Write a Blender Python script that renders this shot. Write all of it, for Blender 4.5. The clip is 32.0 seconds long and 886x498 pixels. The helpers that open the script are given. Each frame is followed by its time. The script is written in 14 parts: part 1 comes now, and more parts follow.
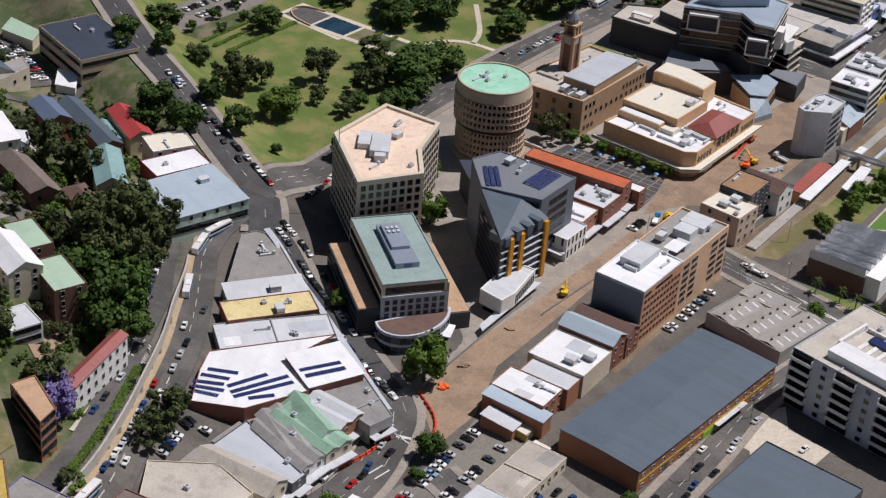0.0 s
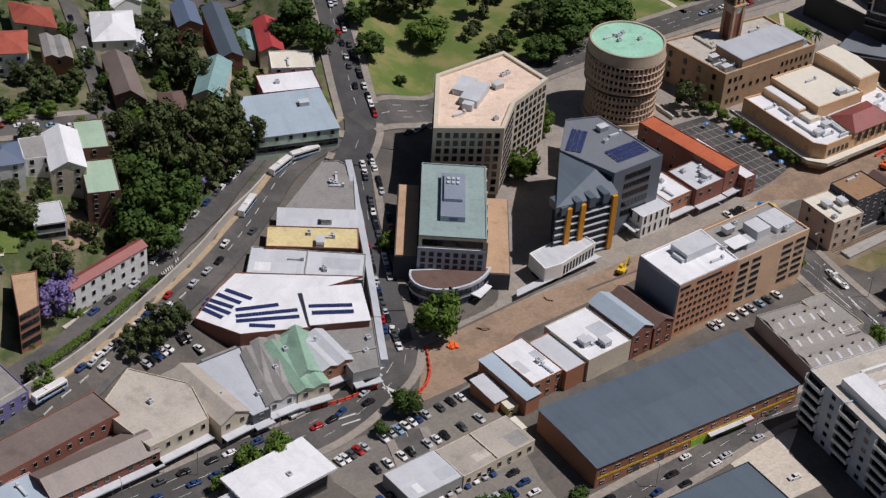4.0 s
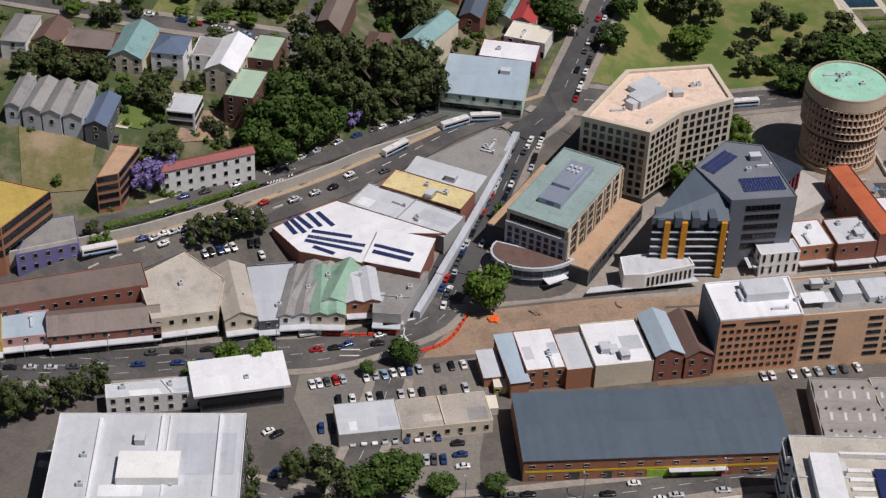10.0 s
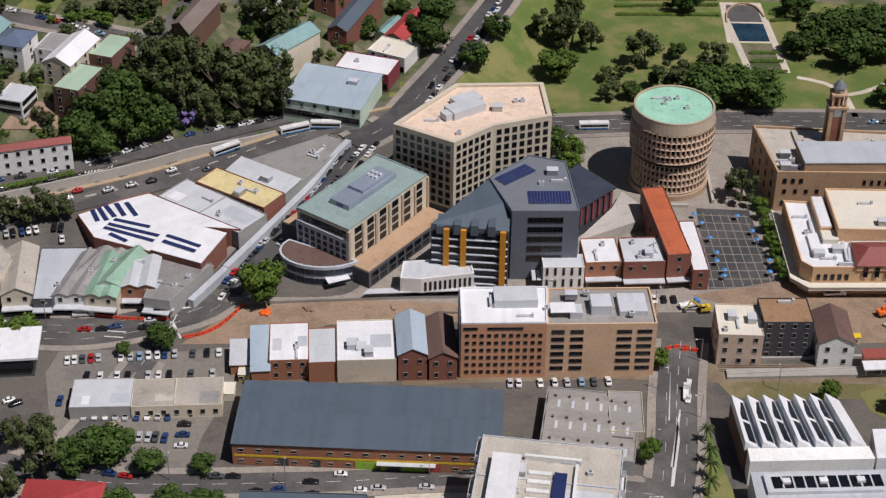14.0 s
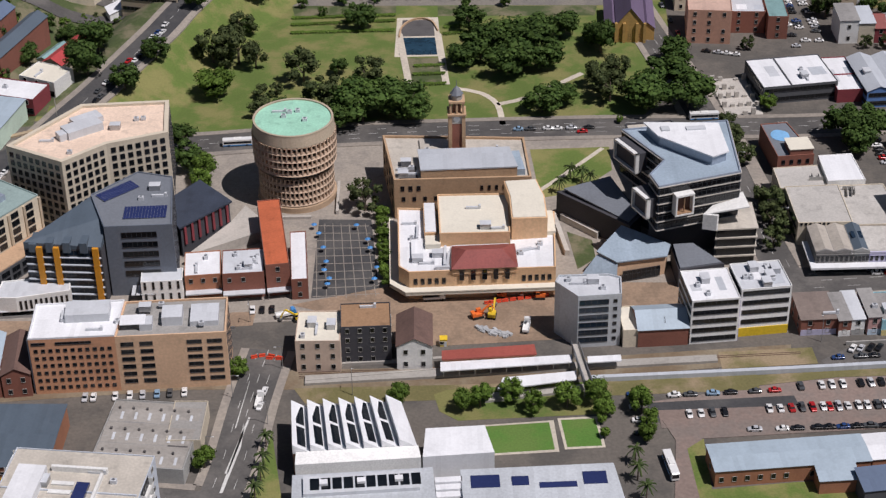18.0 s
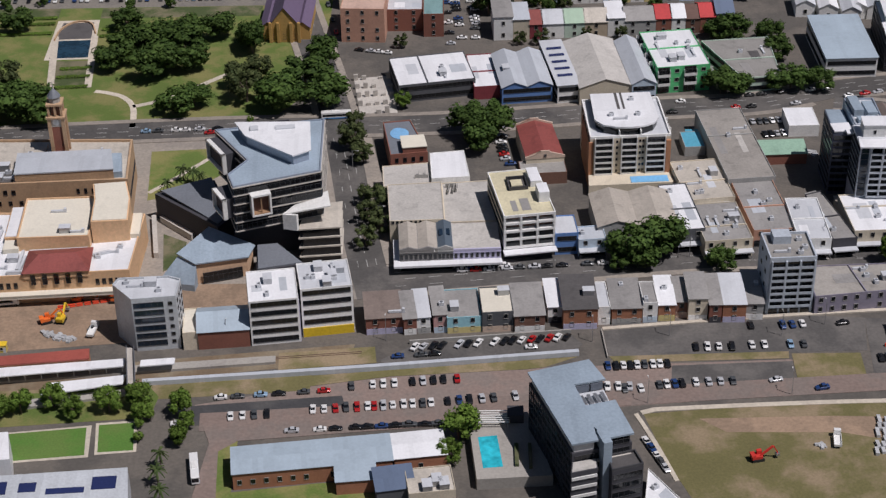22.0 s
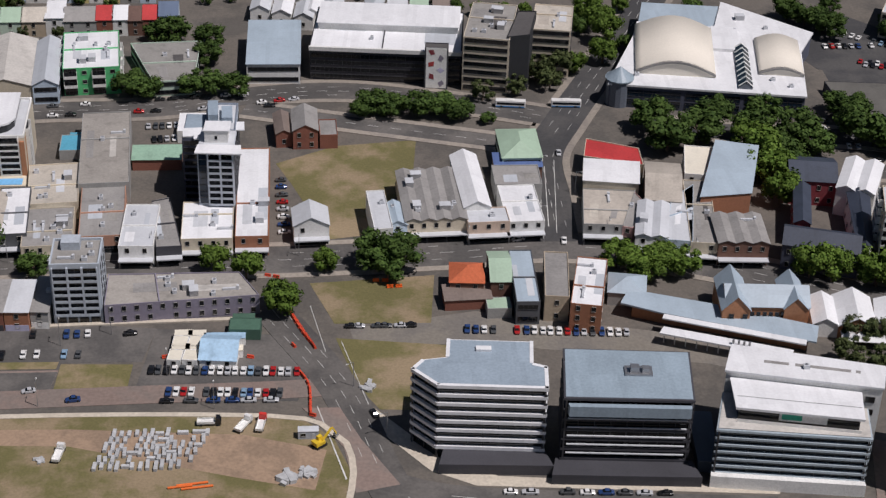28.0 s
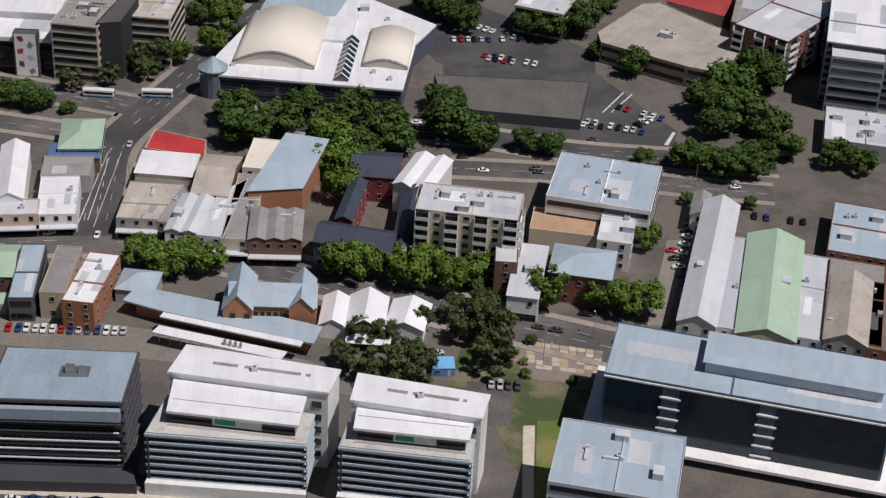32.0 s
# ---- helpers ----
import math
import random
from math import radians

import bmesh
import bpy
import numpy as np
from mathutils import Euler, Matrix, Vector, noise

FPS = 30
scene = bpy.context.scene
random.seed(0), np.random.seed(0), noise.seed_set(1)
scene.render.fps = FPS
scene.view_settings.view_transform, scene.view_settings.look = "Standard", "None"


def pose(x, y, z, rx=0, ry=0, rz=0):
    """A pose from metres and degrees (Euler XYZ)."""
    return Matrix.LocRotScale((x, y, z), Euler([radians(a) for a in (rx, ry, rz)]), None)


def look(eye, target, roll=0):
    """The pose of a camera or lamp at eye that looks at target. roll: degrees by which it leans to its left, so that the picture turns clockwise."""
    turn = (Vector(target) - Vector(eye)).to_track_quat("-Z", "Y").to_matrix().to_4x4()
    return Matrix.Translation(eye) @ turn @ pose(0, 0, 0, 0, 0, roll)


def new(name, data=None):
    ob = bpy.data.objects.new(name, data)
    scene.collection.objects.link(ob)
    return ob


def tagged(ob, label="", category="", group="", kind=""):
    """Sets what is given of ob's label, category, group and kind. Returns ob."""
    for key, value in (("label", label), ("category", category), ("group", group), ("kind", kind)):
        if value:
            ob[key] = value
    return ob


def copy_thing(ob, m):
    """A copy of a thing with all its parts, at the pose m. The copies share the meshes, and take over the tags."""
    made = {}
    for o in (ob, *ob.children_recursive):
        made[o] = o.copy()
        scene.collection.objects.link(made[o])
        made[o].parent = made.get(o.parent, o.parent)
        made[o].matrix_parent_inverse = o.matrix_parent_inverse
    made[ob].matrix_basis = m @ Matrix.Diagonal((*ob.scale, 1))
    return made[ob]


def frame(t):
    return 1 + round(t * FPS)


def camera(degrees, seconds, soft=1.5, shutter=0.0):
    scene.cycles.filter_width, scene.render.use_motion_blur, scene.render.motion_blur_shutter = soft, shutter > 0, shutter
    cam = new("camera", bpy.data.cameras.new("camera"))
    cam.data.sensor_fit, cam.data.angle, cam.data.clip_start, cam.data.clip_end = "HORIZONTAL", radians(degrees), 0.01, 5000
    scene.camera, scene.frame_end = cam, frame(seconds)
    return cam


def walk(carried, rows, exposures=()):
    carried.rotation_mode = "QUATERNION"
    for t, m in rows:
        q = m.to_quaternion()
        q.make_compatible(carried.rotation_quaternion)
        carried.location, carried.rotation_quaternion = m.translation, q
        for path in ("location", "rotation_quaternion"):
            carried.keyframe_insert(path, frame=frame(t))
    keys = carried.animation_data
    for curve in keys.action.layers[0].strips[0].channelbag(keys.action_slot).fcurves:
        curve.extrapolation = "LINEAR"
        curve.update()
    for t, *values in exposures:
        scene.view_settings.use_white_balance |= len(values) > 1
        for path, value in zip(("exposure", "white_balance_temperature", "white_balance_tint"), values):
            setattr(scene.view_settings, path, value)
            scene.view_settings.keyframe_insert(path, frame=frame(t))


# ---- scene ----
FOV = 28.09
# seconds, eye x, y, z in metres, heading to the left of +y, pitch and roll in degrees
PATH = [
    (0.0, -481.16, -334.21, 339.26, -54.378, -31.060, 4.890),
    (0.5, -469.15, -345.28, 343.23, -52.035, -31.399, 4.539),
    (1.0, -456.82, -356.30, 347.19, -49.999, -31.777, 4.386),
    (1.5, -444.03, -367.20, 351.09, -48.225, -32.369, 4.253),
    (2.0, -430.78, -377.91, 354.85, -46.523, -33.281, 4.086),
    (2.5, -417.12, -388.34, 358.18, -44.662, -34.398, 4.249),
    (3.0, -403.07, -398.43, 360.92, -42.371, -35.330, 4.561),
    (3.5, -388.53, -408.24, 363.06, -39.906, -35.703, 4.703),
    (4.0, -373.67, -417.80, 364.82, -37.474, -35.628, 4.539),
    (4.5, -358.64, -427.24, 366.40, -34.994, -35.461, 4.320),
    (6.5, -296.02, -463.05, 370.02, -26.315, -35.766, 3.971),
    (7.0, -279.33, -470.85, 369.91, -23.975, -36.342, 3.524),
    (7.5, -262.41, -478.56, 369.41, -21.281, -36.657, 2.851),
    (8.0, -245.28, -486.29, 368.55, -17.883, -36.009, 2.124),
    (8.5, -227.87, -493.78, 367.26, -14.685, -34.861, 2.083),
    (9.0, -210.21, -500.97, 365.96, -12.058, -34.590, 2.278),
    (9.5, -192.27, -507.73, 365.10, -9.905, -35.282, 2.338),
    (10.0, -174.02, -513.74, 364.75, -7.999, -36.168, 2.177),
    (10.5, -155.48, -519.09, 364.61, -6.197, -36.712, 1.961),
    (11.0, -136.87, -523.96, 364.23, -4.841, -36.870, 1.788),
    (11.5, -118.57, -528.43, 363.22, -3.916, -36.885, 1.379),
    (12.0, -100.60, -532.15, 361.51, -3.019, -36.907, 0.861),
    (12.5, -82.75, -535.22, 359.58, -2.043, -36.694, 0.651),
    (13.0, -64.79, -537.95, 357.94, -1.015, -36.115, 0.564),
    (13.5, -46.75, -540.40, 356.97, -0.106, -35.189, 0.786),
    (14.0, -28.90, -542.54, 356.62, 0.447, -34.307, 0.736),
    (14.5, -11.35, -544.16, 356.29, 0.597, -33.633, 0.254),
    (16.5, 51.99, -546.81, 348.95, -0.244, -32.551, -1.319),
    (17.0, 68.29, -547.82, 348.61, -0.289, -32.661, -1.324),
    (17.5, 84.75, -548.69, 348.44, -0.357, -32.794, -1.193),
    (18.0, 101.40, -549.59, 348.36, -0.498, -32.946, -0.836),
    (18.5, 118.07, -550.01, 347.78, -0.637, -33.063, -0.532),
    (19.0, 134.66, -549.79, 346.52, -0.627, -33.155, -0.581),
    (19.5, 151.26, -549.17, 344.86, -0.574, -33.067, -0.534),
    (20.0, 168.00, -548.00, 342.90, -0.516, -32.852, -0.462),
    (20.5, 184.82, -547.20, 341.52, -0.392, -32.676, -0.704),
    (21.0, 201.74, -547.70, 341.65, -0.380, -32.629, -1.262),
    (21.5, 218.33, -548.64, 342.31, -0.858, -32.709, -1.580),
    (22.0, 234.27, -548.61, 341.83, -1.946, -32.814, -1.031),
    (22.5, 250.42, -547.46, 339.89, -3.027, -32.584, 0.234),
    (23.0, 267.84, -546.39, 337.59, -3.636, -32.008, 0.836),
    (23.5, 286.31, -546.39, 335.97, -3.889, -31.797, 0.545),
    (24.0, 304.00, -547.22, 335.38, -4.338, -31.821, 0.501),
    (24.5, 320.67, -547.18, 334.60, -5.137, -31.824, 0.845),
    (25.0, 337.08, -545.87, 332.98, -5.693, -31.843, 1.125),
    (25.5, 353.74, -544.69, 331.53, -5.878, -31.831, 1.276),
    (26.0, 370.90, -544.58, 330.78, -5.925, -31.906, 1.411),
    (26.5, 388.36, -544.66, 330.21, -5.987, -32.108, 1.545),
    (28.5, 457.31, -542.19, 325.60, -4.548, -32.152, 1.719),
    (29.0, 476.46, -542.46, 326.80, -3.878, -31.981, 1.560),
    (29.5, 495.61, -542.48, 327.32, -3.957, -31.965, 1.747),
    (30.0, 514.77, -541.45, 326.28, -4.411, -31.905, 2.128),
    (30.5, 533.92, -539.94, 324.37, -4.922, -31.895, 2.324),
    (31.0, 553.07, -538.37, 322.26, -5.525, -31.994, 2.558),
    (31.5, 572.13, -536.32, 319.88, -5.979, -32.076, 2.658),
    (32.0, 590.94, -533.95, 317.41, -6.096, -32.117, 3.017),
]

def heading(row):
    t, x, y, z, yaw, pitch, roll = row
    a, b = radians(yaw), radians(pitch)
    way = Vector((-math.sin(a) * math.cos(b), math.cos(a) * math.cos(b), math.sin(b)))
    return t, look((x, y, z), Vector((x, y, z)) + way, roll)


cam = camera(FOV, 32.0, soft=1.35)
walk(cam, [heading(row) for row in PATH], [(0.0, -0.08, 6280, 15), (4.0, -0.3, 6300, 15), (12.0, -0.21, 6400, 15), (14.0, -0.2, 6370, 15), (18.0, -0.16, 6280, 15.5), (20.0, -0.34, 6250, 15.5), (25.0, -0.32, 6300, 15.5), (32.0, -0.28, 6400, 15)])

# ---- sky and sun ----
SUN_AZ, SUN_EL = 122.0, 62.0
world = bpy.data.worlds.new("sky")
scene.world = world
world.use_nodes = True
wn = world.node_tree.nodes
sky = wn.new("ShaderNodeTexSky")
sky.sky_type, sky.sun_disc = "NISHITA", False
sky.sun_elevation, sky.sun_rotation = radians(SUN_EL), radians(SUN_AZ)
world.node_tree.links.new(sky.outputs[0], wn["Background"].inputs[0])
wn["Background"].inputs[1].default_value = 0.03
sun = new("sun", bpy.data.lights.new("sun", "SUN"))
sun.data.energy, sun.data.angle, sun.data.color = 4.4, radians(0.53), (1.0, 0.95, 0.90)
sd = Vector((math.sin(radians(SUN_AZ)) * math.cos(radians(SUN_EL)), math.cos(radians(SUN_AZ)) * math.cos(radians(SUN_EL)), math.sin(radians(SUN_EL))))
sun.matrix_world = look(sd * 900, (0, 0, 0))

# ---- materials ----
MATS = {}


def surface(key, color, rough=0.85, metal=0.0, var=0.14, big=0.06, fine=1.2, bump=0.15, ribs=0.0, stain=0.0):
    """A weathered surface: two scales of tone, optional ribs along the object's x, stains, and a little relief."""
    m = bpy.data.materials.new(key)
    m.use_nodes = True
    nt, b = m.node_tree, m.node_tree.nodes["Principled BSDF"]
    N, K = nt.nodes.new, nt.links.new
    geo, tc = N("ShaderNodeNewGeometry"), N("ShaderNodeTexCoord")
    n1, n2 = N("ShaderNodeTexNoise"), N("ShaderNodeTexNoise")
    n1.inputs["Scale"].default_value, n1.inputs["Detail"].default_value = big, 4.0
    n2.inputs["Scale"].default_value, n2.inputs["Detail"].default_value = fine, 3.0
    K(geo.outputs["Position"], n1.inputs["Vector"])
    K(geo.outputs["Position"], n2.inputs["Vector"])
    add = N("ShaderNodeMath")
    add.operation = "ADD"
    K(n1.outputs["Fac"], add.inputs[0])
    K(n2.outputs["Fac"], add.inputs[1])
    rng = N("ShaderNodeMapRange")
    rng.inputs[1].default_value, rng.inputs[2].default_value = 0.7, 1.3
    rng.inputs[3].default_value, rng.inputs[4].default_value = 1.0 - var, 1.0 + var
    K(add.outputs[0], rng.inputs[0])
    info = N("ShaderNodeObjectInfo")
    r2 = N("ShaderNodeMapRange")
    r2.inputs[3].default_value, r2.inputs[4].default_value = 1.0 - var * 0.5, 1.0 + var * 0.5
    K(info.outputs["Random"], r2.inputs[0])
    mul = N("ShaderNodeMath")
    mul.operation = "MULTIPLY"
    K(rng.outputs[0], mul.inputs[0])
    K(r2.outputs[0], mul.inputs[1])
    tone = mul.outputs[0]
    if stain:
        n3 = N("ShaderNodeTexNoise")
        n3.inputs["Scale"].default_value, n3.inputs["Detail"].default_value = 0.25, 6.0
        K(geo.outputs["Position"], n3.inputs["Vector"])
        r3 = N("ShaderNodeMapRange")
        r3.inputs[1].default_value, r3.inputs[2].default_value = 0.55, 0.7
        r3.inputs[3].default_value, r3.inputs[4].default_value = 1.0, 1.0 - stain
        K(n3.outputs["Fac"], r3.inputs[0])
        m3 = N("ShaderNodeMath")
        m3.operation = "MULTIPLY"
        K(tone, m3.inputs[0])
        K(r3.outputs[0], m3.inputs[1])
        tone = m3.outputs[0]
    height = n2.outputs["Fac"]
    if ribs:
        w = N("ShaderNodeTexWave")
        w.inputs["Scale"].default_value, w.inputs["Distortion"].default_value = 0.314 / ribs, 0.0
        K(tc.outputs["Object"], w.inputs["Vector"])
        snap = N("ShaderNodeVectorMath")
        snap.operation = "SNAP"
        snap.inputs[1].default_value = (1.6, 26.0, 60.0)
        K(tc.outputs["Object"], snap.inputs[0])
        wh = N("ShaderNodeTexWhiteNoise")
        K(snap.outputs[0], wh.inputs["Vector"])
        r4 = N("ShaderNodeMapRange")
        r4.inputs[3].default_value, r4.inputs[4].default_value = 0.93, 1.03
        K(wh.outputs["Value"], r4.inputs[0])
        m4 = N("ShaderNodeMath")
        m4.operation = "MULTIPLY"
        K(tone, m4.inputs[0])
        K(r4.outputs[0], m4.inputs[1])
        tone, height = m4.outputs[0], w.outputs["Fac"]
        bump = bump * 0.25
    col = N("ShaderNodeVectorMath")
    col.operation = "SCALE"
    col.inputs[0].default_value = color
    K(tone, col.inputs["Scale"])
    K(col.outputs[0], b.inputs["Base Color"])
    bp = N("ShaderNodeBump")
    bp.inputs["Strength"].default_value, bp.inputs["Distance"].default_value = bump, 0.12
    K(height, bp.inputs["Height"])
    K(bp.outputs[0], b.inputs["Normal"])
    b.inputs["Roughness"].default_value, b.inputs["Metallic"].default_value = rough, metal
    MATS[key] = m
    return m


def mixed(key, c1, c2, scale=0.08, lo=0.45, hi=0.58, rough=0.95, bump=0.4, fine=0.9):
    """Two ground tones that run into each other in patches, with fine grain."""
    m = surface(key, c1, rough, var=0.18, big=scale, fine=fine, bump=bump)
    nt, b = m.node_tree, m.node_tree.nodes["Principled BSDF"]
    old = b.inputs["Base Color"].links[0].from_node
    n = nt.nodes.new("ShaderNodeTexNoise")
    n.inputs["Scale"].default_value, n.inputs["Detail"].default_value = scale, 8.0
    n.inputs["Roughness"].default_value = 0.65
    geo = nt.nodes.new("ShaderNodeNewGeometry")
    nt.links.new(geo.outputs["Position"], n.inputs["Vector"])
    r = nt.nodes.new("ShaderNodeMapRange")
    r.inputs[1].default_value, r.inputs[2].default_value = lo, hi
    nt.links.new(n.outputs["Fac"], r.inputs[0])
    mx = nt.nodes.new("ShaderNodeMix")
    mx.data_type = "RGBA"
    mx.inputs[6].default_value, mx.inputs[7].default_value = (*c1, 1), (*c2, 1)
    nt.links.new(r.outputs[0], mx.inputs[0])
    nt.links.new(mx.outputs[2], old.inputs[0])
    return m


WALLS = dict(brick=(0.25, 0.10, 0.07), orange=(0.36, 0.16, 0.09), brown=(0.17, 0.09, 0.065), cream=(0.62, 0.55, 0.43), white=(0.78, 0.78, 0.76),
             grey=(0.36, 0.36, 0.35), tan=(0.47, 0.39, 0.29), dark=(0.10, 0.105, 0.115), black=(0.02, 0.022, 0.026), purple=(0.17, 0.16, 0.34),
             blue=(0.12, 0.24, 0.52), yellow=(0.60, 0.47, 0.12), yellow2=(0.62, 0.53, 0.24), pink=(0.55, 0.33, 0.31), mint=(0.50, 0.62, 0.52),
             maroon=(0.22, 0.04, 0.05), aqua=(0.30, 0.55, 0.62), ltblue=(0.50, 0.60, 0.70), greystone=(0.26, 0.25, 0.24), ltgrey=(0.50, 0.54, 0.60),
             violet=(0.24, 0.22, 0.28), pinkcream=(0.58, 0.45, 0.36), charcoal=(0.055, 0.055, 0.065), pinkbrick=(0.50, 0.28, 0.20), navy=(0.08, 0.09, 0.13),
             green=(0.10, 0.50, 0.20), dkgreen=(0.05, 0.11, 0.08), glassgrey=(0.30, 0.34, 0.38), glassblue=(0.10, 0.15, 0.21))
for k, c in WALLS.items():
    surface(k, c, 0.85, var=0.16, stain=0.12, fine=2.0)
ROOFS = dict(r_deck=(0.125, 0.12, 0.108), r_white=(0.76, 0.77, 0.79), r_light=(0.55, 0.57, 0.60), r_light2=(0.47, 0.50, 0.54), r_grey=(0.29, 0.28, 0.27), r_dark=(0.09, 0.085, 0.085),
             r_beige=(0.50, 0.46, 0.40), r_beige2=(0.43, 0.39, 0.34), r_beige3=(0.48, 0.46, 0.43), r_conc=(0.28, 0.27, 0.255), r_conc2=(0.31, 0.29, 0.265),
             r_green=(0.27, 0.42, 0.32), r_green2=(0.37, 0.50, 0.38), r_red=(0.40, 0.055, 0.055), r_tile=(0.48, 0.12, 0.05), r_tile2=(0.36, 0.085, 0.055),
             r_brown=(0.14, 0.085, 0.07), r_brown2=(0.20, 0.16, 0.14), r_blue=(0.37, 0.45, 0.52), r_teal=(0.22, 0.36, 0.36), r_navy=(0.12, 0.16, 0.24),
             r_navy2=(0.045, 0.055, 0.08), r_maroon=(0.26, 0.07, 0.06), r_yellow=(0.52, 0.38, 0.10), r_slate=(0.09, 0.118, 0.15), r_cream=(0.68, 0.64, 0.54),
             r_tan=(0.45, 0.30, 0.19), r_tan2=(0.30, 0.18, 0.10), r_ylw=(0.62, 0.52, 0.27), r_straw=(0.60, 0.55, 0.38), r_pinkroof=(0.60, 0.42, 0.34), r_bluebright=(0.10, 0.36, 0.50),
             r_bluebright2=(0.09, 0.14, 0.30), r_bluebright3=(0.35, 0.52, 0.68), r_redsign=(0.50, 0.05, 0.05), r_dkgreen=(0.07, 0.14, 0.10))
for k, c in ROOFS.items():
    metal = k not in ("r_conc", "r_conc2", "r_tile", "r_tile2", "r_brown", "r_beige3", "r_cream", "r_ylw", "r_straw", "r_tan", "r_tan2", "r_dark")
    pale = k in ("r_white", "r_light", "r_cream", "r_light2", "r_blue", "r_slate", "r_navy", "r_green2")
    surface(k, c, 0.5 if metal else 0.9, var=0.07 if pale else 0.15, big=0.09, stain=0.07 if pale else 0.2, ribs=1.1 if metal else (0.8 if "tile" in k or k == "r_brown" else 0.0))
surface("precast", (0.60, 0.53, 0.42), 0.85, var=0.12, stain=0.12, fine=2.0)
surface("frame_white", (0.72, 0.72, 0.70), 0.5)
surface("frame_grey", (0.34, 0.33, 0.31), 0.6)
surface("frame_dark", (0.05, 0.05, 0.055), 0.5)
surface("steel", (0.45, 0.46, 0.48), 0.4, 0.8)
surface("concrete", (0.46, 0.43, 0.39), 0.9, stain=0.15)
surface("copper_green", (0.33, 0.62, 0.47), 0.8, big=0.12, stain=0.2)
surface("orange_panel", (0.62, 0.27, 0.02), 0.5)
surface("blue_panel", (0.33, 0.38, 0.46), 0.35, 0.3)
surface("solar", (0.025, 0.035, 0.11), 0.15, 0.0)
surface("lime", (0.30, 0.52, 0.04), 0.6)
surface("yellow_paint", (0.65, 0.45, 0.02), 0.6)
surface("orange_plastic", (0.85, 0.14, 0.02), 0.5)
surface("red_plastic", (0.62, 0.07, 0.03), 0.5)
surface("line_paint", (0.56, 0.56, 0.54), 0.8, stain=0.3)
surface("violet_pale", (0.52, 0.50, 0.66), 0.7)
surface("hub_stone", (0.42, 0.30, 0.20), 0.85)


def glassy(key, color, rough=0.08):
    m = surface(key, color, rough, var=0.35, big=0.15, fine=0.5, bump=0.02)
    m.node_tree.nodes["Principled BSDF"].inputs["IOR"].default_value = 1.5
    return m


glassy("glass", (0.008, 0.010, 0.013))
glassy("glass_blue", (0.014, 0.026, 0.044))
glassy("glass_teal", (0.012, 0.026, 0.040), 0.12)
glassy("glass_green", (0.035, 0.055, 0.05))
glassy("pool_water", (0.02, 0.05, 0.08), 0.04)
surface("court_blue", (0.22, 0.46, 0.74), 0.6)
glassy("pool_blue", (0.03, 0.42, 0.52), 0.05)
surface("deck_blue", (0.18, 0.45, 0.75), 0.6)
mixed("asphalt", (0.085, 0.081, 0.078), (0.12, 0.112, 0.105), 0.05)
mixed("asphalt_dark", (0.055, 0.055, 0.058), (0.075, 0.073, 0.072), 0.05)
mixed("asphalt_pale", (0.225, 0.205, 0.175), (0.165, 0.152, 0.138), 0.06)
mixed("brick_road", (0.245, 0.185, 0.160), (0.195, 0.16, 0.142), 0.07)
mixed("footpath", (0.31, 0.275, 0.235), (0.23, 0.205, 0.18), 0.09)
mixed("sand_path", (0.46, 0.35, 0.22), (0.36, 0.28, 0.19), 0.1)
mixed("concrete_path", (0.58, 0.52, 0.43), (0.46, 0.41, 0.34), 0.1)
mixed("urban_ground", (0.135, 0.12, 0.104), (0.085, 0.078, 0.07), 0.04)
mixed("lawn", (0.108, 0.158, 0.032), (0.185, 0.178, 0.062), 0.06, fine=1.5)
mixed("lawn_green", (0.085, 0.19, 0.03), (0.10, 0.17, 0.035), 0.06, fine=1.5)
mixed("dry_grass", (0.155, 0.140, 0.055), (0.26, 0.20, 0.125), 0.045, fine=1.2)
mixed("garden", (0.062, 0.085, 0.028), (0.15, 0.135, 0.082), 0.07, fine=1.0)
mixed("dirt", (0.34, 0.24, 0.165), (0.23, 0.165, 0.115), 0.07)
mixed("ballast", (0.17, 0.125, 0.08), (0.20, 0.165, 0.115), 0.06)

# ---- building blocks ----
MESHES = {}


def mesh_of(name, bm, mats):
    me = bpy.data.meshes.new(name)
    bmesh.ops.recalc_face_normals(bm, faces=bm.faces)
    bm.to_mesh(me)
    bm.free()
    for k in ([mats] if isinstance(mats, str) else mats):
        me.materials.append(MATS[k])
    return me


def part(name, data, parent, m=None, label=""):
    """One mesh object under a thing; data: a mesh, or (bmesh, materials)."""
    me = mesh_of(name, *data) if isinstance(data, tuple) else data
    ob = new(name, me)
    ob.parent = parent
    if m is not None:
        ob.matrix_local = m
    if label:
        tagged(ob, label)
    return ob


def thing(name, label, category, m, group="", kind=""):
    ob = new(name)
    ob.empty_display_size = 0.5
    ob.matrix_world = m
    return tagged(ob, label, category, group, kind)


def add_box(bm, x0, x1, y0, y1, z0, z1, mi=0, m=None):
    vs = [bm.verts.new((x, y, z)) for z in (z0, z1) for x, y in ((x0, y0), (x1, y0), (x1, y1), (x0, y1))]
    if m is not None:
        for v in vs:
            v.co = m @ v.co
    for f in ((0, 3, 2, 1), (4, 5, 6, 7), (0, 1, 5, 4), (1, 2, 6, 5), (2, 3, 7, 6), (3, 0, 4, 7)):
        bm.faces.new([vs[i] for i in f]).material_index = mi
    return vs


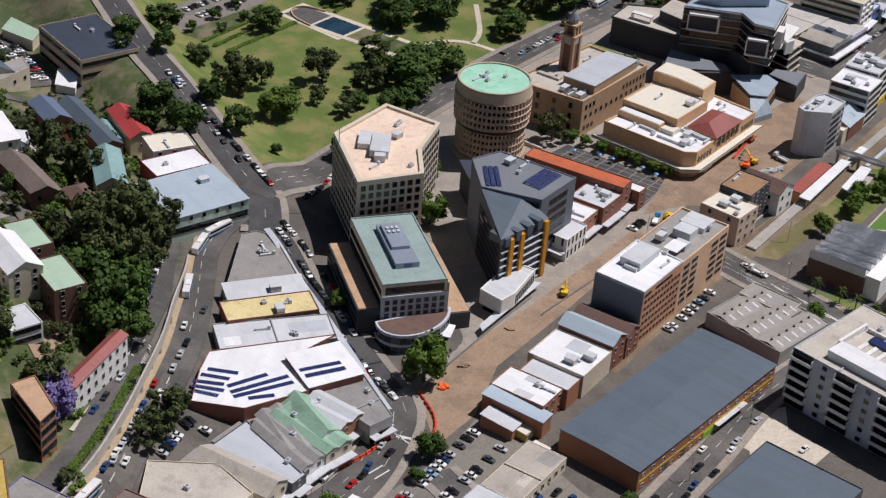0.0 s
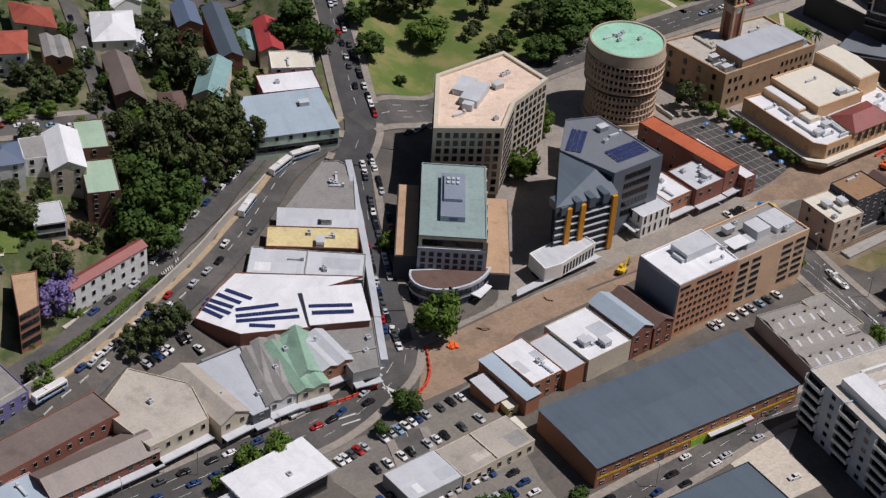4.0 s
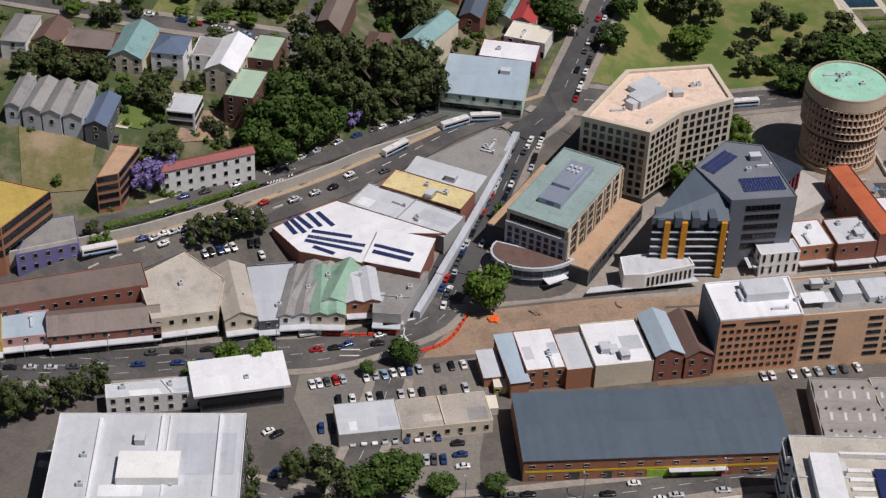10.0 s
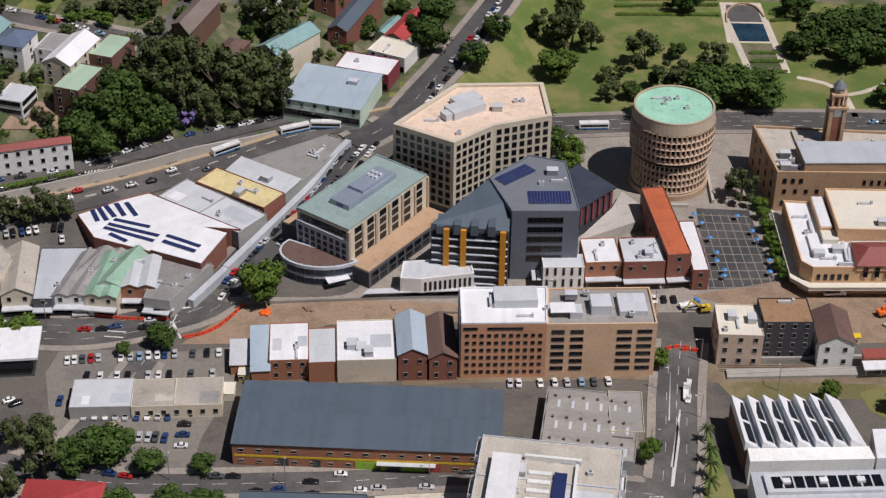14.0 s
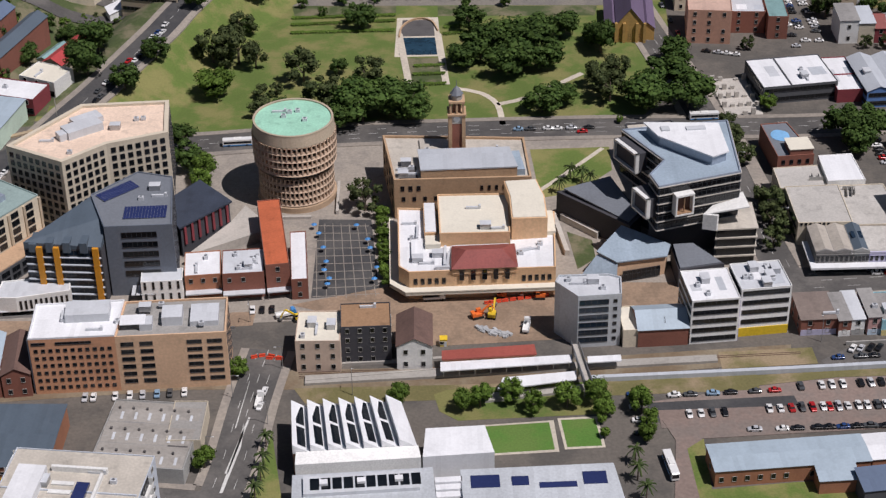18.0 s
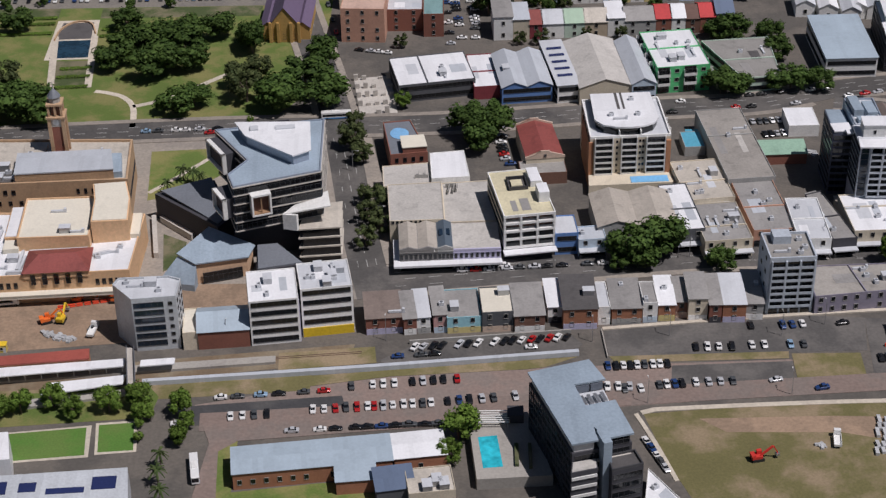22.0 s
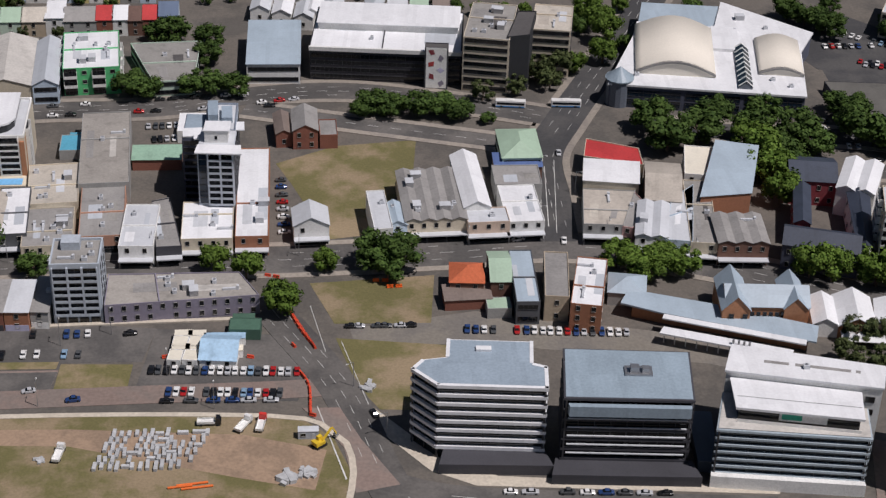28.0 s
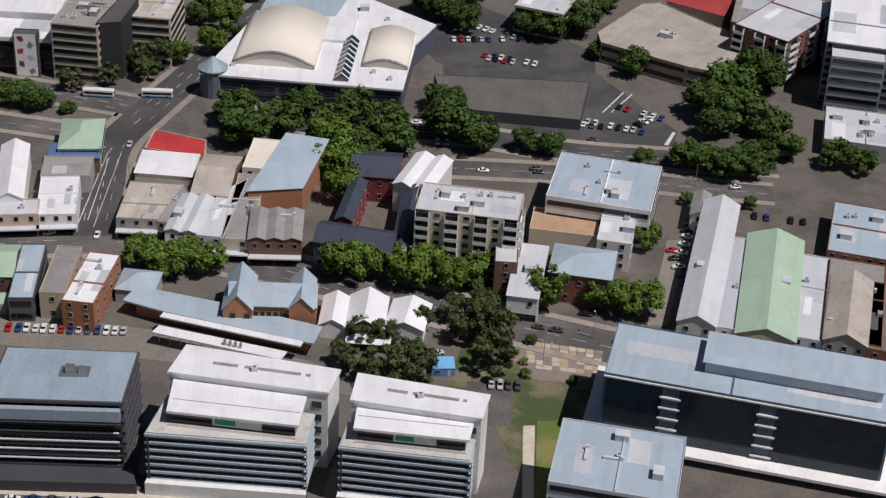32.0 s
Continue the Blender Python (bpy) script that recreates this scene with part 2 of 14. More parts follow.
def add_prism(bm, pts, z0, z1, mi=0, top=None):
    """A prism over a footprint; top: a second footprint for its upper face."""
    up = top or pts
    a = [bm.verts.new((p[0], p[1], z0)) for p in pts]
    b = [bm.verts.new((p[0], p[1], z1)) for p in up]
    n = len(pts)
    for i in range(n):
        bm.faces.new((a[i], a[(i + 1) % n], b[(i + 1) % n], b[i])).material_index = mi
    bm.faces.new(b).material_index = mi
    bm.faces.new(a[::-1]).material_index = mi


def add_tube(bm, r, z0, z1, n=16, mi=0, r1=None, c=(0, 0)):
    p = [(c[0] + r * math.cos(i * 2 * math.pi / n), c[1] + r * math.sin(i * 2 * math.pi / n)) for i in range(n)]
    r1 = r if r1 is None else r1
    q = [(c[0] + r1 * math.cos(i * 2 * math.pi / n), c[1] + r1 * math.sin(i * 2 * math.pi / n)) for i in range(n)]
    add_prism(bm, p, z0, z1, mi, q)


def inset(pts, d):
    """The footprint drawn in by d on every side."""
    n, out = len(pts), []
    for i in range(n):
        p, q, r = Vector(pts[i - 1]), Vector(pts[i]), Vector(pts[(i + 1) % n])
        e, f = (q - p).normalized(), (r - q).normalized()
        a, b = Vector((-e.y, e.x)), Vector((-f.y, f.x))
        s = max(0.35, 1 + a.dot(b))
        out.append(tuple(q + (a + b) * d / s))
    return out


def rect(cx, cy, rot, w, d):
    c, s = math.cos(radians(rot)), math.sin(radians(rot))
    return [(cx + x * c - y * s, cy + x * s + y * c) for x, y in ((-w / 2, -d / 2), (w / 2, -d / 2), (w / 2, d / 2), (-w / 2, d / 2))]


def window_mesh(w, h, kind="punched"):
    """A window set in its frame: one sheet with sill, mullions and panes sunk into it."""
    w, h = round(w, 1), round(h, 1)
    key = (w, h, kind)
    if key not in MESHES:
        bm = bmesh.new()
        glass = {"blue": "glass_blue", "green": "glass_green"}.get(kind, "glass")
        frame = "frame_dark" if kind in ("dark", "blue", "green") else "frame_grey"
        n, t = max(1, round(w / 1.8)), 0.06
        xs, zs = [-w / 2 - t], [-t * 1.5, 0.0]
        for i in range(n):
            xs += [-w / 2 + w * i / n + (0.04 if i else 0), -w / 2 + w * (i + 1) / n - (0.04 if i < n - 1 else 0)]
        xs.append(w / 2 + t)
        zs += [h * 0.62, h * 0.62 + 0.07, h] if h > 2.2 else [h]
        zs.append(h + t)
        g = [[bm.verts.new((x, -0.16, z)) for x in xs] for z in zs]
        for j in range(len(zs) - 1):
            for i in range(len(xs) - 1):
                c = (g[j][i], g[j][i + 1], g[j + 1][i + 1], g[j + 1][i])
                if i % 2 and j % 2:
                    p = [bm.verts.new((v.co.x, -0.05, v.co.z)) for v in c]
                    bm.faces.new(p)
                    for k in range(4):
                        bm.faces.new((c[k], c[(k + 1) % 4], p[(k + 1) % 4], p[k])).material_index = 1
                else:
                    bm.faces.new(c).material_index = 1
        rim = [*g[0], *[r[-1] for r in g[1:]], *g[-1][-2::-1], *[r[0] for r in g[-2:0:-1]]]
        back = [bm.verts.new((v.co.x, 0.08, v.co.z)) for v in rim]
        for k in range(len(rim)):
            q = (k + 1) % len(rim)
            bm.faces.new((rim[k], back[k], back[q], rim[q])).material_index = 1
        MESHES[key] = mesh_of("window", bm, [glass, frame])
    return MESHES[key]


def balcony_mesh(w, wall="frame_white"):
    w = round(w, 1)
    key = (w, "balcony", wall)
    if key not in MESHES:
        bm = bmesh.new()
        add_box(bm, -w / 2, w / 2, -1.5, 0, -0.18, 0, 0)
        add_box(bm, -w / 2, w / 2, -1.5, -1.4, 0, 1.0, 1)
        add_box(bm, -w / 2, -w / 2 + 0.12, -1.4, 0, 0, 2.6, 0)
        add_box(bm, w / 2 - 0.12, w / 2, -1.4, 0, 0, 2.6, 0)
        add_box(bm, -w / 2, w / 2, -1.52, -1.38, 1.0, 1.08, 0)
        MESHES[key] = mesh_of("balcony", bm, [wall, wall])
    return MESHES[key]


def awning_mesh(w):
    w = round(w, 1)
    key = (w, "awning")
    if key not in MESHES:
        bm = bmesh.new()
        add_box(bm, -w / 2, w / 2, -2.8, 0, 0, 0.18, 0)
        add_box(bm, -w / 2, w / 2, -2.86, -2.8, -0.15, 0.32, 0)
        for i in range(max(2, int(w / 5))):
            x = -w / 2 + 0.4 + i * (w - 0.8) / max(1, max(2, int(w / 5)) - 1)
            add_box(bm, x - 0.05, x + 0.05, -2.5, -2.4, -3.0, 0, 1)
        MESHES[key] = mesh_of("awning", bm, ["r_light", "steel"])
    return MESHES[key]


def unit_mesh(kind):
    key = ("unit", kind)
    if key not in MESHES:
        bm = bmesh.new()
        if kind == 0:
            add_box(bm, -0.9, 0.9, -0.7, 0.7, 0.0, 1.3, 0)
            add_tube(bm, 0.5, 1.3, 1.42, 12, 1)
        elif kind == 1:
            add_box(bm, -2.6, 2.6, -0.4, 0.4, 0.0, 0.75, 0)
            add_box(bm, 2.0, 2.8, -0.5, 0.5, 0, 1.5, 0)
        else:
            add_box(bm, -1.9, 1.9, -1.4, 1.4, 0, 2.0, 1)
            add_box(bm, -2.0, 2.0, -1.5, 1.5, 2.0, 2.12, 0)
        MESHES[key] = mesh_of("roof_unit", bm, ["r_light", "steel"])
    return MESHES[key]


def panel_row_mesh(n):
    """A row of solar panels on its tilted frame, in one sheet."""
    key = ("solar", n)
    if key not in MESHES:
        bm = bmesh.new()
        m = Matrix.Translation((0, 0, 0.3)) @ Matrix.Rotation(radians(8), 4, "X")
        xs = [-n * 0.525 + x for i in range(n) for x in (i * 1.05, i * 1.05 + 0.07)] + [n * 0.525]
        lo, hi = ([bm.verts.new(m @ Vector((x, y, 0.05))) for x in xs] for y in (-0.83, 0.83))
        for i in range(len(xs) - 1):
            bm.faces.new((lo[i], lo[i + 1], hi[i + 1], hi[i])).material_index = 0 if i % 2 else 1
        bl, bh = ([bm.verts.new(m @ Vector((x, y, -0.02))) for x in (xs[0], xs[-1])] for y in (-0.83, 0.83))
        bm.faces.new((bl[0], bl[1], *lo[::-1])).material_index = 1
        bm.faces.new((bh[1], bh[0], *hi)).material_index = 1
        MESHES[key] = mesh_of("solar_panel", bm, ["solar", "steel"])
    return MESHES[key]


PLOTS = []


def bld(name, label, cat, foot, g, h, wall, roof, rt, floors, style, units=0, aw=0, solar=0, eave=0.0, **opt):
    """A building on its footprint: walls, roof, windows floor by floor, awning and roof plant, as parts of one thing."""
    rng = random.Random(int(foot[0][0] * 7 + foot[0][1] * 13) & 0xFFFF)
    n = len(foot)
    cx, cy = sum(p[0] for p in foot) / n, sum(p[1] for p in foot) / n
    rot = math.atan2(foot[1][1] - foot[0][1], foot[1][0] - foot[0][0])
    base = Matrix.Translation((cx, cy, g)) @ Matrix.Rotation(rot, 4, "Z")
    inv = Matrix.Rotation(-rot, 2)
    pts = [tuple(inv @ Vector((p[0] - cx, p[1] - cy))) for p in foot]
    if style in ("s", "n") and g < 1:
        pts = inset(pts, -0.45)
    root = thing(name, label, cat, base)
    PLOTS.append((cx, cy, max(math.hypot(p[0] - cx, p[1] - cy) for p in foot)))
    z0 = -7.0 if g > 1 else -0.2
    if n != 4 and rt != "open":
        rt = "flat"

    def q(u, v, z):
        a, b, c, d = (Vector(p) for p in pts)
        p = (a * (1 - u) + b * u) * (1 - v) + (d * (1 - u) + c * u) * v
        return (p.x, p.y, z)

    W, D = math.hypot(pts[1][0] - pts[0][0], pts[1][1] - pts[0][1]), math.hypot(pts[2][0] - pts[1][0], pts[2][1] - pts[1][1])
    bm = bmesh.new()
    if rt == "flat":
        pp = 0.5 if h > 5 else 0.25
        add_prism(bm, pts, z0, h - pp)
        inner = inset(pts, 0.2)
        out, inn = [bm.verts.new((*p, h - pp)) for p in pts], [bm.verts.new((*p, h)) for p in pts]
        a, b = [bm.verts.new((*p, h)) for p in inner], [bm.verts.new((*p, h - pp)) for p in inner]
        for i in range(n):
            j = (i + 1) % n
            bm.faces.new((out[i], out[j], inn[j], inn[i]))
            bm.faces.new((inn[i], inn[j], a[j], a[i]))
            bm.faces.new((a[i], a[j], b[j], b[i]))
        part("wall", (bm, wall), root)
        bm = bmesh.new()
        add_prism(bm, inset(pts, 0.22 - eave * 2.2), h - pp - 0.05, h - pp + (0.12 if not eave else pp + 0.3))
        part("roof", (bm, roof), root)
        top = h - pp + 0.12
    elif rt == "open":
        add_prism(bm, pts, z0, 0.15)
        part("floor_slab", (bm, "concrete"), root)
        for i in range(5):
            for j in range(5):
                if rng.random() < 0.8:
                    bm = bmesh.new()
                    x, y, _ = q(0.05 + i * 0.225, 0.05 + j * 0.225, 0)
                    add_box(bm, x - 0.9, x + 0.9, y - 0.5, y + 0.5, 0.1, 1.0 + rng.random() * 2.5)
                    part("concrete_block", (bm, "concrete"), root)
        top = 0.2
    else:
        add_prism(bm, pts, z0, h)
        o = 0.35
        du, dv = o / W, o / D
        rf = bmesh.new()

        def slab(corners, t=0.16):
            lo = [rf.verts.new((c[0], c[1], c[2] - 0.02)) for c in corners]
            hi = [rf.verts.new((c[0], c[1], c[2] + t)) for c in corners]
            k = len(corners)
            rf.faces.new(hi)
            rf.faces.new(lo[::-1])
            for i in range(k):
                rf.faces.new((lo[i], lo[(i + 1) % k], hi[(i + 1) % k], hi[i]))

        def gable_x(u0, u1, rise):
            um = (u0 + u1) / 2
            slab([q(u0 - du, -dv, h - rise * 2 * du), q(um, -dv, h + rise), q(um, 1 + dv, h + rise), q(u0 - du, 1 + dv, h - rise * 2 * du)])
            slab([q(um, -dv, h + rise), q(u1 + du, -dv, h - rise * 2 * du), q(u1 + du, 1 + dv, h - rise * 2 * du), q(um, 1 + dv, h + rise)])
            for v in (0, 1):
                bm.faces.new([bm.verts.new(c) for c in (q(u0, v, h), q(u1, v, h), q(um, v, h + rise))])

        if rt == "gable":
            gable_x(0, 1, min(0.26 * W, 3.4))
        elif rt == "gable2":
            gable_x(0, 0.5, min(0.12 * W, 2.2))
            part("roof", (rf, roof), root)
            rf = bmesh.new()
            gable_x(0.5, 1, min(0.12 * W, 2.2))
        elif rt == "saw":
            k = max(2, round(W / 6))
            for i in range(k):
                gable_x(i / k, (i + 1) / k, 1.1)
                if i < k - 1:
                    part("roof", (rf, roof), root)
                    rf = bmesh.new()
        elif rt in ("gabley", "ridge"):
            rise = min(0.24 * D, 3.2) if rt == "gabley" else 0.45
            slab([q(-du, -dv, h - rise * 2 * dv), q(1 + du, -dv, h - rise * 2 * dv), q(1 + du, 0.5, h + rise), q(-du, 0.5, h + rise)])
            slab([q(-du, 0.5, h + rise), q(1 + du, 0.5, h + rise), q(1 + du, 1 + dv, h - rise * 2 * dv), q(-du, 1 + dv, h - rise * 2 * dv)])
            for u in (0, 1):
                bm.faces.new([bm.verts.new(c) for c in (q(u, 0, h), q(u, 1, h), q(u, 0.5, h + rise))])
        elif rt == "hip":
            rise = min(0.25 * min(W, D), 3.2)
            if W >= D:
                r1, r2 = q(D / W / 2, 0.5, h + rise), q(1 - D / W / 2, 0.5, h + rise)
                quads = [[q(-du, -dv, h), q(1 + du, -dv, h), r2, r1], [q(1 + du, 1 + dv, h), q(-du, 1 + dv, h), r1, r2]]
                tris = [[q(1 + du, -dv, h), q(1 + du, 1 + dv, h), r2], [q(-du, 1 + dv, h), q(-du, -dv, h), r1]]
            else:
                r1, r2 = q(0.5, W / D / 2, h + rise), q(0.5, 1 - W / D / 2, h + rise)
                quads = [[q(1 + du, -dv, h), q(1 + du, 1 + dv, h), r2, r1], [q(-du, 1 + dv, h), q(-du, -dv, h), r1, r2]]
                tris = [[q(-du, -dv, h), q(1 + du, -dv, h), r1], [q(1 + du, 1 + dv, h), q(-du, 1 + dv, h), r2]]
            for c in quads + tris:
                slab(c)
        else:
            slab([q(-du, -dv, h), q(1 + du, -dv, h), q(1 + du, 1 + dv, h + 1.2), q(-du, 1 + dv, h + 1.2)])
            for u in (0, 1):
                bm.faces.new([bm.verts.new(c) for c in (q(u, 0, h), q(u, 1, h), q(u, 1, h + 1.2))])
            bm.faces.new([bm.verts.new(c) for c in (q(0, 1, h), q(1, 1, h), q(1, 1, h + 1.2), q(0, 1, h + 1.2))])
        part("wall", (bm, wall), root)
        part("roof", (rf, roof), root)
        top = h + 0.5

    fh = h / max(1, floors)
    for i in range(n if rt != "open" else 0):
        a, b = Vector(pts[i]), Vector(pts[(i + 1) % n])
        e = b - a
        ln = e.length
        ang = math.atan2(e.y, e.x)
        nw = Vector((e.y, -e.x)).normalized()
        world_y = math.sin(rot) * nw.x + math.cos(rot) * nw.y
        if ln < 2.5 or world_y > 0.55:
            continue
        front = i == 0
        em = Matrix.Translation((a.x, a.y, 0)) @ Matrix.Rotation(ang, 4, "Z")

        def put(nm, me, x, z, y=0.0):
            return part(nm, me, root, em @ Matrix.Translation((x, y, z)))

        if style in ("p", "s", "slit", "shed"):
            step = {"slit": 2.6, "shed": 5.2}.get(style, (3.8 if front else 6.5) * (1.35 if cy > 60 else 1.0))
            k = max(1, int((ln - 0.8) / step))
            for f in range(floors):
                if style == "s" and f == 0:
                    if front:
                        put("shopfront", window_mesh(ln - 0.8, 2.4, "dark"), ln / 2, 0.3)
                    continue
                if not front and (style in ("s", "shed") or cy > 55):
                    continue
                for j in range(k):
                    if rng.random() < 0.06:
                        continue
                    w, hh = {"slit": (0.7, fh * 0.62), "shed": (1.6, 1.0)}.get(style, (1.3, min(1.8, fh * 0.52)))
                    put("window", window_mesh(w, hh, "dark" if style == "slit" else "punched"), (j + 0.5) * ln / k, f * fh + fh * 0.3)
        elif style == "b":
            for f in range(floors):
                put("window_band", window_mesh(ln - 1.4, min(1.7, fh * 0.5), "dark"), ln / 2, f * fh + fh * 0.32)
        elif style == "gl":
            k = max(1, int(ln / 9))
            for f in range(floors):
                for j in range(k):
                    put("glazing", window_mesh(ln / k - 0.3, fh - 0.25, "blue"), (j + 0.5) * ln / k, f * fh + 0.12)
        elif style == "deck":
            # dark panes stand in for the shade inside the open decks
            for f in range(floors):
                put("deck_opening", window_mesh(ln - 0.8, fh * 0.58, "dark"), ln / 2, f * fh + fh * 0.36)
        elif style == "k":
            k = max(1, round(ln / (5.0 if front else 8.0)))
            bw = ln / k - 0.7
            for f in range(floors):
                for j in range(k):
                    x = (j + 0.5) * ln / k
                    if j % 2 == 0 and ln > 7:
                        put("window", window_mesh(bw, fh * 0.82, "dark"), x, f * fh + fh * 0.1)
                        if f > 0:
                            put("balcony", balcony_mesh(bw + 0.4), x, f * fh + 0.05)
                    else:
                        put("window", window_mesh(min(1.8, bw), 1.5), x, f * fh + fh * 0.3)
        if aw and front:
            put("awning", awning_mesh(ln), ln / 2, 3.2)
    if style == "s" and n == 4 and rng.random() < 0.75:
        u0, u1, hh = rng.uniform(0.0, 0.3), rng.uniform(0.6, 1.0), h * rng.uniform(0.45, 0.7)
        dd = rng.uniform(3, 6) / D
        quad = [q(u0, 0.98, 0)[:2], q(u1, 0.98, 0)[:2], q(u1, 1 + dd, 0)[:2], q(u0, 1 + dd, 0)[:2]]
        bm = bmesh.new()
        add_prism(bm, quad, z0, hh)
        part("rear_wing", (bm, wall), root)
        bm = bmesh.new()
        add_prism(bm, inset(quad, -0.3), hh, hh + 0.2)
        part("rear_roof", (bm, rng.choice(("r_light", "r_grey", "r_beige2", "r_conc", "r_brown2"))), root)
    if rt == "flat" and n == 4 and W * D > 220 and g < 1 and roof in ("r_white", "r_light", "r_grey", "r_beige", "r_beige2", "r_conc", "r_conc2", "r_blue"):
        bm = bmesh.new()
        kin = {"r_white": ("r_light", "r_light2"), "r_light": ("r_white", "r_light2"), "r_grey": ("r_light2", "r_conc"), "r_beige": ("r_beige2", "r_light"), "r_beige2": ("r_beige", "r_grey"), "r_conc": ("r_grey", "r_dark"), "r_blue": ("r_light2", "r_light")}.get(roof, ("r_grey", "r_beige3"))
        bands_ = [(0.04, 0.5), (0.52, 0.96)]
        for (a0, a1), mi in zip(bands_, (0, 1)):
            u0, v0 = rng.uniform(a0, a1 - 0.2), rng.uniform(0.08, 0.5)
            u1, v1 = min(a1, u0 + rng.uniform(0.12, 0.4)), min(0.94, v0 + rng.uniform(0.2, 0.45))
            add_prism(bm, [q(u0, v0, 0)[:2], q(u1, v0, 0)[:2], q(u1, v1, 0)[:2], q(u0, v1, 0)[:2]], top - 0.05, top + 0.04, mi)
        tagged(part("roof_patch", (bm, list(kin)), root), kind="stuff")
        if max(W, D) > 24:
            t0 = rng.uniform(0.35, 0.65)
            bm = bmesh.new()
            c = ((t0, 0.02), (t0 + 0.4 / W, 0.02), (t0 + 0.4 / W, 0.98), (t0, 0.98)) if W > D else ((0.02, t0), (0.98, t0), (0.98, t0 + 0.4 / D), (0.02, t0 + 0.4 / D))
            add_prism(bm, [q(u, v, 0)[:2] for u, v in c], top - 0.05, top + 0.5)
            part("party_wall", (bm, wall), root)
    for i in range(units + (1 if style == "s" else 0)):
        u, v = 0.15 + 0.7 * rng.random(), 0.15 + 0.7 * rng.random()
        if n == 4:
            x, y, _ = q(u, v, 0)
        else:
            x, y = (rng.random() - 0.5) * 6, (rng.random() - 0.5) * 6
        part("roof_unit", unit_mesh(rng.choice((0, 0, 1, 2)) if min(W, D) > 9 else 0), root, Matrix.Translation((x, y, top)) @ Matrix.Rotation(rng.choice((0, math.pi / 2)), 4, "Z"))
    if solar in (1, 2, 3) and n == 4:
        sl = 1.2 / D if rt == "skil" else 0.0
        for v in {2: (0.22, 0.34, 0.62, 0.76), 3: (0.2, 0.35, 0.5, 0.65, 0.8)}.get(solar, (0.3, 0.5, 0.7)):
            x, y, _ = q(0.5, v, 0)
            k = int(W * (0.8 if v < 0.6 or solar == 3 else 0.6) / 1.05)
            part("solar_panel", panel_row_mesh(k), root, Matrix.Translation((x, y, h + 0.1 + sl * v * D)) @ Matrix.Rotation(math.atan(sl), 4, "X"))
    if opt.get("mural"):
        bm = bmesh.new()
        add_box(bm, pts[0][0] + 0.1, pts[1][0] - 0.1, pts[0][1] - 0.07, pts[0][1] + 0.1, 0.0, 2.3)
        part("painted_base", (bm, opt["mural"]), root)
    if opt.get("yellow"):
        a, b = Vector(pts[0]), Vector(pts[1])
        em = Matrix.Translation((a.x, a.y, 0)) @ Matrix.Rotation(math.atan2((b - a).y, (b - a).x), 4, "Z")
        ln = (b - a).length
        bm = bmesh.new()
        add_box(bm, 0.5, ln - 0.5, -0.06, 0.1, 3.5, 4.2)
        part("painted_band", (bm, "yellow_paint"), root, em, "mustard yellow painted band")
        for u0, u1, mt in ((0.46, 0.54, "lime"), (0.555, 0.575, "lime"), (0.63, 0.72, "lime"), (0.74, 0.78, "r_red"), (0.17, 0.21, "frame_dark"), (0.30, 0.33, "frame_dark"), (0.585, 0.625, "frame_dark")):
            bm = bmesh.new()
            add_box(bm, u0 * ln, u1 * ln, -0.12, 0.1, 0.05, 3.2)
            part("door", (bm, mt), root, em)
        bm = bmesh.new()
        add_box(bm, 0.54 * ln, 0.76 * ln, -1.8, 0.1, 3.3, 3.5)
        part("canopy", (bm, "r_light"), root, em)
    if opt.get("tier"):
        for nm, u0, u1, v0, v1, z0_, z1_, mt in (("upper_storey", 0.03, 0.97, 0.45, 0.97, h - 0.7, h + 2.6, "white"), ("upper_roof", 0.02, 0.98, 0.43, 0.99, h + 2.6, h + 2.9, roof), ("fascia", -0.005, 1.005, -0.03, 0.0, h - 1.6, h + 0.1, "frame_white")):
            bm = bmesh.new()
            add_prism(bm, [q(u0, v0, 0)[:2], q(u1, v0, 0)[:2], q(u1, v1, 0)[:2], q(u0, v1, 0)[:2]], z0_, z1_)
            part(nm, (bm, mt), root)
    if opt.get("plant"):
        for nm, u0, u1, v0, v1, hh, mt in (("plant_room", 0.36, 0.68, 0.40, 0.62, 3.0, "white"), ("roof_step", 0.05, 0.95, 0.02, 0.3, 0.8, roof), ("ridge_strip", 0.22, 0.24, 0.1, 0.95, 0.9, "r_white"), ("ridge_strip", 0.55, 0.57, 0.65, 0.98, 0.9, "r_white"), ("ridge_strip", 0.86, 0.88, 0.3, 0.98, 0.9, "r_white")):
            bm = bmesh.new()
            add_prism(bm, [q(u0, v0, 0)[:2], q(u1, v0, 0)[:2], q(u1, v1, 0)[:2], q(u0, v1, 0)[:2]], h - 0.7, h + hh - 0.5)
            part(nm, (bm, mt), root)
    if opt.get("court"):
        def slab_at(nm, u0, u1, v0, v1, z0_, z1_, mt):
            bm = bmesh.new()
            add_prism(bm, [q(u0, v0, 0)[:2], q(u1, v0, 0)[:2], q(u1, v1, 0)[:2], q(u0, v1, 0)[:2]], z0_, z1_)
            return part(nm, (bm, mt), root)
        slab_at("plant_room", 0.10, 0.30, 0.30, 0.80, h - 0.6, h + 2.6, "r_white")
        slab_at("light_well", 0.34, 0.62, 0.34, 0.78, h - 0.6, h - 0.45, "r_navy2")
        for i in range(5):
            slab_at("louvre", 0.36, 0.52, 0.40 + i * 0.075, 0.43 + i * 0.075, h - 0.45, h + 0.2, "frame_white")
        slab_at("skylight", 0.54, 0.63, 0.36, 0.72, h - 0.45, h + 0.7, "solar")
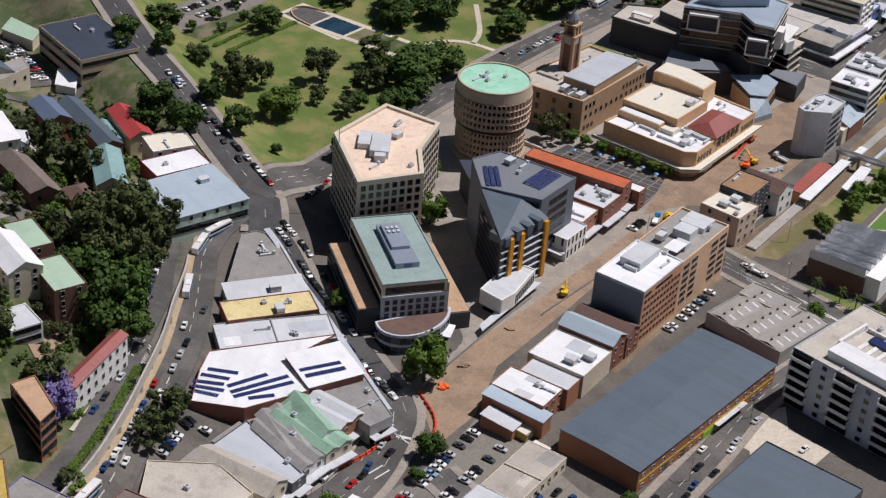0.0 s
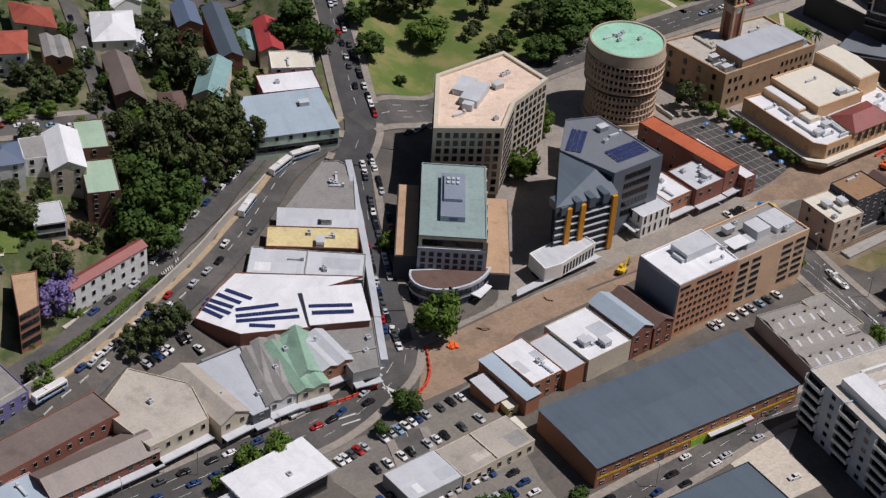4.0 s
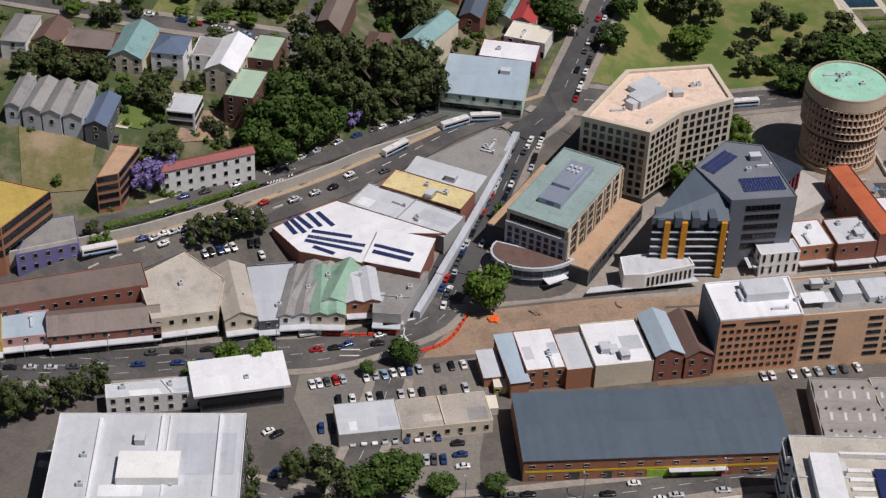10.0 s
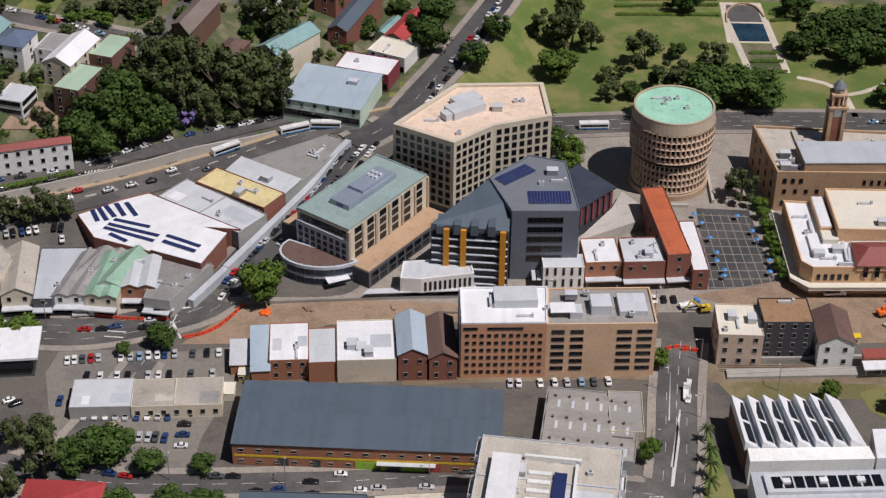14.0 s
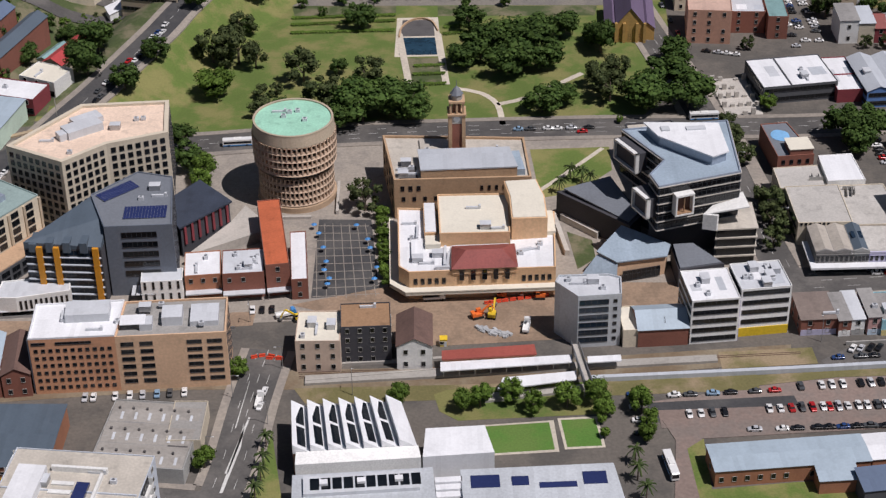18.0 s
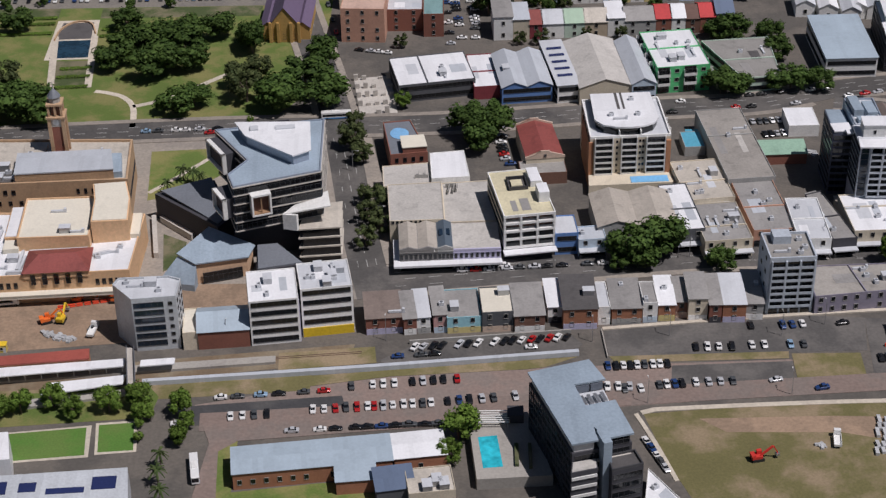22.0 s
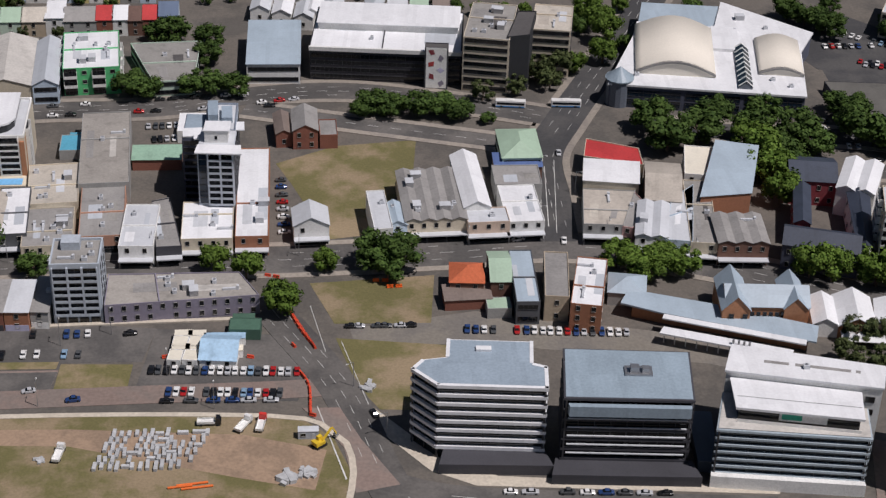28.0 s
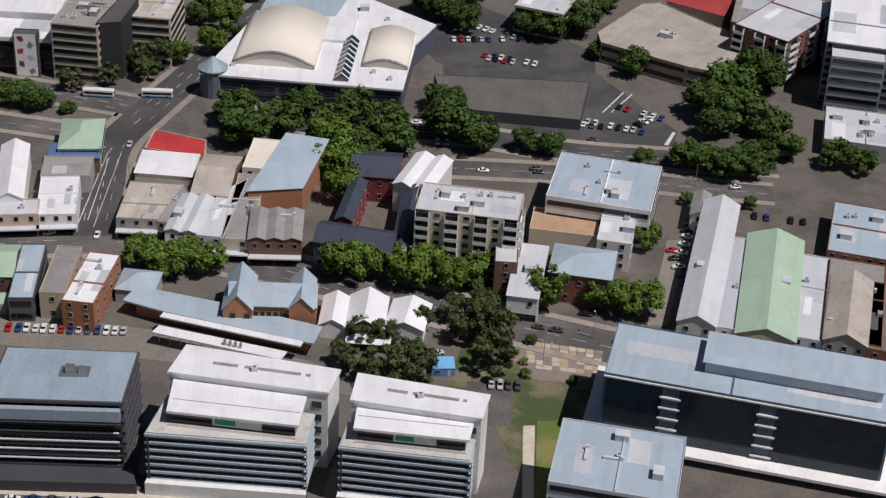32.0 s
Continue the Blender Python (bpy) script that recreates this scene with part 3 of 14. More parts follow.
        slab_at("screen_wall", 0.32, 0.72, 0.82, 0.84, h - 0.5, h + 1.4, "frame_white")
        slab_at("deck", 0.72, 0.95, 0.05, 0.32, h - 0.55, h - 0.3, "r_maroon")
        slab_at("deck", 0.44, 0.60, 0.02, 0.26, h - 0.55, h - 0.3, "dry_grass")
        slab_at("screen_wall", 0.68, 0.70, 0.05, 0.80, h - 0.5, h + 1.0, "frame_white")
    if opt.get("slab"):
        bm = bmesh.new()
        add_prism(bm, inset(pts, -5.0), 2.6, 3.6)
        part("podium_slab", (bm, "white"), root)
        bm = bmesh.new()
        add_prism(bm, [q(u, v, 0)[:2] for u, v in ((0.34, 0.35), (0.96, 0.35), (0.96, 0.9), (0.34, 0.9))], h - 0.7, h + 3.2)
        part("upper_storey", (bm, "ltgrey"), root)
        bm = bmesh.new()
        add_prism(bm, [q(u, v, 0)[:2] for u, v in ((0.33, 0.32), (0.97, 0.32), (0.97, 0.93), (0.33, 0.93))], h + 3.2, h + 3.5)
        part("upper_roof", (bm, roof), root)
        a, b = Vector(pts[0]), Vector(pts[1])
        em = Matrix.Translation((a.x, a.y, 0)) @ Matrix.Rotation(math.atan2((b - a).y, (b - a).x), 4, "Z")
        for t0, t1 in ((0.01, 0.21), (0.27, 0.55), (0.61, 0.99)):
            bm = bmesh.new()
            add_box(bm, t0 * W, t1 * W, -0.3, 0.1, 3.8, h - 1.2)
            part("glazing", (bm, "glass_teal"), root, em)
        for t0 in (0.24, 0.58):
            for f in range(5):
                bm = bmesh.new()
                add_box(bm, t0 * W - 3, t0 * W + 3, -0.7, 0.05, 4.5 + f * (h - 6) / 5, 5.0 + f * (h - 6) / 5)
                part("ledge", (bm, "frame_white"), root, em)
        bm = bmesh.new()
        add_box(bm, 0, W, -0.4, 0.05, h - 1.3, h - 0.8)
        part("floor_band", (bm, "frame_white"), root, em)
    for key, mt, z0_, z1_ in (("lilac", "violet_pale", 0.0, h - 0.8), ("yb", "yellow_paint", 0.0, 3.4)):
        if opt.get(key):
            i = 1 if key == "lilac" else 0
            a, b = Vector(pts[i]), Vector(pts[(i + 1) % 4])
            em = Matrix.Translation((a.x, a.y, 0)) @ Matrix.Rotation(math.atan2((b - a).y, (b - a).x), 4, "Z")
            bm = bmesh.new()
            add_box(bm, 0.1, (b - a).length - 0.1, -0.2, 0.1, z0_, z1_)
            part("cladding", (bm, mt), root, em)
    if opt.get("banner"):
        a, b = Vector(pts[0]), Vector(pts[1])
        em = Matrix.Translation((a.x, a.y, 0)) @ Matrix.Rotation(math.atan2((b - a).y, (b - a).x), 4, "Z")
        ln = (b - a).length
        for k, (mt, z0_, z1_) in enumerate((("white", 0.5, 18.3), ("violet", 1.5, 3.6), ("maroon", 4.6, 6.4), ("violet_pale", 7.2, 9.6), ("r_red", 10.4, 11.8), ("violet", 12.8, 15.0), ("maroon", 15.8, 17.2))):
            bm = bmesh.new()
            if k:
                add_prism(bm, [(-1.4, -0.7), (0.9, -1.1), (1.6, 0.5), (-0.4, 1.1)], 0, 0.06)
                bm.transform(Matrix.Translation((ln * (0.3 + 0.4 * (k % 2)), -0.12, (z0_ + z1_) / 2)) @ Matrix.Rotation(math.pi / 2, 4, "X") @ Matrix.Rotation(k * 0.9, 4, "Z"))
            else:
                add_box(bm, ln * 0.06, ln * 0.94, -0.12, 0.05, z0_, z1_)
            part("banner_panel", (bm, mt), root, em)
    return root, pts, q, top

# ---- ground: flat by the main street, a terrace behind it, and the hill above a retaining wall ----
WALL_LINE = [(-420, -62), (-330, -48), (-255, -35), (-218, -24.5), (-191, -11.5), (-164, 4.5), (-146, 16), (-130, 28), (-111, 42), (-95, 55), (-84, 62), (-66, 66), (-56, 70),
             (-24, 127), (13, 201), (60, 300)]


def smooth(a, b, v):
    t = max(0.0, min(1.0, (v - a) / (b - a)))
    return t * t * (3 - 2 * t)


def side_of(x, y):
    """Distance from the retaining wall: positive up the slope."""
    best, s = 1e9, 1
    for (ax, ay), (bx, by) in zip(WALL_LINE, WALL_LINE[1:]):
        ex, ey = bx - ax, by - ay
        t = max(0, min(1, ((x - ax) * ex + (y - ay) * ey) / (ex * ex + ey * ey)))
        dx, dy = x - ax - t * ex, y - ay - t * ey
        d = math.hypot(dx, dy)
        if d < best:
            best, s = d, 1 if ex * dy - ey * dx > 0 else -1
    return best * s


def wall_y(x):
    for (ax, ay), (bx, by) in zip(WALL_LINE, WALL_LINE[1:]):
        if ax <= x <= bx:
            return ay + (by - ay) * (x - ax) / (bx - ax)
    return WALL_LINE[0][1] if x < WALL_LINE[0][0] else WALL_LINE[-1][1]


def rise(x):
    """Height of the lower road along the foot of the wall."""
    return 0.07 * max(0.0, min(160.0, -62.0 - x)) + 2.4 * smooth(-56, -78, x)


def step_of(x):
    return 3.8 * smooth(-92, -135, x)


CLIMB = [(-66, 40, 5.5), (-58, 57, 7.0), (-46, 75, 7.8), (-37, 97, 8.6), (-15, 155, 13.0), (5, 200, 16.0), (30, 250, 19.0)]


def bank(x, y):
    """The rise that carries the road beside the park: its height and its share at a place."""
    best, z = 1e9, 0.0
    for (ax, ay, az), (bx, by, bz) in zip(CLIMB, CLIMB[1:]):
        ex, ey = bx - ax, by - ay
        t = max(0, min(1, ((x - ax) * ex + (y - ay) * ey) / (ex * ex + ey * ey)))
        d = math.hypot(x - ax - t * ex, y - ay - t * ey)
        if d < best:
            best, z = d, az + (bz - az) * t
    return z, 1 - smooth(9, 34, best)


def terr(x, y):
    z = slope(x, y)
    if -110 < x < 80 and y > 0:
        b, w = bank(x, y)
        z += max(0.0, b - z) * w
    return z


def slope(x, y):
    if x > 80:
        return 0.0
    yw = wall_y(x)
    low = rise(x) * max(0.0, min(1.0, (y + 52) / max(20.0, yw - 8 + 52))) ** 1.4
    d = side_of(x, y)
    if d <= -1.0:
        return low
    amp = 0.20 + 0.42 * smooth(-46, -88, x) + 0.38 * smooth(-100, -150, x)
    return low + step_of(x) * smooth(-1.0, 0.6, d) + amp * 25 * (1 - math.exp(-max(0.0, d - 12) / 34))


bm = bmesh.new()
xs = [-4000, -1500, -700, -540] + list(range(-460, 84, 4)) + [150, 300, 500, 900, 1800, 4000]
ys = [-4000, -1200, -400, -120] + list(range(-80, 260, 4)) + [300, 350, 400, 500, 700, 1100, 2000, 4500]
grid = [[bm.verts.new((x, y, terr(x, y))) for x in xs] for y in ys]
for j in range(len(ys) - 1):
    for i in range(len(xs) - 1):
        f = bm.faces.new((grid[j][i], grid[j][i + 1], grid[j + 1][i + 1], grid[j + 1][i]))
        f.smooth = True
        cx, cy = (xs[i] + xs[i + 1]) / 2, (ys[j] + ys[j + 1]) / 2
        f.material_index = 0 if cx > 80 else 1 if side_of(cx, cy) > 3 else 2 if cy > 76 else 0
ground = new("ground", mesh_of("ground", bm, ["urban_ground", "garden", "lawn"]))
tagged(ground, "grey-brown urban ground rising to a garden-covered hill", "ground", kind="structure")


def patch(name, label, pts, mat, z):
    """A flat piece of ground cover with a rim that reaches down to the ground."""
    bm = bmesh.new()
    a = [bm.verts.new((*p, z)) for p in pts]
    b = [bm.verts.new((*p, z - 0.3)) for p in pts]
    bm.faces.new(a)
    for i in range(len(pts)):
        j = (i + 1) % len(pts)
        bm.faces.new((b[i], b[j], a[j], a[i]))
    bmesh.ops.triangulate(bm, faces=[f for f in bm.faces if len(f.verts) > 4])
    return tagged(new(name, mesh_of(name, bm, mat)), label, "ground cover", kind="structure")


ROADS = []


def sample(pts, step=4.0):
    """Points along a rounded polyline, with the unit normal to the left."""
    p = [Vector(q) for q in pts]
    fine = []
    for i in range(len(p) - 1):
        a, b, c, d = p[max(0, i - 1)], p[i], p[i + 1], p[min(len(p) - 1, i + 2)]
        n = max(1, int((c - b).length / step))
        for k in range(n):
            t = k / n
            fine.append(0.5 * ((2 * b) + (c - a) * t + (2 * a - 5 * b + 4 * c - d) * t * t + (3 * b - a - 3 * c + d) * t ** 3))
    fine.append(p[-1])
    out = []
    for i, q in enumerate(fine):
        e = (fine[min(len(fine) - 1, i + 1)] - fine[max(0, i - 1)]).normalized()
        out.append((q, Vector((-e.y, e.x))))
    return out


def strip(bm, line, o0, o1, lift, skip=None, thick=0.25):
    for (p, n), (q, m) in zip(line, line[1:]):
        mid = (p + q) / 2 + n * (o0 + o1) / 2
        if skip and skip(mid):
            continue
        c = [p + n * o0, q + m * o0, q + m * o1, p + n * o1]
        up = lift + (0.4 if terr(mid.x, mid.y) > 0.5 else 0.0)
        hi = [bm.verts.new((v.x, v.y, terr(v.x, v.y) + up)) for v in c]
        lo = [bm.verts.new((v.x, v.y, terr(v.x, v.y) + lift - thick - 0.2)) for v in c]
        bm.faces.new(hi)
        for i in range(4):
            bm.faces.new((lo[i], lo[(i + 1) % 4], hi[(i + 1) % 4], hi[i]))


def road(name, label, pts, width, mat, paths, lines):
    line = sample(pts)
    bm = bmesh.new()
    strip(bm, line, -width / 2, width / 2, 0.10 + 0.004 * len(ROADS) if name == "road" else 0.12, thick=0.15)
    tagged(new(name, mesh_of(name, bm, mat)), label, "road" if name == "road" else "path", kind="structure")
    if name == "road":
        ROADS.append((line, width, paths, lines))


def finish_roads():
    near = [(line[::2], w) for line, w, _, _ in ROADS]
    for k, (line, w, paths, lines) in enumerate(ROADS):
        def blocked(mid, k=k):
            return any(j != k and min((mid - p).length for p, _ in l) < v / 2 + 1.0 for j, (l, v) in enumerate(near))
        if paths:
            bm = bmesh.new()
            strip(bm, line, w / 2, w / 2 + 2.8, 0.28, blocked)
            strip(bm, line, -w / 2 - 2.8, -w / 2, 0.28, blocked)
            tagged(new("pavement", mesh_of("pavement", bm, "footpath")), "pale concrete footpath with raised kerbs along the street", "footpath", kind="structure")
        if lines:
            bm = bmesh.new()
            lift = 0.13 + 0.004 * k
            for i in range(0, len(line) - 1):
                if blocked(line[i][0]):
                    continue
                if i % 2 == 0:
                    strip(bm, line[i:i + 2], -0.08, 0.08, lift, thick=0.02)
                if w > 12:
                    for s in (-1, 1):
                        if i % 3 == 0:
                            strip(bm, line[i:i + 2], s * w * 0.25 - 0.06, s * w * 0.25 + 0.06, lift, thick=0.02)
            if bm.verts:
                tagged(new("lane_marking", mesh_of("lane_marking", bm, "line_paint")), "white painted lane markings on the street", "road marking", kind="stuff")
            else:
                bm.free()

# ---- streets, lawns and lots ----
patch("pavement", "pale brown paved ground around the civic blocks", [(-120.0, -64.0), (240.0, -46.0), (226.0, 80.0), (60.0, 84.0), (-50.0, 64.0)], "footpath", 0.012)
patch("lawn", "sunlit park lawn with dry patches", [(10.0, 76.0), (60.0, 85.0), (190.0, 86.0), (207.0, 112.0), (212.0, 205.0), (40.0, 205.0), (0.7, 161.3), (-10.8, 132.6), (-23.7, 100.9), (-34.4, 79.8), (-43.1, 59.1)], "lawn", 0.030)
patch("lawn", "clipped green lawn beside the city hall", [(143.4, 22.0), (158.0, 26.0), (172.5, 42.0), (173.0, 60.0), (141.6, 59.0)], "lawn", 0.050)
patch("garden_bed", "planted bed of yellow-green shrubs beside the folded hall", [(151.6, -2.0), (160.4, -8.0), (160.6, -20.2), (153.6, -27.0)], "garden", 0.052)
patch("car_park_surface", "dark paved square with a grid of joints", [(59.7, -41.9), (83.3, -39.5), (79.8, 8.8), (60.4, 9.7)], "asphalt_dark", 0.050)
patch("dirt", "bare brown earth of a street dug up for works", [(-96.9, -77.4), (-70.2, -66.2), (-28.4, -63.6), (40.6, -57.5), (41.1, -49.3), (-28.8, -52.5), (-59.8, -51.8), (-101.0, -55.8), (-118.7, -78.4)], "dirt", 0.050)
patch("dirt", "bare brown earth of the works beside the station", [(69.8, -53.1), (87.3, -69.5), (106.2, -71.4), (146.0, -68.9), (163.5, -64.6), (190.2, -57.2), (193.0, -36.7), (144.6, -35.0), (89.0, -34.8), (53.0, -45.7)], "dirt", 0.055)
patch("car_park_surface", "worn pale asphalt of a parking lot", [(-152.5, -124.7), (-132.8, -140.5), (-107.5, -141.1), (-106.0, -125.9), (-99.0, -99.1), (-99.0, -78.9), (-121.0, -82.8), (-157.7, -81.9), (-160.2, -94.8)], "asphalt_pale", 0.040)
patch("car_park_surface", "brown-grey parking lot beside the rail line", [(303.3, -87.3), (387.4, -88.7), (390.9, -70.5), (374.2, -68.2), (303.1, -69.7)], "asphalt", 0.040)
patch("car_park_surface", "red-brown brick-paved parking lot", [(177.0, -118.8), (271.1, -114.8), (359.2, -110.6), (362.1, -92.1), (282.2, -91.4), (276.0, -92.1), (232.0, -93.2), (208.0, -96.5), (170.4, -104.0)], "brick_road", 0.040)
patch("car_park_surface", "dark asphalt strip of a parking lot", [(171.3, -114.4), (218.1, -110.7), (216.7, -102.1), (169.1, -104.5)], "asphalt_dark", 0.060)
patch("car_park_surface", "grey asphalt bay of a parking lot", [(320.7, -106.2), (359.9, -106.3), (361.9, -93.0), (322.8, -93.0)], "asphalt", 0.060)
patch("car_park_surface", "asphalt parking lot with marked bays", [(385.4, -108.8), (435.8, -110.7), (443.4, -77.3), (390.9, -70.5)], "asphalt", 0.045)
patch("car_park_surface", "narrow parking strip on the old rail line", [(230.0, -86.9), (289.7, -85.0), (295.5, -79.6), (290.4, -70.5), (238.7, -77.4), (229.0, -83.8)], "asphalt", 0.045)
patch("yard", "pale concrete yard beside a dark shed", [(-52.8, -171.7), (-33.4, -172.3), (-31.6, -150.0), (-51.2, -149.9)], "concrete_path", 0.050)
patch("yard", "pale concrete yard below the apartment block", [(-59.0, -157.9), (-42.3, -162.9), (-21.6, -149.6), (-35.1, -142.2)], "concrete_path", 0.062)
patch("road_surface", "red-brown worn surface of the quay road bend", [(442.2, -121.5), (449.1, -133.7), (451.9, -154.5), (464.8, -151.3), (454.3, -130.0), (448.4, -114.5), (437.1, -114.4)], "brick_road", 0.178)
patch("rail_strip", "brown dry ballast of the rail line", [(-44.6, -98.0), (21.8, -92.7), (107.6, -95.5), (219.1, -84.0), (220.8, -74.6), (104.1, -83.3), (20.9, -83.6), (-46.1, -90.5)], "ballast", 0.050)
patch("lawn", "dry grass verge beside the rail line", [(60.6, -101.4), (161.8, -100.2), (206.4, -98.7), (207.0, -89.7), (162.5, -92.8), (56.5, -93.2)], "dry_grass", 0.055)
patch("lawn", "dry brown grass verge below the long wall", [(196.0, -91.6), (293.0, -86.2), (282.0, -91.2), (276.0, -91.9), (232.0, -93.0), (208.0, -96.3), (196.0, -98.0)], "dry_grass", 0.066)
patch("lawn", "dry brown grass plot behind the shops", [(196.0, -78.0), (227.4, -76.4), (227.8, -85.4), (196.0, -87.4)], "dry_grass", 0.066)
patch("lawn", "dry grass strip between parking lots", [(304.9, -90.4), (361.2, -91.4), (361.8, -87.7), (303.3, -86.7)], "dry_grass", 0.070)
patch("lawn", "dry grass square between parking lots", [(361.4, -105.8), (383.6, -106.1), (384.8, -89.9), (362.5, -89.0)], "dry_grass", 0.070)
patch("vacant_lot", "large dry grass building site with bare tracks", [(314.5, -142.2), (324.0, -176.1), (440.4, -183.7), (448.6, -160.6), (451.2, -145.7), (446.4, -129.5), (437.1, -119.5), (403.0, -116.3), (351.9, -114.9), (310.2, -117.3)], "dry_grass", 0.060)
patch("track", "bare earth track across the grass site", [(334.3, -127.9), (369.1, -130.1), (418.1, -146.2), (440.5, -152.7), (444.1, -134.7), (419.5, -126.5), (368.9, -122.0), (327.1, -120.8)], "dirt", 0.075)
patch("vacant_lot", "vacant grass lot with bare earth patches", [(434.0, 21.0), (446.7, -18.1), (458.0, -16.1), (478.6, 22.9), (481.7, 53.0), (450.9, 49.1), (428.3, 36.1)], "dry_grass", 0.050)
patch("vacant_lot", "grassy vacant corner lot with bare earth", [(447.8, -69.8), (479.1, -70.4), (482.1, -42.1), (440.0, -45.7)], "dry_grass", 0.050)
patch("vacant_lot", "bare lot beside the quay road", [(454.3, -104.4), (460.5, -115.8), (471.8, -116.6), (486.1, -83.4), (448.0, -77.9)], "dry_grass", 0.050)
patch("footway", "pale concrete footway along the quay road", [(453.7, -108.4), (461.1, -128.0), (473.9, -145.4), (486.5, -152.6), (573.0, -160.0), (573.6, -157.0), (493.2, -148.6), (477.3, -140.4), (467.8, -126.9)], "concrete_path", 0.090)
patch("rail_yard", "grey asphalt yard behind the station row", [(454.0, -82.0), (495.6, -82.8), (565.4, -96.2), (616.0, -114.5), (616.9, -106.0), (597.0, -93.9), (551.6, -77.7), (494.0, -64.1), (452.7, -72.8)], "asphalt_pale", 0.045)
patch("plaza", "brown paved plaza ground by the quay", [(639.1, -109.4), (652.0, -126.4), (657.4, -152.7), (667.7, -150.4), (685.5, -121.7), (695.4, -92.8), (648.8, -79.6)], "garden", 0.040)
patch("car_park_surface", "small asphalt lot beside the quay path", [(644.0, -128.0), (657.0, -128.0), (660.0, -108.0), (646.0, -106.0)], "asphalt", 0.060)
patch("path", "pale concrete path down to the quay", [(654.5, -176.0), (657.5, -176.0), (664.0, -128.0), (660.5, -128.0)], "concrete_path", 0.080)
patch("lawn", "mown green strip beside the quay path", [(658.5, -170.0), (665.0, -170.0), (672.0, -126.0), (665.0, -126.0)], "lawn", 0.070)
patch("plaza", "round paved plaza in tan and mauve squares", [(661.1, -95.2), (666.0, -105.3), (678.0, -107.4), (690.1, -102.3), (695.4, -92.8), (663.4, -84.5)], "brick_road", 0.070)
patch("lane", "red brick paved lane between the quay offices", [(598.5, -172.0), (603.0, -172.5), (612.0, -138.0), (606.5, -136.0)], "brick_road", 0.200)
patch("lane", "pale asphalt lane between the halls", [(706.3, -77.4), (712.8, -77.6), (729.4, -26.1), (722.4, -26.0)], "asphalt_pale", 0.050)
patch("car_park_surface", "asphalt parking area beyond the shopping centre", [(655.2, 52.2), (734.7, 34.1), (741.1, 51.9), (717.4, 100.1), (655.4, 126.0)], "asphalt_dark", 0.040)
patch("car_park_surface", "broad asphalt parking yard behind the shopping centre", [(653.5, 110.1), (716.4, 95.0), (719.2, 120.9), (670.9, 171.4), (642.3, 136.8)], "asphalt_dark", 0.045)
patch("lawn", "green museum lawn with pale edging", [(115.5, -129.2), (139.9, -127.8), (139.2, -112.3), (106.8, -114.9)], "concrete_path", 0.070)
patch("lawn", "clipped green museum lawn", [(117.0, -128.2), (138.6, -126.7), (137.7, -113.3), (107.9, -115.5)], "lawn_green", 0.090)
patch("lawn", "pale edging of a square lawn", [(141.7, -126.8), (154.3, -126.1), (153.2, -110.7), (140.4, -111.4)], "concrete_path", 0.070)
patch("lawn", "clipped green square lawn", [(142.5, -125.7), (153.3, -125.3), (152.2, -111.8), (141.4, -112.3)], "lawn_green", 0.090)
patch("pool", "dark reflecting pool with a cascade in the park", [(87.5, 142.0), (108.2, 142.0), (107.0, 181.0), (88.5, 181.0)], "concrete_path", 0.060)
patch("pool", "still dark water of the park pool", [(89.6, 143.6), (106.2, 143.6), (105.4, 160.5), (90.2, 160.5)], "pool_water", 0.100)
patch("pool", "dark stepped cascade basin above the park pool", [(90.2, 162.0), (105.4, 162.0), (104.6, 178.5), (91.0, 178.5)], "r_dark", 0.100)
patch("car_park_surface", "grey asphalt parking strip beyond the park", [(40.0, 196.0), (200.0, 190.0), (205.0, 214.0), (45.0, 220.0)], "asphalt_pale", 0.055)
patch("garden_bed", "terraced planted beds above the park lawn", [(42.0, 184.5), (88.0, 183.0), (88.0, 195.0), (40.0, 196.0)], "garden", 0.050)
patch("garden_bed", "terraced planted beds above the park lawn", [(107.0, 182.5), (178.0, 180.0), (180.0, 190.5), (107.0, 193.0)], "garden", 0.050)
patch("garden_bed", "formal planted beds below the park pool", [(93.4, 116.1), (108.4, 115.5), (107.6, 140.3), (92.9, 140.9)], "garden", 0.060)
road("park_path", "pale concrete park path", [(89.4, 164.9), (96.4, 88.7)], 3.0, "concrete_path", 0, 0)
road("park_path", "pale concrete park path", [(106.7, 164.2), (109.6, 115.5)], 3.0, "concrete_path", 0, 0)
road("park_path", "pale path across the city hall lawn", [(143.4, 27.4), (152.0, 37.0), (170.4, 59.0)], 1.8, "concrete_path", 0, 0)
road("park_path", "curved pale park path", [(113.1, 111.8), (123.7, 107.3), (130.3, 97.1), (131.9, 79.2)], 2.5, "concrete_path", 0, 0)
road("park_path", "pale park path between trees", [(130.3, 97.1), (143.5, 103.0), (167.6, 123.5)], 2.5, "concrete_path", 0, 0)
road("road", "asphalt main street with lane markings", [(-420.0, -119.0), (-330.0, -105.0), (-255.4, -74.2), (-216.0, -74.3), (-177.2, -72.6), (-148.4, -72.2), (-118.8, -60.8), (-109.6, -51.7)], 15.0, "asphalt", 1, 1)
road("road", "asphalt main street past the shops", [(226.0, -38.0), (292.0, -33.0), (348.0, -29.0), (425.0, -31.0), (485.0, -28.0), (528.0, -25.0), (574.0, -37.0), (639.0, -66.0), (699.0, -92.0), (800.0, -135.0), (1000.0, -225.0)], 17.0, "asphalt", 1, 1)
road("road", "dark asphalt street beside the triangular block", [(-69.2, 40.0), (-82.4, 13.0), (-98.4, -24.5), (-108.7, -47.4)], 15.0, "asphalt_dark", 1, 1)
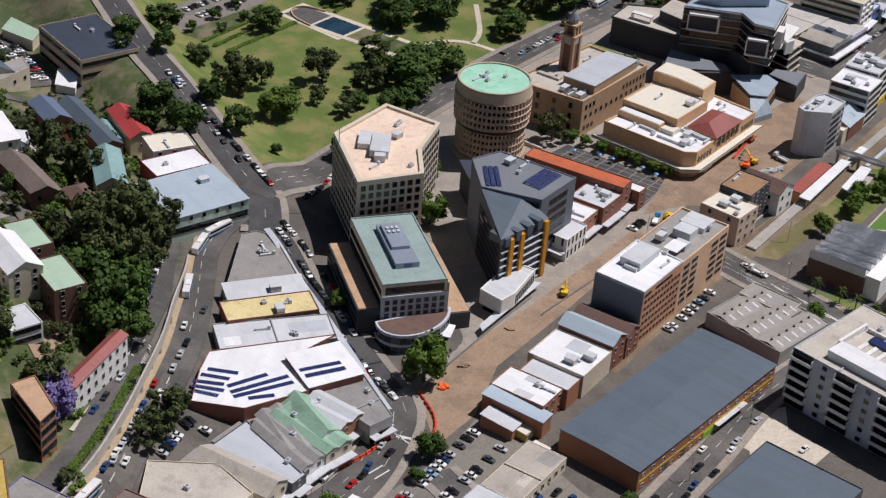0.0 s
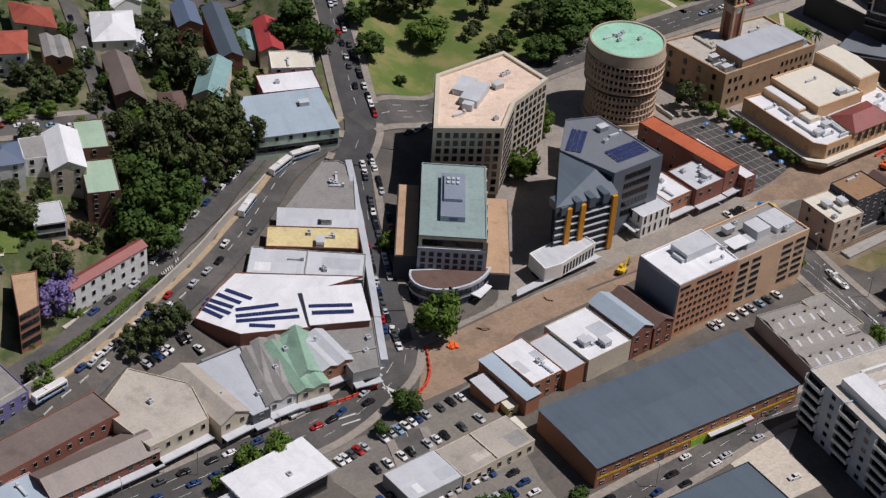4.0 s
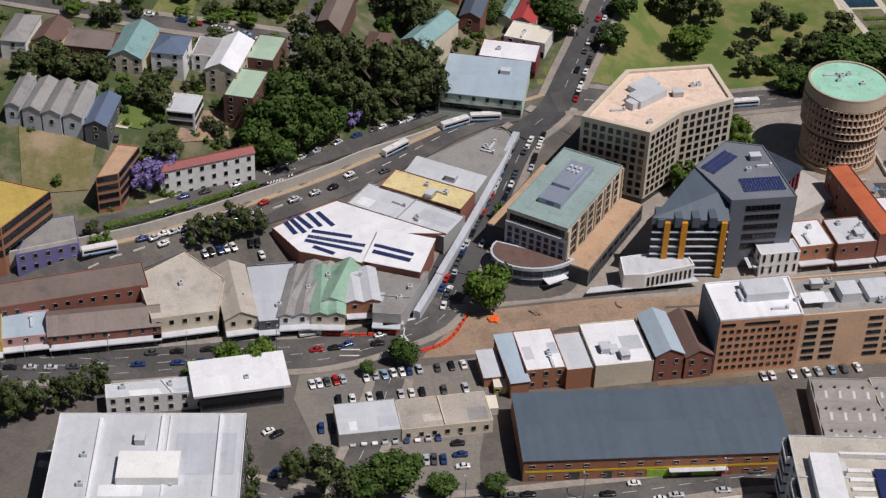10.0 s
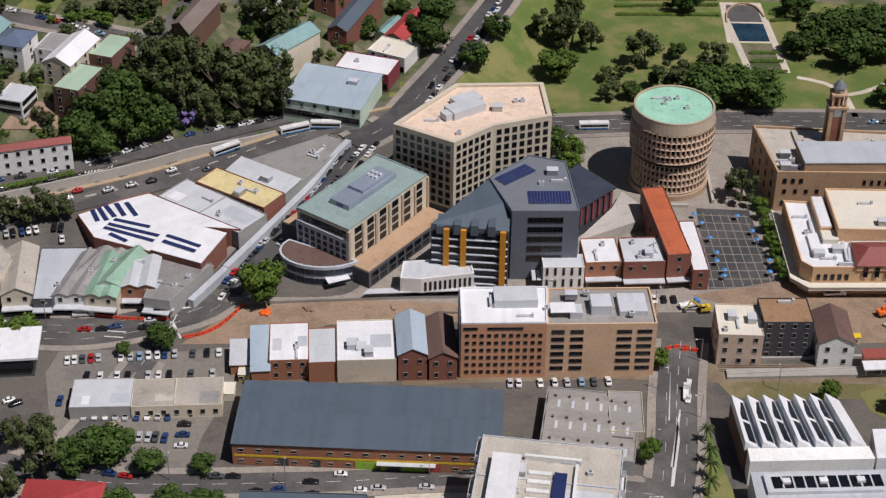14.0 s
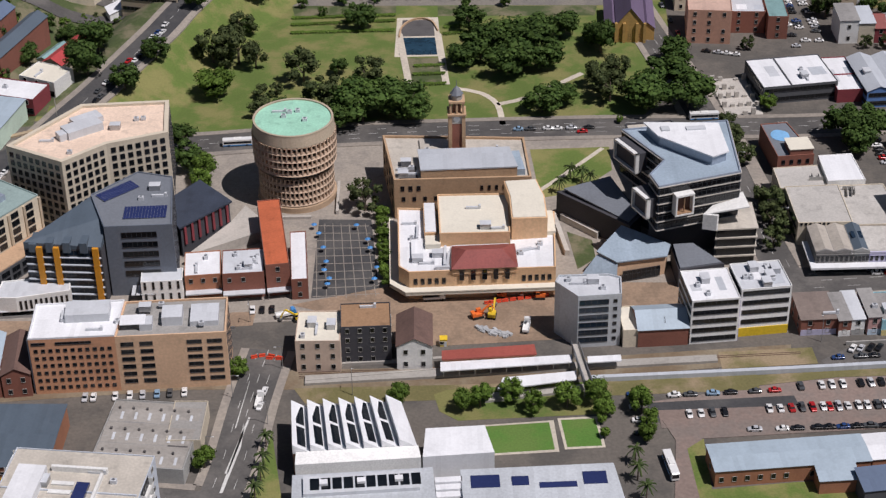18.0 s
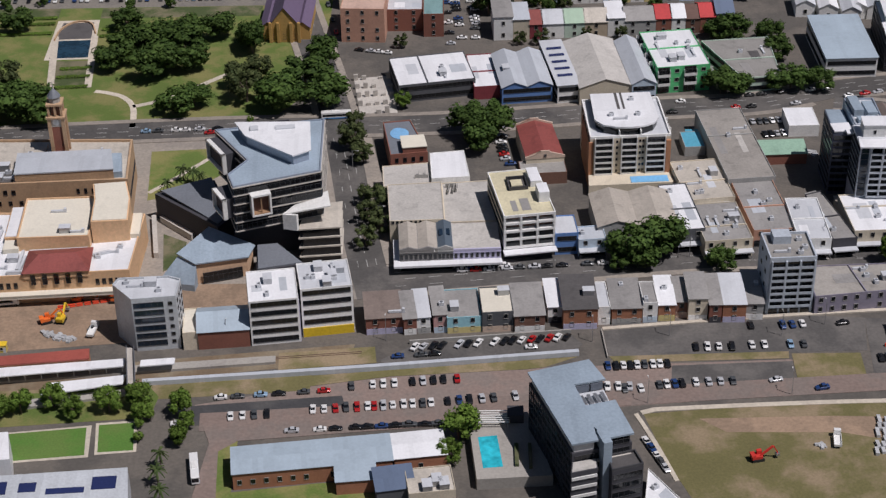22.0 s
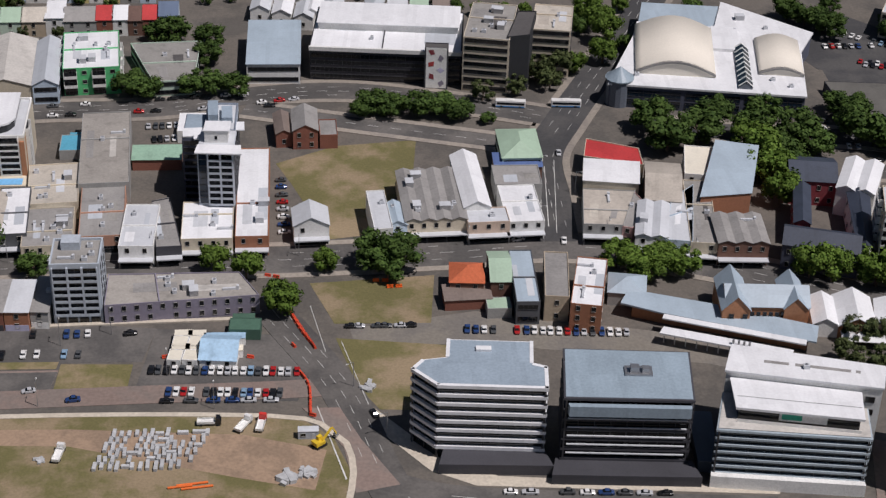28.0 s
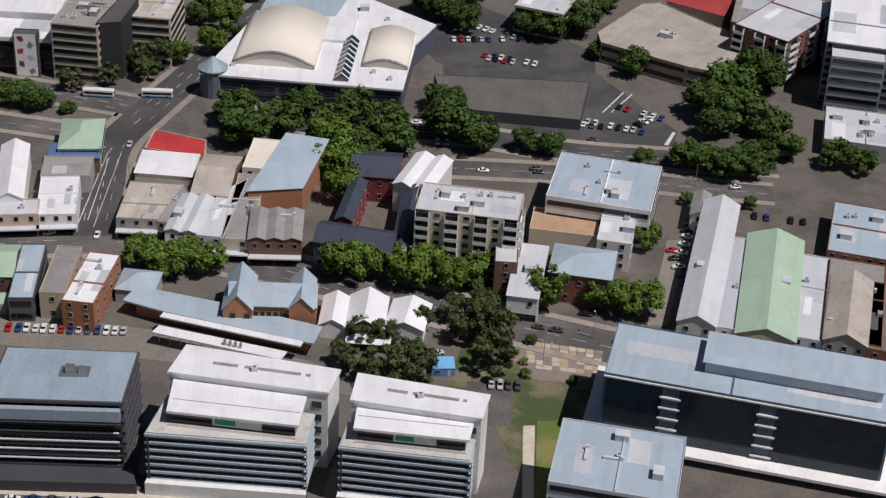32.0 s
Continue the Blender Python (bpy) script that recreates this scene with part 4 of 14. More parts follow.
road("road", "asphalt road curving round the foot of the hill", [(-420.0, -78.0), (-330.0, -62.0), (-262.0, -45.0), (-233.0, -38.0), (-214.0, -31.5), (-190.0, -18.5), (-163.0, -4.0), (-139.0, 11.0), (-122.0, 24.0), (-109.0, 35.0), (-95.0, 47.0), (-82.0, 54.0), (-66.0, 57.0)], 11.0, "asphalt", 0, 1)
road("road", "asphalt road climbing past the park", [(-68.8, 41.8), (-57.8, 51.8), (-51.0, 61.0), (-41.7, 81.9), (-29.8, 108.3), (-14.0, 145.2), (0.1, 180.5), (40.0, 260.0), (75.0, 320.0), (110.0, 400.0)], 12.0, "asphalt_dark", 1, 1)
road("road", "asphalt street along the park and city hall", [(-52.0, 62.0), (10.0, 68.0), (74.0, 74.0), (165.0, 76.0), (255.0, 74.0), (340.0, 80.0), (384.1, 81.5), (420.5, 91.9), (457.4, 94.2), (502.0, 82.3), (534.5, 71.0)], 14.0, "asphalt", 1, 1)
road("road", "asphalt lower carriageway of the cross street", [(415.4, 80.0), (446.2, 70.5), (476.5, 61.5), (508.6, 52.1), (529.8, 46.1)], 10.0, "asphalt", 1, 1)
road("road", "asphalt cross street past the shopping centre", [(527.0, -22.0), (528.0, 10.0), (529.0, 39.0), (540.0, 66.0), (560.0, 108.0), (590.0, 172.0), (640.0, 280.0)], 15.0, "asphalt_dark", 1, 1)
road("road", "asphalt avenue beyond the planted median", [(573.5, 63.7), (612.0, 54.5), (654.9, 49.9), (696.1, 36.5), (738.0, 29.8), (773.2, 25.3)], 13.0, "asphalt_dark", 1, 1)
road("road", "asphalt side carriageway behind the apartments", [(651.5, 23.9), (692.9, 19.5), (733.4, 10.9), (767.1, 4.5)], 11.0, "asphalt", 1, 1)
road("road", "asphalt side street between the civic blocks", [(228.0, -48.0), (222.0, 0.0), (215.0, 72.0), (208.0, 120.0), (196.0, 190.0), (180.0, 290.0)], 13.0, "asphalt", 1, 1)
road("road", "asphalt side street with turning arrows", [(26.0, -190.0), (38.0, -142.0), (43.0, -100.0), (47.0, -72.0)], 13.0, "asphalt", 1, 1)
road("road", "asphalt back street beside the long shed", [(-235.0, -112.0), (-192.0, -128.0), (-138.0, -146.0), (-71.0, -145.0), (-20.0, -141.0), (34.0, -148.0)], 9.0, "asphalt", 1, 1)
road("road", "asphalt access road beside the white office block", [(-153.6, -172.9), (-148.0, -140.1), (-136.1, -109.2), (-129.1, -86.9)], 9.0, "asphalt", 1, 1)
road("road", "red-brown paved quay road", [(172.5, -113.0), (246.0, -111.0), (316.0, -108.0), (380.0, -106.0), (424.0, -105.0), (446.0, -104.0)], 9.0, "brick_road", 0, 0)
road("road", "red-brown quay road curving to the rail crossing", [(424.0, -52.0), (430.0, -66.0), (449.0, -106.0), (461.0, -150.0), (480.0, -200.0)], 13.0, "asphalt", 0, 1)
road("road", "asphalt quay frontage road", [(459.2, -148.8), (486.1, -158.3), (571.7, -166.0)], 10.0, "asphalt", 0, 1)
road("road", "quiet hill street lined with parked cars", [(-265.7, 99.6), (-241.1, 90.5), (-208.6, 81.0), (-180.0, 77.8), (-151.7, 76.6)], 8.0, "asphalt", 1, 0)
road("road", "steep hill street between houses", [(-151.1, 64.5), (-139.8, 104.2), (-121.3, 167.4)], 7.0, "asphalt", 0, 0)
road("road", "service road on the top of the retaining wall", [(-245.0, -27.0), (-217.0, -19.0), (-196.0, -8.0), (-170.0, 7.0), (-151.0, 19.0), (-130.0, 33.0), (-110.0, 51.0), (-92.0, 65.0), (-76.0, 68.0)], 7.5, "asphalt", 0, 0)
patch("car_park_surface", "red-brown paved apron beside the long brick depot", [(176.2, -123.7), (172.3, -152.1), (182.9, -152.4), (184.5, -123.0), (254.8, -119.0), (254.9, -108.8), (184.9, -112.2), (173.2, -113.3)], "brick_road", 0.240)
patch("lawn", "green planted strip between the rail line and the bowling green", [(103.4, -106.7), (109.1, -111.6), (156.7, -109.5), (158.7, -99.1), (154.7, -92.5), (106.0, -95.6), (101.7, -97.9)], "lawn", 0.065)
patch("lawn", "green verge with palms beside the side street", [(42.6, -149.4), (56.2, -149.7), (50.7, -114.6), (42.9, -116.6)], "lawn", 0.060)
patch("lawn", "small green lawn in front of the brick depot", [(179.9, -152.3), (183.9, -152.4), (184.9, -123.1), (179.2, -127.8)], "lawn", 0.260)
patch("lawn", "dry green verge below the brick depot", [(183.9, -152.4), (233.1, -153.4), (239.1, -144.9), (230.9, -143.5), (209.0, -144.3), (184.1, -146.8)], "lawn", 0.070)

finish_roads()

# ---- retaining wall, hedge and footway along the hill road ----
def corridor():
    line = [(p, n) for p, n in sample(WALL_LINE[2:13], 3.0)]
    bm = bmesh.new()
    for (p, n), (q, m) in zip(line, line[1:]):
        if step_of(p.x) < 0.4 and p.x > -140:
            continue
        quad = [p - n * 1.5, q - m * 1.5, q - m * 0.9, p - n * 0.9]
        lo = [bm.verts.new((v.x, v.y, terr(v.x, v.y) - 1.0)) for v in quad]
        zt = [terr(*(v + k * 3.2)) + 0.75 for v, k in zip(quad, (n, m, m, n))]
        hi = [bm.verts.new((v.x, v.y, z)) for v, z in zip(quad, zt)]
        bm.faces.new(hi)
        for i in range(4):
            bm.faces.new((lo[i], lo[(i + 1) % 4], hi[(i + 1) % 4], hi[i]))
    tagged(new("retaining_wall", mesh_of("retaining_wall", bm, "concrete2" if "concrete2" in MATS else "concrete")), "weathered tan concrete retaining wall below the upper road", "wall", kind="structure")
    bm = bmesh.new()
    strip(bm, [s for s in line if s[0].x > -250], -3.4, -1.5, 0.3)
    tagged(new("pavement", mesh_of("pavement", bm, "sand_path")), "tan gravel footway along the foot of the wall", "footpath", kind="structure")


corridor()

# ---- the street row before the car parks ----
bld("shop", "low brick shop under a pale blue sheet roof", "building", rect(-91.1, -88.9, 5.8, 4.9, 21.6), 0.0, 6.5, "orange", "r_blue", "skil", 1, "n")
bld("warehouse", "two-storey orange brick warehouse with a white metal roof", "building", rect(-81.9, -86.1, 4.5, 12.8, 20.1), 0.0, 8.1, "orange", "r_white", "flat", 2, "p", units=2)
bld("warehouse", "orange brick warehouse bay under light grey roofing", "building", rect(-70.5, -87.6, 4.8, 9.2, 17.6), 0.0, 8.0, "orange", "r_light", "flat", 1, "n")
bld("warehouse", "cream rendered warehouse with a patched white roof", "building", rect(-57.0, -85.8, 4.1, 18.0, 20.6), 0.0, 9.0, "cream", "r_white", "flat", 1, "n", units=3)
bld("shop", "narrow brick shop with a pale blue gabled metal roof", "building", rect(-42.4, -84.8, 4.3, 9.2, 21.1), 0.0, 10.5, "brick", "r_blue", "gable", 2, "p")
bld("shop", "old red brick shop with a rust-brown gabled roof", "building", rect(-32.8, -84.1, 5.1, 9.0, 21.7), 0.0, 9.0, "brick", "r_brown", "gable", 2, "p")
bld("kiosk", "small brick shed with a light grey roof beside the car park", "building", rect(-98.0, -88.0, 4.9, 4.8, 10.9), 0.0, 4.0, "orange", "r_light", "skil", 1, "n")
bld("long_shed", "long brick shed with a huge slate-grey roof and lime doors", "shed", rect(-53.9, -123.9, -1.9, 80.8, 30.0), 0.0, 8.4, "orange", "r_slate", "ridge", 2, "shed", yellow=1)
root, pts, q, top = bld("shed", "grey ribbed-roof workshop with rows of vents and skylights", "building", rect(13.8, -122.2, -7.4, 28.3, 31.0), 0.0, 6.0, "grey", "r_conc", "flat", 1, "n")
for j in range(3):
    bm = bmesh.new()
    v0 = 0.03 + j * 0.32
    for (u, v, z), (u2, v2, z2) in (((0.02, v0, 0.0), (0.98, v0 + 0.16, 1.1)), ((0.02, v0 + 0.16, 1.1), (0.98, v0 + 0.31, 0.0))):
        bm.faces.new([bm.verts.new(c) for c in (q(u, v, top + z), q(u2, v, top + z), q(u2, v2, top + z2), q(u, v2, top + z2))])
    part("roof_bay", (bm, "r_conc2"), root)
    for i in range(6):
        x, y, _ = q(0.10 + i * 0.15, v0 + 0.16, 0)
        bm = bmesh.new()
        add_tube(bm, 0.42, top + 1.0, top + 1.7, 10)
        part("roof_vent", (bm, "r_dark"), root, Matrix.Translation((x, y, 0)))
        bm = bmesh.new()
        a, b, c, d = (q(0.13 + i * 0.15 + du, v0 + dv, top + 0.06 + dv * 6.9) for du, dv in ((0, 0.03), (0.03, 0.03), (0.03, 0.12), (0, 0.12)))
        bm.faces.new([bm.verts.new(p) for p in (a, b, c, d)])
        part("skylight", (bm, "r_light"), root)
bld("workshop", "grey concrete-roofed workshop with a white skylight strip", "building", rect(25.2, -116.6, -1.7, 9.6, 18.7), 0.0, 6.4, "cream", "r_conc", "flat", 1, "n")
bld("apartment_block", "new apartment block with blue glass walls and white roof decks", "apartments", rect(-2.5, -174.9, -7.2, 40.9, 50.3), 0.0, 22.0, "ltgrey", "r_beige", "flat", 6, "k", units=8, court=1)
bld("office_annexe", "dark slate-roofed shed by a concrete yard", "building", rect(-71.8, -175.1, -1.2, 36.2, 33.2), 0.0, 8.0, "dark", "r_slate", "flat", 2, "n")
bld("brick_house", "large red brick house with a complex red tiled hip roof", "building", rect(-141.1, -168.8, -2.1, 22.8, 24.5), 0.0, 9.0, "orange", "r_red", "hip", 2, "p")
bld("office_block", "white metal-roofed office block with banded dark windows", "offices", rect(-203.9, -145.2, -4.8, 53.8, 49.5), 0.0, 20.0, "white", "r_light", "flat", 5, "b", units=4, plant=1)
bld("office_wing", "low white office wing behind the street trees", "offices", [(-217.4, -97.7), (-182.8, -96.6), (-189.0, -89.2), (-217.9, -91.3)], 0.0, 7.0, "white", "r_light", "flat", 2, "p", units=3)
bld("pavilion", "grey two-storey pavilion with a bright white overhanging flat roof", "building", rect(-176.9, -91.4, 6.3, 25.9, 13.1), 0.0, 8.5, "dark", "r_white", "flat", 2, "b", units=1, eave=1.0)
bld("depot", "low depot hall with a pale ribbed roof beside the car park", "building", rect(-138.7, -110.4, 3.4, 18.2, 13.3), 0.0, 5.0, "grey", "r_light", "flat", 1, "n")
bld("depot", "long beige ribbed-roof depot hall beside the car park", "building", rect(-115.1, -109.3, 4.3, 28.2, 13.7), 0.0, 5.0, "cream", "r_beige2", "flat", 1, "p")

# ---- the hotel-side row on the main street, west end ----
bld("warehouse", "wide beige-roofed retail hall with a cream street front", "building", [(-203.6, -62.6), (-183.4, -60.0), (-180.6, -43.6), (-193.4, -28.0), (-208.6, -40.0)], 0.0, 9.5, "cream", "r_beige", "flat", 2, "s", aw=1)
bld("shop", "cream two-storey shop with moulded parapet and gabled roof", "building", rect(-177.2, -49.1, 7.2, 9.6, 27.3), 0.0, 8.0, "cream", "r_beige2", "gable", 2, "s", aw=1)
bld("shop", "shop under a smooth light grey skillion roof", "building", [(-169.6, -63.6), (-163.8, -63.3), (-157.2, -33.2), (-172.7, -34.0)], 0.0, 7.0, "dark", "r_light2", "flat", 2, "s", aw=1)
bld("shop", "white two-storey shops with patched grey roofs", "building", [(-163.3, -61.7), (-153.4, -61.4), (-149.3, -33.4), (-158.0, -36.8)], 0.0, 7.0, "white", "r_grey", "saw", 2, "s", aw=1)
bld("shop", "old shop with faded green corrugated roofs", "building", rect(-146.2, -49.9, -5.6, 10.0, 25.0), 0.0, 7.5, "cream", "r_green", "saw", 2, "s", aw=1)
bld("shop", "orange brick shop front with an arched window under streaked roofs", "building", rect(-135.7, -48.6, 1.1, 10.4, 17.0), 0.0, 8.0, "orange", "r_light", "saw", 2, "s", aw=1)
bld("shop", "flat grey-roofed corner shop", "building", [(-129.4, -61.5), (-123.2, -61.2), (-113.8, -42.6), (-131.4, -40.7)], 0.0, 7.0, "grey", "r_grey", "flat", 2, "s", aw=1)
bld("row_of_shops", "long dark brown corrugated roof over a brick shop row", "building", rect(-219.3, -58.6, 4.4, 34.6, 11.8), 0.0, 7.0, "brick", "r_brown2", "gabley", 2, "s", aw=1)
bld("warehouse", "broad brown-grey roofed brick hall behind the shops", "building", rect(-230.2, -43.9, 10.6, 48.4, 13.0), 0.0, 10.5, "brick", "r_brown2", "flat", 2, "p")
bld("shop", "pink shop front with a blue-grey roof", "building", rect(-244.1, -59.4, 5.6, 14.1, 11.8), 0.0, 7.0, "pink", "r_blue", "flat", 2, "s", aw=1)
bld("shop", "yellow-rendered shop at the end of the row", "building", rect(-258.5, -58.5, 4.5, 13.1, 20.3), 0.0, 8.0, "yellow", "r_grey", "flat", 2, "s", aw=1)
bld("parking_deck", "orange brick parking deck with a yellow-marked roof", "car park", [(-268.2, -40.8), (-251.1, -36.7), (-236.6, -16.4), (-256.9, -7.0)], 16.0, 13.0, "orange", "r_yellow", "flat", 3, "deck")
bld("shop", "purple-painted hall with arched windows and a grey roof", "building", [(-247.5, -37.4), (-227.4, -32.0), (-229.8, -15.3), (-243.3, -18.2)], 10.5, 8.0, "purple", "r_grey", "flat", 2, "p")

# ---- the triangular block ----
bld("shop", "wedge-shaped concrete-roofed corner shop at the street fork", "building", [(-108.1, 22.5), (-86.2, 9.8), (-71.9, 34.3), (-73.6, 41.0), (-78.6, 43.3)], 0.0, 9.0, "grey", "r_conc", "flat", 2, "s", units=4)
bld("shop", "shop with a light corrugated roof strip", "building", rect(-100.1, 12.5, -32.6, 26.8, 8.5), 0.0, 9.0, "grey", "r_light", "skil", 2, "s")
bld("shop", "brick shop with a pale yellow flat roof", "building", rect(-107.6, 3.4, -32.6, 30.8, 11.3), 0.0, 10.0, "brick", "r_ylw", "flat", 2, "s", units=3)
bld("store", "pale grey metal-roofed store in the block between the streets", "building", rect(-116.5, -7.4, -36.3, 38.3, 14.1), 0.0, 9.0, "grey", "r_light", "flat", 2, "s", units=2)
bld("store", "white-roofed store carrying rows of solar panels", "building", [(-163.1, -15.7), (-154.8, -29.9), (-134.2, -37.9), (-124.9, -21.5), (-104.8, -23.4), (-140.3, -1.0), (-149.1, -5.7)], 0.0, 9.5, "brick", "r_white", "flat", 2, "n")
bld("store", "white skillion-roofed store with two solar arrays", "building", rect(-121.3, -33.5, -22.4, 18.5, 16.8), 0.0, 10.0, "brick", "r_white", "skil", 2, "n")
bld("shop", "grey flat-roofed shops closing the block at the corner", "building", [(-132.5, -62.4), (-124.1, -63.9), (-113.1, -42.4), (-130.2, -38.1)], 0.0, 7.5, "grey", "r_grey", "flat", 2, "s", aw=1)
bld("shop", "green-painted metal roof with a raised ridge", "building", [(-151.0, -56.6), (-141.1, -56.6), (-134.3, -38.2), (-142.5, -34.8)], 0.0, 7.5, "white", "r_green", "gable", 2, "n")
bld("shop", "small grey-roofed shops in the middle of the block", "building", [(-160.9, -51.3), (-152.5, -56.1), (-142.7, -35.0), (-152.5, -33.3)], 0.0, 7.0, "white", "r_grey", "saw", 2, "n")

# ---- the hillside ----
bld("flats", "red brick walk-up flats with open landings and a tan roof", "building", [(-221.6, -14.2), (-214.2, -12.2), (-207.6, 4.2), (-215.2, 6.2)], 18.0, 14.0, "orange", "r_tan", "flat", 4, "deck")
bld("motel", "long white three-storey motel with a dull red tiled roof", "building", rect(-185.4, 4.5, 17.2, 34.0, 4.8), 13.2, 12.3, "white", "r_maroon", "gabley", 3, "p")
bld("townhouse", "white duplex townhouse with a slate blue gabled roof", "house", rect(-231.4, 124.2, -14.6, 11.1, 16.0), 41.8, 6.0, "white", "r_navy", "gabley", 2, "p")
bld("townhouse", "white duplex townhouse with a slate blue gabled roof", "house", rect(-216.2, 122.8, -17.7, 10.5, 11.5), 41.2, 6.0, "white", "r_navy", "gabley", 2, "p")
bld("townhouse", "white duplex townhouse with a slate blue gabled roof", "house", rect(-236.0, 104.9, -13.7, 11.7, 13.4), 41.4, 6.0, "white", "r_navy", "gabley", 2, "p")
bld("townhouse", "white duplex townhouse with a slate blue gabled roof", "house", rect(-220.4, 99.7, -13.2, 12.3, 14.1), 40.9, 6.0, "white", "r_navy", "gabley", 2, "p")
bld("house", "brown tiled gabled house with cream walls", "house", [(-257.0, 115.0), (-244.5, 107.5), (-240.8, 124.6), (-253.1, 133.3)], 41.9, 7.0, "cream", "r_brown", "hip", 2, "p")
bld("mansion", "white mansion with a bright red tiled roof and bay windows", "house", rect(-169.0, 118.4, -23.3, 19.0, 16.4), 36.6, 9.0, "white", "r_tile2", "hip", 2, "p")
bld("house", "large house with a red tiled hip roof", "house", [(-156.7, 134.0), (-145.2, 122.8), (-140.7, 138.0), (-152.4, 149.7)], 35.2, 8.0, "cream", "r_tile2", "hip", 2, "p")
bld("house", "dark tiled bungalow with a garden path", "house", rect(-190.9, 114.9, -20.8, 11.3, 18.8), 38.6, 6.0, "brown", "r_dark", "hip", 1, "p")
bld("terrace_house", "brick terrace with a stepped grey sawtooth roof", "house", [(-156.7, 107.7), (-148.6, 102.0), (-144.3, 116.5), (-151.8, 123.2)], 33.9, 8.0, "orange", "r_grey", "saw", 2, "p")
bld("house", "long brown tiled house on the slope", "house", [(-142.0, 82.2), (-133.9, 74.2), (-125.5, 103.4), (-133.9, 110.1)], 27.2, 8.0, "brown", "r_brown2", "gable", 2, "p")
bld("house", "white house with light metal roofs", "house", rect(-118.6, 132.2, -22.6, 16.0, 22.9), 24.7, 8.0, "white", "r_white", "hip", 2, "p")
bld("house", "brick house with a dark blue gabled roof", "house", rect(-82.5, 141.3, -17.8, 9.7, 18.6), 15.0, 9.0, "brick", "r_navy", "gable", 2, "p")
bld("hall", "long slate-roofed hall with brick ends", "building", rect(-72.4, 130.6, -18.1, 8.5, 41.6), 10.2, 9.0, "brick", "r_slate", "gable", 2, "p")
bld("hall", "teal metal gabled hall among the trees", "building", rect(-97.2, 92.9, -36.9, 10.9, 26.0), 16.0, 8.0, "cream", "r_teal", "gable", 1, "p")
bld("house", "low brown-roofed house in the bush", "house", rect(-118.4, 84.3, -16.6, 9.0, 13.1), 18.6, 6.0, "brown", "r_brown", "hip", 1, "p")
bld("shop", "shop hall with a pale blue metal roof and green front", "building", rect(-78.0, 69.7, -15.6, 31.9, 27.3), 8.0, 7.0, "mint", "r_blue", "skil", 2, "s")
bld("shop", "white-roofed shop with a maroon front", "building", rect(-65.4, 90.8, -17.4, 23.0, 14.0), 8.0, 7.0, "maroon", "r_white", "flat", 2, "s")
bld("shop", "white-roofed corner shop on the hill road", "building", rect(-55.4, 104.8, -25.2, 17.2, 13.6), 8.0, 7.0, "white", "r_cream", "flat", 2, "s")
bld("house", "bright red metal-roofed house behind a fig tree", "house", rect(-50.8, 131.1, -23.1, 9.6, 26.0), 4.4, 7.0, "cream", "r_red", "gable", 1, "p")
bld("shed", "small teal roofed shed", "building", rect(-58.3, 135.6, -24.1, 5.9, 16.3), 3.5, 5.0, "white", "r_teal", "gable", 1, "n")
bld("cottage", "pale grey cottage with a grey gabled roof and verandah", "house", rect(-248.2, 27.3, -12.2, 5.2, 20.7), 35.9, 6.0, "ltgrey", "r_grey", "gable", 1, "p")
bld("cottage", "pale grey cottage with a grey gabled roof and verandah", "house", rect(-241.4, 25.2, -14.0, 6.3, 20.6), 35.2, 6.0, "ltgrey", "r_grey", "gable", 1, "p")
bld("cottage", "pale grey cottage with a grey gabled roof and verandah", "house", rect(-234.7, 23.9, -13.2, 6.4, 21.1), 34.4, 6.0, "ltgrey", "r_grey", "gable", 1, "p")
bld("cottage", "pale grey cottage with a grey gabled roof and verandah", "house", rect(-227.7, 23.0, -12.4, 6.6, 21.7), 33.5, 6.0, "ltgrey", "r_grey", "gable", 1, "p")
bld("house", "navy-roofed weatherboard house by the lane", "house", rect(-220.1, 19.4, -12.3, 7.8, 19.7), 31.4, 6.0, "dark", "r_navy", "gable", 2, "p")
bld("house", "white rendered house with a grey hipped roof", "house", rect(-250.1, 62.5, -12.7, 9.2, 19.6), 40.0, 7.0, "white", "r_grey", "hip", 2, "p")
bld("house", "yellow house with brown tiled gables", "house", rect(-238.8, 59.9, -15.7, 10.4, 15.2), 39.5, 7.0, "yellow2", "r_brown", "gable", 2, "p")
bld("house", "low brown tiled house behind trees", "house", rect(-224.5, 59.1, -14.9, 17.0, 12.8), 38.8, 5.0, "brown", "r_brown2", "gabley", 1, "p")
bld("house", "house with a teal metal gabled roof", "house", rect(-209.9, 57.1, -14.8, 12.4, 22.8), 36.8, 6.0, "cream", "r_teal", "gable", 2, "p")
bld("house", "tall white house with a navy hipped roof", "house", rect(-196.4, 53.4, -13.9, 11.7, 13.1), 34.3, 9.0, "white", "r_navy", "hip", 3, "p")
bld("house", "pale grey house with a skillion roof", "house", rect(-183.1, 57.9, -14.5, 9.7, 13.3), 32.7, 7.0, "white", "r_grey", "flat", 2, "p")
bld("house", "cream three-storey house with a white roof", "house", rect(-175.5, 52.4, -17.3, 11.6, 23.4), 30.1, 9.0, "cream", "r_white", "gable", 3, "p")
bld("flats", "brick flats with a pale green metal roof", "building", rect(-162.0, 60.2, -18.5, 10.3, 18.1), 29.3, 8.0, "brown", "r_green2", "flat", 2, "p")
bld("flats", "three-storey dark brick flats with a pale green roof", "building", rect(-170.1, 36.5, -18.4, 10.9, 19.7), 25.5, 11.0, "brown", "r_green2", "flat", 3, "p")
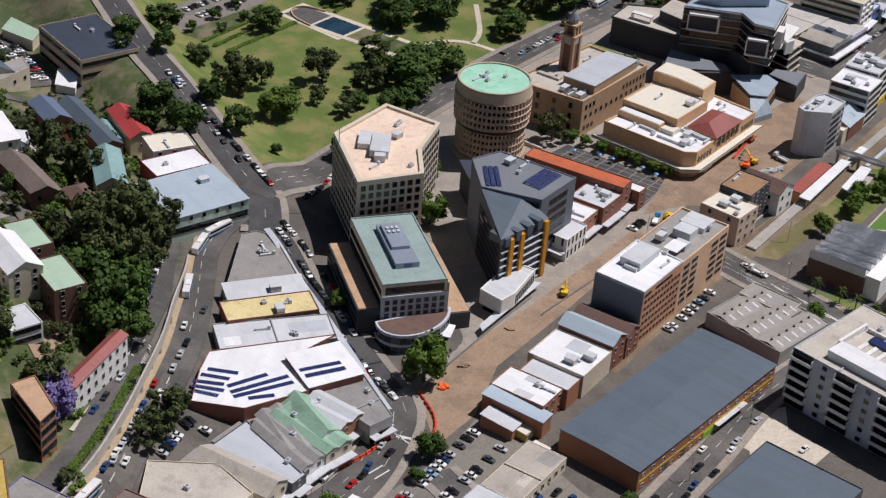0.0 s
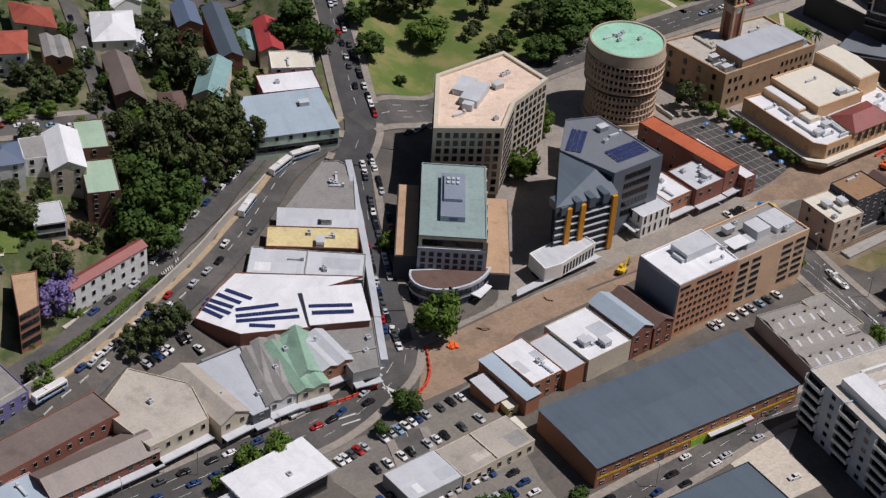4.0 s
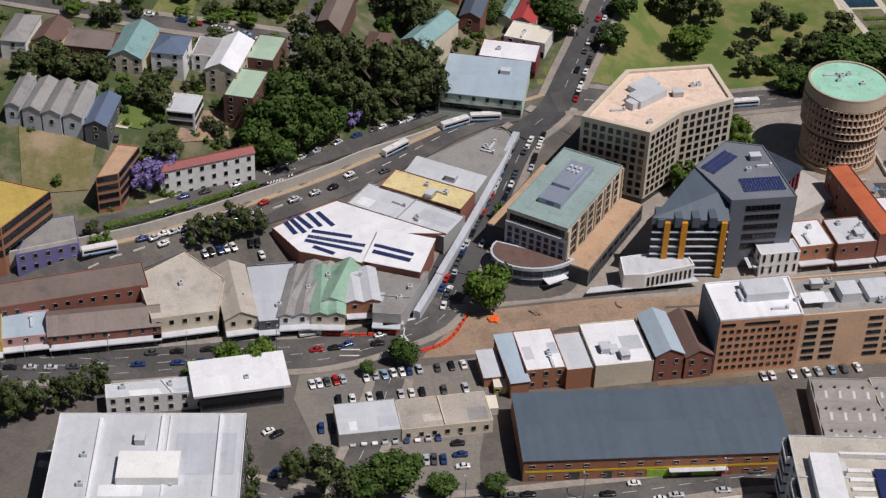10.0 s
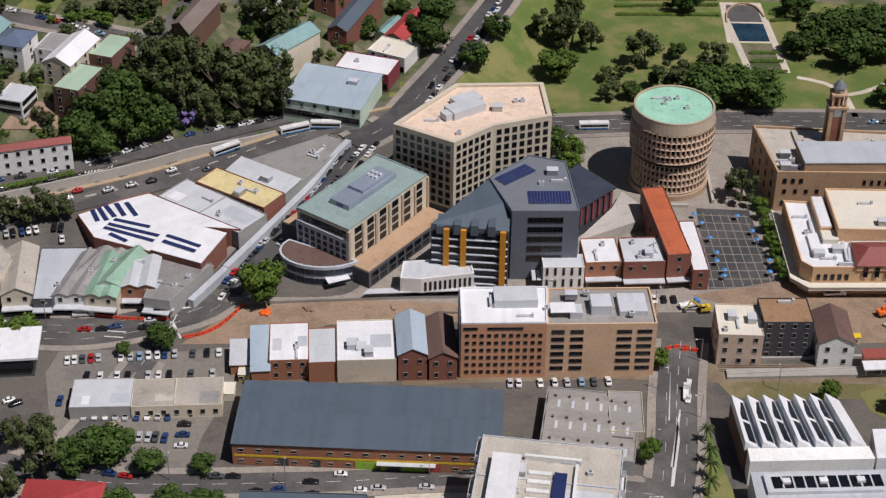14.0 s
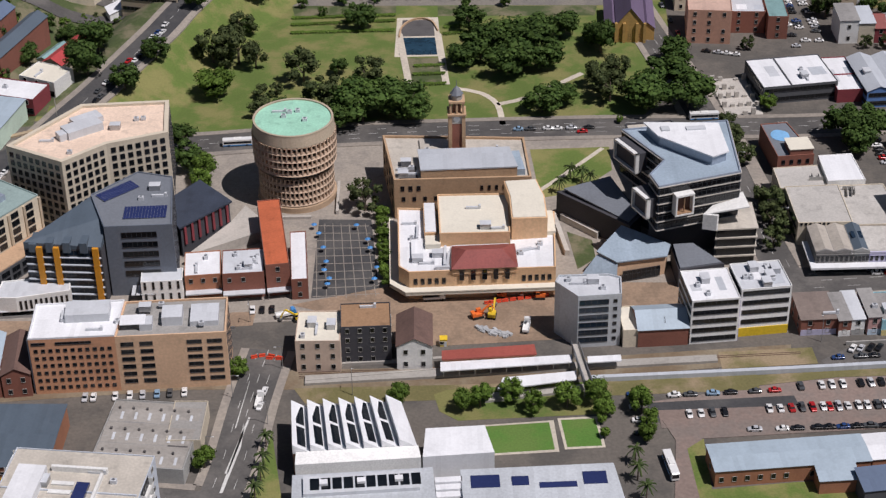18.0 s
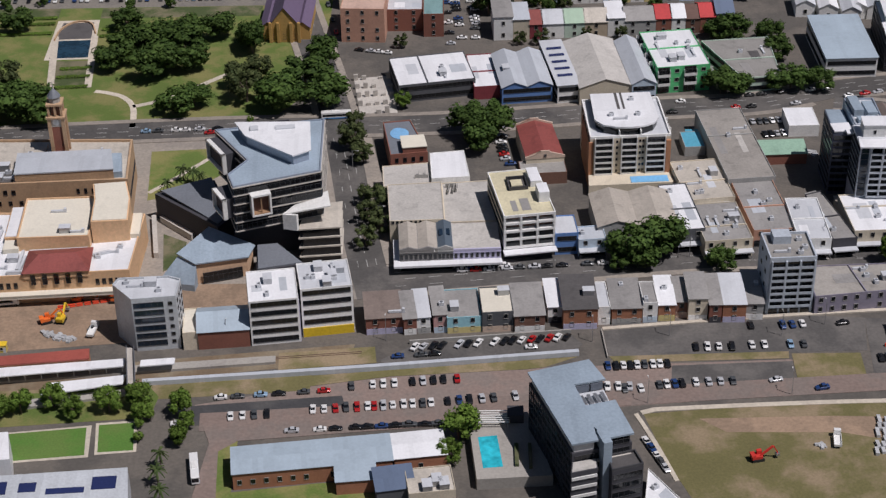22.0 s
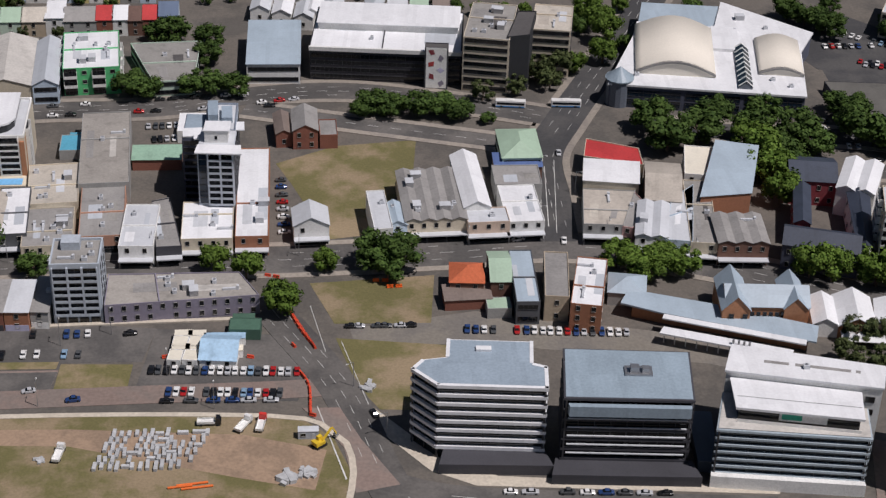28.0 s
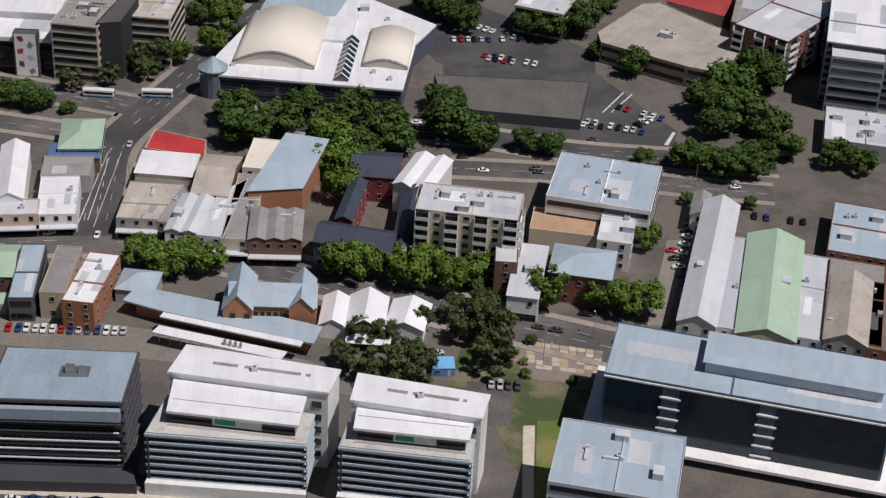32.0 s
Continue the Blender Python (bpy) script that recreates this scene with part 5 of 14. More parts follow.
bld("house", "white modernist hillside house with terraces", "house", rect(-192.3, 29.6, -15.1, 10.5, 12.1), 23.2, 10.0, "white", "r_light", "flat", 3, "b")
bld("office_building", "concrete office building with a dark navy roof and sun-shade bands", "offices", rect(-16.4, 192.9, -15.3, 27.2, 39.4), 2.0, 15.0, "tan", "r_navy2", "flat", 3, "b", units=3)
bld("shop", "brick shop with a grey roof up the road", "building", [(-72.3, 190.3), (-49.6, 192.1), (-45.3, 201.4), (-62.3, 202.4)], 7.0, 7.0, "cream", "r_grey", "flat", 1, "p")
bld("hall", "long grey metal roofed hall beside a car park", "building", [(-70.0, 200.4), (-57.3, 192.6), (-49.9, 227.9), (-62.0, 236.0)], 8.0, 6.0, "cream", "r_slate", "gable", 1, "p")
bld("house", "white roofed house among garden trees", "house", [(-127.6, 135.8), (-125.4, 123.5), (-110.8, 132.9), (-113.6, 145.4)], 25.2, 6.0, "white", "r_white", "gabley", 2, "p")
bld("house", "white roofed house among garden trees", "house", rect(-113.2, 126.8, -53.9, 13.6, 15.9), 22.0, 6.0, "white", "r_light", "hip", 2, "p")
bld("house", "white roofed house with solar panels", "house", [(-111.6, 158.7), (-106.2, 157.2), (-93.9, 157.8), (-94.8, 167.4)], 19.3, 6.0, "white", "r_white", "gabley", 2, "p")
bld("shed", "small pale roofed shed by the car park", "building", [(-43.3, 183.8), (-40.0, 175.5), (-32.1, 182.7), (-34.5, 191.8)], 2.8, 4.0, "white", "r_white", "skil", 1, "n")
bld("hall", "pale green tennis hall roof", "building", [(-25.5, 238.5), (-24.0, 220.5), (-16.9, 223.7), (-16.7, 242.8)], 3.0, 5.0, "cream", "r_green2", "skil", 1, "n")

# ---- civic side of the main street ----
bld("shop", "white cube-like shop with slit windows", "building", rect(8.6, -39.7, 3.5, 14.2, 7.6), 0.0, 9.5, "white", "r_light", "flat", 2, "slit")
bld("shop", "orange brick shop with a white roof", "building", rect(22.0, -32.6, 5.2, 12.5, 15.1), 0.0, 9.5, "orange", "r_white", "flat", 2, "p", aw=1, units=2)
bld("shop", "old brick shop with a green-tiled front and roof plant", "building", rect(36.2, -33.3, 4.1, 14.4, 15.2), 0.0, 10.5, "brick", "r_light", "flat", 2, "p", aw=1, units=7)
bld("hall", "long narrow red brick hall with a bright orange-red tiled roof", "building", rect(45.7, -18.1, 7.9, 8.3, 43.3), 0.0, 13.0, "brick", "r_tile", "flat", 3, "p", aw=1)
bld("shop", "red brick shop wing with a white roof and gabled front", "building", rect(55.1, -27.0, 4.0, 5.7, 30.9), 0.0, 8.5, "brick", "r_white", "flat", 2, "p")
bld("hotel", "beige rendered four-storey corner hotel with a cream roof", "hotel", rect(64.5, -76.0, -1.1, 14.5, 17.1), 0.0, 12.5, "pinkcream", "r_cream", "flat", 3, "p", units=4)
bld("office_building", "dark charcoal brick corner building with a rust-brown roof deck", "building", rect(79.8, -73.7, 1.9, 16.4, 13.5), 0.0, 15.0, "charcoal", "r_tan2", "flat", 4, "p", units=1)
bld("pub", "white gabled pub with a dark brown roof and white parapets", "building", rect(95.7, -75.4, -0.3, 11.5, 17.8), 0.0, 9.5, "white", "r_brown", "gable", 2, "p")

# ---- offices and shops by the rail line ----
bld("shop", "cream shed beside a grey-roofed brick hall", "building", rect(167.3, -67.2, 2.3, 4.8, 13.1), 0.0, 7.0, "cream", "r_cream", "flat", 1, "n")
bld("hall", "red brick hall with a grey sheet roof", "building", rect(177.7, -67.1, 3.2, 15.9, 13.0), 0.0, 7.0, "brick", "r_blue", "gabley", 1, "n")
bld("office_building", "white office building with black strip windows and a white roof", "offices", rect(194.2, -63.6, 5.5, 16.2, 18.1), 0.0, 17.5, "white", "r_white", "flat", 5, "b", units=3, lilac=1)
bld("office_building", "white-tiled office building with strip windows over a yellow base", "offices", rect(211.4, -60.7, 6.4, 17.1, 15.7), 0.0, 19.0, "white", "r_light", "flat", 5, "b", units=8, yb=1)
bld("shop", "red brick two-storey shop back with a dull brown roof", "building", rect(230.4, -62.4, 2.7, 12.2, 14.0), 0.0, 6.4, "brick", "r_brown2", "skil", 2, "p", units=1, mural="violet_pale")
bld("shop", "red brick two-storey shop back with a grey roof", "building", rect(238.7, -63.1, 4.3, 4.3, 14.6), 0.0, 6.4, "brick", "r_grey", "skil", 2, "p", units=0, mural="white")
bld("shop", "white rendered two-storey shop back with a light metal roof", "building", rect(243.2, -62.4, 3.9, 4.5, 15.0), 0.0, 6.4, "white", "r_light", "skil", 2, "p", units=0, mural="grey")
bld("shop", "pink rendered two-storey shop back with a grey roof", "building", rect(248.8, -62.4, 3.5, 4.5, 15.0), 0.0, 7.2, "pink", "r_grey", "skil", 2, "p", units=1, mural="ltblue")
bld("shop", "aqua-painted two-storey shop back with a grey roof", "building", rect(256.9, -62.1, 1.6, 11.4, 16.6), 0.0, 6.4, "aqua", "r_grey", "flat", 2, "p", units=1, mural="yellow2")
bld("shop", "dark-painted two-storey shop back with a cream roof", "building", rect(268.1, -63.0, 1.3, 10.4, 15.0), 0.0, 8.0, "dark", "r_cream", "flat", 2, "p", units=1, mural="pinkcream")
bld("shop", "brown brick two-storey shop back with a grey roof", "building", rect(278.7, -62.4, 0.6, 10.1, 17.6), 0.0, 6.4, "brown", "r_grey", "skil", 2, "p", units=0, mural="white")
bld("shop", "white rendered two-storey shop back with a white roof", "building", rect(287.5, -59.1, 1.0, 4.9, 15.1), 0.0, 6.4, "white", "r_white", "skil", 2, "p", units=0, mural="charcoal")
bld("shop", "orange brick two-storey shop back with a dark cluttered roof", "building", rect(295.7, -61.5, -0.5, 11.4, 18.7), 0.0, 8.0, "orange", "r_dark", "skil", 2, "p", units=1, mural="violet_pale")
bld("shop", "white rendered two-storey shop back with a light metal roof", "building", rect(303.7, -61.2, 0.1, 4.1, 15.1), 0.0, 7.2, "white", "r_light", "flat", 2, "p", units=0, mural="white")
bld("shop", "orange brick two-storey shop back with a grey roof", "building", rect(311.4, -61.1, -0.9, 10.1, 16.0), 0.0, 6.4, "orange", "r_grey", "skil", 2, "p", units=1, mural="grey")
bld("shop", "white rendered two-storey shop back with a grey roof", "building", rect(319.2, -62.1, -0.5, 4.9, 12.7), 0.0, 8.0, "white", "r_grey", "flat", 2, "p", units=1, mural="ltblue")
bld("shop", "orange brick two-storey shop back with a white roof", "building", rect(325.0, -60.1, -1.5, 5.6, 15.8), 0.0, 6.4, "orange", "r_white", "skil", 2, "p", units=1, mural="yellow2")
bld("shop", "brown brick two-storey shop back with a grey roof", "building", rect(330.1, -59.8, -1.2, 4.0, 13.5), 0.0, 6.4, "brown", "r_grey", "skil", 2, "p", units=0, mural="pinkcream")
bld("shop", "cream rendered two-storey shop back with a grey roof", "building", rect(335.3, -61.5, -1.8, 6.4, 14.1), 0.0, 8.8, "cream", "r_grey", "skil", 3, "p", units=0, mural="white")
bld("shop", "red brick two-storey shop back with a grey roof", "building", rect(341.1, -61.7, -2.7, 4.1, 16.8), 0.0, 7.2, "brick", "r_grey", "skil", 2, "p", units=0, mural="charcoal")
bld("shop", "orange brick two-storey shop back with a light metal roof", "building", rect(347.4, -61.9, -3.0, 7.7, 16.8), 0.0, 7.2, "orange", "r_light", "skil", 2, "p", units=0, mural="violet_pale")
bld("shop", "grey rendered two-storey shop back with a grey roof", "building", rect(354.6, -59.9, -3.8, 5.7, 18.6), 0.0, 6.4, "grey", "r_grey", "skil", 2, "p", units=1, mural="white")
bld("office_building", "long low violet-grey office building with a concrete roof", "offices", [(374.4, -67.7), (423.7, -63.2), (417.0, -49.2), (374.3, -49.3)], 0.0, 7.5, "violet", "r_conc2", "flat", 2, "p", units=9)

# ---- blocks between the main street and the cross street ----
bld("shop", "blue-painted glazed shop front", "building", rect(295.5, -19.3, 1.9, 8.2, 12.0), 0.0, 9.0, "blue", "r_light", "flat", 2, "b")
bld("shop", "shop with a pale blue-grey skillion roof", "building", rect(304.4, -22.2, 3.6, 9.0, 7.9), 0.0, 7.0, "ltblue", "r_light2", "flat", 2, "s", aw=1)
bld("shed", "ruined open brick shed in a yard", "building", rect(292.1, 28.5, 1.5, 16.5, 8.7), 0.0, 5.0, "brown", "r_conc", "flat", 1, "n")
bld("hall", "twin-gabled grey corrugated hall", "building", rect(321.2, -8.8, 1.8, 27.6, 21.9), 0.0, 8.0, "grey", "r_beige2", "gable2", 1, "n")
bld("shop", "white-roofed hall with a dark front", "building", rect(338.6, -9.1, 3.9, 9.4, 30.6), 0.0, 8.5, "dark", "r_white", "flat", 2, "s", aw=1)
bld("shops", "cluttered grey roofs of a shop block", "building", rect(351.3, -18.5, 3.8, 16.2, 24.3), 0.0, 7.5, "cream", "r_grey", "flat", 2, "s", aw=1, units=8)
bld("shops", "patched pale roofs behind the shops", "building", rect(349.7, 11.9, 5.1, 16.7, 27.3), 0.0, 7.0, "cream", "r_beige", "flat", 2, "n", units=6)
bld("warehouse", "long narrow grey-roofed warehouse with a pale end wall", "building", rect(366.0, 35.8, 3.6, 17.0, 53.1), 0.0, 8.5, "grey", "r_conc2", "flat", 2, "n", units=2)
bld("warehouse", "grey hall in front of the long warehouse", "building", rect(368.7, -7.3, 3.4, 14.5, 33.5), 0.0, 7.0, "pinkbrick", "r_grey", "flat", 2, "s", units=3)
bld("shop", "white shop with a roof lawn strip", "building", rect(382.3, -19.3, -1.6, 10.8, 26.6), 0.0, 8.0, "white", "r_light", "flat", 2, "s", aw=1)
bld("shop", "slim grey-roofed shop under an awning", "building", [(389.0, -31.8), (396.7, -31.3), (391.1, -0.1), (385.7, -1.9)], 0.0, 7.0, "charcoal", "r_grey", "flat", 1, "s", aw=1)
bld("store", "white podium shop with a cream parapet under the tower", "store", rect(405.4, -16.7, 0.5, 16.6, 23.7), 0.0, 8.0, "cream", "r_white", "flat", 2, "s", aw=1, units=3)
bld("store", "white podium roof with a brick street front", "store", rect(420.6, 3.0, 0.1, 10.5, 61.0), 0.0, 8.0, "orange", "r_white", "flat", 2, "s", aw=1, units=2)
bld("shed", "white kiosk roof in the car yard", "building", rect(397.2, 60.6, -1.2, 11.0, 13.9), 0.0, 5.0, "white", "r_white", "flat", 1, "n")
bld("shed", "brick shed with a green roof in the car yard", "building", rect(384.7, 36.6, -0.2, 17.0, 7.9), 0.0, 4.5, "brick", "r_green", "skil", 1, "n")
bld("kiosk", "small blue canopy in the yard", "building", rect(352.1, 47.2, 1.2, 7.0, 11.2), 0.0, 4.0, "grey", "r_bluebright", "flat", 1, "n")
bld("house", "brick house with a grey gabled roof by the vacant lot", "building", rect(439.3, 55.6, 1.3, 9.4, 17.4), 0.0, 8.0, "brick", "r_grey", "gable", 2, "p")
bld("house", "brick shed with a flat roof by the vacant lot", "building", rect(448.1, 53.4, 1.7, 6.7, 12.6), 0.0, 6.0, "brick", "r_grey", "flat", 1, "p")
bld("house", "brown roofed brick house", "building", rect(430.8, 56.6, 4.5, 6.0, 16.5), 0.0, 6.0, "brick", "r_brown2", "gable", 1, "p")
bld("pub", "small white parapet shop beside the vacant lot", "building", rect(440.7, -15.6, 3.0, 11.3, 11.1), 0.0, 8.0, "white", "r_light", "gable", 2, "s", aw=1)

# ---- the far side of the cross street ----
bld("church_hall", "stone hotel with salmon walls and rows of windows", "hotel", rect(226.2, 161.5, -6.0, 19.0, 24.0), 0.0, 16.0, "pinkbrick", "r_pinkroof", "flat", 4, "p")
bld("hotel_wing", "brick hotel wing with a green roof", "hotel", rect(243.8, 166.5, -3.0, 15.5, 14.4), 0.0, 10.5, "brick", "r_light", "flat", 3, "p")
bld("hotel_wing", "red brick wing with a copper-green hip roof", "hotel", rect(256.2, 163.5, -2.4, 8.8, 21.5), 0.0, 11.0, "brick", "r_teal", "flat", 3, "p")
bld("hall", "broad hall with a pale green metal roof", "building", rect(238.0, 193.0, -3.0, 46.0, 22.0), 0.0, 9.0, "cream", "r_green2", "gabley", 2, "p")
bld("car_yard", "open concrete frame of a building site", "building site", rect(229.6, 99.1, 4.5, 14.3, 32.9), 0.0, 5.0, "white", "r_conc", "open", 1, "n")
bld("showroom", "white-roofed showroom with a glazed dark front", "showroom", rect(253.2, 107.2, 8.2, 31.8, 25.3), 0.0, 8.0, "dark", "r_white", "flat", 2, "b", units=3)
bld("shop", "small maroon shop with a white roof", "building", rect(274.5, 108.0, 3.4, 9.9, 28.6), 0.0, 6.0, "maroon", "r_white", "flat", 1, "n")
bld("showroom", "blue-fronted showroom with a pale grey roof", "showroom", rect(290.2, 104.2, 4.2, 20.7, 30.8), 0.0, 7.5, "blue", "r_light2", "gable2", 2, "b", units=2)
bld("showroom", "narrow showroom roofed with solar panels", "showroom", rect(306.1, 107.3, 5.9, 9.1, 39.0), 0.0, 8.0, "white", "r_light", "skil", 2, "b", solar=3)
bld("warehouse", "twin-gabled pale corrugated warehouse", "building", rect(321.5, 106.7, 3.8, 20.4, 41.5), 0.0, 8.0, "cream", "r_beige3", "gable", 1, "n")
bld("shop", "pale blue-grey shop with a ribbed roof", "building", rect(337.4, 105.8, 3.3, 10.0, 39.8), 0.0, 8.5, "ltblue", "r_light2", "gable", 2, "b")
bld("office_building", "green-balconied office building with a white plant roof", "offices", rect(354.3, 110.4, 5.0, 22.1, 33.3), 0.0, 12.0, "green", "r_white", "flat", 3, "k", units=9)
bld("warehouse", "flat grey warehouse behind street trees", "building", [(379.8, 91.0), (395.8, 92.5), (397.2, 128.1), (368.4, 126.2)], 0.0, 7.0, "mint", "r_conc", "flat", 2, "b", units=2)
bld("office_building", "blue-grey metal-roofed medical centre with a white band", "offices", rect(427.3, 120.8, -0.7, 21.4, 38.9), 0.0, 9.0, "white", "r_blue", "skil", 2, "b")
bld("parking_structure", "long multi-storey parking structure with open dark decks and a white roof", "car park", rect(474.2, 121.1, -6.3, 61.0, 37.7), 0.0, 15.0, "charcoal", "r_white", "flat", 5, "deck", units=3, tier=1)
bld("banner_tower", "stair tower carrying a tall colourful banner", "stair tower", rect(492.5, 98.0, -6.3, 8.5, 3.6), 0.0, 18.5, "charcoal", "r_dark", "flat", 1, "n", banner=1)
bld("office_tower", "beige concrete office tower with deep horizontal spandrel bands", "offices", rect(515.1, 109.0, -11.7, 18.5, 33.8), 0.0, 24.0, "precast", "r_conc", "flat", 7, "b", units=8)
bld("office_tower", "black glass stair and lift core between the office wings", "offices", [(520.5, 93.2), (528.9, 94.9), (534.0, 116.4), (527.4, 116.7)], 0.0, 24.5, "black", "r_dark", "flat", 1, "n")
bld("office_tower", "second beige concrete office wing with a white plant roof", "offices", rect(541.7, 118.3, -10.0, 15.9, 24.6), 0.0, 21.0, "precast", "r_beige", "flat", 6, "b", units=2)

# ---- along the west streets ----
bld("shop", "corner shop block with a pale green roof", "pub", rect(519.0, 34.8, 0.6, 14.8, 22.1), 0.0, 8.0, "mint", "r_green2", "hip", 2, "b")
bld("shop", "blue rear roof of the corner shops", "building", rect(517.4, 24.8, 0.6, 16.6, 7.9), 0.0, 6.0, "brown", "r_bluebright2", "skil", 1, "n")
bld("shop", "grey-roofed corner shop behind the awning", "building", rect(515.9, 13.5, 0.0, 16.2, 13.2), 0.0, 7.0, "grey", "r_grey", "flat", 2, "n")
bld("shop", "white-roofed corner shop with a long white awning", "building", rect(515.0, -7.5, 2.3, 12.4, 24.5), 0.0, 7.5, "white", "r_white", "flat", 2, "s", aw=1)
bld("shop_row", "terraced shops with grey roofs and moulded cream parapets", "building", rect(483.5, -2.0, 2.6, 20.7, 34.3), 0.0, 8.0, "cream", "r_grey", "saw", 2, "s", aw=1, units=6)
bld("hall", "hall with a bright white gabled roof and a painted blue gable", "building", rect(498.1, 6.1, 3.3, 8.5, 36.6), 0.0, 9.0, "white", "r_white", "gable", 2, "n")
bld("shop", "shops with a dark roof and cream parapets", "building", rect(502.2, -16.1, 3.0, 13.9, 9.0), 0.0, 8.0, "pinkcream", "r_light", "flat", 2, "s", aw=1)
bld("shop", "tall thin white-roofed shop with a lattice front", "building", rect(464.7, -13.0, 4.4, 5.6, 25.2), 0.0, 9.0, "white", "r_light", "flat", 2, "s")
bld("shop", "pale blue small shops with awnings", "building", rect(470.3, -13.5, 4.2, 5.8, 13.3), 0.0, 7.0, "ltblue", "r_blue", "gable", 2, "s", aw=1)
bld("shop", "red-roofed corner shop with painted lettering panels", "building", [(542.6, 25.1), (562.9, 18.3), (563.1, 30.0), (545.2, 37.8)], 0.0, 8.0, "cream", "r_redsign", "flat", 2, "n")
bld("shop", "white-roofed shops at the street corner", "building", rect(550.6, 12.9, -9.1, 19.2, 13.0), 0.0, 7.5, "cream", "r_white", "skil", 2, "n")
bld("shop", "flat grey corner shop with long awnings", "building", [(535.9, -22.0), (548.9, -23.2), (556.7, -0.5), (538.9, 1.6)], 0.0, 7.5, "grey", "r_beige2", "flat", 2, "s", aw=1)
bld("shop", "cluttered grey-roofed shops with a pink front", "building", [(549.4, -23.5), (552.1, -24.3), (559.6, -9.4), (556.7, 0.3)], 0.0, 7.0, "pink", "r_grey", "flat", 2, "s")
bld("shop_row", "old shops with rusted grey roofs and parapets", "building", rect(559.8, -21.2, -12.1, 10.0, 22.7), 0.0, 8.0, "white", "r_light", "saw", 2, "s", aw=1)
bld("shop", "grey ribbed hall with skylight strips", "building", rect(568.2, 5.0, -9.4, 11.8, 26.7), 0.0, 8.0, "brown", "r_beige2", "gabley", 1, "n")
bld("shop_row", "shops with a blue front and pale roofs", "building", [(562.5, -34.0), (570.9, -35.5), (578.6, 2.4), (569.4, -7.3)], 0.0, 8.0, "ltblue", "r_light", "flat", 2, "s", aw=1)
bld("shop", "shop with concrete roof terraces", "building", rect(577.8, -15.6, -7.0, 8.7, 42.3), 0.0, 8.0, "cream", "r_conc", "flat", 2, "s", aw=1)
bld("warehouse", "hall with a pale blue metal roof and a red brick gable", "building", [(579.7, -8.9), (597.3, -7.1), (606.8, 24.5), (592.6, 28.9)], 0.0, 10.0, "orange", "r_blue", "skil", 2, "n")
bld("shop", "white terrace flats behind the hall", "building", rect(584.3, 18.7, -10.4, 11.3, 21.7), 0.0, 9.0, "white", "r_cream", "flat", 2, "p")
bld("shop_row", "old brown and cream parapet shops", "building", rect(588.7, -30.0, -3.0, 16.5, 18.2), 0.0, 9.0, "brown", "r_grey", "saw", 2, "s", aw=1)
bld("school", "slate-roofed wing round a courtyard", "hostel", rect(623.8, 9.1, -8.7, 17.1, 18.1), 0.0, 10.0, "maroon", "r_navy2", "gabley", 2, "p")
bld("school", "long slate-roofed wing with roof lights", "hostel", [(625.8, -47.9), (631.3, -44.4), (640.6, -7.4), (632.5, -8.1)], 0.0, 10.0, "white", "r_navy2", "gable", 2, "p")
bld("school", "front slate-roofed wing facing the street", "hostel", rect(615.2, -39.3, -17.0, 25.8, 13.4), 0.0, 10.0, "navy", "r_navy2", "gabley", 2, "p")
bld("school", "courtyard slate-roofed gable with red walls", "hostel", rect(614.2, -15.4, -13.5, 5.7, 26.9), 0.0, 10.0, "maroon", "r_navy2", "gable", 2, "p")
bld("hall", "hall with a folded white roof beside the slate wings", "building", rect(639.8, 1.7, -24.0, 12.7, 22.6), 0.0, 11.0, "white", "r_white", "gable2", 2, "n")
bld("apartment_block", "cream seven-storey apartment block with balconies and grey curved roofs", "apartments", rect(651.9, -39.7, -13.1, 33.6, 17.6), 0.0, 24.0, "cream", "r_light", "flat", 7, "k", units=8)
bld("apartment_block", "brown brick apartment wing at the street corner", "apartments", rect(662.9, -54.4, -7.3, 7.3, 13.7), 0.0, 14.0, "brown", "r_light", "flat", 4, "p")
bld("office_building", "white office building with glass bands and a blue-grey roof", "offices", rect(701.7, -11.1, -17.3, 35.8, 31.7), 0.0, 15.0, "white", "r_blue", "flat", 3, "b", units=6)
bld("shop", "tan flat roofed hall behind the bank", "building", rect(686.2, -26.4, -13.0, 21.8, 13.6), 0.0, 8.0, "cream", "r_tan", "flat", 1, "n")
bld("bank", "ornate brick bank with a pale blue hipped roof", "bank", rect(687.7, -56.7, -14.9, 20.2, 17.4), 0.0, 11.0, "brick", "r_blue", "hip", 2, "p")
bld("shop", "glass-fronted shop with a grey sheet roof", "building", rect(669.5, -59.6, -13.4, 9.0, 28.9), 0.0, 9.0, "white", "r_light", "skil", 2, "s")
bld("shop", "cream and white buildings with stepped roofs", "building", rect(703.1, -32.5, -15.1, 11.5, 24.6), 0.0, 11.0, "white", "r_light", "flat", 3, "p", units=3)
bld("warehouse", "long pale grey metal-roofed hall beside a lane", "building", rect(730.6, -52.9, -18.0, 11.3, 76.3), 0.0, 9.0, "white", "r_light", "gable", 2, "s")
bld("warehouse", "long hall with two-tone metal roofing", "building", rect(735.9, -65.4, -18.2, 6.7, 54.3), 0.0, 9.0, "white", "r_light2", "flat", 2, "s")
bld("warehouse", "long hall with a pale green corrugated roof and a cream front", "building", rect(747.2, -68.8, -16.7, 17.6, 59.9), 0.0, 9.5, "cream", "r_green2", "gable", 2, "s")
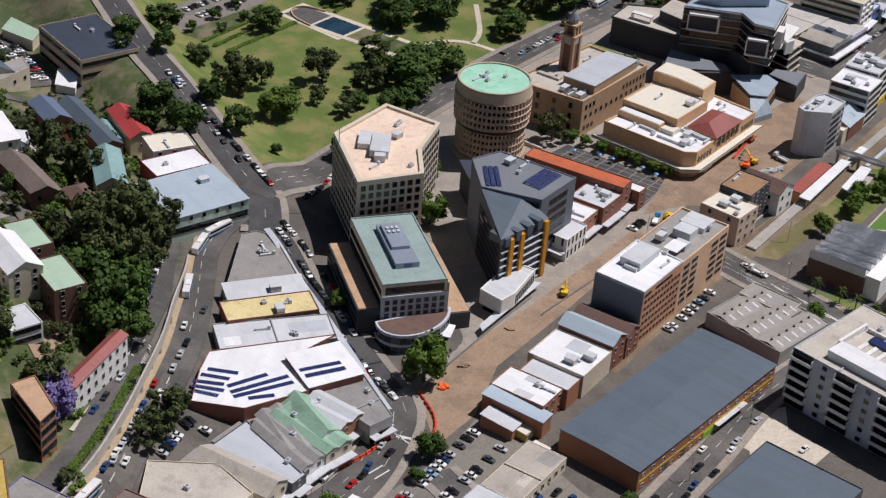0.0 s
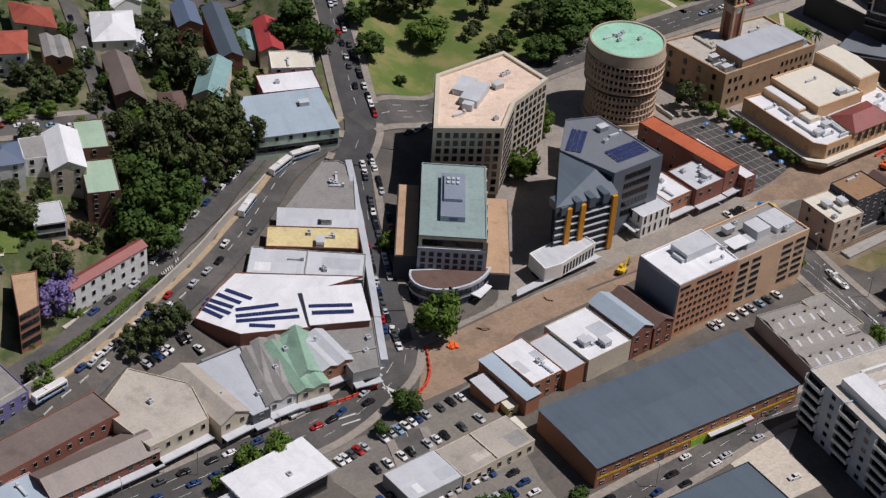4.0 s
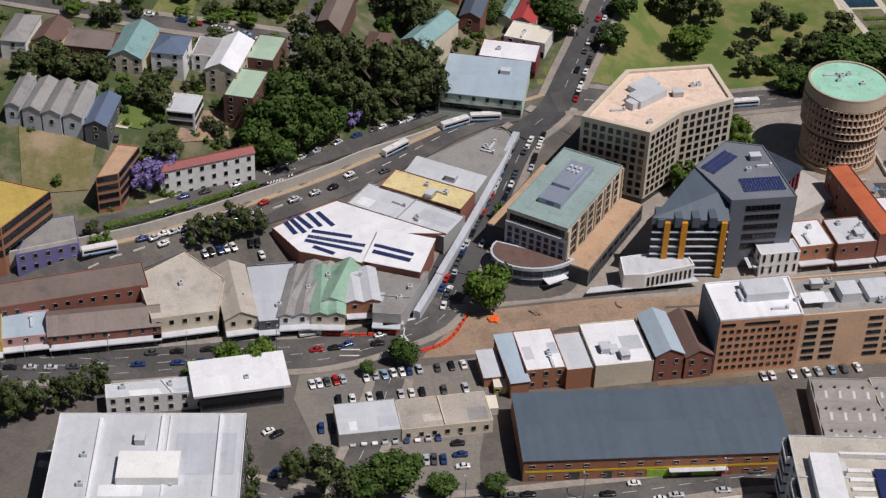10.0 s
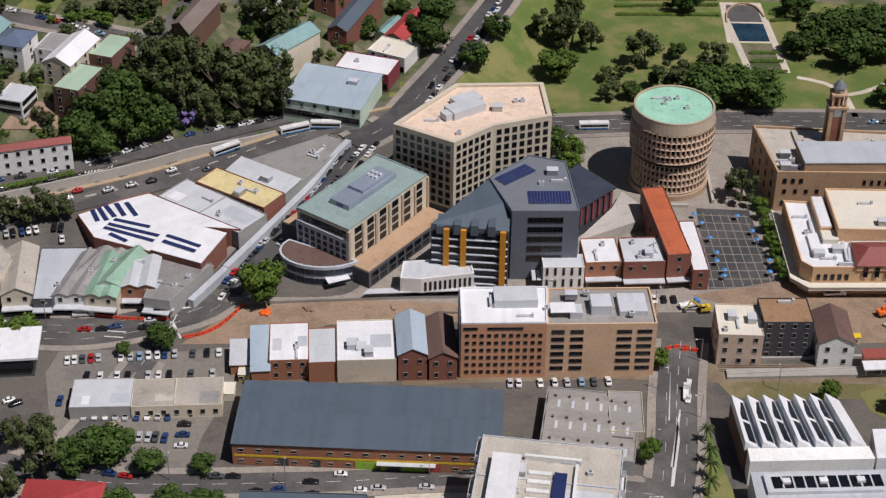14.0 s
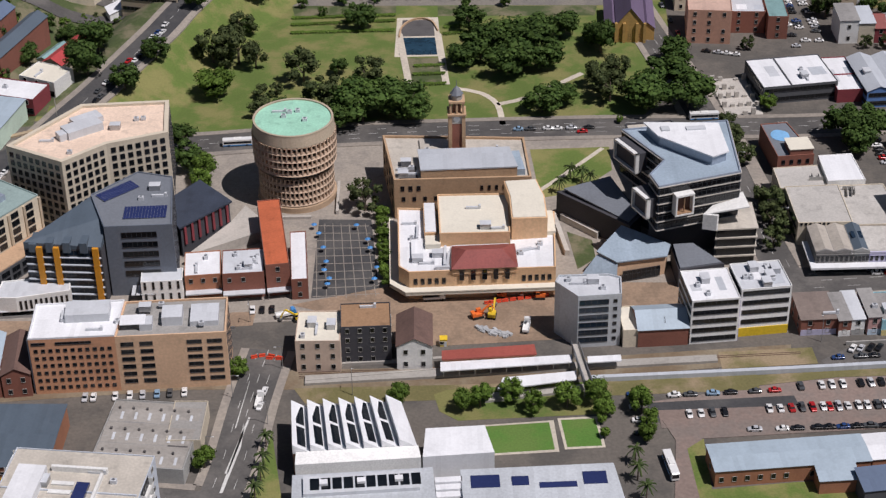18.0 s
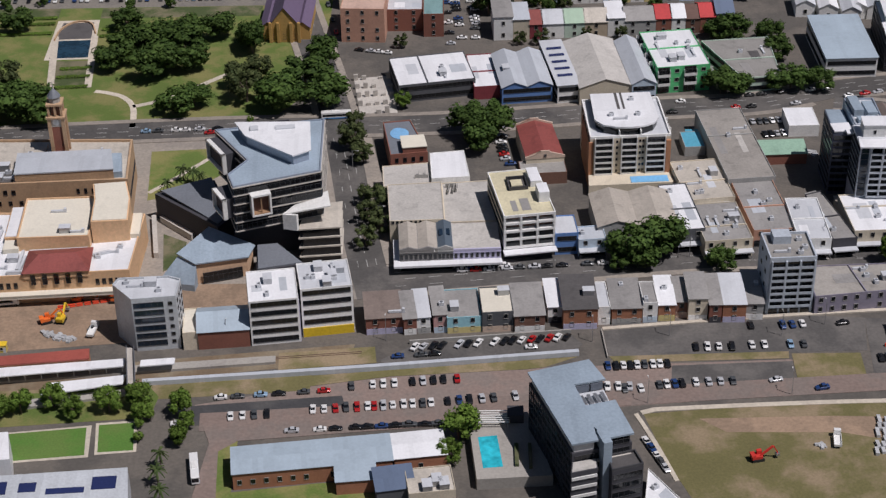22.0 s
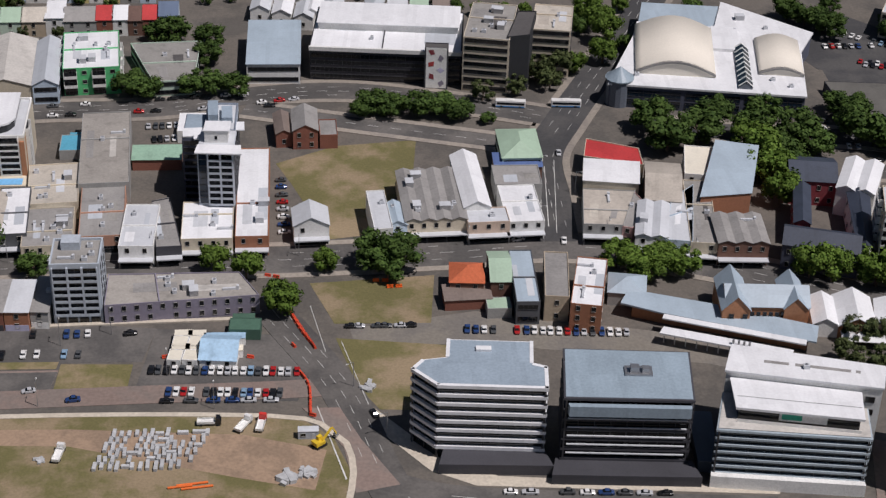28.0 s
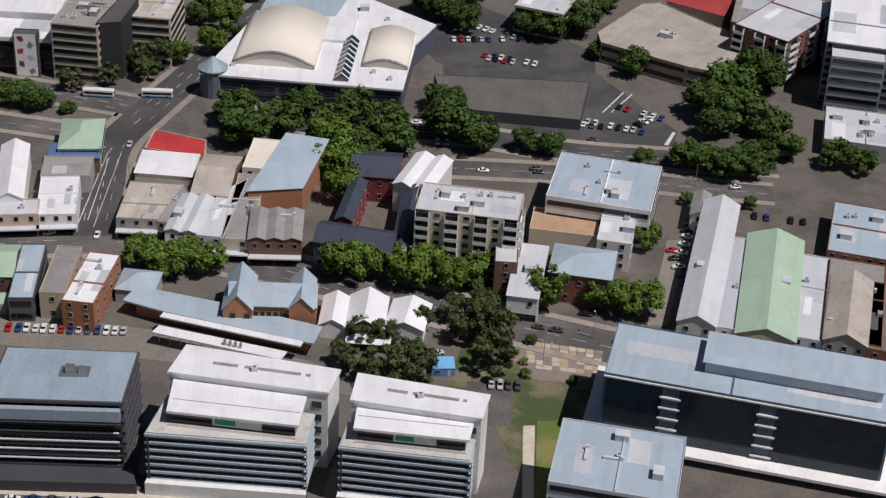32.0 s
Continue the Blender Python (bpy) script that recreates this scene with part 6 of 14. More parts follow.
bld("shop", "grey-roofed brick shops at the edge", "building", rect(760.2, -72.8, -19.1, 8.6, 49.0), 0.0, 8.0, "ltblue", "r_light", "flat", 2, "s")
bld("shop", "old concrete-roofed hall with brick front", "building", rect(772.8, -76.9, -18.1, 17.3, 47.5), 0.0, 9.0, "brick", "r_conc", "flat", 2, "s")
bld("parking_deck", "long weathered dark grey parking deck beyond the trees", "car park", [(653, 63), (703, 53.5), (711, 84), (651, 90)], 0.0, 4.6, "charcoal", "r_deck", "flat", 1, "n")
bld("retail_hall", "large pale-roofed retail hall with chamfered corners", "retail hall", [(720, 111.5), (751, 90), (762, 85), (785, 113), (768, 131), (752, 151), (743.5, 149.5), (720, 121)], 0.0, 9.0, "tan", "r_beige2", "flat", 2, "b", units=5)
bld("house", "red brick apartment block with dark balconies", "apartments", rect(797.6, 115.3, -43.2, 24.5, 46.4), 0.0, 20.0, "brick", "r_light", "flat", 6, "k")
bld("hall", "long hall with a bright red metal roof", "building", rect(771.3, 153.4, -34.6, 26.0, 20.3), 0.0, 9.0, "cream", "r_red", "gabley", 1, "p")
bld("office_building", "pale office building with horizontal window bands", "offices", rect(703.8, 149.6, -25.8, 21.3, 30.0), 0.0, 12.0, "cream", "r_light", "flat", 3, "b")
bld("office_tower", "grey glass office tower at the rail corridor", "offices", rect(820.5, 95.6, -16.1, 20.7, 60.8), 0.0, 24.0, "glassgrey", "r_light", "flat", 6, "b")

# ---- south side station row and offices on the quay ----
bld("house", "brick house with an orange tiled roof behind the street", "building", rect(492.1, -51.8, -4.5, 11.3, 12.0), 0.0, 7.0, "brown", "r_tile", "hip", 2, "p")
bld("shed", "brown roofed shed in the yard", "building", rect(491.6, -59.5, 3.2, 14.5, 6.7), 0.0, 4.0, "brick", "r_brown2", "skil", 1, "n")
bld("shop", "slim house with a green metal roof", "building", rect(503.1, -49.7, -1.1, 6.9, 18.5), 0.0, 8.0, "brown", "r_green2", "gabley", 2, "p")
bld("shed", "pale green flat shed in a yard", "building", rect(501.5, -65.3, 1.1, 7.1, 5.8), 0.0, 4.0, "grey", "r_green2", "flat", 1, "n")
bld("shop", "pale blue metal-roofed building with a dark deck", "building", rect(510.6, -56.7, -1.2, 7.7, 31.4), 0.0, 9.0, "dark", "r_blue", "flat", 2, "b")
bld("shop", "tan three-storey brick building with a grey roof", "building", rect(521.2, -57.6, -6.3, 8.0, 27.0), 0.0, 10.0, "tan", "r_grey", "flat", 2, "p")
bld("shop", "red brick building with a white roof and timber balconies", "building", rect(531.2, -63.8, -12.3, 10.1, 28.5), 0.0, 11.0, "orange", "r_white", "flat", 3, "p", units=3)
bld("shop", "low blue-grey roofed sheds beside the station", "building", rect(545.2, -57.2, -10.9, 11.4, 10.9), 0.0, 5.0, "grey", "r_blue", "hip", 1, "n")
bld("office_building", "pale office building with stepped roofs and white parapet beams", "offices", rect(679.9, -169.5, -16.1, 34.0, 28.0), 0.0, 21.0, "ltgrey", "r_blue", "flat", 5, "b", units=5, white=1)
bld("office_building", "long glass office building with grey metal roofs and dark blue glazing", "offices", rect(723.5, -134.8, -18.3, 79.4, 25.4), 0.0, 24.0, "glassblue", "r_blue", "flat", 5, "n", units=2, slab=1)
bld("building", "low white-roofed hall in front of the hotel", "building", [(297.0, -178.0), (316.0, -168.0), (307.0, -150.5), (304.5, -163.5)], 0.0, 5.5, "white", "r_white", "flat", 1, "n", units=3)
bld("site_hut", "white relocatable site hut", "building", rect(399.1, -81.8, -6.3, 4.8, 5.8), 0.0, 3.0, "white", "r_cream", "flat", 1, "p")
bld("site_hut", "white relocatable site hut", "building", rect(404.1, -81.9, -7.6, 4.8, 5.8), 0.0, 3.0, "white", "r_cream", "flat", 1, "p")
bld("site_hut", "white relocatable site hut with a light roof", "building", rect(397.9, -89.2, -7.5, 4.4, 5.7), 0.0, 3.0, "white", "r_cream", "flat", 1, "p")
bld("site_hut", "white relocatable site hut with a light roof", "building", rect(402.8, -89.4, -7.6, 4.8, 5.7), 0.0, 3.0, "white", "r_cream", "flat", 1, "p")
bld("site_hut", "wide site hut with a pale blue roof", "building", rect(411.8, -86.3, -6.0, 11.5, 13.3), 0.0, 3.2, "white", "r_bluebright3", "gabley", 1, "p")
bld("shed", "small dark green shed by the kerb", "building", rect(419.3, -74.5, -3.4, 9.1, 5.8), 0.0, 4.0, "dkgreen", "r_dkgreen", "flat", 1, "n")
bld("workshop_hall", "long brick railway workshop with a pale panelled metal roof", "hall", rect(208.0, -137.7, 4.5, 47.3, 12.4), 0.0, 6.0, "orange", "r_blue", "ridge", 1, "p")
bld("workshop_hall", "brick railway workshop with a white metal roof", "hall", rect(239.9, -135.1, 5.0, 15.6, 11.8), 0.0, 6.0, "orange", "r_white", "ridge", 1, "p")
bld("workshop_porch", "brick porch with a pale metal roof", "hall", rect(221.0, -145.8, 3.3, 10.9, 6.6), 0.0, 5.0, "orange", "r_blue", "skil", 1, "n")
bld("building", "glass-roofed low building by the hotel", "building", rect(232.2, -150.8, 7.0, 10.4, 8.3), 0.0, 6.0, "dark", "r_navy", "skil", 1, "n", solar=0)
bld("building", "pale concrete roof building by the hotel", "building", rect(242.7, -152.5, 4.9, 12.7, 10.4), 0.0, 7.0, "cream", "r_beige", "flat", 1, "n", units=5)

# ---- far terraces ----
bld("cottage", "small white cottage with a light metal gable", "house", rect(421.5, 167.7, -5.3, 8.3, 14.9), 0.0, 6.0, "white", "r_light", "gable", 1, "p")
bld("cottage", "small white cottage with a light metal gable", "house", rect(430.8, 163.3, -5.7, 8.2, 14.8), 0.0, 6.0, "white", "r_white", "gable", 1, "p")
bld("cottage", "small white cottage with a light metal gable", "house", rect(440.2, 159.5, -6.1, 8.2, 14.7), 0.0, 6.0, "white", "r_light", "gable", 1, "p")
bld("cottage", "small white cottage with a light metal gable", "house", rect(428.0, 190.1, -5.5, 8.5, 15.6), 0.0, 6.0, "white", "r_white", "gable", 1, "p")
bld("cottage", "small white cottage with a light metal gable", "house", rect(437.9, 187.3, -5.9, 8.4, 15.6), 0.0, 6.0, "white", "r_light", "gable", 1, "p")
bld("cottage", "small white cottage with a light metal gable", "house", rect(443.7, 164.1, -6.2, 8.2, 14.9), 0.0, 6.0, "white", "r_white", "gable", 1, "p")
bld("cottage", "small white cottage with a light metal gable", "house", rect(452.2, 162.7, -6.6, 8.2, 14.8), 0.0, 6.0, "white", "r_light", "gable", 1, "p")

# ---- far rows of houses ----
def terrace_row(x0, y0, rot, depth, houses, labels):
    """Terrace houses side by side: width, height, wall, roof and roof form of each."""
    x, c, sn = x0, math.cos(radians(rot)), math.sin(radians(rot))
    for i, (w, h, wall, roof, rt) in enumerate(houses):
        u = x + w / 2
        bld("terrace_house", labels[i % len(labels)], "house", rect(x0 + (u - x0) * c, y0 + (u - x0) * sn, rot, w - 0.15, depth), 0.0, h, wall, roof, rt, 2, "p")
        x += w


terrace_row(281.5, 154.5, 0.6, 15.0, [
    (8.5, 11.0, "white", "r_grey", "skil"), (7.2, 9.5, "cream", "r_light2", "skil"), (5.6, 7.0, "maroon", "r_maroon", "gabley"), (9.5, 7.0, "white", "r_light", "gabley"), (9.0, 7.0, "mint", "r_green2", "gabley"),
    (10.0, 7.0, "tan", "r_beige", "gabley"), (7.6, 8.5, "white", "r_white", "skil"), (13.5, 7.0, "grey", "r_grey", "gabley"), (6.8, 7.5, "brick", "r_redsign", "gabley"), (6.2, 7.5, "white", "r_white", "gabley"),
    (6.4, 7.0, "brown", "r_brown", "gabley"), (6.8, 7.5, "brick", "r_redsign", "gabley"), (8.0, 9.0, "ltblue", "r_navy", "gabley")],
    ("two-storey terrace house with a painted parapet and metal roof", "two-storey terrace house with a small balcony and metal roof"))
row_rng = random.Random(21)
for y0, x0, x1, rot in ((189.0, 282.0, 372.0, -1.0), (213.0, 284.0, 376.0, -1.5), (237.0, 262.0, 380.0, -1.5), (262.0, 255.0, 400.0, -2.0), (290.0, 240.0, 420.0, -2.0)):
    row, x = [], x0
    while x < x1:
        w = row_rng.uniform(5.6, 9.0)
        row.append((w, row_rng.uniform(6.5, 8.0), row_rng.choice(("white", "white", "cream", "yellow2", "pinkcream", "grey", "ltblue", "brick", "tan")), row_rng.choice(("r_light", "r_light2", "r_grey", "r_grey", "r_brown2", "r_white", "r_maroon", "r_slate2" if "r_slate2" in MATS else "r_slate")), row_rng.choice(("gable", "gable", "skil", "gabley", "flat"))))
        x += w
    terrace_row(x0, y0, rot, 13.0, row, ("small painted terrace house with a gabled street front", "small far terrace house with a metal roof", "narrow old terrace house with pale rendered walls"))
bld("terrace_house", "small far brick terrace house", "house", rect(470.5, 163.9, -1.4, 7.3, 11.8), 0.0, 6.5, "grey", "r_light2", "hip", 2, "n")
bld("terrace_house", "small far brick terrace house", "house", rect(480.3, 163.9, -1.8, 7.3, 11.8), 0.0, 6.5, "yellow2", "r_light", "gabley", 2, "n")
bld("terrace_house", "small far brick terrace house", "house", rect(489.7, 163.9, -2.2, 6.6, 11.8), 0.0, 6.5, "brick", "r_green2", "gabley", 2, "n")
bld("terrace_house", "small far terrace house with painted walls", "house", rect(499.2, 163.9, -2.7, 5.9, 11.8), 0.0, 6.5, "ltblue", "r_brown2", "gabley", 2, "n")
bld("shop", "brick building with pale blue-grey metal roofs", "building", rect(789.5, -33.3, -19.5, 24.5, 33.9), 0.0, 8.0, "brick", "r_blue", "flat", 2, "p", units=4)
bld("shop", "low white roofed building with roof plant", "building", rect(810.7, 43.1, -16.6, 29.0, 26.8), 0.0, 7.0, "grey", "r_light", "flat", 1, "n", units=8)
bld("house", "small cottage with steep grey gables", "building", rect(735.8, -13.8, -16.9, 5.7, 15.8), 0.0, 7.0, "white", "r_grey", "gable", 2, "p")
bld("shop", "grey roofed shop with skylights", "building", rect(769.2, -82.5, -19.0, 12.4, 37.2), 0.0, 9.0, "grey", "r_beige2", "gable", 2, "s")
bld("shop", "brown roofed brick shop", "building", rect(781.1, -86.5, -19.4, 10.9, 38.3), 0.0, 9.0, "brick", "r_brown2", "flat", 2, "s")
bld("office_tower", "dark glass office tower with white fins", "offices", rect(823.9, 98.4, -17.6, 29.3, 51.9), 0.0, 26.0, "glassgrey", "r_white", "flat", 8, "b")
bld("apartment_block", "red brick apartment block with balconies", "apartments", rect(796.4, 127.9, -17.7, 36.2, 33.8), 0.0, 16.0, "brick", "r_grey", "flat", 5, "b")


# ---- landmarks ----
def mark(name, label, cat, x, y, z=0.0):
    root = thing(name, label, cat, Matrix.Translation((x, y, z)))
    root["ox"], root["oy"] = x, y
    return root


def loc(root, pts):
    o = root.matrix_world.translation
    return [(p[0] - o.x, p[1] - o.y) for p in pts]


def block(root, nm, pts, z0, z1, mat, top=None, label=""):
    bm = bmesh.new()
    add_prism(bm, loc(root, pts), z0, z1, 0, loc(root, top) if top else None)
    return part(nm, (bm, mat), root, label=label)


def parapet(root, pts, z, mat, roof, pp=0.9, t=0.5):
    bm = bmesh.new()
    p, q = loc(root, pts), inset(loc(root, pts), t)
    k = len(p)
    ring = [[bm.verts.new((*c, h)) for c in side] for side, h in ((p, z), (p, z + pp), (q, z + pp), (q, z))]
    for a, b in zip(ring, ring[1:]):
        for i in range(k):
            bm.faces.new((a[i], a[(i + 1) % k], b[(i + 1) % k], b[i]))
    part("parapet", (bm, mat), root)
    bm = bmesh.new()
    add_prism(bm, q, z - 0.05, z + 0.12)
    part("roof", (bm, roof), root)


def edge(root, a, b):
    (ax, ay), (bx, by) = loc(root, [a, b])
    return Matrix.Translation((ax, ay, 0)) @ Matrix.Rotation(math.atan2(by - ay, bx - ax), 4, "Z"), math.hypot(bx - ax, by - ay)


def wins(root, a, b, zs, n, w, h, kind="dark", nm="window", margin=0.0, out=0.0):
    m, ln = edge(root, a, b)
    for z in zs:
        for i in range(n):
            x = margin + (i + 0.5) * (ln - 2 * margin) / n
            part(nm, window_mesh(w, h, kind), root, m @ Matrix.Translation((x, -out, z)))


def bands(root, a, b, zs, h, kind="dark", margin=0.6, nm="window_band"):
    m, ln = edge(root, a, b)
    for z in zs:
        part(nm, window_mesh(ln - 2 * margin, h, kind), root, m @ Matrix.Translation((ln / 2, 0, z)))


def boxes(root, nm, mat, x, y, rot, items, label=""):
    """Boxes given as (x0, x1, y0, y1, z0, z1) in a frame at x, y turned by rot."""
    o = root.matrix_world.translation
    m = Matrix.Translation((x - o.x, y - o.y, 0)) @ Matrix.Rotation(radians(rot), 4, "Z")
    for it in items:
        bm = bmesh.new()
        add_box(bm, *it)
        part(nm, (bm, mat), root, m, label)


def solar_field(root, x, y, z, rot, rows, n, step=2.0):
    o = root.matrix_world.translation
    m = Matrix.Translation((x - o.x, y - o.y, z)) @ Matrix.Rotation(radians(rot), 4, "Z")
    for i in range(rows):
        part("solar_panel", panel_row_mesh(n), root, m @ Matrix.Translation((0, (i - (rows - 1) / 2) * step, 0)))


def units(root, spots, z):
    o = root.matrix_world.translation
    for x, y, k in spots:
        part("roof_unit", unit_mesh(k), root, Matrix.Translation((x - o.x, y - o.y, z)))


def lerp(a, b, t):
    return (a[0] + (b[0] - a[0]) * t, a[1] + (b[1] - a[1]) * t)


def hex_office():
    r = mark("office_tower", "beige precast-concrete office tower with an angled plan and deep punched windows", "offices", -22, 24)
    p = [(-52, 13), (-29.7, 0.4), (-15.5, 13), (6, 21), (3.6, 46), (-29.5, 44)]
    block(r, "base", inset(p, 1.2), -0.2, 4.0, "frame_dark")
    block(r, "wall", p, 3.6, 31.0, "precast")
    parapet(r, p, 31.0, "precast", "r_pinkroof2", 1.1, 1.6)
    zs = [4.9 + i * 3.3 for i in range(8)]
    for a, b, n in ((p[0], p[1], 8), (p[1], p[2], 6), (p[2], p[3], 7), (p[3], p[4], 8), (p[5], p[0], 12)):
        wins(r, a, b, zs, n, 1.7, 2.0, "dark", margin=0.8)
    boxes(r, "plant_room", "r_light", -24, 25, 35, [(-9, 5, -3, 4, 31.1, 34.2), (-3, 8, 3, 9, 31.1, 33.4), (-12, -8, -2, 2, 31.1, 33.8)])
    units(r, [(-7, 32, 0), (-4.5, 32.5, 0), (-38, 17, 1), (-28, 8, 0), (-14, 26, 2)], 31.2)
    boxes(r, "mast", "steel", -37, 35, 0, [(-0.12, 0.12, -0.12, 0.12, 31.1, 40.0)])


def green_office():
    cx, cy, rot, w, d, h = -61.5, -14.4, -35.5, 23.0, 45.0, 20.2
    r = mark("office_block", "glass and cream office block with a sea-green flat roof", "offices", cx, cy)
    p = rect(cx, cy, rot, w, d)
    block(r, "wall", p, -0.2, h, "cream")
    parapet(r, p, h, "r_teal2", "r_teal2", 0.5, 0.4)
    block(r, "front_wall", rect(*lerp(p[0], p[1], 0.5), rot, w + 0.3, 1.2), 0, 16.0, "ltgrey")
    wins(r, p[0], p[1], [7.6, 10.2, 12.8], 8, 1.5, 1.6, "blue", margin=0.4, out=0.65)
    bands(r, p[0], p[1], [16.6], 2.6, "dark", 1.2)
    wins(r, p[1], p[2], [4.2, 7.4, 10.6, 13.8, 17.0], 6, 3.4, 2.2, "dark", margin=1.5)
    for i in range(7):
        a = lerp(p[1], p[2], i / 6)
        boxes(r, "pier", "tan", *a, rot, [(-0.1, 0.5, -0.5, 0.5, 3.0, 19.6)])
    for k in (0, 1, 2, 3):
        bands(r, p[3], p[0], [3.5 + k * 4.0], 2.2, "dark", 1.0)
    boxes(r, "plant_room", "blue_panel", cx, cy, rot, [(-4.5, 4.0, -13, 14, h, h + 2.2), (-3.5, 3.0, -4, 12, h + 2.2, h + 3.4)])
    boxes(r, "roof_vent", "r_light", cx, cy, rot, [(-2.5 + i * 1.7, -1.6 + i * 1.7, 5 + j * 2.5, 6.4 + j * 2.5, h + 3.4, h + 4.0) for i in range(3) for j in range(2)])
    boxes(r, "sign_panel", "purple", cx, cy, rot, [(-1.5, 1.5, -13.06, -13.0, h + 0.5, h + 1.9)], "violet square sign with a white mark")
    # lower terrace wings and the rounded corner
    q = rect(cx + 16 * math.cos(radians(rot)), cy + 16 * math.sin(radians(rot)), rot, 9, 46)
    block(r, "side_wing", q, -0.2, 6.5, "dark")
    block(r, "wing_roof", inset(q, 0.3), 6.5, 6.9, "r_tan")
    wins(r, q[1], q[2], [0.8, 3.6], 9, 3.6, 2.0, "dark", margin=1)
    q2 = rect(cx - 15.5 * math.cos(radians(rot)), cy - 15.5 * math.sin(radians(rot)), rot, 8, 44)
    block(r, "side_wing", q2, -0.2, 11, "charcoal")
    block(r, "wing_roof", inset(q2, 0.4), 11, 11.3, "r_tan")
    for z in (2, 5, 8):
        bands(r, q2[3], q2[0], [z], 1.7, "dark", 1.0)
    c = lerp(p[0], p[1], 0.5)
    arc = [(c[0] + 15.5 * math.cos(radians(rot + 180 + i * 180 / 14)), c[1] + 11 * math.sin(radians(rot + 180 + i * 180 / 14))) for i in range(15)]
    block(r, "rounded_podium", arc, -0.2, 7.6, "ltgrey")
    block(r, "podium_roof", inset(arc, 0.8), 7.6, 7.75, "r_brown")
    for i in range(14):
        bands(r, arc[i], arc[i + 1], [0.6, 4.2], 2.2, "blue", 0.12)
    boxes(r, "canopy", "r_white", arc[9][0] + 8, arc[9][1] + 0, rot + 60, [(-4, 4, -2.2, 2.2, 3.2, 3.5)])


def fin_office():
    r = mark("office_building", "slate-grey angular office building with orange fins and a folded dark roof", "offices", -8, -20)
    p = [(-9.5, -38), (13.6, -37.2), (10.2, -5), (-2.5, -1), (-17.2, -16.5)]
    block(r, "wall", p, -0.2, 28.0, "slate_wall")
    parapet(r, p, 28.0, "slate_wall", "r_slate2", 0.5, 0.4)
    wins(r, p[0], p[1], [8 + i * 3.9 for i in range(5)], 1, 12, 2.2, "dark")
    wins(r, p[1], p[2], [3 + i * 3.6 for i in range(7)], 5, 3.6, 1.6, "dark", margin=1)
    bands(r, p[4], p[0], [3 + i * 3.6 for i in range(7)], 2.2, "dark", 0.8)
    solar_field(r, 3.5, -29, 28.2, 2, 4, 14)
    solar_field(r, -8, -14.5, 28.2, 42, 3, 14)
    units(r, [(5, -13, 2), (7, -18, 1), (1, -20, 0)], 28.1)
    q = [(-37.0, -40.5), (-10.5, -42.5), (-9.5, -30), (-12, -22), (-17.2, -16.5)]
    block(r, "wing", q, -0.2, 22.0, "charcoal")
    bm = bmesh.new()
    v = [bm.verts.new((*c, z)) for c, z in zip(loc(r, q), (24.5, 23.0, 27.6, 27.8, 27.8))]
    w = [bm.verts.new((*c, 22.0)) for c in loc(r, q)]
    for k in ((0, 1, 2), (0, 2, 3), (0, 3, 4)):
        bm.faces.new([v[i] for i in k])
    for i in range(5):
        bm.faces.new((w[i], w[(i + 1) % 5], v[(i + 1) % 5], v[i]))
    part("folded_roof", (bm, "r_slate"), r)
    for t in (0.12, 0.34, 0.56, 0.78):
        x, y = lerp(q[0], q[1], t)
        boxes(r, "roof_fold", "r_slate", x, y, -4.3, [(-1.3, 1.3, -0.9, 7, 21.0, 24.2 + 0.8 * (t > 0.3))])
    for k in range(7):
        bands(r, q[0], q[1], [1.5 + k * 3.0], 2.0, "blue", 0.4)
        x, y = lerp(q[0], q[1], 0.5)
        boxes(r, "floor_ledge", "ltgrey", x, y, -4.3, [(-13, 13, -0.8, 0.1, 0.7 + k * 3.0, 1.05 + k * 3.0)])
    for t in (0.2, 0.42, 0.93):
        x, y = lerp(q[0], q[1], t)
        boxes(r, "orange_fin", "orange_panel", x, y, -4.3, [(-1.0, 1.0, -1.2, 0.2, 0.5, 23.0)])
    bands(r, q[4], q[0], [1.5 + k * 3.0 for k in range(7)], 1.6, "dark", 1.5)
    s = [(-47.2, -50.2), (-40, -50.6), (-22, -46.6), (-23.5, -37), (-46.5, -40.2)]
    block(r, "street_wing", s, 2.6, 8.0, "white")
    block(r, "street_base", inset(s, 1.2), -0.2, 2.7, "glass")
    parapet(r, s, 8.0, "white", "r_light", 0.5, 0.4)
    wins(r, s[1], s[2], [3.4], 10, 0.7, 3.4, "dark", margin=0.6)
    block(r, "street_canopy", [(-60, -52), (-20, -48.5), (-21.5, -45.5), (-58, -49)], 2.5, 2.8, "r_light")
    h = [(12.5, -14), (28.5, 2.6), (16.4, 17), (5, 2)]
    block(r, "rear_hall", h, -0.2, 12.5, "charcoal")
    block(r, "hall_roof", inset(h, -0.8), 12.5, 13.2, "r_navy2")
    for i in range(7):
        x, y = lerp(h[0], h[1], (i + 0.5) / 7)
        boxes(r, "column", "maroon", x, y, 46, [(-0.5, 0.5, -0.7, 0.0, 5, 12.4)])
    block(r, "forecourt_hall", [(14, -20), (44, -2), (33, 14), (28.5, 2.6)], -0.1, 4.2, "concrete")
    boxes(r, "entry_canopy", "r_light", 2, -41, 2, [(-4 + i * 1.7, -2.7 + i * 1.7, -3, 3, 4.0, 4.3) for i in range(5)])


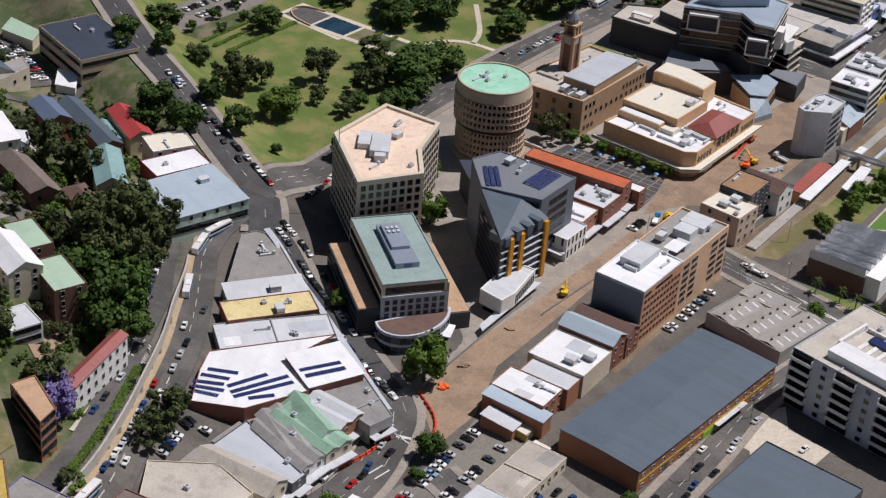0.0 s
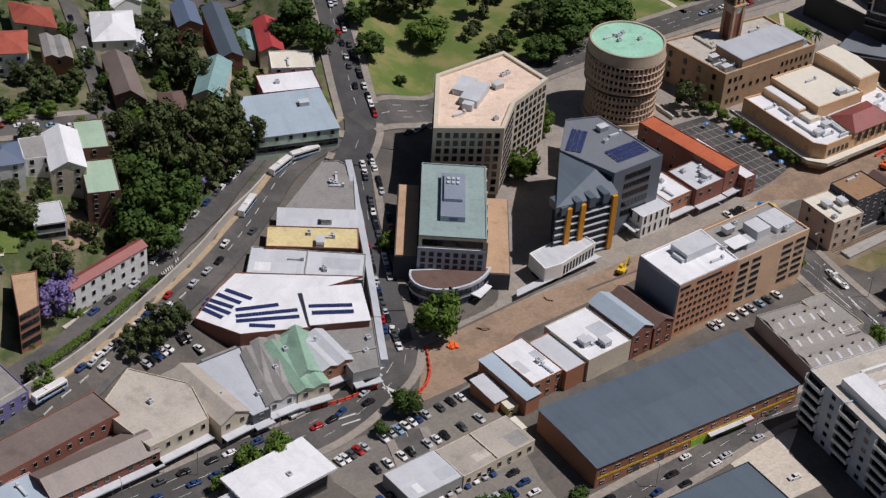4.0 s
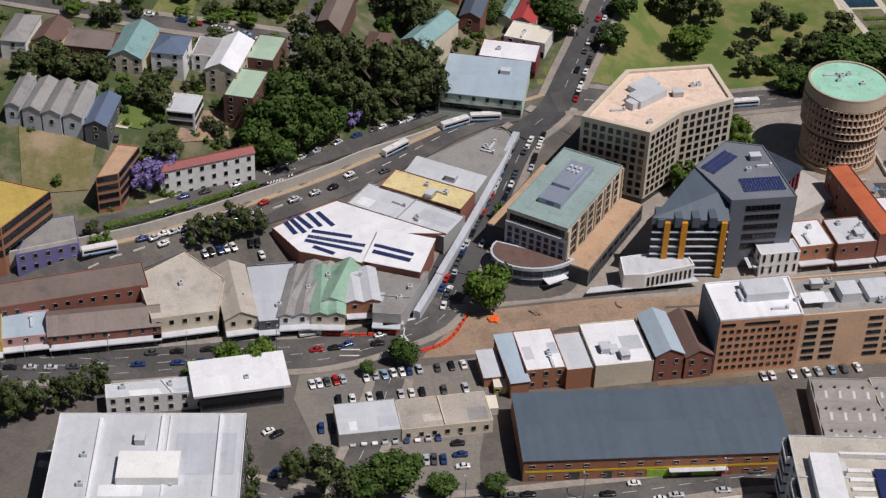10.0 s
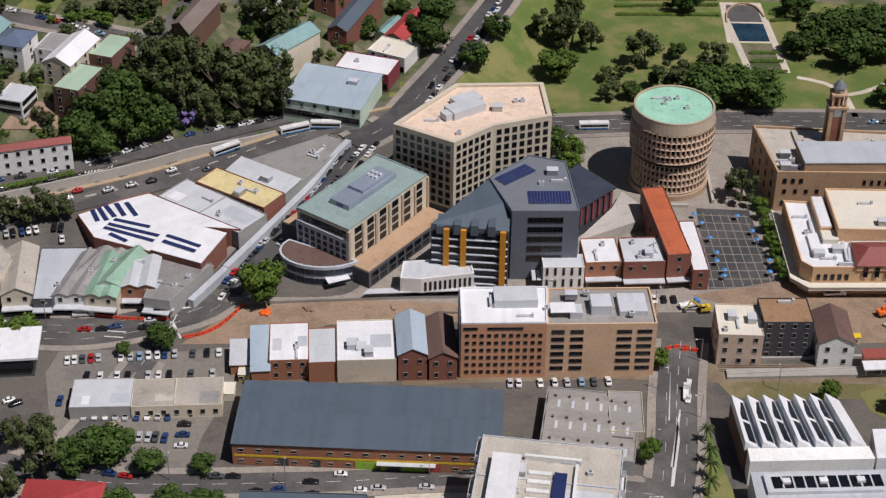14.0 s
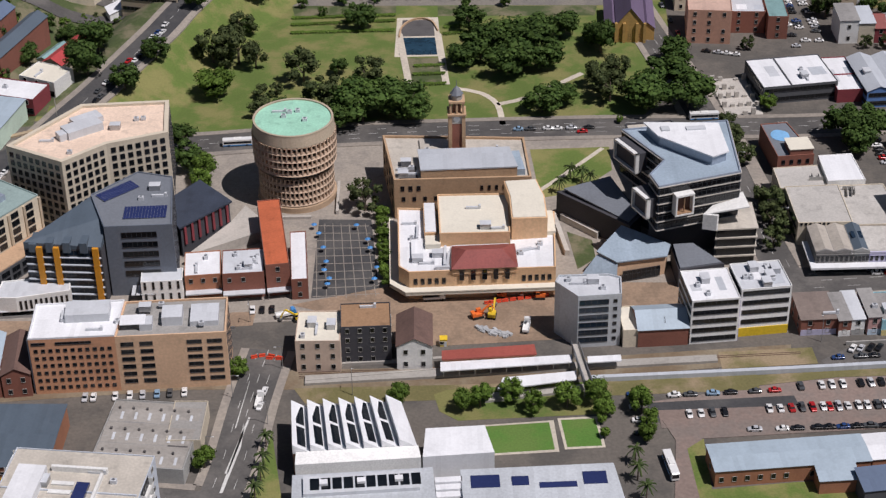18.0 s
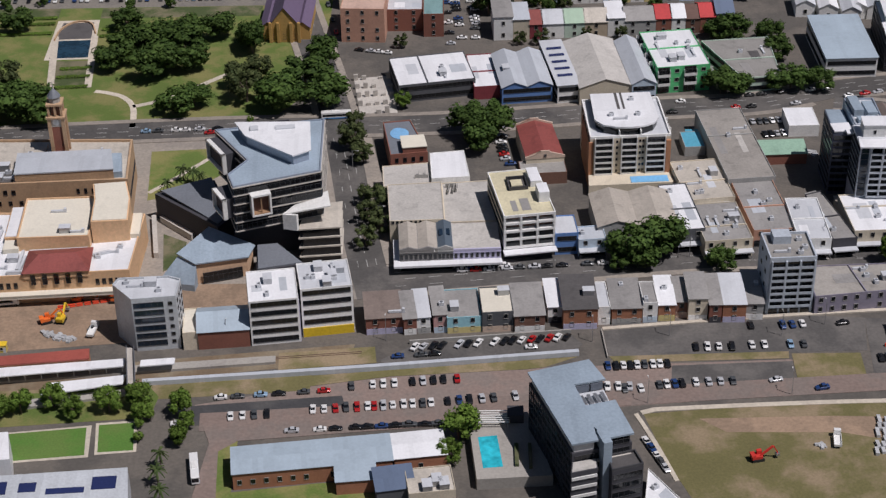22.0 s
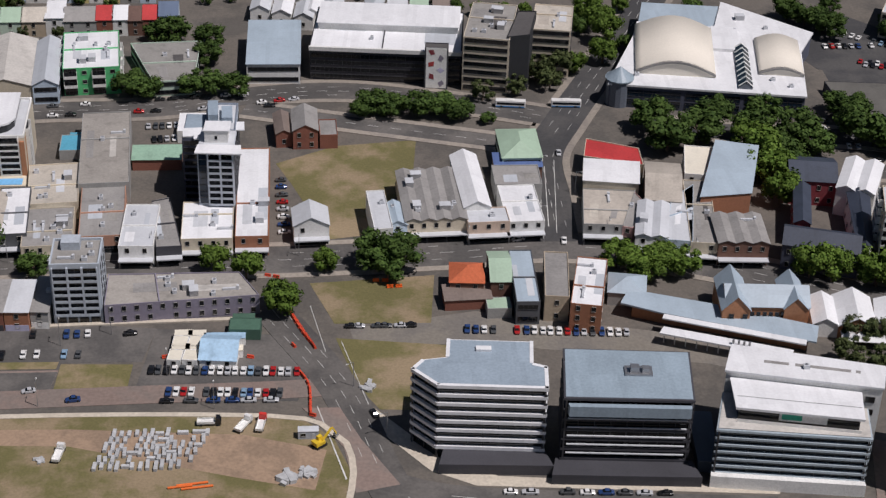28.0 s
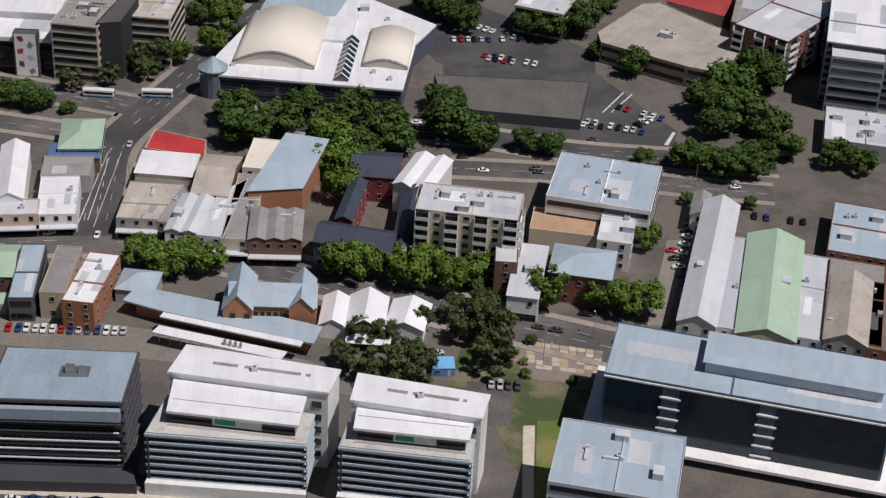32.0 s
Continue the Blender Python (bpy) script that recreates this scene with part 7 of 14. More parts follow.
def round_house():
    cx, cy = 51.5, 29.0
    r = mark("round_office", "drum-shaped concrete office building with copper-green roof and hooded windows", "offices", cx, cy)

    def tube(nm, rad, z0, z1, mat, n=56, r1=None):
        bm = bmesh.new()
        add_tube(bm, rad, z0, z1, n, 0, r1)
        return part(nm, (bm, mat), r)

    tube("base", 15.0, -0.2, 2.2, "hub_stone")
    tube("core", 12.6, 2.0, 31.6, "glass")
    floors = [(3.2, 14.0), (6.0, 14.0), (8.8, 14.0), (11.6, 14.0), (16.6, 15.2), (19.6, 15.4), (22.6, 15.5), (25.6, 15.5)]
    for z, rad in floors:
        tube("floor_ring", rad - 0.2, z, z + 0.5, "hub_stone2")
        tube("sill_ring", rad + 0.3, z - 0.5, z + 0.05, "hub_stone2", r1=rad - 0.1)
        tube("glazing_ring", rad - 1.1, z + 0.4, z + 3.0, "glass")
        bm = bmesh.new()
        for i in range(52):
            m = Matrix.Rotation(i * 2 * math.pi / 52, 4, "Z")
            add_box(bm, rad - 1.1, rad + 0.25, -0.28, 0.28, z + 0.3, z + 2.5, 0, m)
        tagged(part("hood_ring", (bm, "hub_stone2"), r), kind="stuff")
        tube("hood_ring", rad - 0.3, z + 2.1, z + 2.5, "hub_stone2", r1=rad + 0.2)
    tube("waist", 13.2, 14.2, 16.4, "charcoal")
    tube("crown_ring", 15.4, 28.3, 32.2, "tan", r1=15.0)
    tube("roof", 14.2, 32.2, 32.45, "copper_green")
    bm = bmesh.new()
    ring = [[bm.verts.new((ra * math.cos(i * math.pi / 28), ra * math.sin(i * math.pi / 28), z)) for i in range(56)] for ra, z in ((15.0, 32.1), (15.0, 33.0), (14.2, 33.0), (14.2, 32.1))]
    for a, b in zip(ring, ring[1:]):
        for i in range(56):
            bm.faces.new((a[i], a[(i + 1) % 56], b[(i + 1) % 56], b[i]))
    part("parapet", (bm, "tan"), r)
    units(r, [(50, 33, 0), (53, 34, 0), (48, 30, 0), (56, 27, 0), (46, 34, 1)], 32.4)
    boxes(r, "wall_ring", "concrete", cx, cy, 0, [(-17, 6, -19, -18, 0, 1.2), (15, 16, -16, 6, 0, 1.6)])


def tan_offices():
    r = mark("office_block", "long orange-tan office block with small many-sided windows and a white roof", "offices", 4, -82.5)
    A, B, C = (-26.3, -93.6), (0.9, -92.4), (36, -90.8)
    D, E, F = (35, -71), (1.6, -72.6), (-27, -74.2)
    block(r, "brick_wing", [A, B, E, F], -0.2, 21.5, "orange_render")
    # dark slate skin: the shade on the orange wing's left side, put into colour
    block(r, "side_wall", [(-26.8, -93.4), (-26.25, -93.5), (-26.9, -74), (-27.4, -74.1)], 0, 21.4, "slate_wall")
    block(r, "tan_wing", [B, C, D, E], -0.2, 20.5, "tan_wall")
    parapet(r, [A, B, E, F], 21.5, "r_white", "r_white", 0.6, 0.5)
    parapet(r, [B, C, D, E], 20.5, "tan_wall", "r_conc", 0.8, 0.5)
    wins(r, A, B, [2.0 + 2.9 * i for i in range(6)], 11, 1.1, 1.15, "dark", margin=0.8)
    bands(r, A, lerp(A, B, 0.22), [19.3], 0.9, "dark", 0.8)
    bands(r, lerp(A, B, 0.28), lerp(A, B, 0.75), [19.3], 0.9, "dark", 0.8)
    M, N = lerp(B, C, 0.38), lerp(B, C, 0.6)
    wins(r, B, M, [3.0 + 2.9 * i for i in range(6)], 2, 4.0, 1.4, "dark", margin=0.6)
    wins(r, N, C, [3.0 + 2.9 * i for i in range(6)], 2, 4.6, 1.3, "dark", margin=0.6)
    wins(r, C, D, [3.0 + 2.9 * i for i in range(6)], 4, 2.4, 1.4, "dark", margin=0.6)
    boxes(r, "plant_room", "r_light", -10, -81, 3, [(-6, 8, -3.5, 4.5, 21.5, 24.6), (-7.5, -6, -3, 2, 21.5, 23.0)])
    boxes(r, "plant_room", "r_light", 18, -82, 3, [(-3, 3.5, -4, 3, 20.6, 24.0), (6, 15, -5, 5, 20.6, 22.6), (-10, -6, -6, -1, 20.6, 23.0)])
    boxes(r, "sail_roof", "r_white", 6, -86, 3, [(-4, 4, -2.5, 3, 23.0, 23.2)])
    units(r, [(1, -85, 0), (-6, -89, 1), (14, -76, 0), (28, -87, 0), (9, -78, 2)], 21.6)


def tilted(root, nm, pts, z0, zs, mat):
    """A solid on a plan with its own height at every corner of the top."""
    bm = bmesh.new()
    l = loc(root, pts)
    lo = [bm.verts.new((*c, z0 if z0 is not None else z - 0.5)) for c, z in zip(l, zs)]
    hi = [bm.verts.new((*c, z)) for c, z in zip(l, zs)]
    k = len(pts)
    bm.faces.new(hi)
    bm.faces.new(lo[::-1])
    for i in range(k):
        bm.faces.new((lo[i], lo[(i + 1) % k], hi[(i + 1) % k], hi[i]))
    bmesh.ops.triangulate(bm, faces=[f for f in bm.faces if len(f.verts) > 4])
    part(nm, (bm, mat), root)


def theatre():
    r = mark("theatre", "sandstone-coloured theatre with stepped white roofs and a red tiled hip", "theatre", 119, -27)
    p = [(94, -43.8), (144.6, -42.2), (146.6, -6), (89.8, -1.4), (90.4, -40)]
    block(r, "wall", p, -0.2, 10.6, "apricot")
    parapet(r, p, 10.6, "apricot", "r_white", 0.8, 0.5)
    wins(r, p[0], lerp(p[0], p[1], 0.28), [6.2], 5, 1.2, 2.2, "dark", margin=1.0)
    wins(r, lerp(p[0], p[1], 0.74), p[1], [6.2], 5, 1.2, 2.2, "dark", margin=1.0)
    wins(r, p[4], p[3], [6.0], 10, 1.3, 2.2, "dark", margin=1.0)
    bm = bmesh.new()
    q = inset(loc(r, p), -3.2)
    l = loc(r, p)
    for i, j in ((0, 1), (4, 0), (3, 4)):
        add_prism(bm, [q[i], q[j], l[j], l[i]], 4.2, 4.9)
    part("awning", (bm, "r_cream"), r)
    bm = bmesh.new()
    for i, j in ((0, 1), (4, 0), (3, 4)):
        add_prism(bm, [q[i], q[j], *[tuple(Vector(a) * 0.06 + Vector(b) * 0.94) for a, b in ((l[j], q[j]), (l[i], q[i]))]], 3.7, 5.15)
    part("fascia", (bm, "r_cream"), r)
    u = [(104.8, -27.0), (129.6, -27.0), (130.2, -0.5), (104.3, -0.5)]
    block(r, "auditorium", u, 10, 15.6, "apricot")
    parapet(r, u, 15.6, "apricot", "r_cream", 0.6, 0.5)
    s = [(130.2, -23.6), (142.9, -22.4), (142.6, -10), (140.2, 1.2), (128.4, 0.2), (130.0, -10)]
    tilted(r, "stage_tower", s, 10, [19.6, 19.0, 20.4, 20.8, 20.8, 20.4], "apricot")
    tilted(r, "stage_roof", inset(s, 0.5), None, [19.9, 19.3, 20.7, 21.1, 21.1, 20.7], "r_cream")
    t = [(109.0, -43.7), (131.0, -43.0), (130.6, -29.0), (109.4, -30.0)]
    block(r, "hall", t, 10, 12.4, "apricot")
    wins(r, t[0], t[1], [7.6], 5, 1.5, 3.8, "dark", margin=1.2, out=0.05)
    bm = bmesh.new()
    a, b, c, d = (Vector((*x, 12.4)) for x in inset(loc(r, t), -0.5))
    e, f = (a + d) / 2 + (b - a) * 0.22 + Vector((0, 0, 3)), (b + c) / 2 - (b - a) * 0.22 + Vector((0, 0, 3))
    vs = [bm.verts.new(v) for v in (a, b, c, d, e, f)]
    for k in ((0, 1, 5, 4), (2, 3, 4, 5), (1, 2, 5), (3, 0, 4), (3, 2, 1, 0)):
        bm.faces.new([vs[i] for i in k])
    part("hip_roof", (bm, "r_maroon"), r)
    for x, y, w, d, z, mt in ((101.6, -12, 4.6, 20, 13.4, "apricot"), (101.6, -12, 4.0, 19.4, 13.7, "r_white"), (102.4, -25.5, 5.4, 6.0, 12.6, "r_cream"), (144.3, -14, 3.2, 14, 12.4, "r_cream"), (95.6, -30, 1.6, 12, 11.9, "r_white")):
        block(r, "roof_block", rect(x, y, 1, w, d), 10.6, z, mt)
    for x, y, rot, ln in ((106.5, -34, 88, 12), (107.6, -36, 84, 9), (119, -28.2, 2, 20), (134, -31, 20, 6), (105.5, -41.3, 3, 5), (97, -18, 88, 8)):
        boxes(r, "duct", "r_light", x, y, rot, [(-ln / 2, ln / 2, -0.45, 0.45, 10.8, 11.9)])
    units(r, [(94, -12, 1), (95, -22, 0), (97, -36, 2), (100, -38, 1), (104, -33, 2), (137, -30, 1), (140, -27, 0), (133, -33, 0)], 10.75)
    units(r, [(117, -10, 1), (121, -23, 2), (125, -24, 1)], 15.8)


def city_hall():
    r = mark("city_hall", "sandstone city hall with a pale roof and brick clock tower", "city hall", 110, 22)
    p = [(88.6, 9.2), (139.2, 9.8), (138.0, 39.5), (84, 43)]
    block(r, "wall", p, -0.2, 15.8, "stone_tan")
    parapet(r, p, 15.8, "stone_tan", "r_beige", 1.0, 0.8)
    wins(r, p[0], p[1], [7.6], 12, 1.2, 1.7, "dark", margin=1.4)
    wins(r, lerp(p[0], p[1], 0.02), lerp(p[0], p[1], 0.22), [2.4, 12.0], 3, 1.3, 1.9, "dark", margin=0.6)
    wins(r, lerp(p[0], p[1], 0.6), p[1], [11.6], 7, 0.9, 1.9, "dark", margin=0.6)
    wins(r, p[3], p[0], [2.4, 7.2, 12.0], 4, 1.6, 2.4, "dark", margin=1.6)
    bands(r, p[1], p[2], [7.2], 2.0, "dark", 2.0)
    q = [(98.6, 10.6), (134.0, 12.0), (131.6, 26.4), (97.6, 25.6)]
    block(r, "upper_hall", q, 15.8, 19.6, "stone_tan")
    block(r, "hall_roof", inset(q, -0.2), 19.6, 20.1, "r_light2")
    block(r, "hall_roof", [(131.8, 12.4), (137.0, 12.6), (135.4, 26.4), (131.9, 26.4)], 15.8, 18.4, "r_blue2")
    block(r, "plant_well", [(90.6, 11.4), (97.4, 11.4), (96.8, 20.0), (90.2, 20.0)], 15.85, 16.2, "r_dark")
    units(r, [(92, 13, 2), (95, 14, 1), (92, 17.6, 1), (95.2, 18, 0), (93, 21.6, 2), (101, 31, 0), (125, 32, 1)], 16.1)
    block(r, "rear_hall", [(98.5, 28.5), (106.5, 28.8), (106.5, 39), (98.0, 39.6)], 15.8, 16.9, "r_beige")
    tx, ty = 112.3, 33.0
    boxes(r, "tower_shaft", "brick", tx, ty, 1, [(-2.5, 2.5, -2.5, 2.5, 15, 28.2)])
    boxes(r, "tower_corner", "stone_tan", tx, ty, 1, [(sx - 0.65, sx + 0.65, sy - 0.65, sy + 0.65, 15, 31.5) for sx in (-2.5, 2.5) for sy in (-2.5, 2.5)])
    boxes(r, "clock_stage", "concrete", tx, ty, 1, [(-2.6, 2.6, -2.6, 2.6, 28.0, 31.6)])
    boxes(r, "tower_cornice", "stone_tan", tx, ty, 1, [(-3.5, 3.5, -3.5, 3.5, 31.6, 32.3), (-3.0, 3.0, -3.0, 3.0, 36.6, 37.4)])
    boxes(r, "belfry_pier", "stone_tan", tx, ty, 1, [(sx - 0.4, sx + 0.4, sy - 0.4, sy + 0.4, 32.2, 36.7) for sx in (-2.3, 0, 2.3) for sy in (-2.3, 2.3)])
    boxes(r, "belfry_core", "brown", tx, ty, 1, [(-1.5, 1.5, -1.5, 1.5, 32.2, 36.7)])
    o = r.matrix_world.translation
    at = Matrix.Translation((tx - o.x, ty - o.y, 0))
    bm = bmesh.new()
    add_tube(bm, 2.2, 37.3, 39.6, 8)
    part("lantern", (bm, "frame_grey"), r, at)
    bm = bmesh.new()
    add_tube(bm, 2.6, 39.5, 41.4, 8, 0, 1.3)
    add_tube(bm, 1.3, 41.4, 42.6, 8, 0, 0.15)
    add_tube(bm, 0.12, 42.5, 45.0, 6)
    part("spire", (bm, "r_slate2"), r, at)
    bm = bmesh.new()
    m = Matrix.Translation((0, -2.6, 29.9)) @ Matrix.Rotation(math.pi / 2, 4, "X")
    add_tube(bm, 1.25, 0, 0.12, 20)
    bm.transform(m)
    part("clock_face", (bm, "frame_white"), r, at)


def court_house():
    r = mark("university_building", "faceted blue-grey glass building with stacked cantilevered volumes and white box windows", "university", 190, 2)
    core = [(179, -20), (204, -15), (206, 16), (179, 18), (176, 6), (184, -5)]
    block(r, "core", core, -0.2, 16.0, "charcoal")
    p = [(180.7, -27.2), (210.5, -17.9), (211.4, 19.3), (172.0, 13.8), (184.5, -8.8), (178.4, -18.4)]
    block(r, "glass_volume", p, 15.5, 33.2, "glass_blue")
    for k, (a, b) in enumerate(((p[0], p[1]), (p[1], p[2]), (p[5], p[0]), (p[4], p[5]), (p[3], p[4]))):
        bands(r, a, b, [16.2, 19.8, 23.4, 27.0, 30.4], 2.7, "blue" if k == 1 else "dark", 0.3)
        m, ln = edge(r, a, b)
        for z in (15.5, 19.0, 22.6, 26.2, 29.7, 32.9):
            bm = bmesh.new()
            add_box(bm, 0, ln, -0.35, 0.05, z, z + 0.32)
            part("spandrel", (bm, "concrete"), r, m)
    parapet(r, p, 33.2, "blue_panel", "r_blue2", 0.6, 0.5)
    t = [(200.9, -13.8), (207.2, -10.1), (206.5, 10.6), (179.4, 12.0), (183.6, 1.7)]
    block(r, "top_storey", inset(t, 0.8), 33.2, 37.0, "blue_panel")
    block(r, "top_roof", t, 37.0, 37.5, "r_white")
    boxes(r, "roof_unit", "r_light", 189.2, 6, 5, [(-4, -1, -1, 2, 37.4, 38.1), (5, 12, -1.5, 1.0, 37.4, 38.0)])
    m, ln = edge(r, p[0], p[1])
    bm = bmesh.new()
    for it in ((5.4, 12.4, -3.2, 0.2, 29.6, 30.3), (5.4, 12.4, -3.2, 0.2, 22.0, 22.6), (5.4, 6.0, -3.2, 0.2, 22.6, 29.6), (11.8, 12.4, -3.2, 0.2, 22.6, 29.6)):
        add_box(bm, *it)
    part("box_window", (bm, "frame_white"), r, m)
    bm = bmesh.new()
    add_box(bm, 6.0, 11.8, -0.8, 0.2, 22.6, 29.6)
    part("box_window_glass", (bm, "brown"), r, m)
    bm = bmesh.new()
    add_box(bm, 6.0, 11.8, -3.0, -0.8, 22.6, 23.0)
    add_box(bm, 8.7, 9.1, -2.6, -2.2, 23.0, 29.6)
    part("box_window_floor", (bm, "r_tan2"), r, m)
    for a, b, z in (((168.9, 9.5), (175.6, -3.0), 24.4), ((172.6, -18.6), (177.0, -27.6), 20.6)):
        m, ln = edge(r, a, b)
        bm = bmesh.new()
        for it in ((0, ln, -0.2, 1.3, z + 7.2, z + 8.0), (0, ln, -0.2, 1.3, z, z + 0.6), (0, 0.6, -0.2, 1.3, z, z + 8), (ln - 0.9, ln, -0.2, 1.3, z, z + 8)):
            add_box(bm, *it)
        part("white_frame", (bm, "frame_white"), r, m)
        bm = bmesh.new()
        add_box(bm, 0.2, ln - 0.2, 1.0, 7.0, z + 0.2, z + 7.8)
        part("frame_backing", (bm, "charcoal"), r, m)
    s = [(202.4, -26.2), (216.2, -25.4), (216.6, -9.5), (205.2, -11.5)]
    block(r, "side_volume", s, -0.2, 15.0, "glass")
    for z in (3.6, 7.4, 11.2, 14.9):
        block(r, "terrace_slab", inset(s, -0.6), z, z + 0.5, "r_beige")
    tilted(r, "white_shelter", [(196.8, -26.6), (213.4, -24.0), (212.4, -14.6), (202.0, -19.4)], None, [21.8, 23.0, 23.4, 22.0], "frame_white")
    tilted(r, "shelter_wall", [(196.8, -26.5), (201.6, -28.0), (202.2, -27.2), (197.6, -25.6)], 15.6, [21.5, 21.9, 21.9, 21.5], "frame_white")
    w = [(178.6, 53.5), (196.0, 56.0), (207.0, 40.0), (206.0, 17.0), (183.0, 20.0)]
    block(r, "west_wing", w, -0.2, 13.0, "charcoal")
    parapet(r, w, 13.0, "charcoal", "r_beige", 0.7, 0.5)
    block(r, "terrace_block", [(191.0, 36.0), (206.0, 38.0), (206.0, 20.0), (189.0, 21.0)], 13.0, 18.6, "charcoal")
    block(r, "terrace_roof", [(190.6, 36.4), (206.4, 38.4), (206.4, 20.0), (188.6, 20.8)], 18.6, 19.0, "r_beige")
    boxes(r, "white_shelter", "frame_white", 186.0, 42.0, 96, [(-5, 5, -1.5, 1.5, 15.8, 16.3), (-5, -4.6, -1.5, 1.5, 13, 15.8), (4.6, 5, -1.5, 1.5, 13, 15.8)])
    w = [(151.0, 8.5), (168.8, 15.5), (176.4, -8.2), (172.8, -13.4)]
    block(r, "low_wing", inset(w, 1.4), -0.2, 10.6, "charcoal")
    tilted(r, "wing_roof", w, None, [12.2, 13.0, 11.4, 11.0], "r_slate2")
    w = [(159.6, -31.2), (166.2, -36.4), (184.4, -31.8), (186.4, -25.0), (169.8, -15.6)]
    block(r, "hall", inset(w, 0.8), -0.2, 7.6, "tan_wall")
    tilted(r, "hall_roof", w, None, [10.2, 9.0, 8.2, 8.6, 11.0], "r_blue2")
    bands(r, w[1], w[2], [0.6], 4.0, "dark", 2.5)
    tilted(r, "folded_skirt", [(153.0, -36.8), (165.8, -40.2), (166.6, -36.2), (160.0, -31.0)], -0.2, [2.4, 2.6, 8.0, 9.0], "r_blue2")
    w = [(187.2, -25.6), (194.2, -25.0), (203.0, -35.6), (188.0, -39.0)]
    block(r, "hall", inset(w, 0.5), -0.2, 7.2, "charcoal")
    tilted(r, "hall_roof", w, None, [9.0, 9.0, 7.6, 7.8], "r_slate2")
    block(r, "stair_ramp", [(149.8, 6.0), (162.2, -7.4), (163.2, -6.0), (151.2, 7.6)], -0.1, 2.6, "concrete")
    block(r, "forecourt_wall", [(146.5, 8.0), (148.2, 8.0), (151.4, -18.0), (149.7, -18.0)], -0.1, 2.2, "concrete")


def straw_office():
    r = mark("office_building", "cream concrete office building with yellowish roof and open brown loggias", "offices", 280, -12)
    p = [(273.4, -27.2), (291.6, -25.2), (287.6, 5.6), (269.6, 3.6)]
    back = [lerp(p[0], p[3], 0.09), lerp(p[1], p[2], 0.09), p[2], p[3]]
    block(r, "wall", back, -0.2, 17.4, "cream")
    block(r, "shop_base", p, -0.2, 4.2, "frame_dark")
    m, ln = edge(r, p[0], p[1])
    for z in (4.2, 7.6, 10.8, 14.0, 17.0):
        bm = bmesh.new()
        add_box(bm, 0, ln, 0, 2.9, z, z + (0.9 if z < 17 else 0.5))
        part("floor_slab", (bm, "white"), r, m)
    for x in (0.0, 0.33, 0.66, 1.0):
        bm = bmesh.new()
        add_box(bm, x * (ln - 0.7), x * (ln - 0.7) + 0.7, 0.02, 2.8, 4.2, 17.1)
        part("column", (bm, "white"), r, m)
    for k, z in enumerate((5.1, 8.5, 11.7, 14.9)):
        for i in range(3):
            x0, x1 = (ln - 0.7) * i / 3 + 0.7, (ln - 0.7) * (i + 1) / 3
            bm = bmesh.new()
            if k > 1:
                add_box(bm, x0, x1, 2.3, 2.7, z, z + 2.2)
                part("loggia_back", (bm, "brown"), r, m)
            else:
                add_box(bm, x0 + 0.3, x1 - 0.3, 0.3, 0.6, z + 0.2, z + 2.0)
                part("window_band", (bm, "glass"), r, m)
    bands(r, p[3], p[0], [8.6, 11.8, 15.0], 1.4, "dark", 1.2)
    bm = bmesh.new()
    add_box(bm, -0.3, ln + 0.3, -3.4, 0.1, 3.5, 4.0)
    part("awning", (bm, "r_white"), r, m)
    parapet(r, p, 17.45, "white", "r_straw", 0.5, 0.35)
    w = [(276.4, -9.6), (283.4, -8.9), (282.8, -1.2), (275.8, -1.8)]
    block(r, "plant_well", inset(w, 0.3), 17.5, 17.75, "r_dark")
    bm = bmesh.new()
    a, b = loc(r, w), inset(loc(r, w), 0.35)
    for i in range(4):
        j = (i + 1) % 4
        add_prism(bm, [a[i], a[j], b[j], b[i]], 17.5, 19.0)
    part("well_screen", (bm, "frame_dark"), r)
    boxes(r, "plant_unit", "r_straw", 279.5, -5.4, 5, [(-2.2, 1.8, -2.2, 2.0, 17.6, 18.6)])
    boxes(r, "plant_room", "r_white", 286.2, -2.6, 6, [(-2.4, 1.6, -4.6, 5.2, 17.5, 20.0)])
    boxes(r, "plant_room", "r_white", 288.2, -14.6, 6, [(-2.2, 1.6, -3.2, 3.4, 17.5, 21.6)])
    boxes(r, "roof_patch", "r_grey", 281.4, -19.0, 6, [(-1.6, 1.6, -4.0, 4.0, 17.5, 17.68), (-5.0, -3.0, -4.0, 3.0, 17.5, 17.67)])


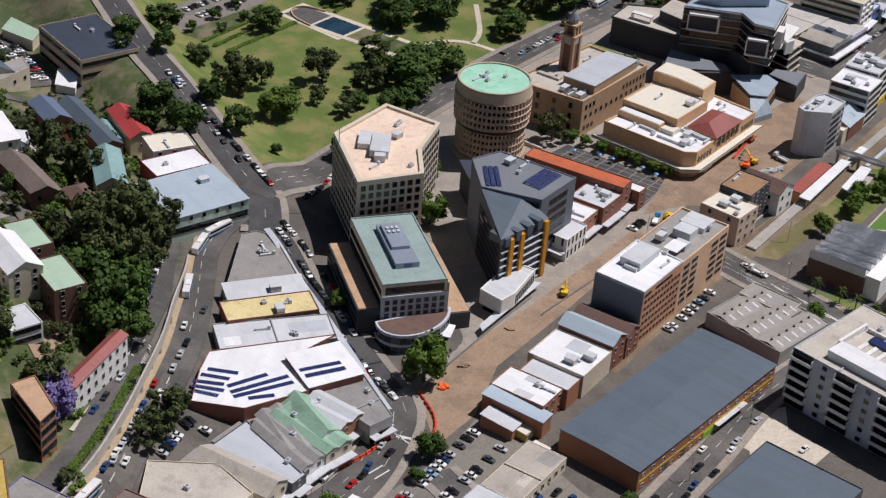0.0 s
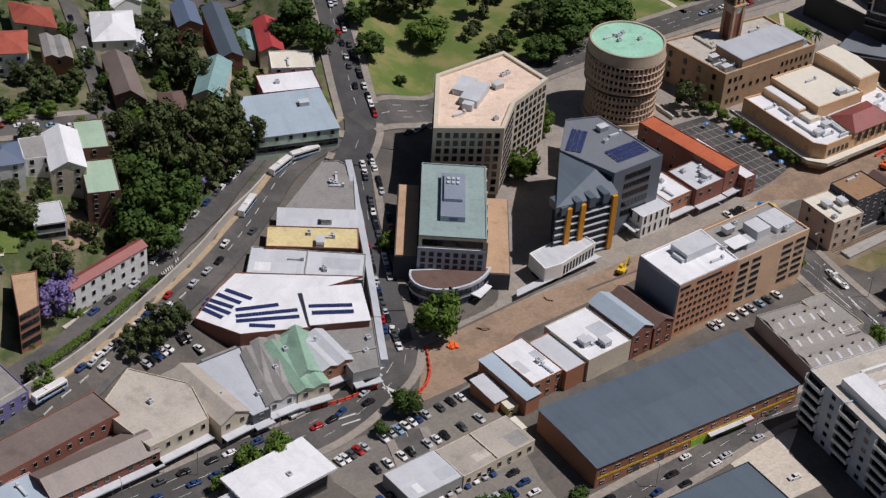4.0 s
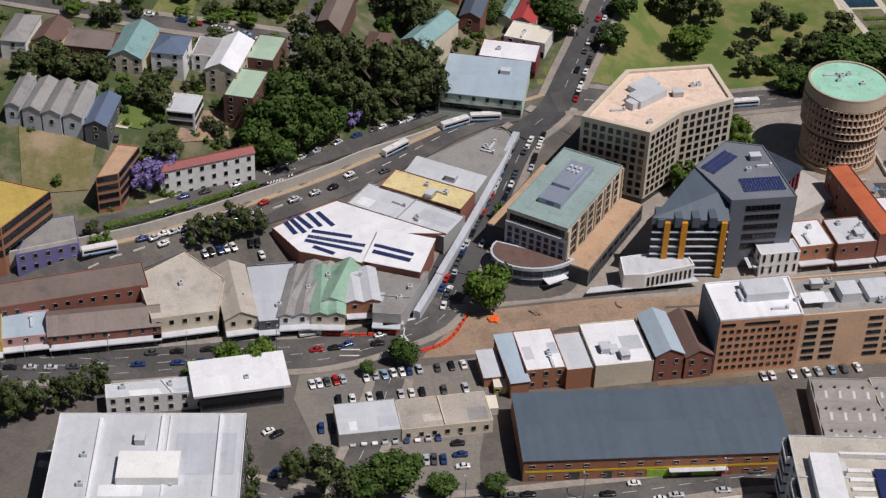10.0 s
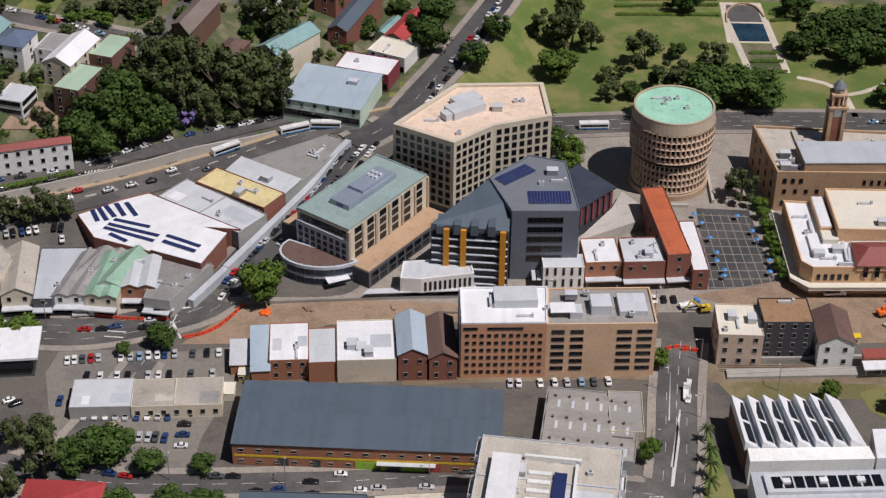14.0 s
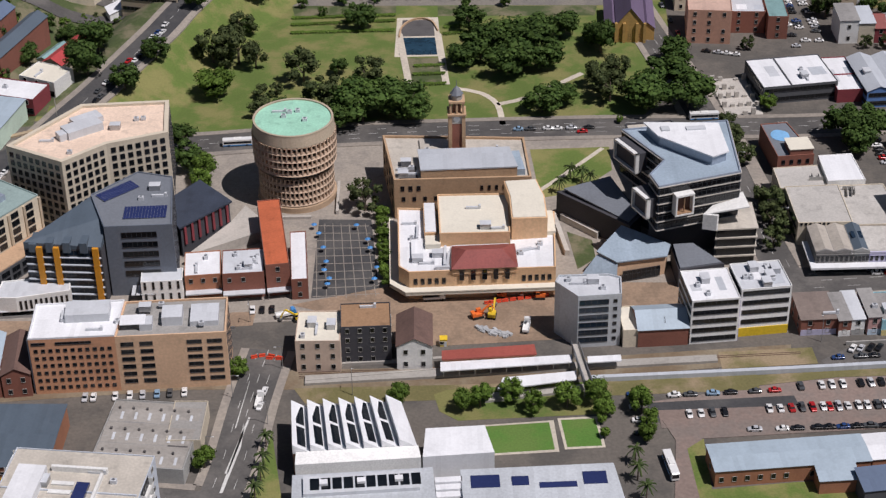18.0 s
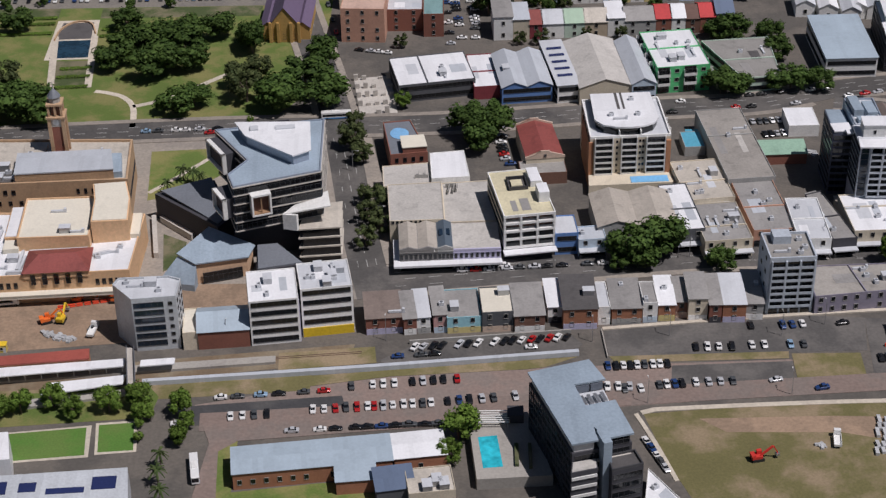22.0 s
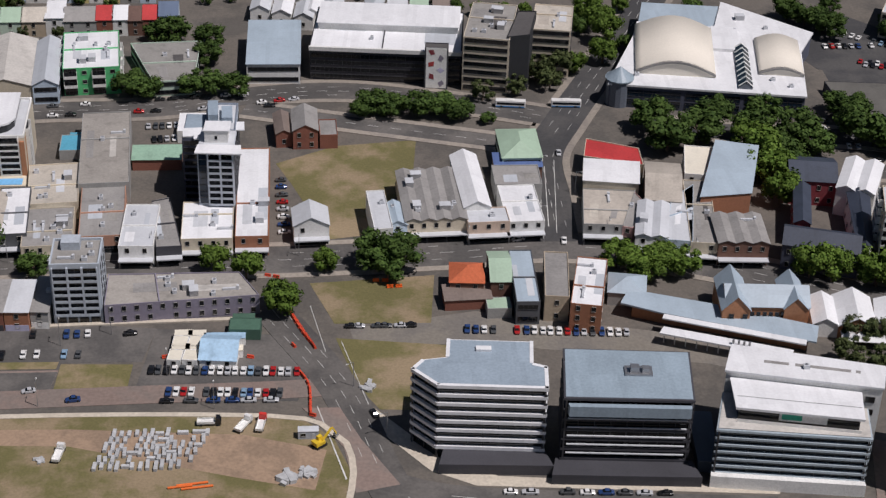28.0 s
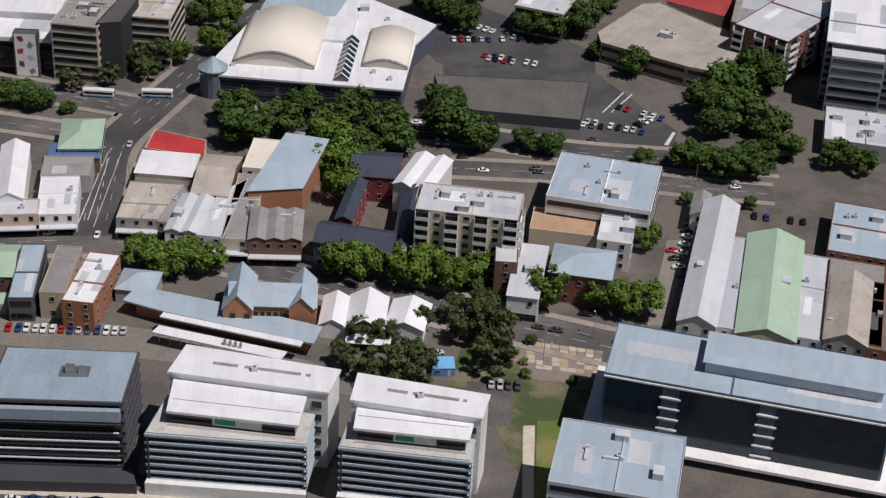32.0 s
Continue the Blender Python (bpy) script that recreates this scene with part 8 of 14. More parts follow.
def stone_shops():
    r = mark("shop_row", "grey stone parapet shops with low ridged roofs and white awning", "shops", 246, -24)
    fronts = ((236.6, 243.2, "greystone", "r_beige2", 8.2), (243.2, 250.0, "greystone", "r_beige2", 8.2), (250.0, 255.4, "grey", "r_slate", 8.4), (255.4, 272.0, "violet_pale", "r_beige3", 7.6))
    for k, (x0, x1, wall, roof, h) in enumerate(fronts):
        f = [(x0, -32.2), (x1, -32.2), (x1, -14.0), (x0, -14.0)]
        block(r, "wall", f, -0.2, h, wall)
        m, ln = edge(r, f[0], f[1])
        bm = bmesh.new()
        add_box(bm, 0.05, ln - 0.05, -0.15, 0.45, h - 0.1, h + 0.8)
        if k < 3:
            v = [bm.verts.new((x, y, z)) for y in (-0.15, 0.45) for x, z in ((0.6, h + 0.8), (ln - 0.6, h + 0.8), (ln / 2, h + 1.7))]
            bm.faces.new(v[:3])
            bm.faces.new(v[3:])
            for i in range(3):
                bm.faces.new((v[i], v[(i + 1) % 3], v[(i + 1) % 3 + 3], v[i + 3]))
        add_box(bm, -0.05, ln + 0.05, -0.3, 0.1, h - 0.7, h - 0.35)
        part("parapet", (bm, wall), r, m)
        n = 4 if k < 3 else 9
        for i in range(n):
            part("window", window_mesh(0.9, 1.7, "dark"), r, m @ Matrix.Translation(((i + 0.5) * ln / n, 0, 4.9)))
        bm = bmesh.new()
        if k < 3:
            v = [bm.verts.new((x, y, z)) for y in (0.4, 18.0) for x, z in ((0.1, h), (ln / 2, h + 1.3), (ln - 0.1, h))]
            bm.faces.new((v[0], v[1], v[4], v[3]))
            bm.faces.new((v[1], v[2], v[5], v[4]))
            bm.faces.new((v[3], v[4], v[5]))
        else:
            add_box(bm, 0.1, ln - 0.1, 0.4, 18.0, h - 0.1, h + 0.12)
        part("roof", (bm, roof), r, m)
    a = [(234.6, -35.6), (272.4, -35.2), (272.2, -32.2), (236.8, -32.4), (236.8, -18.0), (234.6, -18.0)]
    block(r, "awning", a, 3.4, 4.2, "r_white")
    block(r, "shopfront", [(237.0, -32.4), (271.8, -32.4), (271.8, -32.1), (237.0, -32.1)], 0.3, 3.0, "glass")
    boxes(r, "skylight", "glass_blue", 252.7, -22, 0, [(-1.9, -0.6, -2, 2, 9.0, 9.4), (0.6, 1.9, -2, 2, 9.0, 9.4)])


def department_store():
    r = mark("store", "broad department store with pale pinkish membrane roofs on several levels", "store", 251, 4)
    a = [(233.6, -13.8), (253.2, -13.8), (253.2, 12.4), (233.2, 11.6)]
    b = [(253.2, -13.9), (271.6, -13.9), (270.6, 14.4), (253.2, 13.4)]
    c = [(231.8, 12.0), (249.6, 12.6), (249.2, 28.6), (231.6, 27.0)]
    d = [(249.6, 13.6), (263.8, 14.2), (262.6, 33.8), (249.6, 32.6)]
    for q, h, wall, roof in ((a, 9.4, "cream", "r_beige3"), (b, 8.2, "cream", "r_beige3"), (c, 8.4, "cream", "r_beige3"), (d, 10.2, "white", "r_white")):
        block(r, "wall", q, -0.2, h - 0.3, wall)
        parapet(r, q, h - 0.3, wall, roof, 0.35, 0.3)
    wins(r, lerp(a[0], a[1], 0.0), lerp(a[0], a[1], 0.62), [8.3], 7, 0.8, 0.9, "dark", margin=0.4)
    bands(r, a[3], a[0], [1.2, 5.0], 1.6, "dark", 2.0)
    for x, y, rot, ln in ((246, 17.5, 0, 5), (245, 19, 90, 3), (247.4, 19, 90, 3), (255.6, 7.5, 80, 5), (257.4, 8.0, 80, 5), (258.6, 8.5, 80, 4), (256.5, 10.4, 0, 4)):
        boxes(r, "pipe_run", "frame_grey", x, y, rot, [(-ln / 2, ln / 2, -0.15, 0.15, 8.2, 9.7)])


def maroon_hall():
    r = mark("hall", "gabled hall with a maroon metal roof behind cream parapet gables", "hall", 292, 45)
    p = [(286.0, 31.0), (300.6, 32.0), (298.4, 57.6), (284.2, 57.2)]
    block(r, "wall", p, -0.2, 7.0, "cream")
    for i, j in ((0, 1), (3, 2)):
        m, ln = edge(r, p[i], p[j])
        bm = bmesh.new()
        v = [bm.verts.new((x, y, z)) for y in (-0.2, 0.35) for x, z in ((-0.3, 6.8), (ln + 0.3, 6.8), (ln + 0.3, 7.7), (ln * 0.62, 9.5), (ln * 0.62, 10.1), (ln * 0.38, 10.1), (ln * 0.38, 9.5), (-0.3, 7.7))]
        bm.faces.new(v[7::-1])
        bm.faces.new(v[8:])
        for k in range(8):
            bm.faces.new((v[k], v[(k + 1) % 8], v[(k + 1) % 8 + 8], v[k + 8]))
        bmesh.ops.triangulate(bm, faces=[f for f in bm.faces if len(f.verts) > 4])
        part("gable_parapet", (bm, "pinkcream"), r, m)
    e, f = lerp(p[0], p[1], 0.5), lerp(p[3], p[2], 0.5)
    tilted(r, "roof", [p[0], e, f, p[3]], 6.9, [7.1, 9.2, 9.2, 7.1], "r_maroon")
    tilted(r, "roof", [e, p[1], p[2], f], 6.9, [9.2, 7.1, 7.1, 9.2], "r_maroon")
    boxes(r, "vent", "frame_dark", 293.3, 31.4, 4, [(-0.5, 0.5, -0.4, 0.2, 7.6, 8.6)])
    boxes(r, "lean_to", "concrete", 293.4, 28.8, 4, [(-7.2, 7.2, -1.6, 2.0, -0.1, 4.6)])
    bands(r, (286.4, 27.0), (300.4, 28.0), [1.0], 2.2, "dark", 2.0)


def deck_pub():
    r = mark("pub", "brick building with a light blue painted court on its roof", "building", 240, 48)
    p = [(234.8, 34.6), (249.0, 36.0), (244.4, 56.0), (243.0, 61.6), (232.4, 60.4)]
    block(r, "wall", p, -0.2, 8.4, "brick")
    parapet(r, p, 8.4, "brick", "r_slate2", 0.5, 0.3)
    bm = bmesh.new()
    ring = []
    for i in range(28):
        t = i * math.pi / 14
        k = 1 + 0.18 * math.cos(2 * t + 0.6)
        x, y = 3.3 * k * math.cos(t), 5.0 * k * math.sin(t)
        ring.append((238.6 - 240 + x * 0.96 + y * 0.12, 51.4 - 48 + y))
    add_prism(bm, ring, 8.5, 8.66)
    part("painted_court", (bm, "court_blue"), r)
    block(r, "plant_room", [(239.6, 35.6), (248.6, 36.4), (247.6, 45.0), (239.0, 44.4)], 8.4, 11.0, "brick")
    block(r, "plant_roof", [(239.3, 35.3), (248.9, 36.1), (247.9, 45.3), (238.7, 44.7)], 11.0, 11.3, "r_cream")
    wins(r, p[0], p[1], [1.6, 5.2], 4, 1.2, 1.8, "dark", margin=0.8)


def silver_office():
    r = mark("office_building", "silver-clad office building with a curved glazed front beside the rail line", "offices", 153, -67)
    p = [(142.5, -65), (149.5, -74), (163.8, -73), (164.6, -63), (160.5, -61), (144, -61.2)]
    block(r, "wall", p, -0.2, 20.0, "silver")
    parapet(r, p, 20, "silver", "r_light", 0.8, 0.4)
    bands(r, lerp(p[1], p[2], 0.02), lerp(p[1], p[2], 0.72), [2.0 + 3.0 * i for i in range(6)], 1.9, "blue", 0.2)
    wins(r, lerp(p[1], p[2], 0.72), p[2], [2.5 + 3.0 * i for i in range(6)], 1, 1.2, 1.2, "dark")
    wins(r, p[2], p[3], [2.5 + 3.0 * i for i in range(6)], 3, 1.2, 1.2, "dark")
    units(r, [(150, -66, 1), (155, -65, 2), (158, -69, 0), (147, -64, 0)], 20.2)


def museum():
    r = mark("museum", "former railway workshop museum with white sawtooth roofs and long silver halls", "museum", 105, -138)
    A, B = (59, -136.5), (96.5, -134.5)
    Z, Y = (57.5, -114.5), (91.5, -112.3)
    block(r, "saw_hall", [A, B, Y, Z], -0.2, 8.5, "brown")
    for i in range(7):
        a, b = lerp(A, B, i / 7), lerp(A, B, (i + 1) / 7)
        c, d = lerp(Z, Y, i / 7), lerp(Z, Y, (i + 1) / 7)
        bm = bmesh.new()
        la, lb, lc, ld = loc(r, [a, b, c, d])
        vs = [bm.verts.new((*q, z)) for q, z in ((la, 11.8), (lb, 8.6), (ld, 8.6), (lc, 11.8), (la, 8.4), (lc, 8.4))]
        for k in ((0, 1, 2, 3), (4, 0, 3, 5), (4, 1, 0), (5, 3, 2), (4, 5, 2, 1)):
            bm.faces.new([vs[x] for x in k])
        saw = part("saw_roof", (bm, "r_white"), r)
        if i < 6:
            m = Matrix.Translation((*la, 11.85)) @ Matrix.Rotation(math.atan2(ld[1] - lb[1], ld[0] - lb[0]), 4, "Z")
            bm = bmesh.new()
            dx, ln = (Vector(lb) - Vector(la)).length, (Vector(lc) - Vector(la)).length
            for s0, s1 in ((0.06, 0.47), (0.53, 0.94)):
                vv = [Vector((ln * s, -dx * t, -3.2 * t + 0.06)) for s, t in ((s0, 0.3), (s1, 0.3), (s1, 0.75), (s0, 0.75))]
                bm.faces.new([bm.verts.new(m @ v) for v in vv])
            part("roof_light", (bm, "glass"), saw)
    block(r, "link_hall", [(60, -142.5), (97.5, -140.2), (96.7, -134.6), (60, -136.6)], -0.2, 9.2, "white")
    block(r, "silver_hall", [(60, -166), (102, -163), (101, -144.6), (59.5, -147)], -0.2, 9.0, "silver")
    boxes(r, "roof_monitor", "r_light", 80, -152, 3.5, [(-17, 17, -4, 4, 9, 10.2)])
    boxes(r, "skylight", "glass", 80, -152, 3.5, [(-15 + i * 3.3, -12.3 + i * 3.3, -2.5, 2.5, 10.2, 10.35) for i in range(10)])
    boxes(r, "roof_cowl", "r_white", 80, -152, 3.5, [(x - 1.2, x + 1.2, -1, 1, 10.3, 11.2) for x in (-11, 0, 11)])
    block(r, "white_link", [(98, -140.5), (119.5, -139), (117, -126), (99, -127)], -0.2, 9.6, "r_white")
    boxes(r, "white_stair", "r_white", 106, -150, 3.5, [(-4.5, 3.5, -1.3 - i * 2.6, 1.0 - i * 2.6, 0, 9.0 - i * 0.6) for i in range(6)])
    block(r, "silver_hall", [(110, -168), (157, -166), (154.6, -144.2), (109, -146)], -0.2, 9.0, "silver")
    boxes(r, "skylight", "solar", 131, -151, 1.5, [(-19, -10.5, -3, 2.5, 9, 9.2), (-7, -2, -2.5, 1.5, 9, 9.2), (1, 12, -4, -1.6, 9, 9.2), (14, 21, -3, 2.5, 9, 9.2)])


def office(name, label, p, h, floors, wall, roof, kind, setback=0.0, plant=()):
    c = (sum(q[0] for q in p) / len(p), sum(q[1] for q in p) / len(p))
    r = mark(name, label, "offices", *c)
    block(r, "core", inset(p, 0.9), -0.2, h - 0.6, "glass" if kind != "white" else "white")
    fh = (h - 4.5) / floors
    for i in range(len(p)):
        a, b = p[i], p[(i + 1) % len(p)]
        if (b[0] - a[0]) < -6 and abs(b[1] - a[1]) < abs(b[0] - a[0]):
            continue
        m, ln = edge(r, a, b)
        for f in range(floors + 1):
            bm = bmesh.new()
            add_box(bm, 0, ln, -0.1, 1.0, 4.2 + f * fh - 0.55, 4.2 + f * fh + (0.55 if kind == "louvre" else 0.18))
            part("floor_band", (bm, wall), r, m)
        n = max(2, int(ln / 4.5))
        for k in range(n + 1):
            bm = bmesh.new()
            add_box(bm, k * ln / n - 0.08, k * ln / n + 0.08, 0.5, 1.0, 0.2, h - 0.6)
            part("mullion", (bm, "frame_dark"), r, m)
    block(r, "roof_edge", p, h - 0.7, h, wall)
    block(r, "roof", inset(p, 0.5), h, h + 0.15, roof)
    for it in plant:
        boxes(r, "plant_room", roof, c[0], c[1], it[6] if len(it) > 6 else 0, [it[:6]])
    return r


def quay_offices():
    a = [(468.5, -131.5), (475.5, -139.8), (507, -142.6), (508, -132), (504, -130.2), (505.2, -119.2), (480, -117), (479, -126), (472, -127)]
    r = office("office_block", "office block banded with white sun blades over black glass", a, 26.3, 7, "r_white", "r_blue2", "louvre")
    boxes(r, "roof_unit", "r_white", 491, -123, -4, [(-3, 1.5, -1, 1, 26.4, 27.2)])
    block(r, "podium", [(476, -147), (509, -149), (507, -141), (478, -139)], -0.2, 3.6, "charcoal")
    b = [(511, -146.2), (547.9, -149), (550.8, -125.4), (513.8, -122.2)]
    r = office("office_block", "black glass office block with thin pale floor lines", b, 25.8, 6, "charcoal", "r_slate3", "line")
    block(r, "top_band", [(512.5, -148.0), (547, -150.6), (547.2, -148.9), (512.3, -146.3)], 20.5, 24.0, "r_slate3")
    m, ln = edge(r, b[0], b[1])
    for f in range(5):
        bm = bmesh.new()
        add_box(bm, 1.5, ln - 1.5, -0.4, 0.1, 6.2 + 3.1 * f, 6.5 + 3.1 * f)
        part("ledge", (bm, "r_light"), r, m)
    boxes(r, "roof_unit", "steel", 533, -135, -4, [(-3, 5, -2, 2.5, 26, 26.5), (-1.5, 1, -1, 1, 26.5, 28.3), (2, 4, -1, 1, 26.5, 27.8)])
    block(r, "podium", [(508, -153), (551, -156), (549, -148), (510, -145)], -0.2, 3.6, "charcoal")
    block(r, "side_lane", [(551, -149), (557, -150), (559.5, -126), (552.5, -125)], -0.2, 4.0, "r_slate")
    for lab, body, main, visor in (
            ("white-roofed office block with blue-grey sun blades and a set-back top floor", [(553.7, -154.2), (596.9, -160.4), (599.5, -146.4), (559, -137)],
             [(559.6, -135.7), (603, -146.1), (606.4, -136.1), (564, -123.5)], [(559.8, -150.4), (594.6, -157.5), (597, -145.2), (561, -136.6)]),
            ("white-roofed office block with pale sun blades beside a brick lane", [(605.5, -161.2), (640.6, -168.3), (642.6, -158.6), (608.5, -150)],
             [(609.3, -149.4), (643.9, -158.3), (646.9, -148.4), (611.7, -137.8)], [(609.8, -158.9), (639.9, -164.8), (641.6, -158.2), (611, -150.4)])):
        r = office("office_block", lab, body, 19.5, 6, "r_blades", "r_light2", "line")
        block(r, "main_wall", main, -0.2, 26.0, "white")
        block(r, "main_roof", inset(main, -0.4), 26.0, 26.7, "r_white")
        block(r, "set_back_floor", inset(visor, 0.8), 19.6, 23.9, "glass")
        block(r, "visor_roof", inset(visor, -0.3), 23.6, 24.4, "r_white")
        wins(r, lerp(main[0], main[1], 0.86), main[1], [4.0, 8.2, 12.4, 16.6, 21.0], 1, 2.6, 1.9, "dark", out=0.05)
        wins(r, main[3], main[0], [12.4, 16.6, 21.0], 2, 1.8, 1.7, "dark", margin=1)
        m, ln = edge(r, visor[0], visor[1])
        for nm, mt, it in (("white_panel", "white", (ln * 0.34, ln * 0.72, 0.55, 0.78, 20.6, 23.4)), ("sign_panel", "green_sign", (ln * 0.36, ln * 0.52, 0.4, 0.56, 21.2, 23.0)), ("balustrade", "frame_white", (0.3, ln - 0.3, -0.9, -0.75, 19.6, 20.8)),
                           ("roof_ridge", "frame_dark", (0.2, ln - 0.4, 5.2, 5.35, 24.4, 24.47))):
            bm = bmesh.new()
            add_box(bm, *it)
            part(nm, (bm, mt), r, m)
        m, ln = edge(r, main[0], main[1])
        for t0, t1 in ((0.24, 0.40), (0.44, 0.80), (0.83, 0.86)):
            bm = bmesh.new()
            add_box(bm, t0 * ln, t1 * ln, 5.6, 6.9, 26.7, 26.78)
            part("roof_slot", (bm, "r_grey"), r, m)
        block(r, "terrace", inset(body, 0.4), 19.66, 19.8, "r_beige3")
        units(r, [lerp(main[0], main[2], 0.5) + (0,)], 26.7)
        block(r, "white_base", [(body[0][0] - 0.5, body[0][1] - 2), (body[1][0], body[1][1] - 2), body[1], body[0]], 0, 4.2, "white")


def hotel():
    p = [(283, -160.7), (300.6, -156.4), (291.9, -121.6), (273.6, -126.7)]
    r = mark("hotel", "tall hotel with dark glass sides and pale blue metal roofs", "hotel", 287, -143)
    block(r, "wall", p, -0.2, 21.0, "charcoal")
    for k in range(7):
        wins(r, p[3], p[0], [1.2 + 2.9 * k], 9, 3.3, 2.0, "blue", margin=0.4)
        wins(r, p[1], p[2], [1.2 + 2.9 * k], 8, 3.6, 1.9, "blue", margin=0.6)
    for k in range(6):
        bands(r, p[0], p[1], [1.2 + 3.3 * k], 2.1, "dark", 0.8)
        x, y = lerp(p[0], p[1], 0.5)
        boxes(r, "floor_ledge", "concrete", x, y, 13.7, [(-8.6, 8.6, -0.9, 0.1, 0.5 + 3.3 * k, 1.1 + 3.3 * k)])
    slab = [(283, -160.7), (290.1, -159.3), (288.3, -143.9), (285.9, -133.1), (295.4, -131), (291.9, -121.6), (273.6, -126.7)]
    block(r, "top_storey", inset(slab, 0.7), 21.0, 24.2, "white")
    block(r, "roof", inset(slab, -0.35), 24.2, 24.8, "r_blue2")
    right = [(293.3, -158.1), (300.6, -156.4), (297.3, -141.4), (288.2, -143.7), (289.6, -152)]
    block(r, "top_storey", inset(right, 0.7), 21.0, 23.9, "slate_wall")
    block(r, "roof", inset(right, -0.35), 23.9, 24.5, "r_blue2")
    bands(r, right[0], right[1], [21.3], 2.3, "dark", 0.9)
    block(r, "roof_deck", [(288.1, -143.2), (297, -140.9), (295.4, -131.7), (286.3, -133.6)], 21.0, 21.2, "r_light")
    boxes(r, "roof_unit", "steel", 292, -136.5, 14, [(-4 + i * 2.1, -3.0 + i * 2.1, -2.6, 1.6, 21.2, 22.4) for i in range(4)])
    boxes(r, "plant_screen", "slate_wall", 290.7, -132.2, 13, [(-4.6, 0.2, -0.3, 0.2, 21.2, 23.8), (0.7, 4.4, -0.3, 0.2, 21.2, 23.8)])
    boxes(r, "stair_tower", "r_blue2", 292.2, -158.8, 13.7, [(-1.3, 1.3, -3.2, 3.0, -0.2, 25.6)])
    t = [(294, -165), (303.2, -162.6), (301.6, -156.2), (293.2, -158.2)]
    block(r, "terrace_wing", t, -0.2, 17.4, "charcoal")
    parapet(r, t, 17.4, "frame_dark", "r_dark", 0.9, 0.4)
    for k in range(5):
        bands(r, t[0], t[1], [1.0 + 3.3 * k], 1.9, "dark", 0.4)
        bands(r, t[1], t[2], [1.0 + 3.3 * k], 1.9, "dark", 0.4)
    f = [(282.2, -165.6), (290, -163.8), (290.1, -159.3), (283, -160.7)]
    block(r, "front_terrace", f, -0.2, 18.0, "charcoal")
    block(r, "terrace_floor", inset(f, 0.3), 18.0, 18.15, "r_beige3")
    for k in range(5):
        boxes(r, "balcony_front", "frame_white", 286.1, -164.9, 13, [(-3.8, 3.8, -0.3, 0.0, 2.2 + 3.3 * k, 3.2 + 3.3 * k)])
    d = mark("pool_terrace", "raised grey hotel terrace with a turquoise lap pool", "terrace", 266, -134)
    block(d, "terrace", [(256.5, -150), (279, -149.5), (274, -119), (255.5, -120)], -0.1, 4.0, "concrete2")
    block(d, "pool", [(258.7, -145), (264.6, -144.7), (263.8, -130), (258.0, -130.5)], 4.0, 4.06, "pool_blue")
    boxes(d, "pergola_slat", "frame_white", 262, -123.5, -3, [(-6, 6, -3 + i * 1.1, -2.6 + i * 1.1, 6.2, 6.4) for i in range(6)])
    boxes(d, "pergola_post", "steel", 262, -123.5, -3, [(x - 0.1, x + 0.1, y - 0.1, y + 0.1, 4, 6.2) for x in (-5.5, 5.5) for y in (-2.8, 2.8)])
    boxes(d, "cabana", "charcoal", 270, -122, -3, [(-2.5, 2.5, -2.5, 2.5, 4, 7)])
    boxes(d, "planter", "garden", 269, -140, -3, [(-0.6, 0.6, -5, 5, 4, 5.0), (3.5, 4.5, -6, 5, 4, 5.0)])


def balcony_stack(root, a, b, t0, t1, zs, rail="frame_white", rh=1.3, opening=1.7, out=1.1):
    """Open balconies one above the other: a dark recess behind a pale front on every floor."""
    m, ln = edge(root, a, b)
    w, x = (t1 - t0) * ln, (t0 + t1) / 2 * ln
    for z in zs:
        part("balcony_door", window_mesh(w - 0.3, rh + opening - 0.5, "dark"), root, m @ Matrix.Translation((x, 0, z)))
        bm = bmesh.new()
        add_box(bm, x - w / 2, x + w / 2, -out, 0.0, z - 0.25, z - 0.05)
        add_box(bm, x - w / 2, x + w / 2, -out, -out + 0.12, z - 0.05, z + rh - 0.25)
        part("balcony", (bm, rail), root, m)
    for x in (t0 * ln, t1 * ln):
        bm = bmesh.new()
        add_box(bm, x - 0.15, x + 0.15, -out, 0.1, zs[0] - 0.3, zs[-1] + 2.7)
        part("balcony_wall", (bm, rail), root, m)


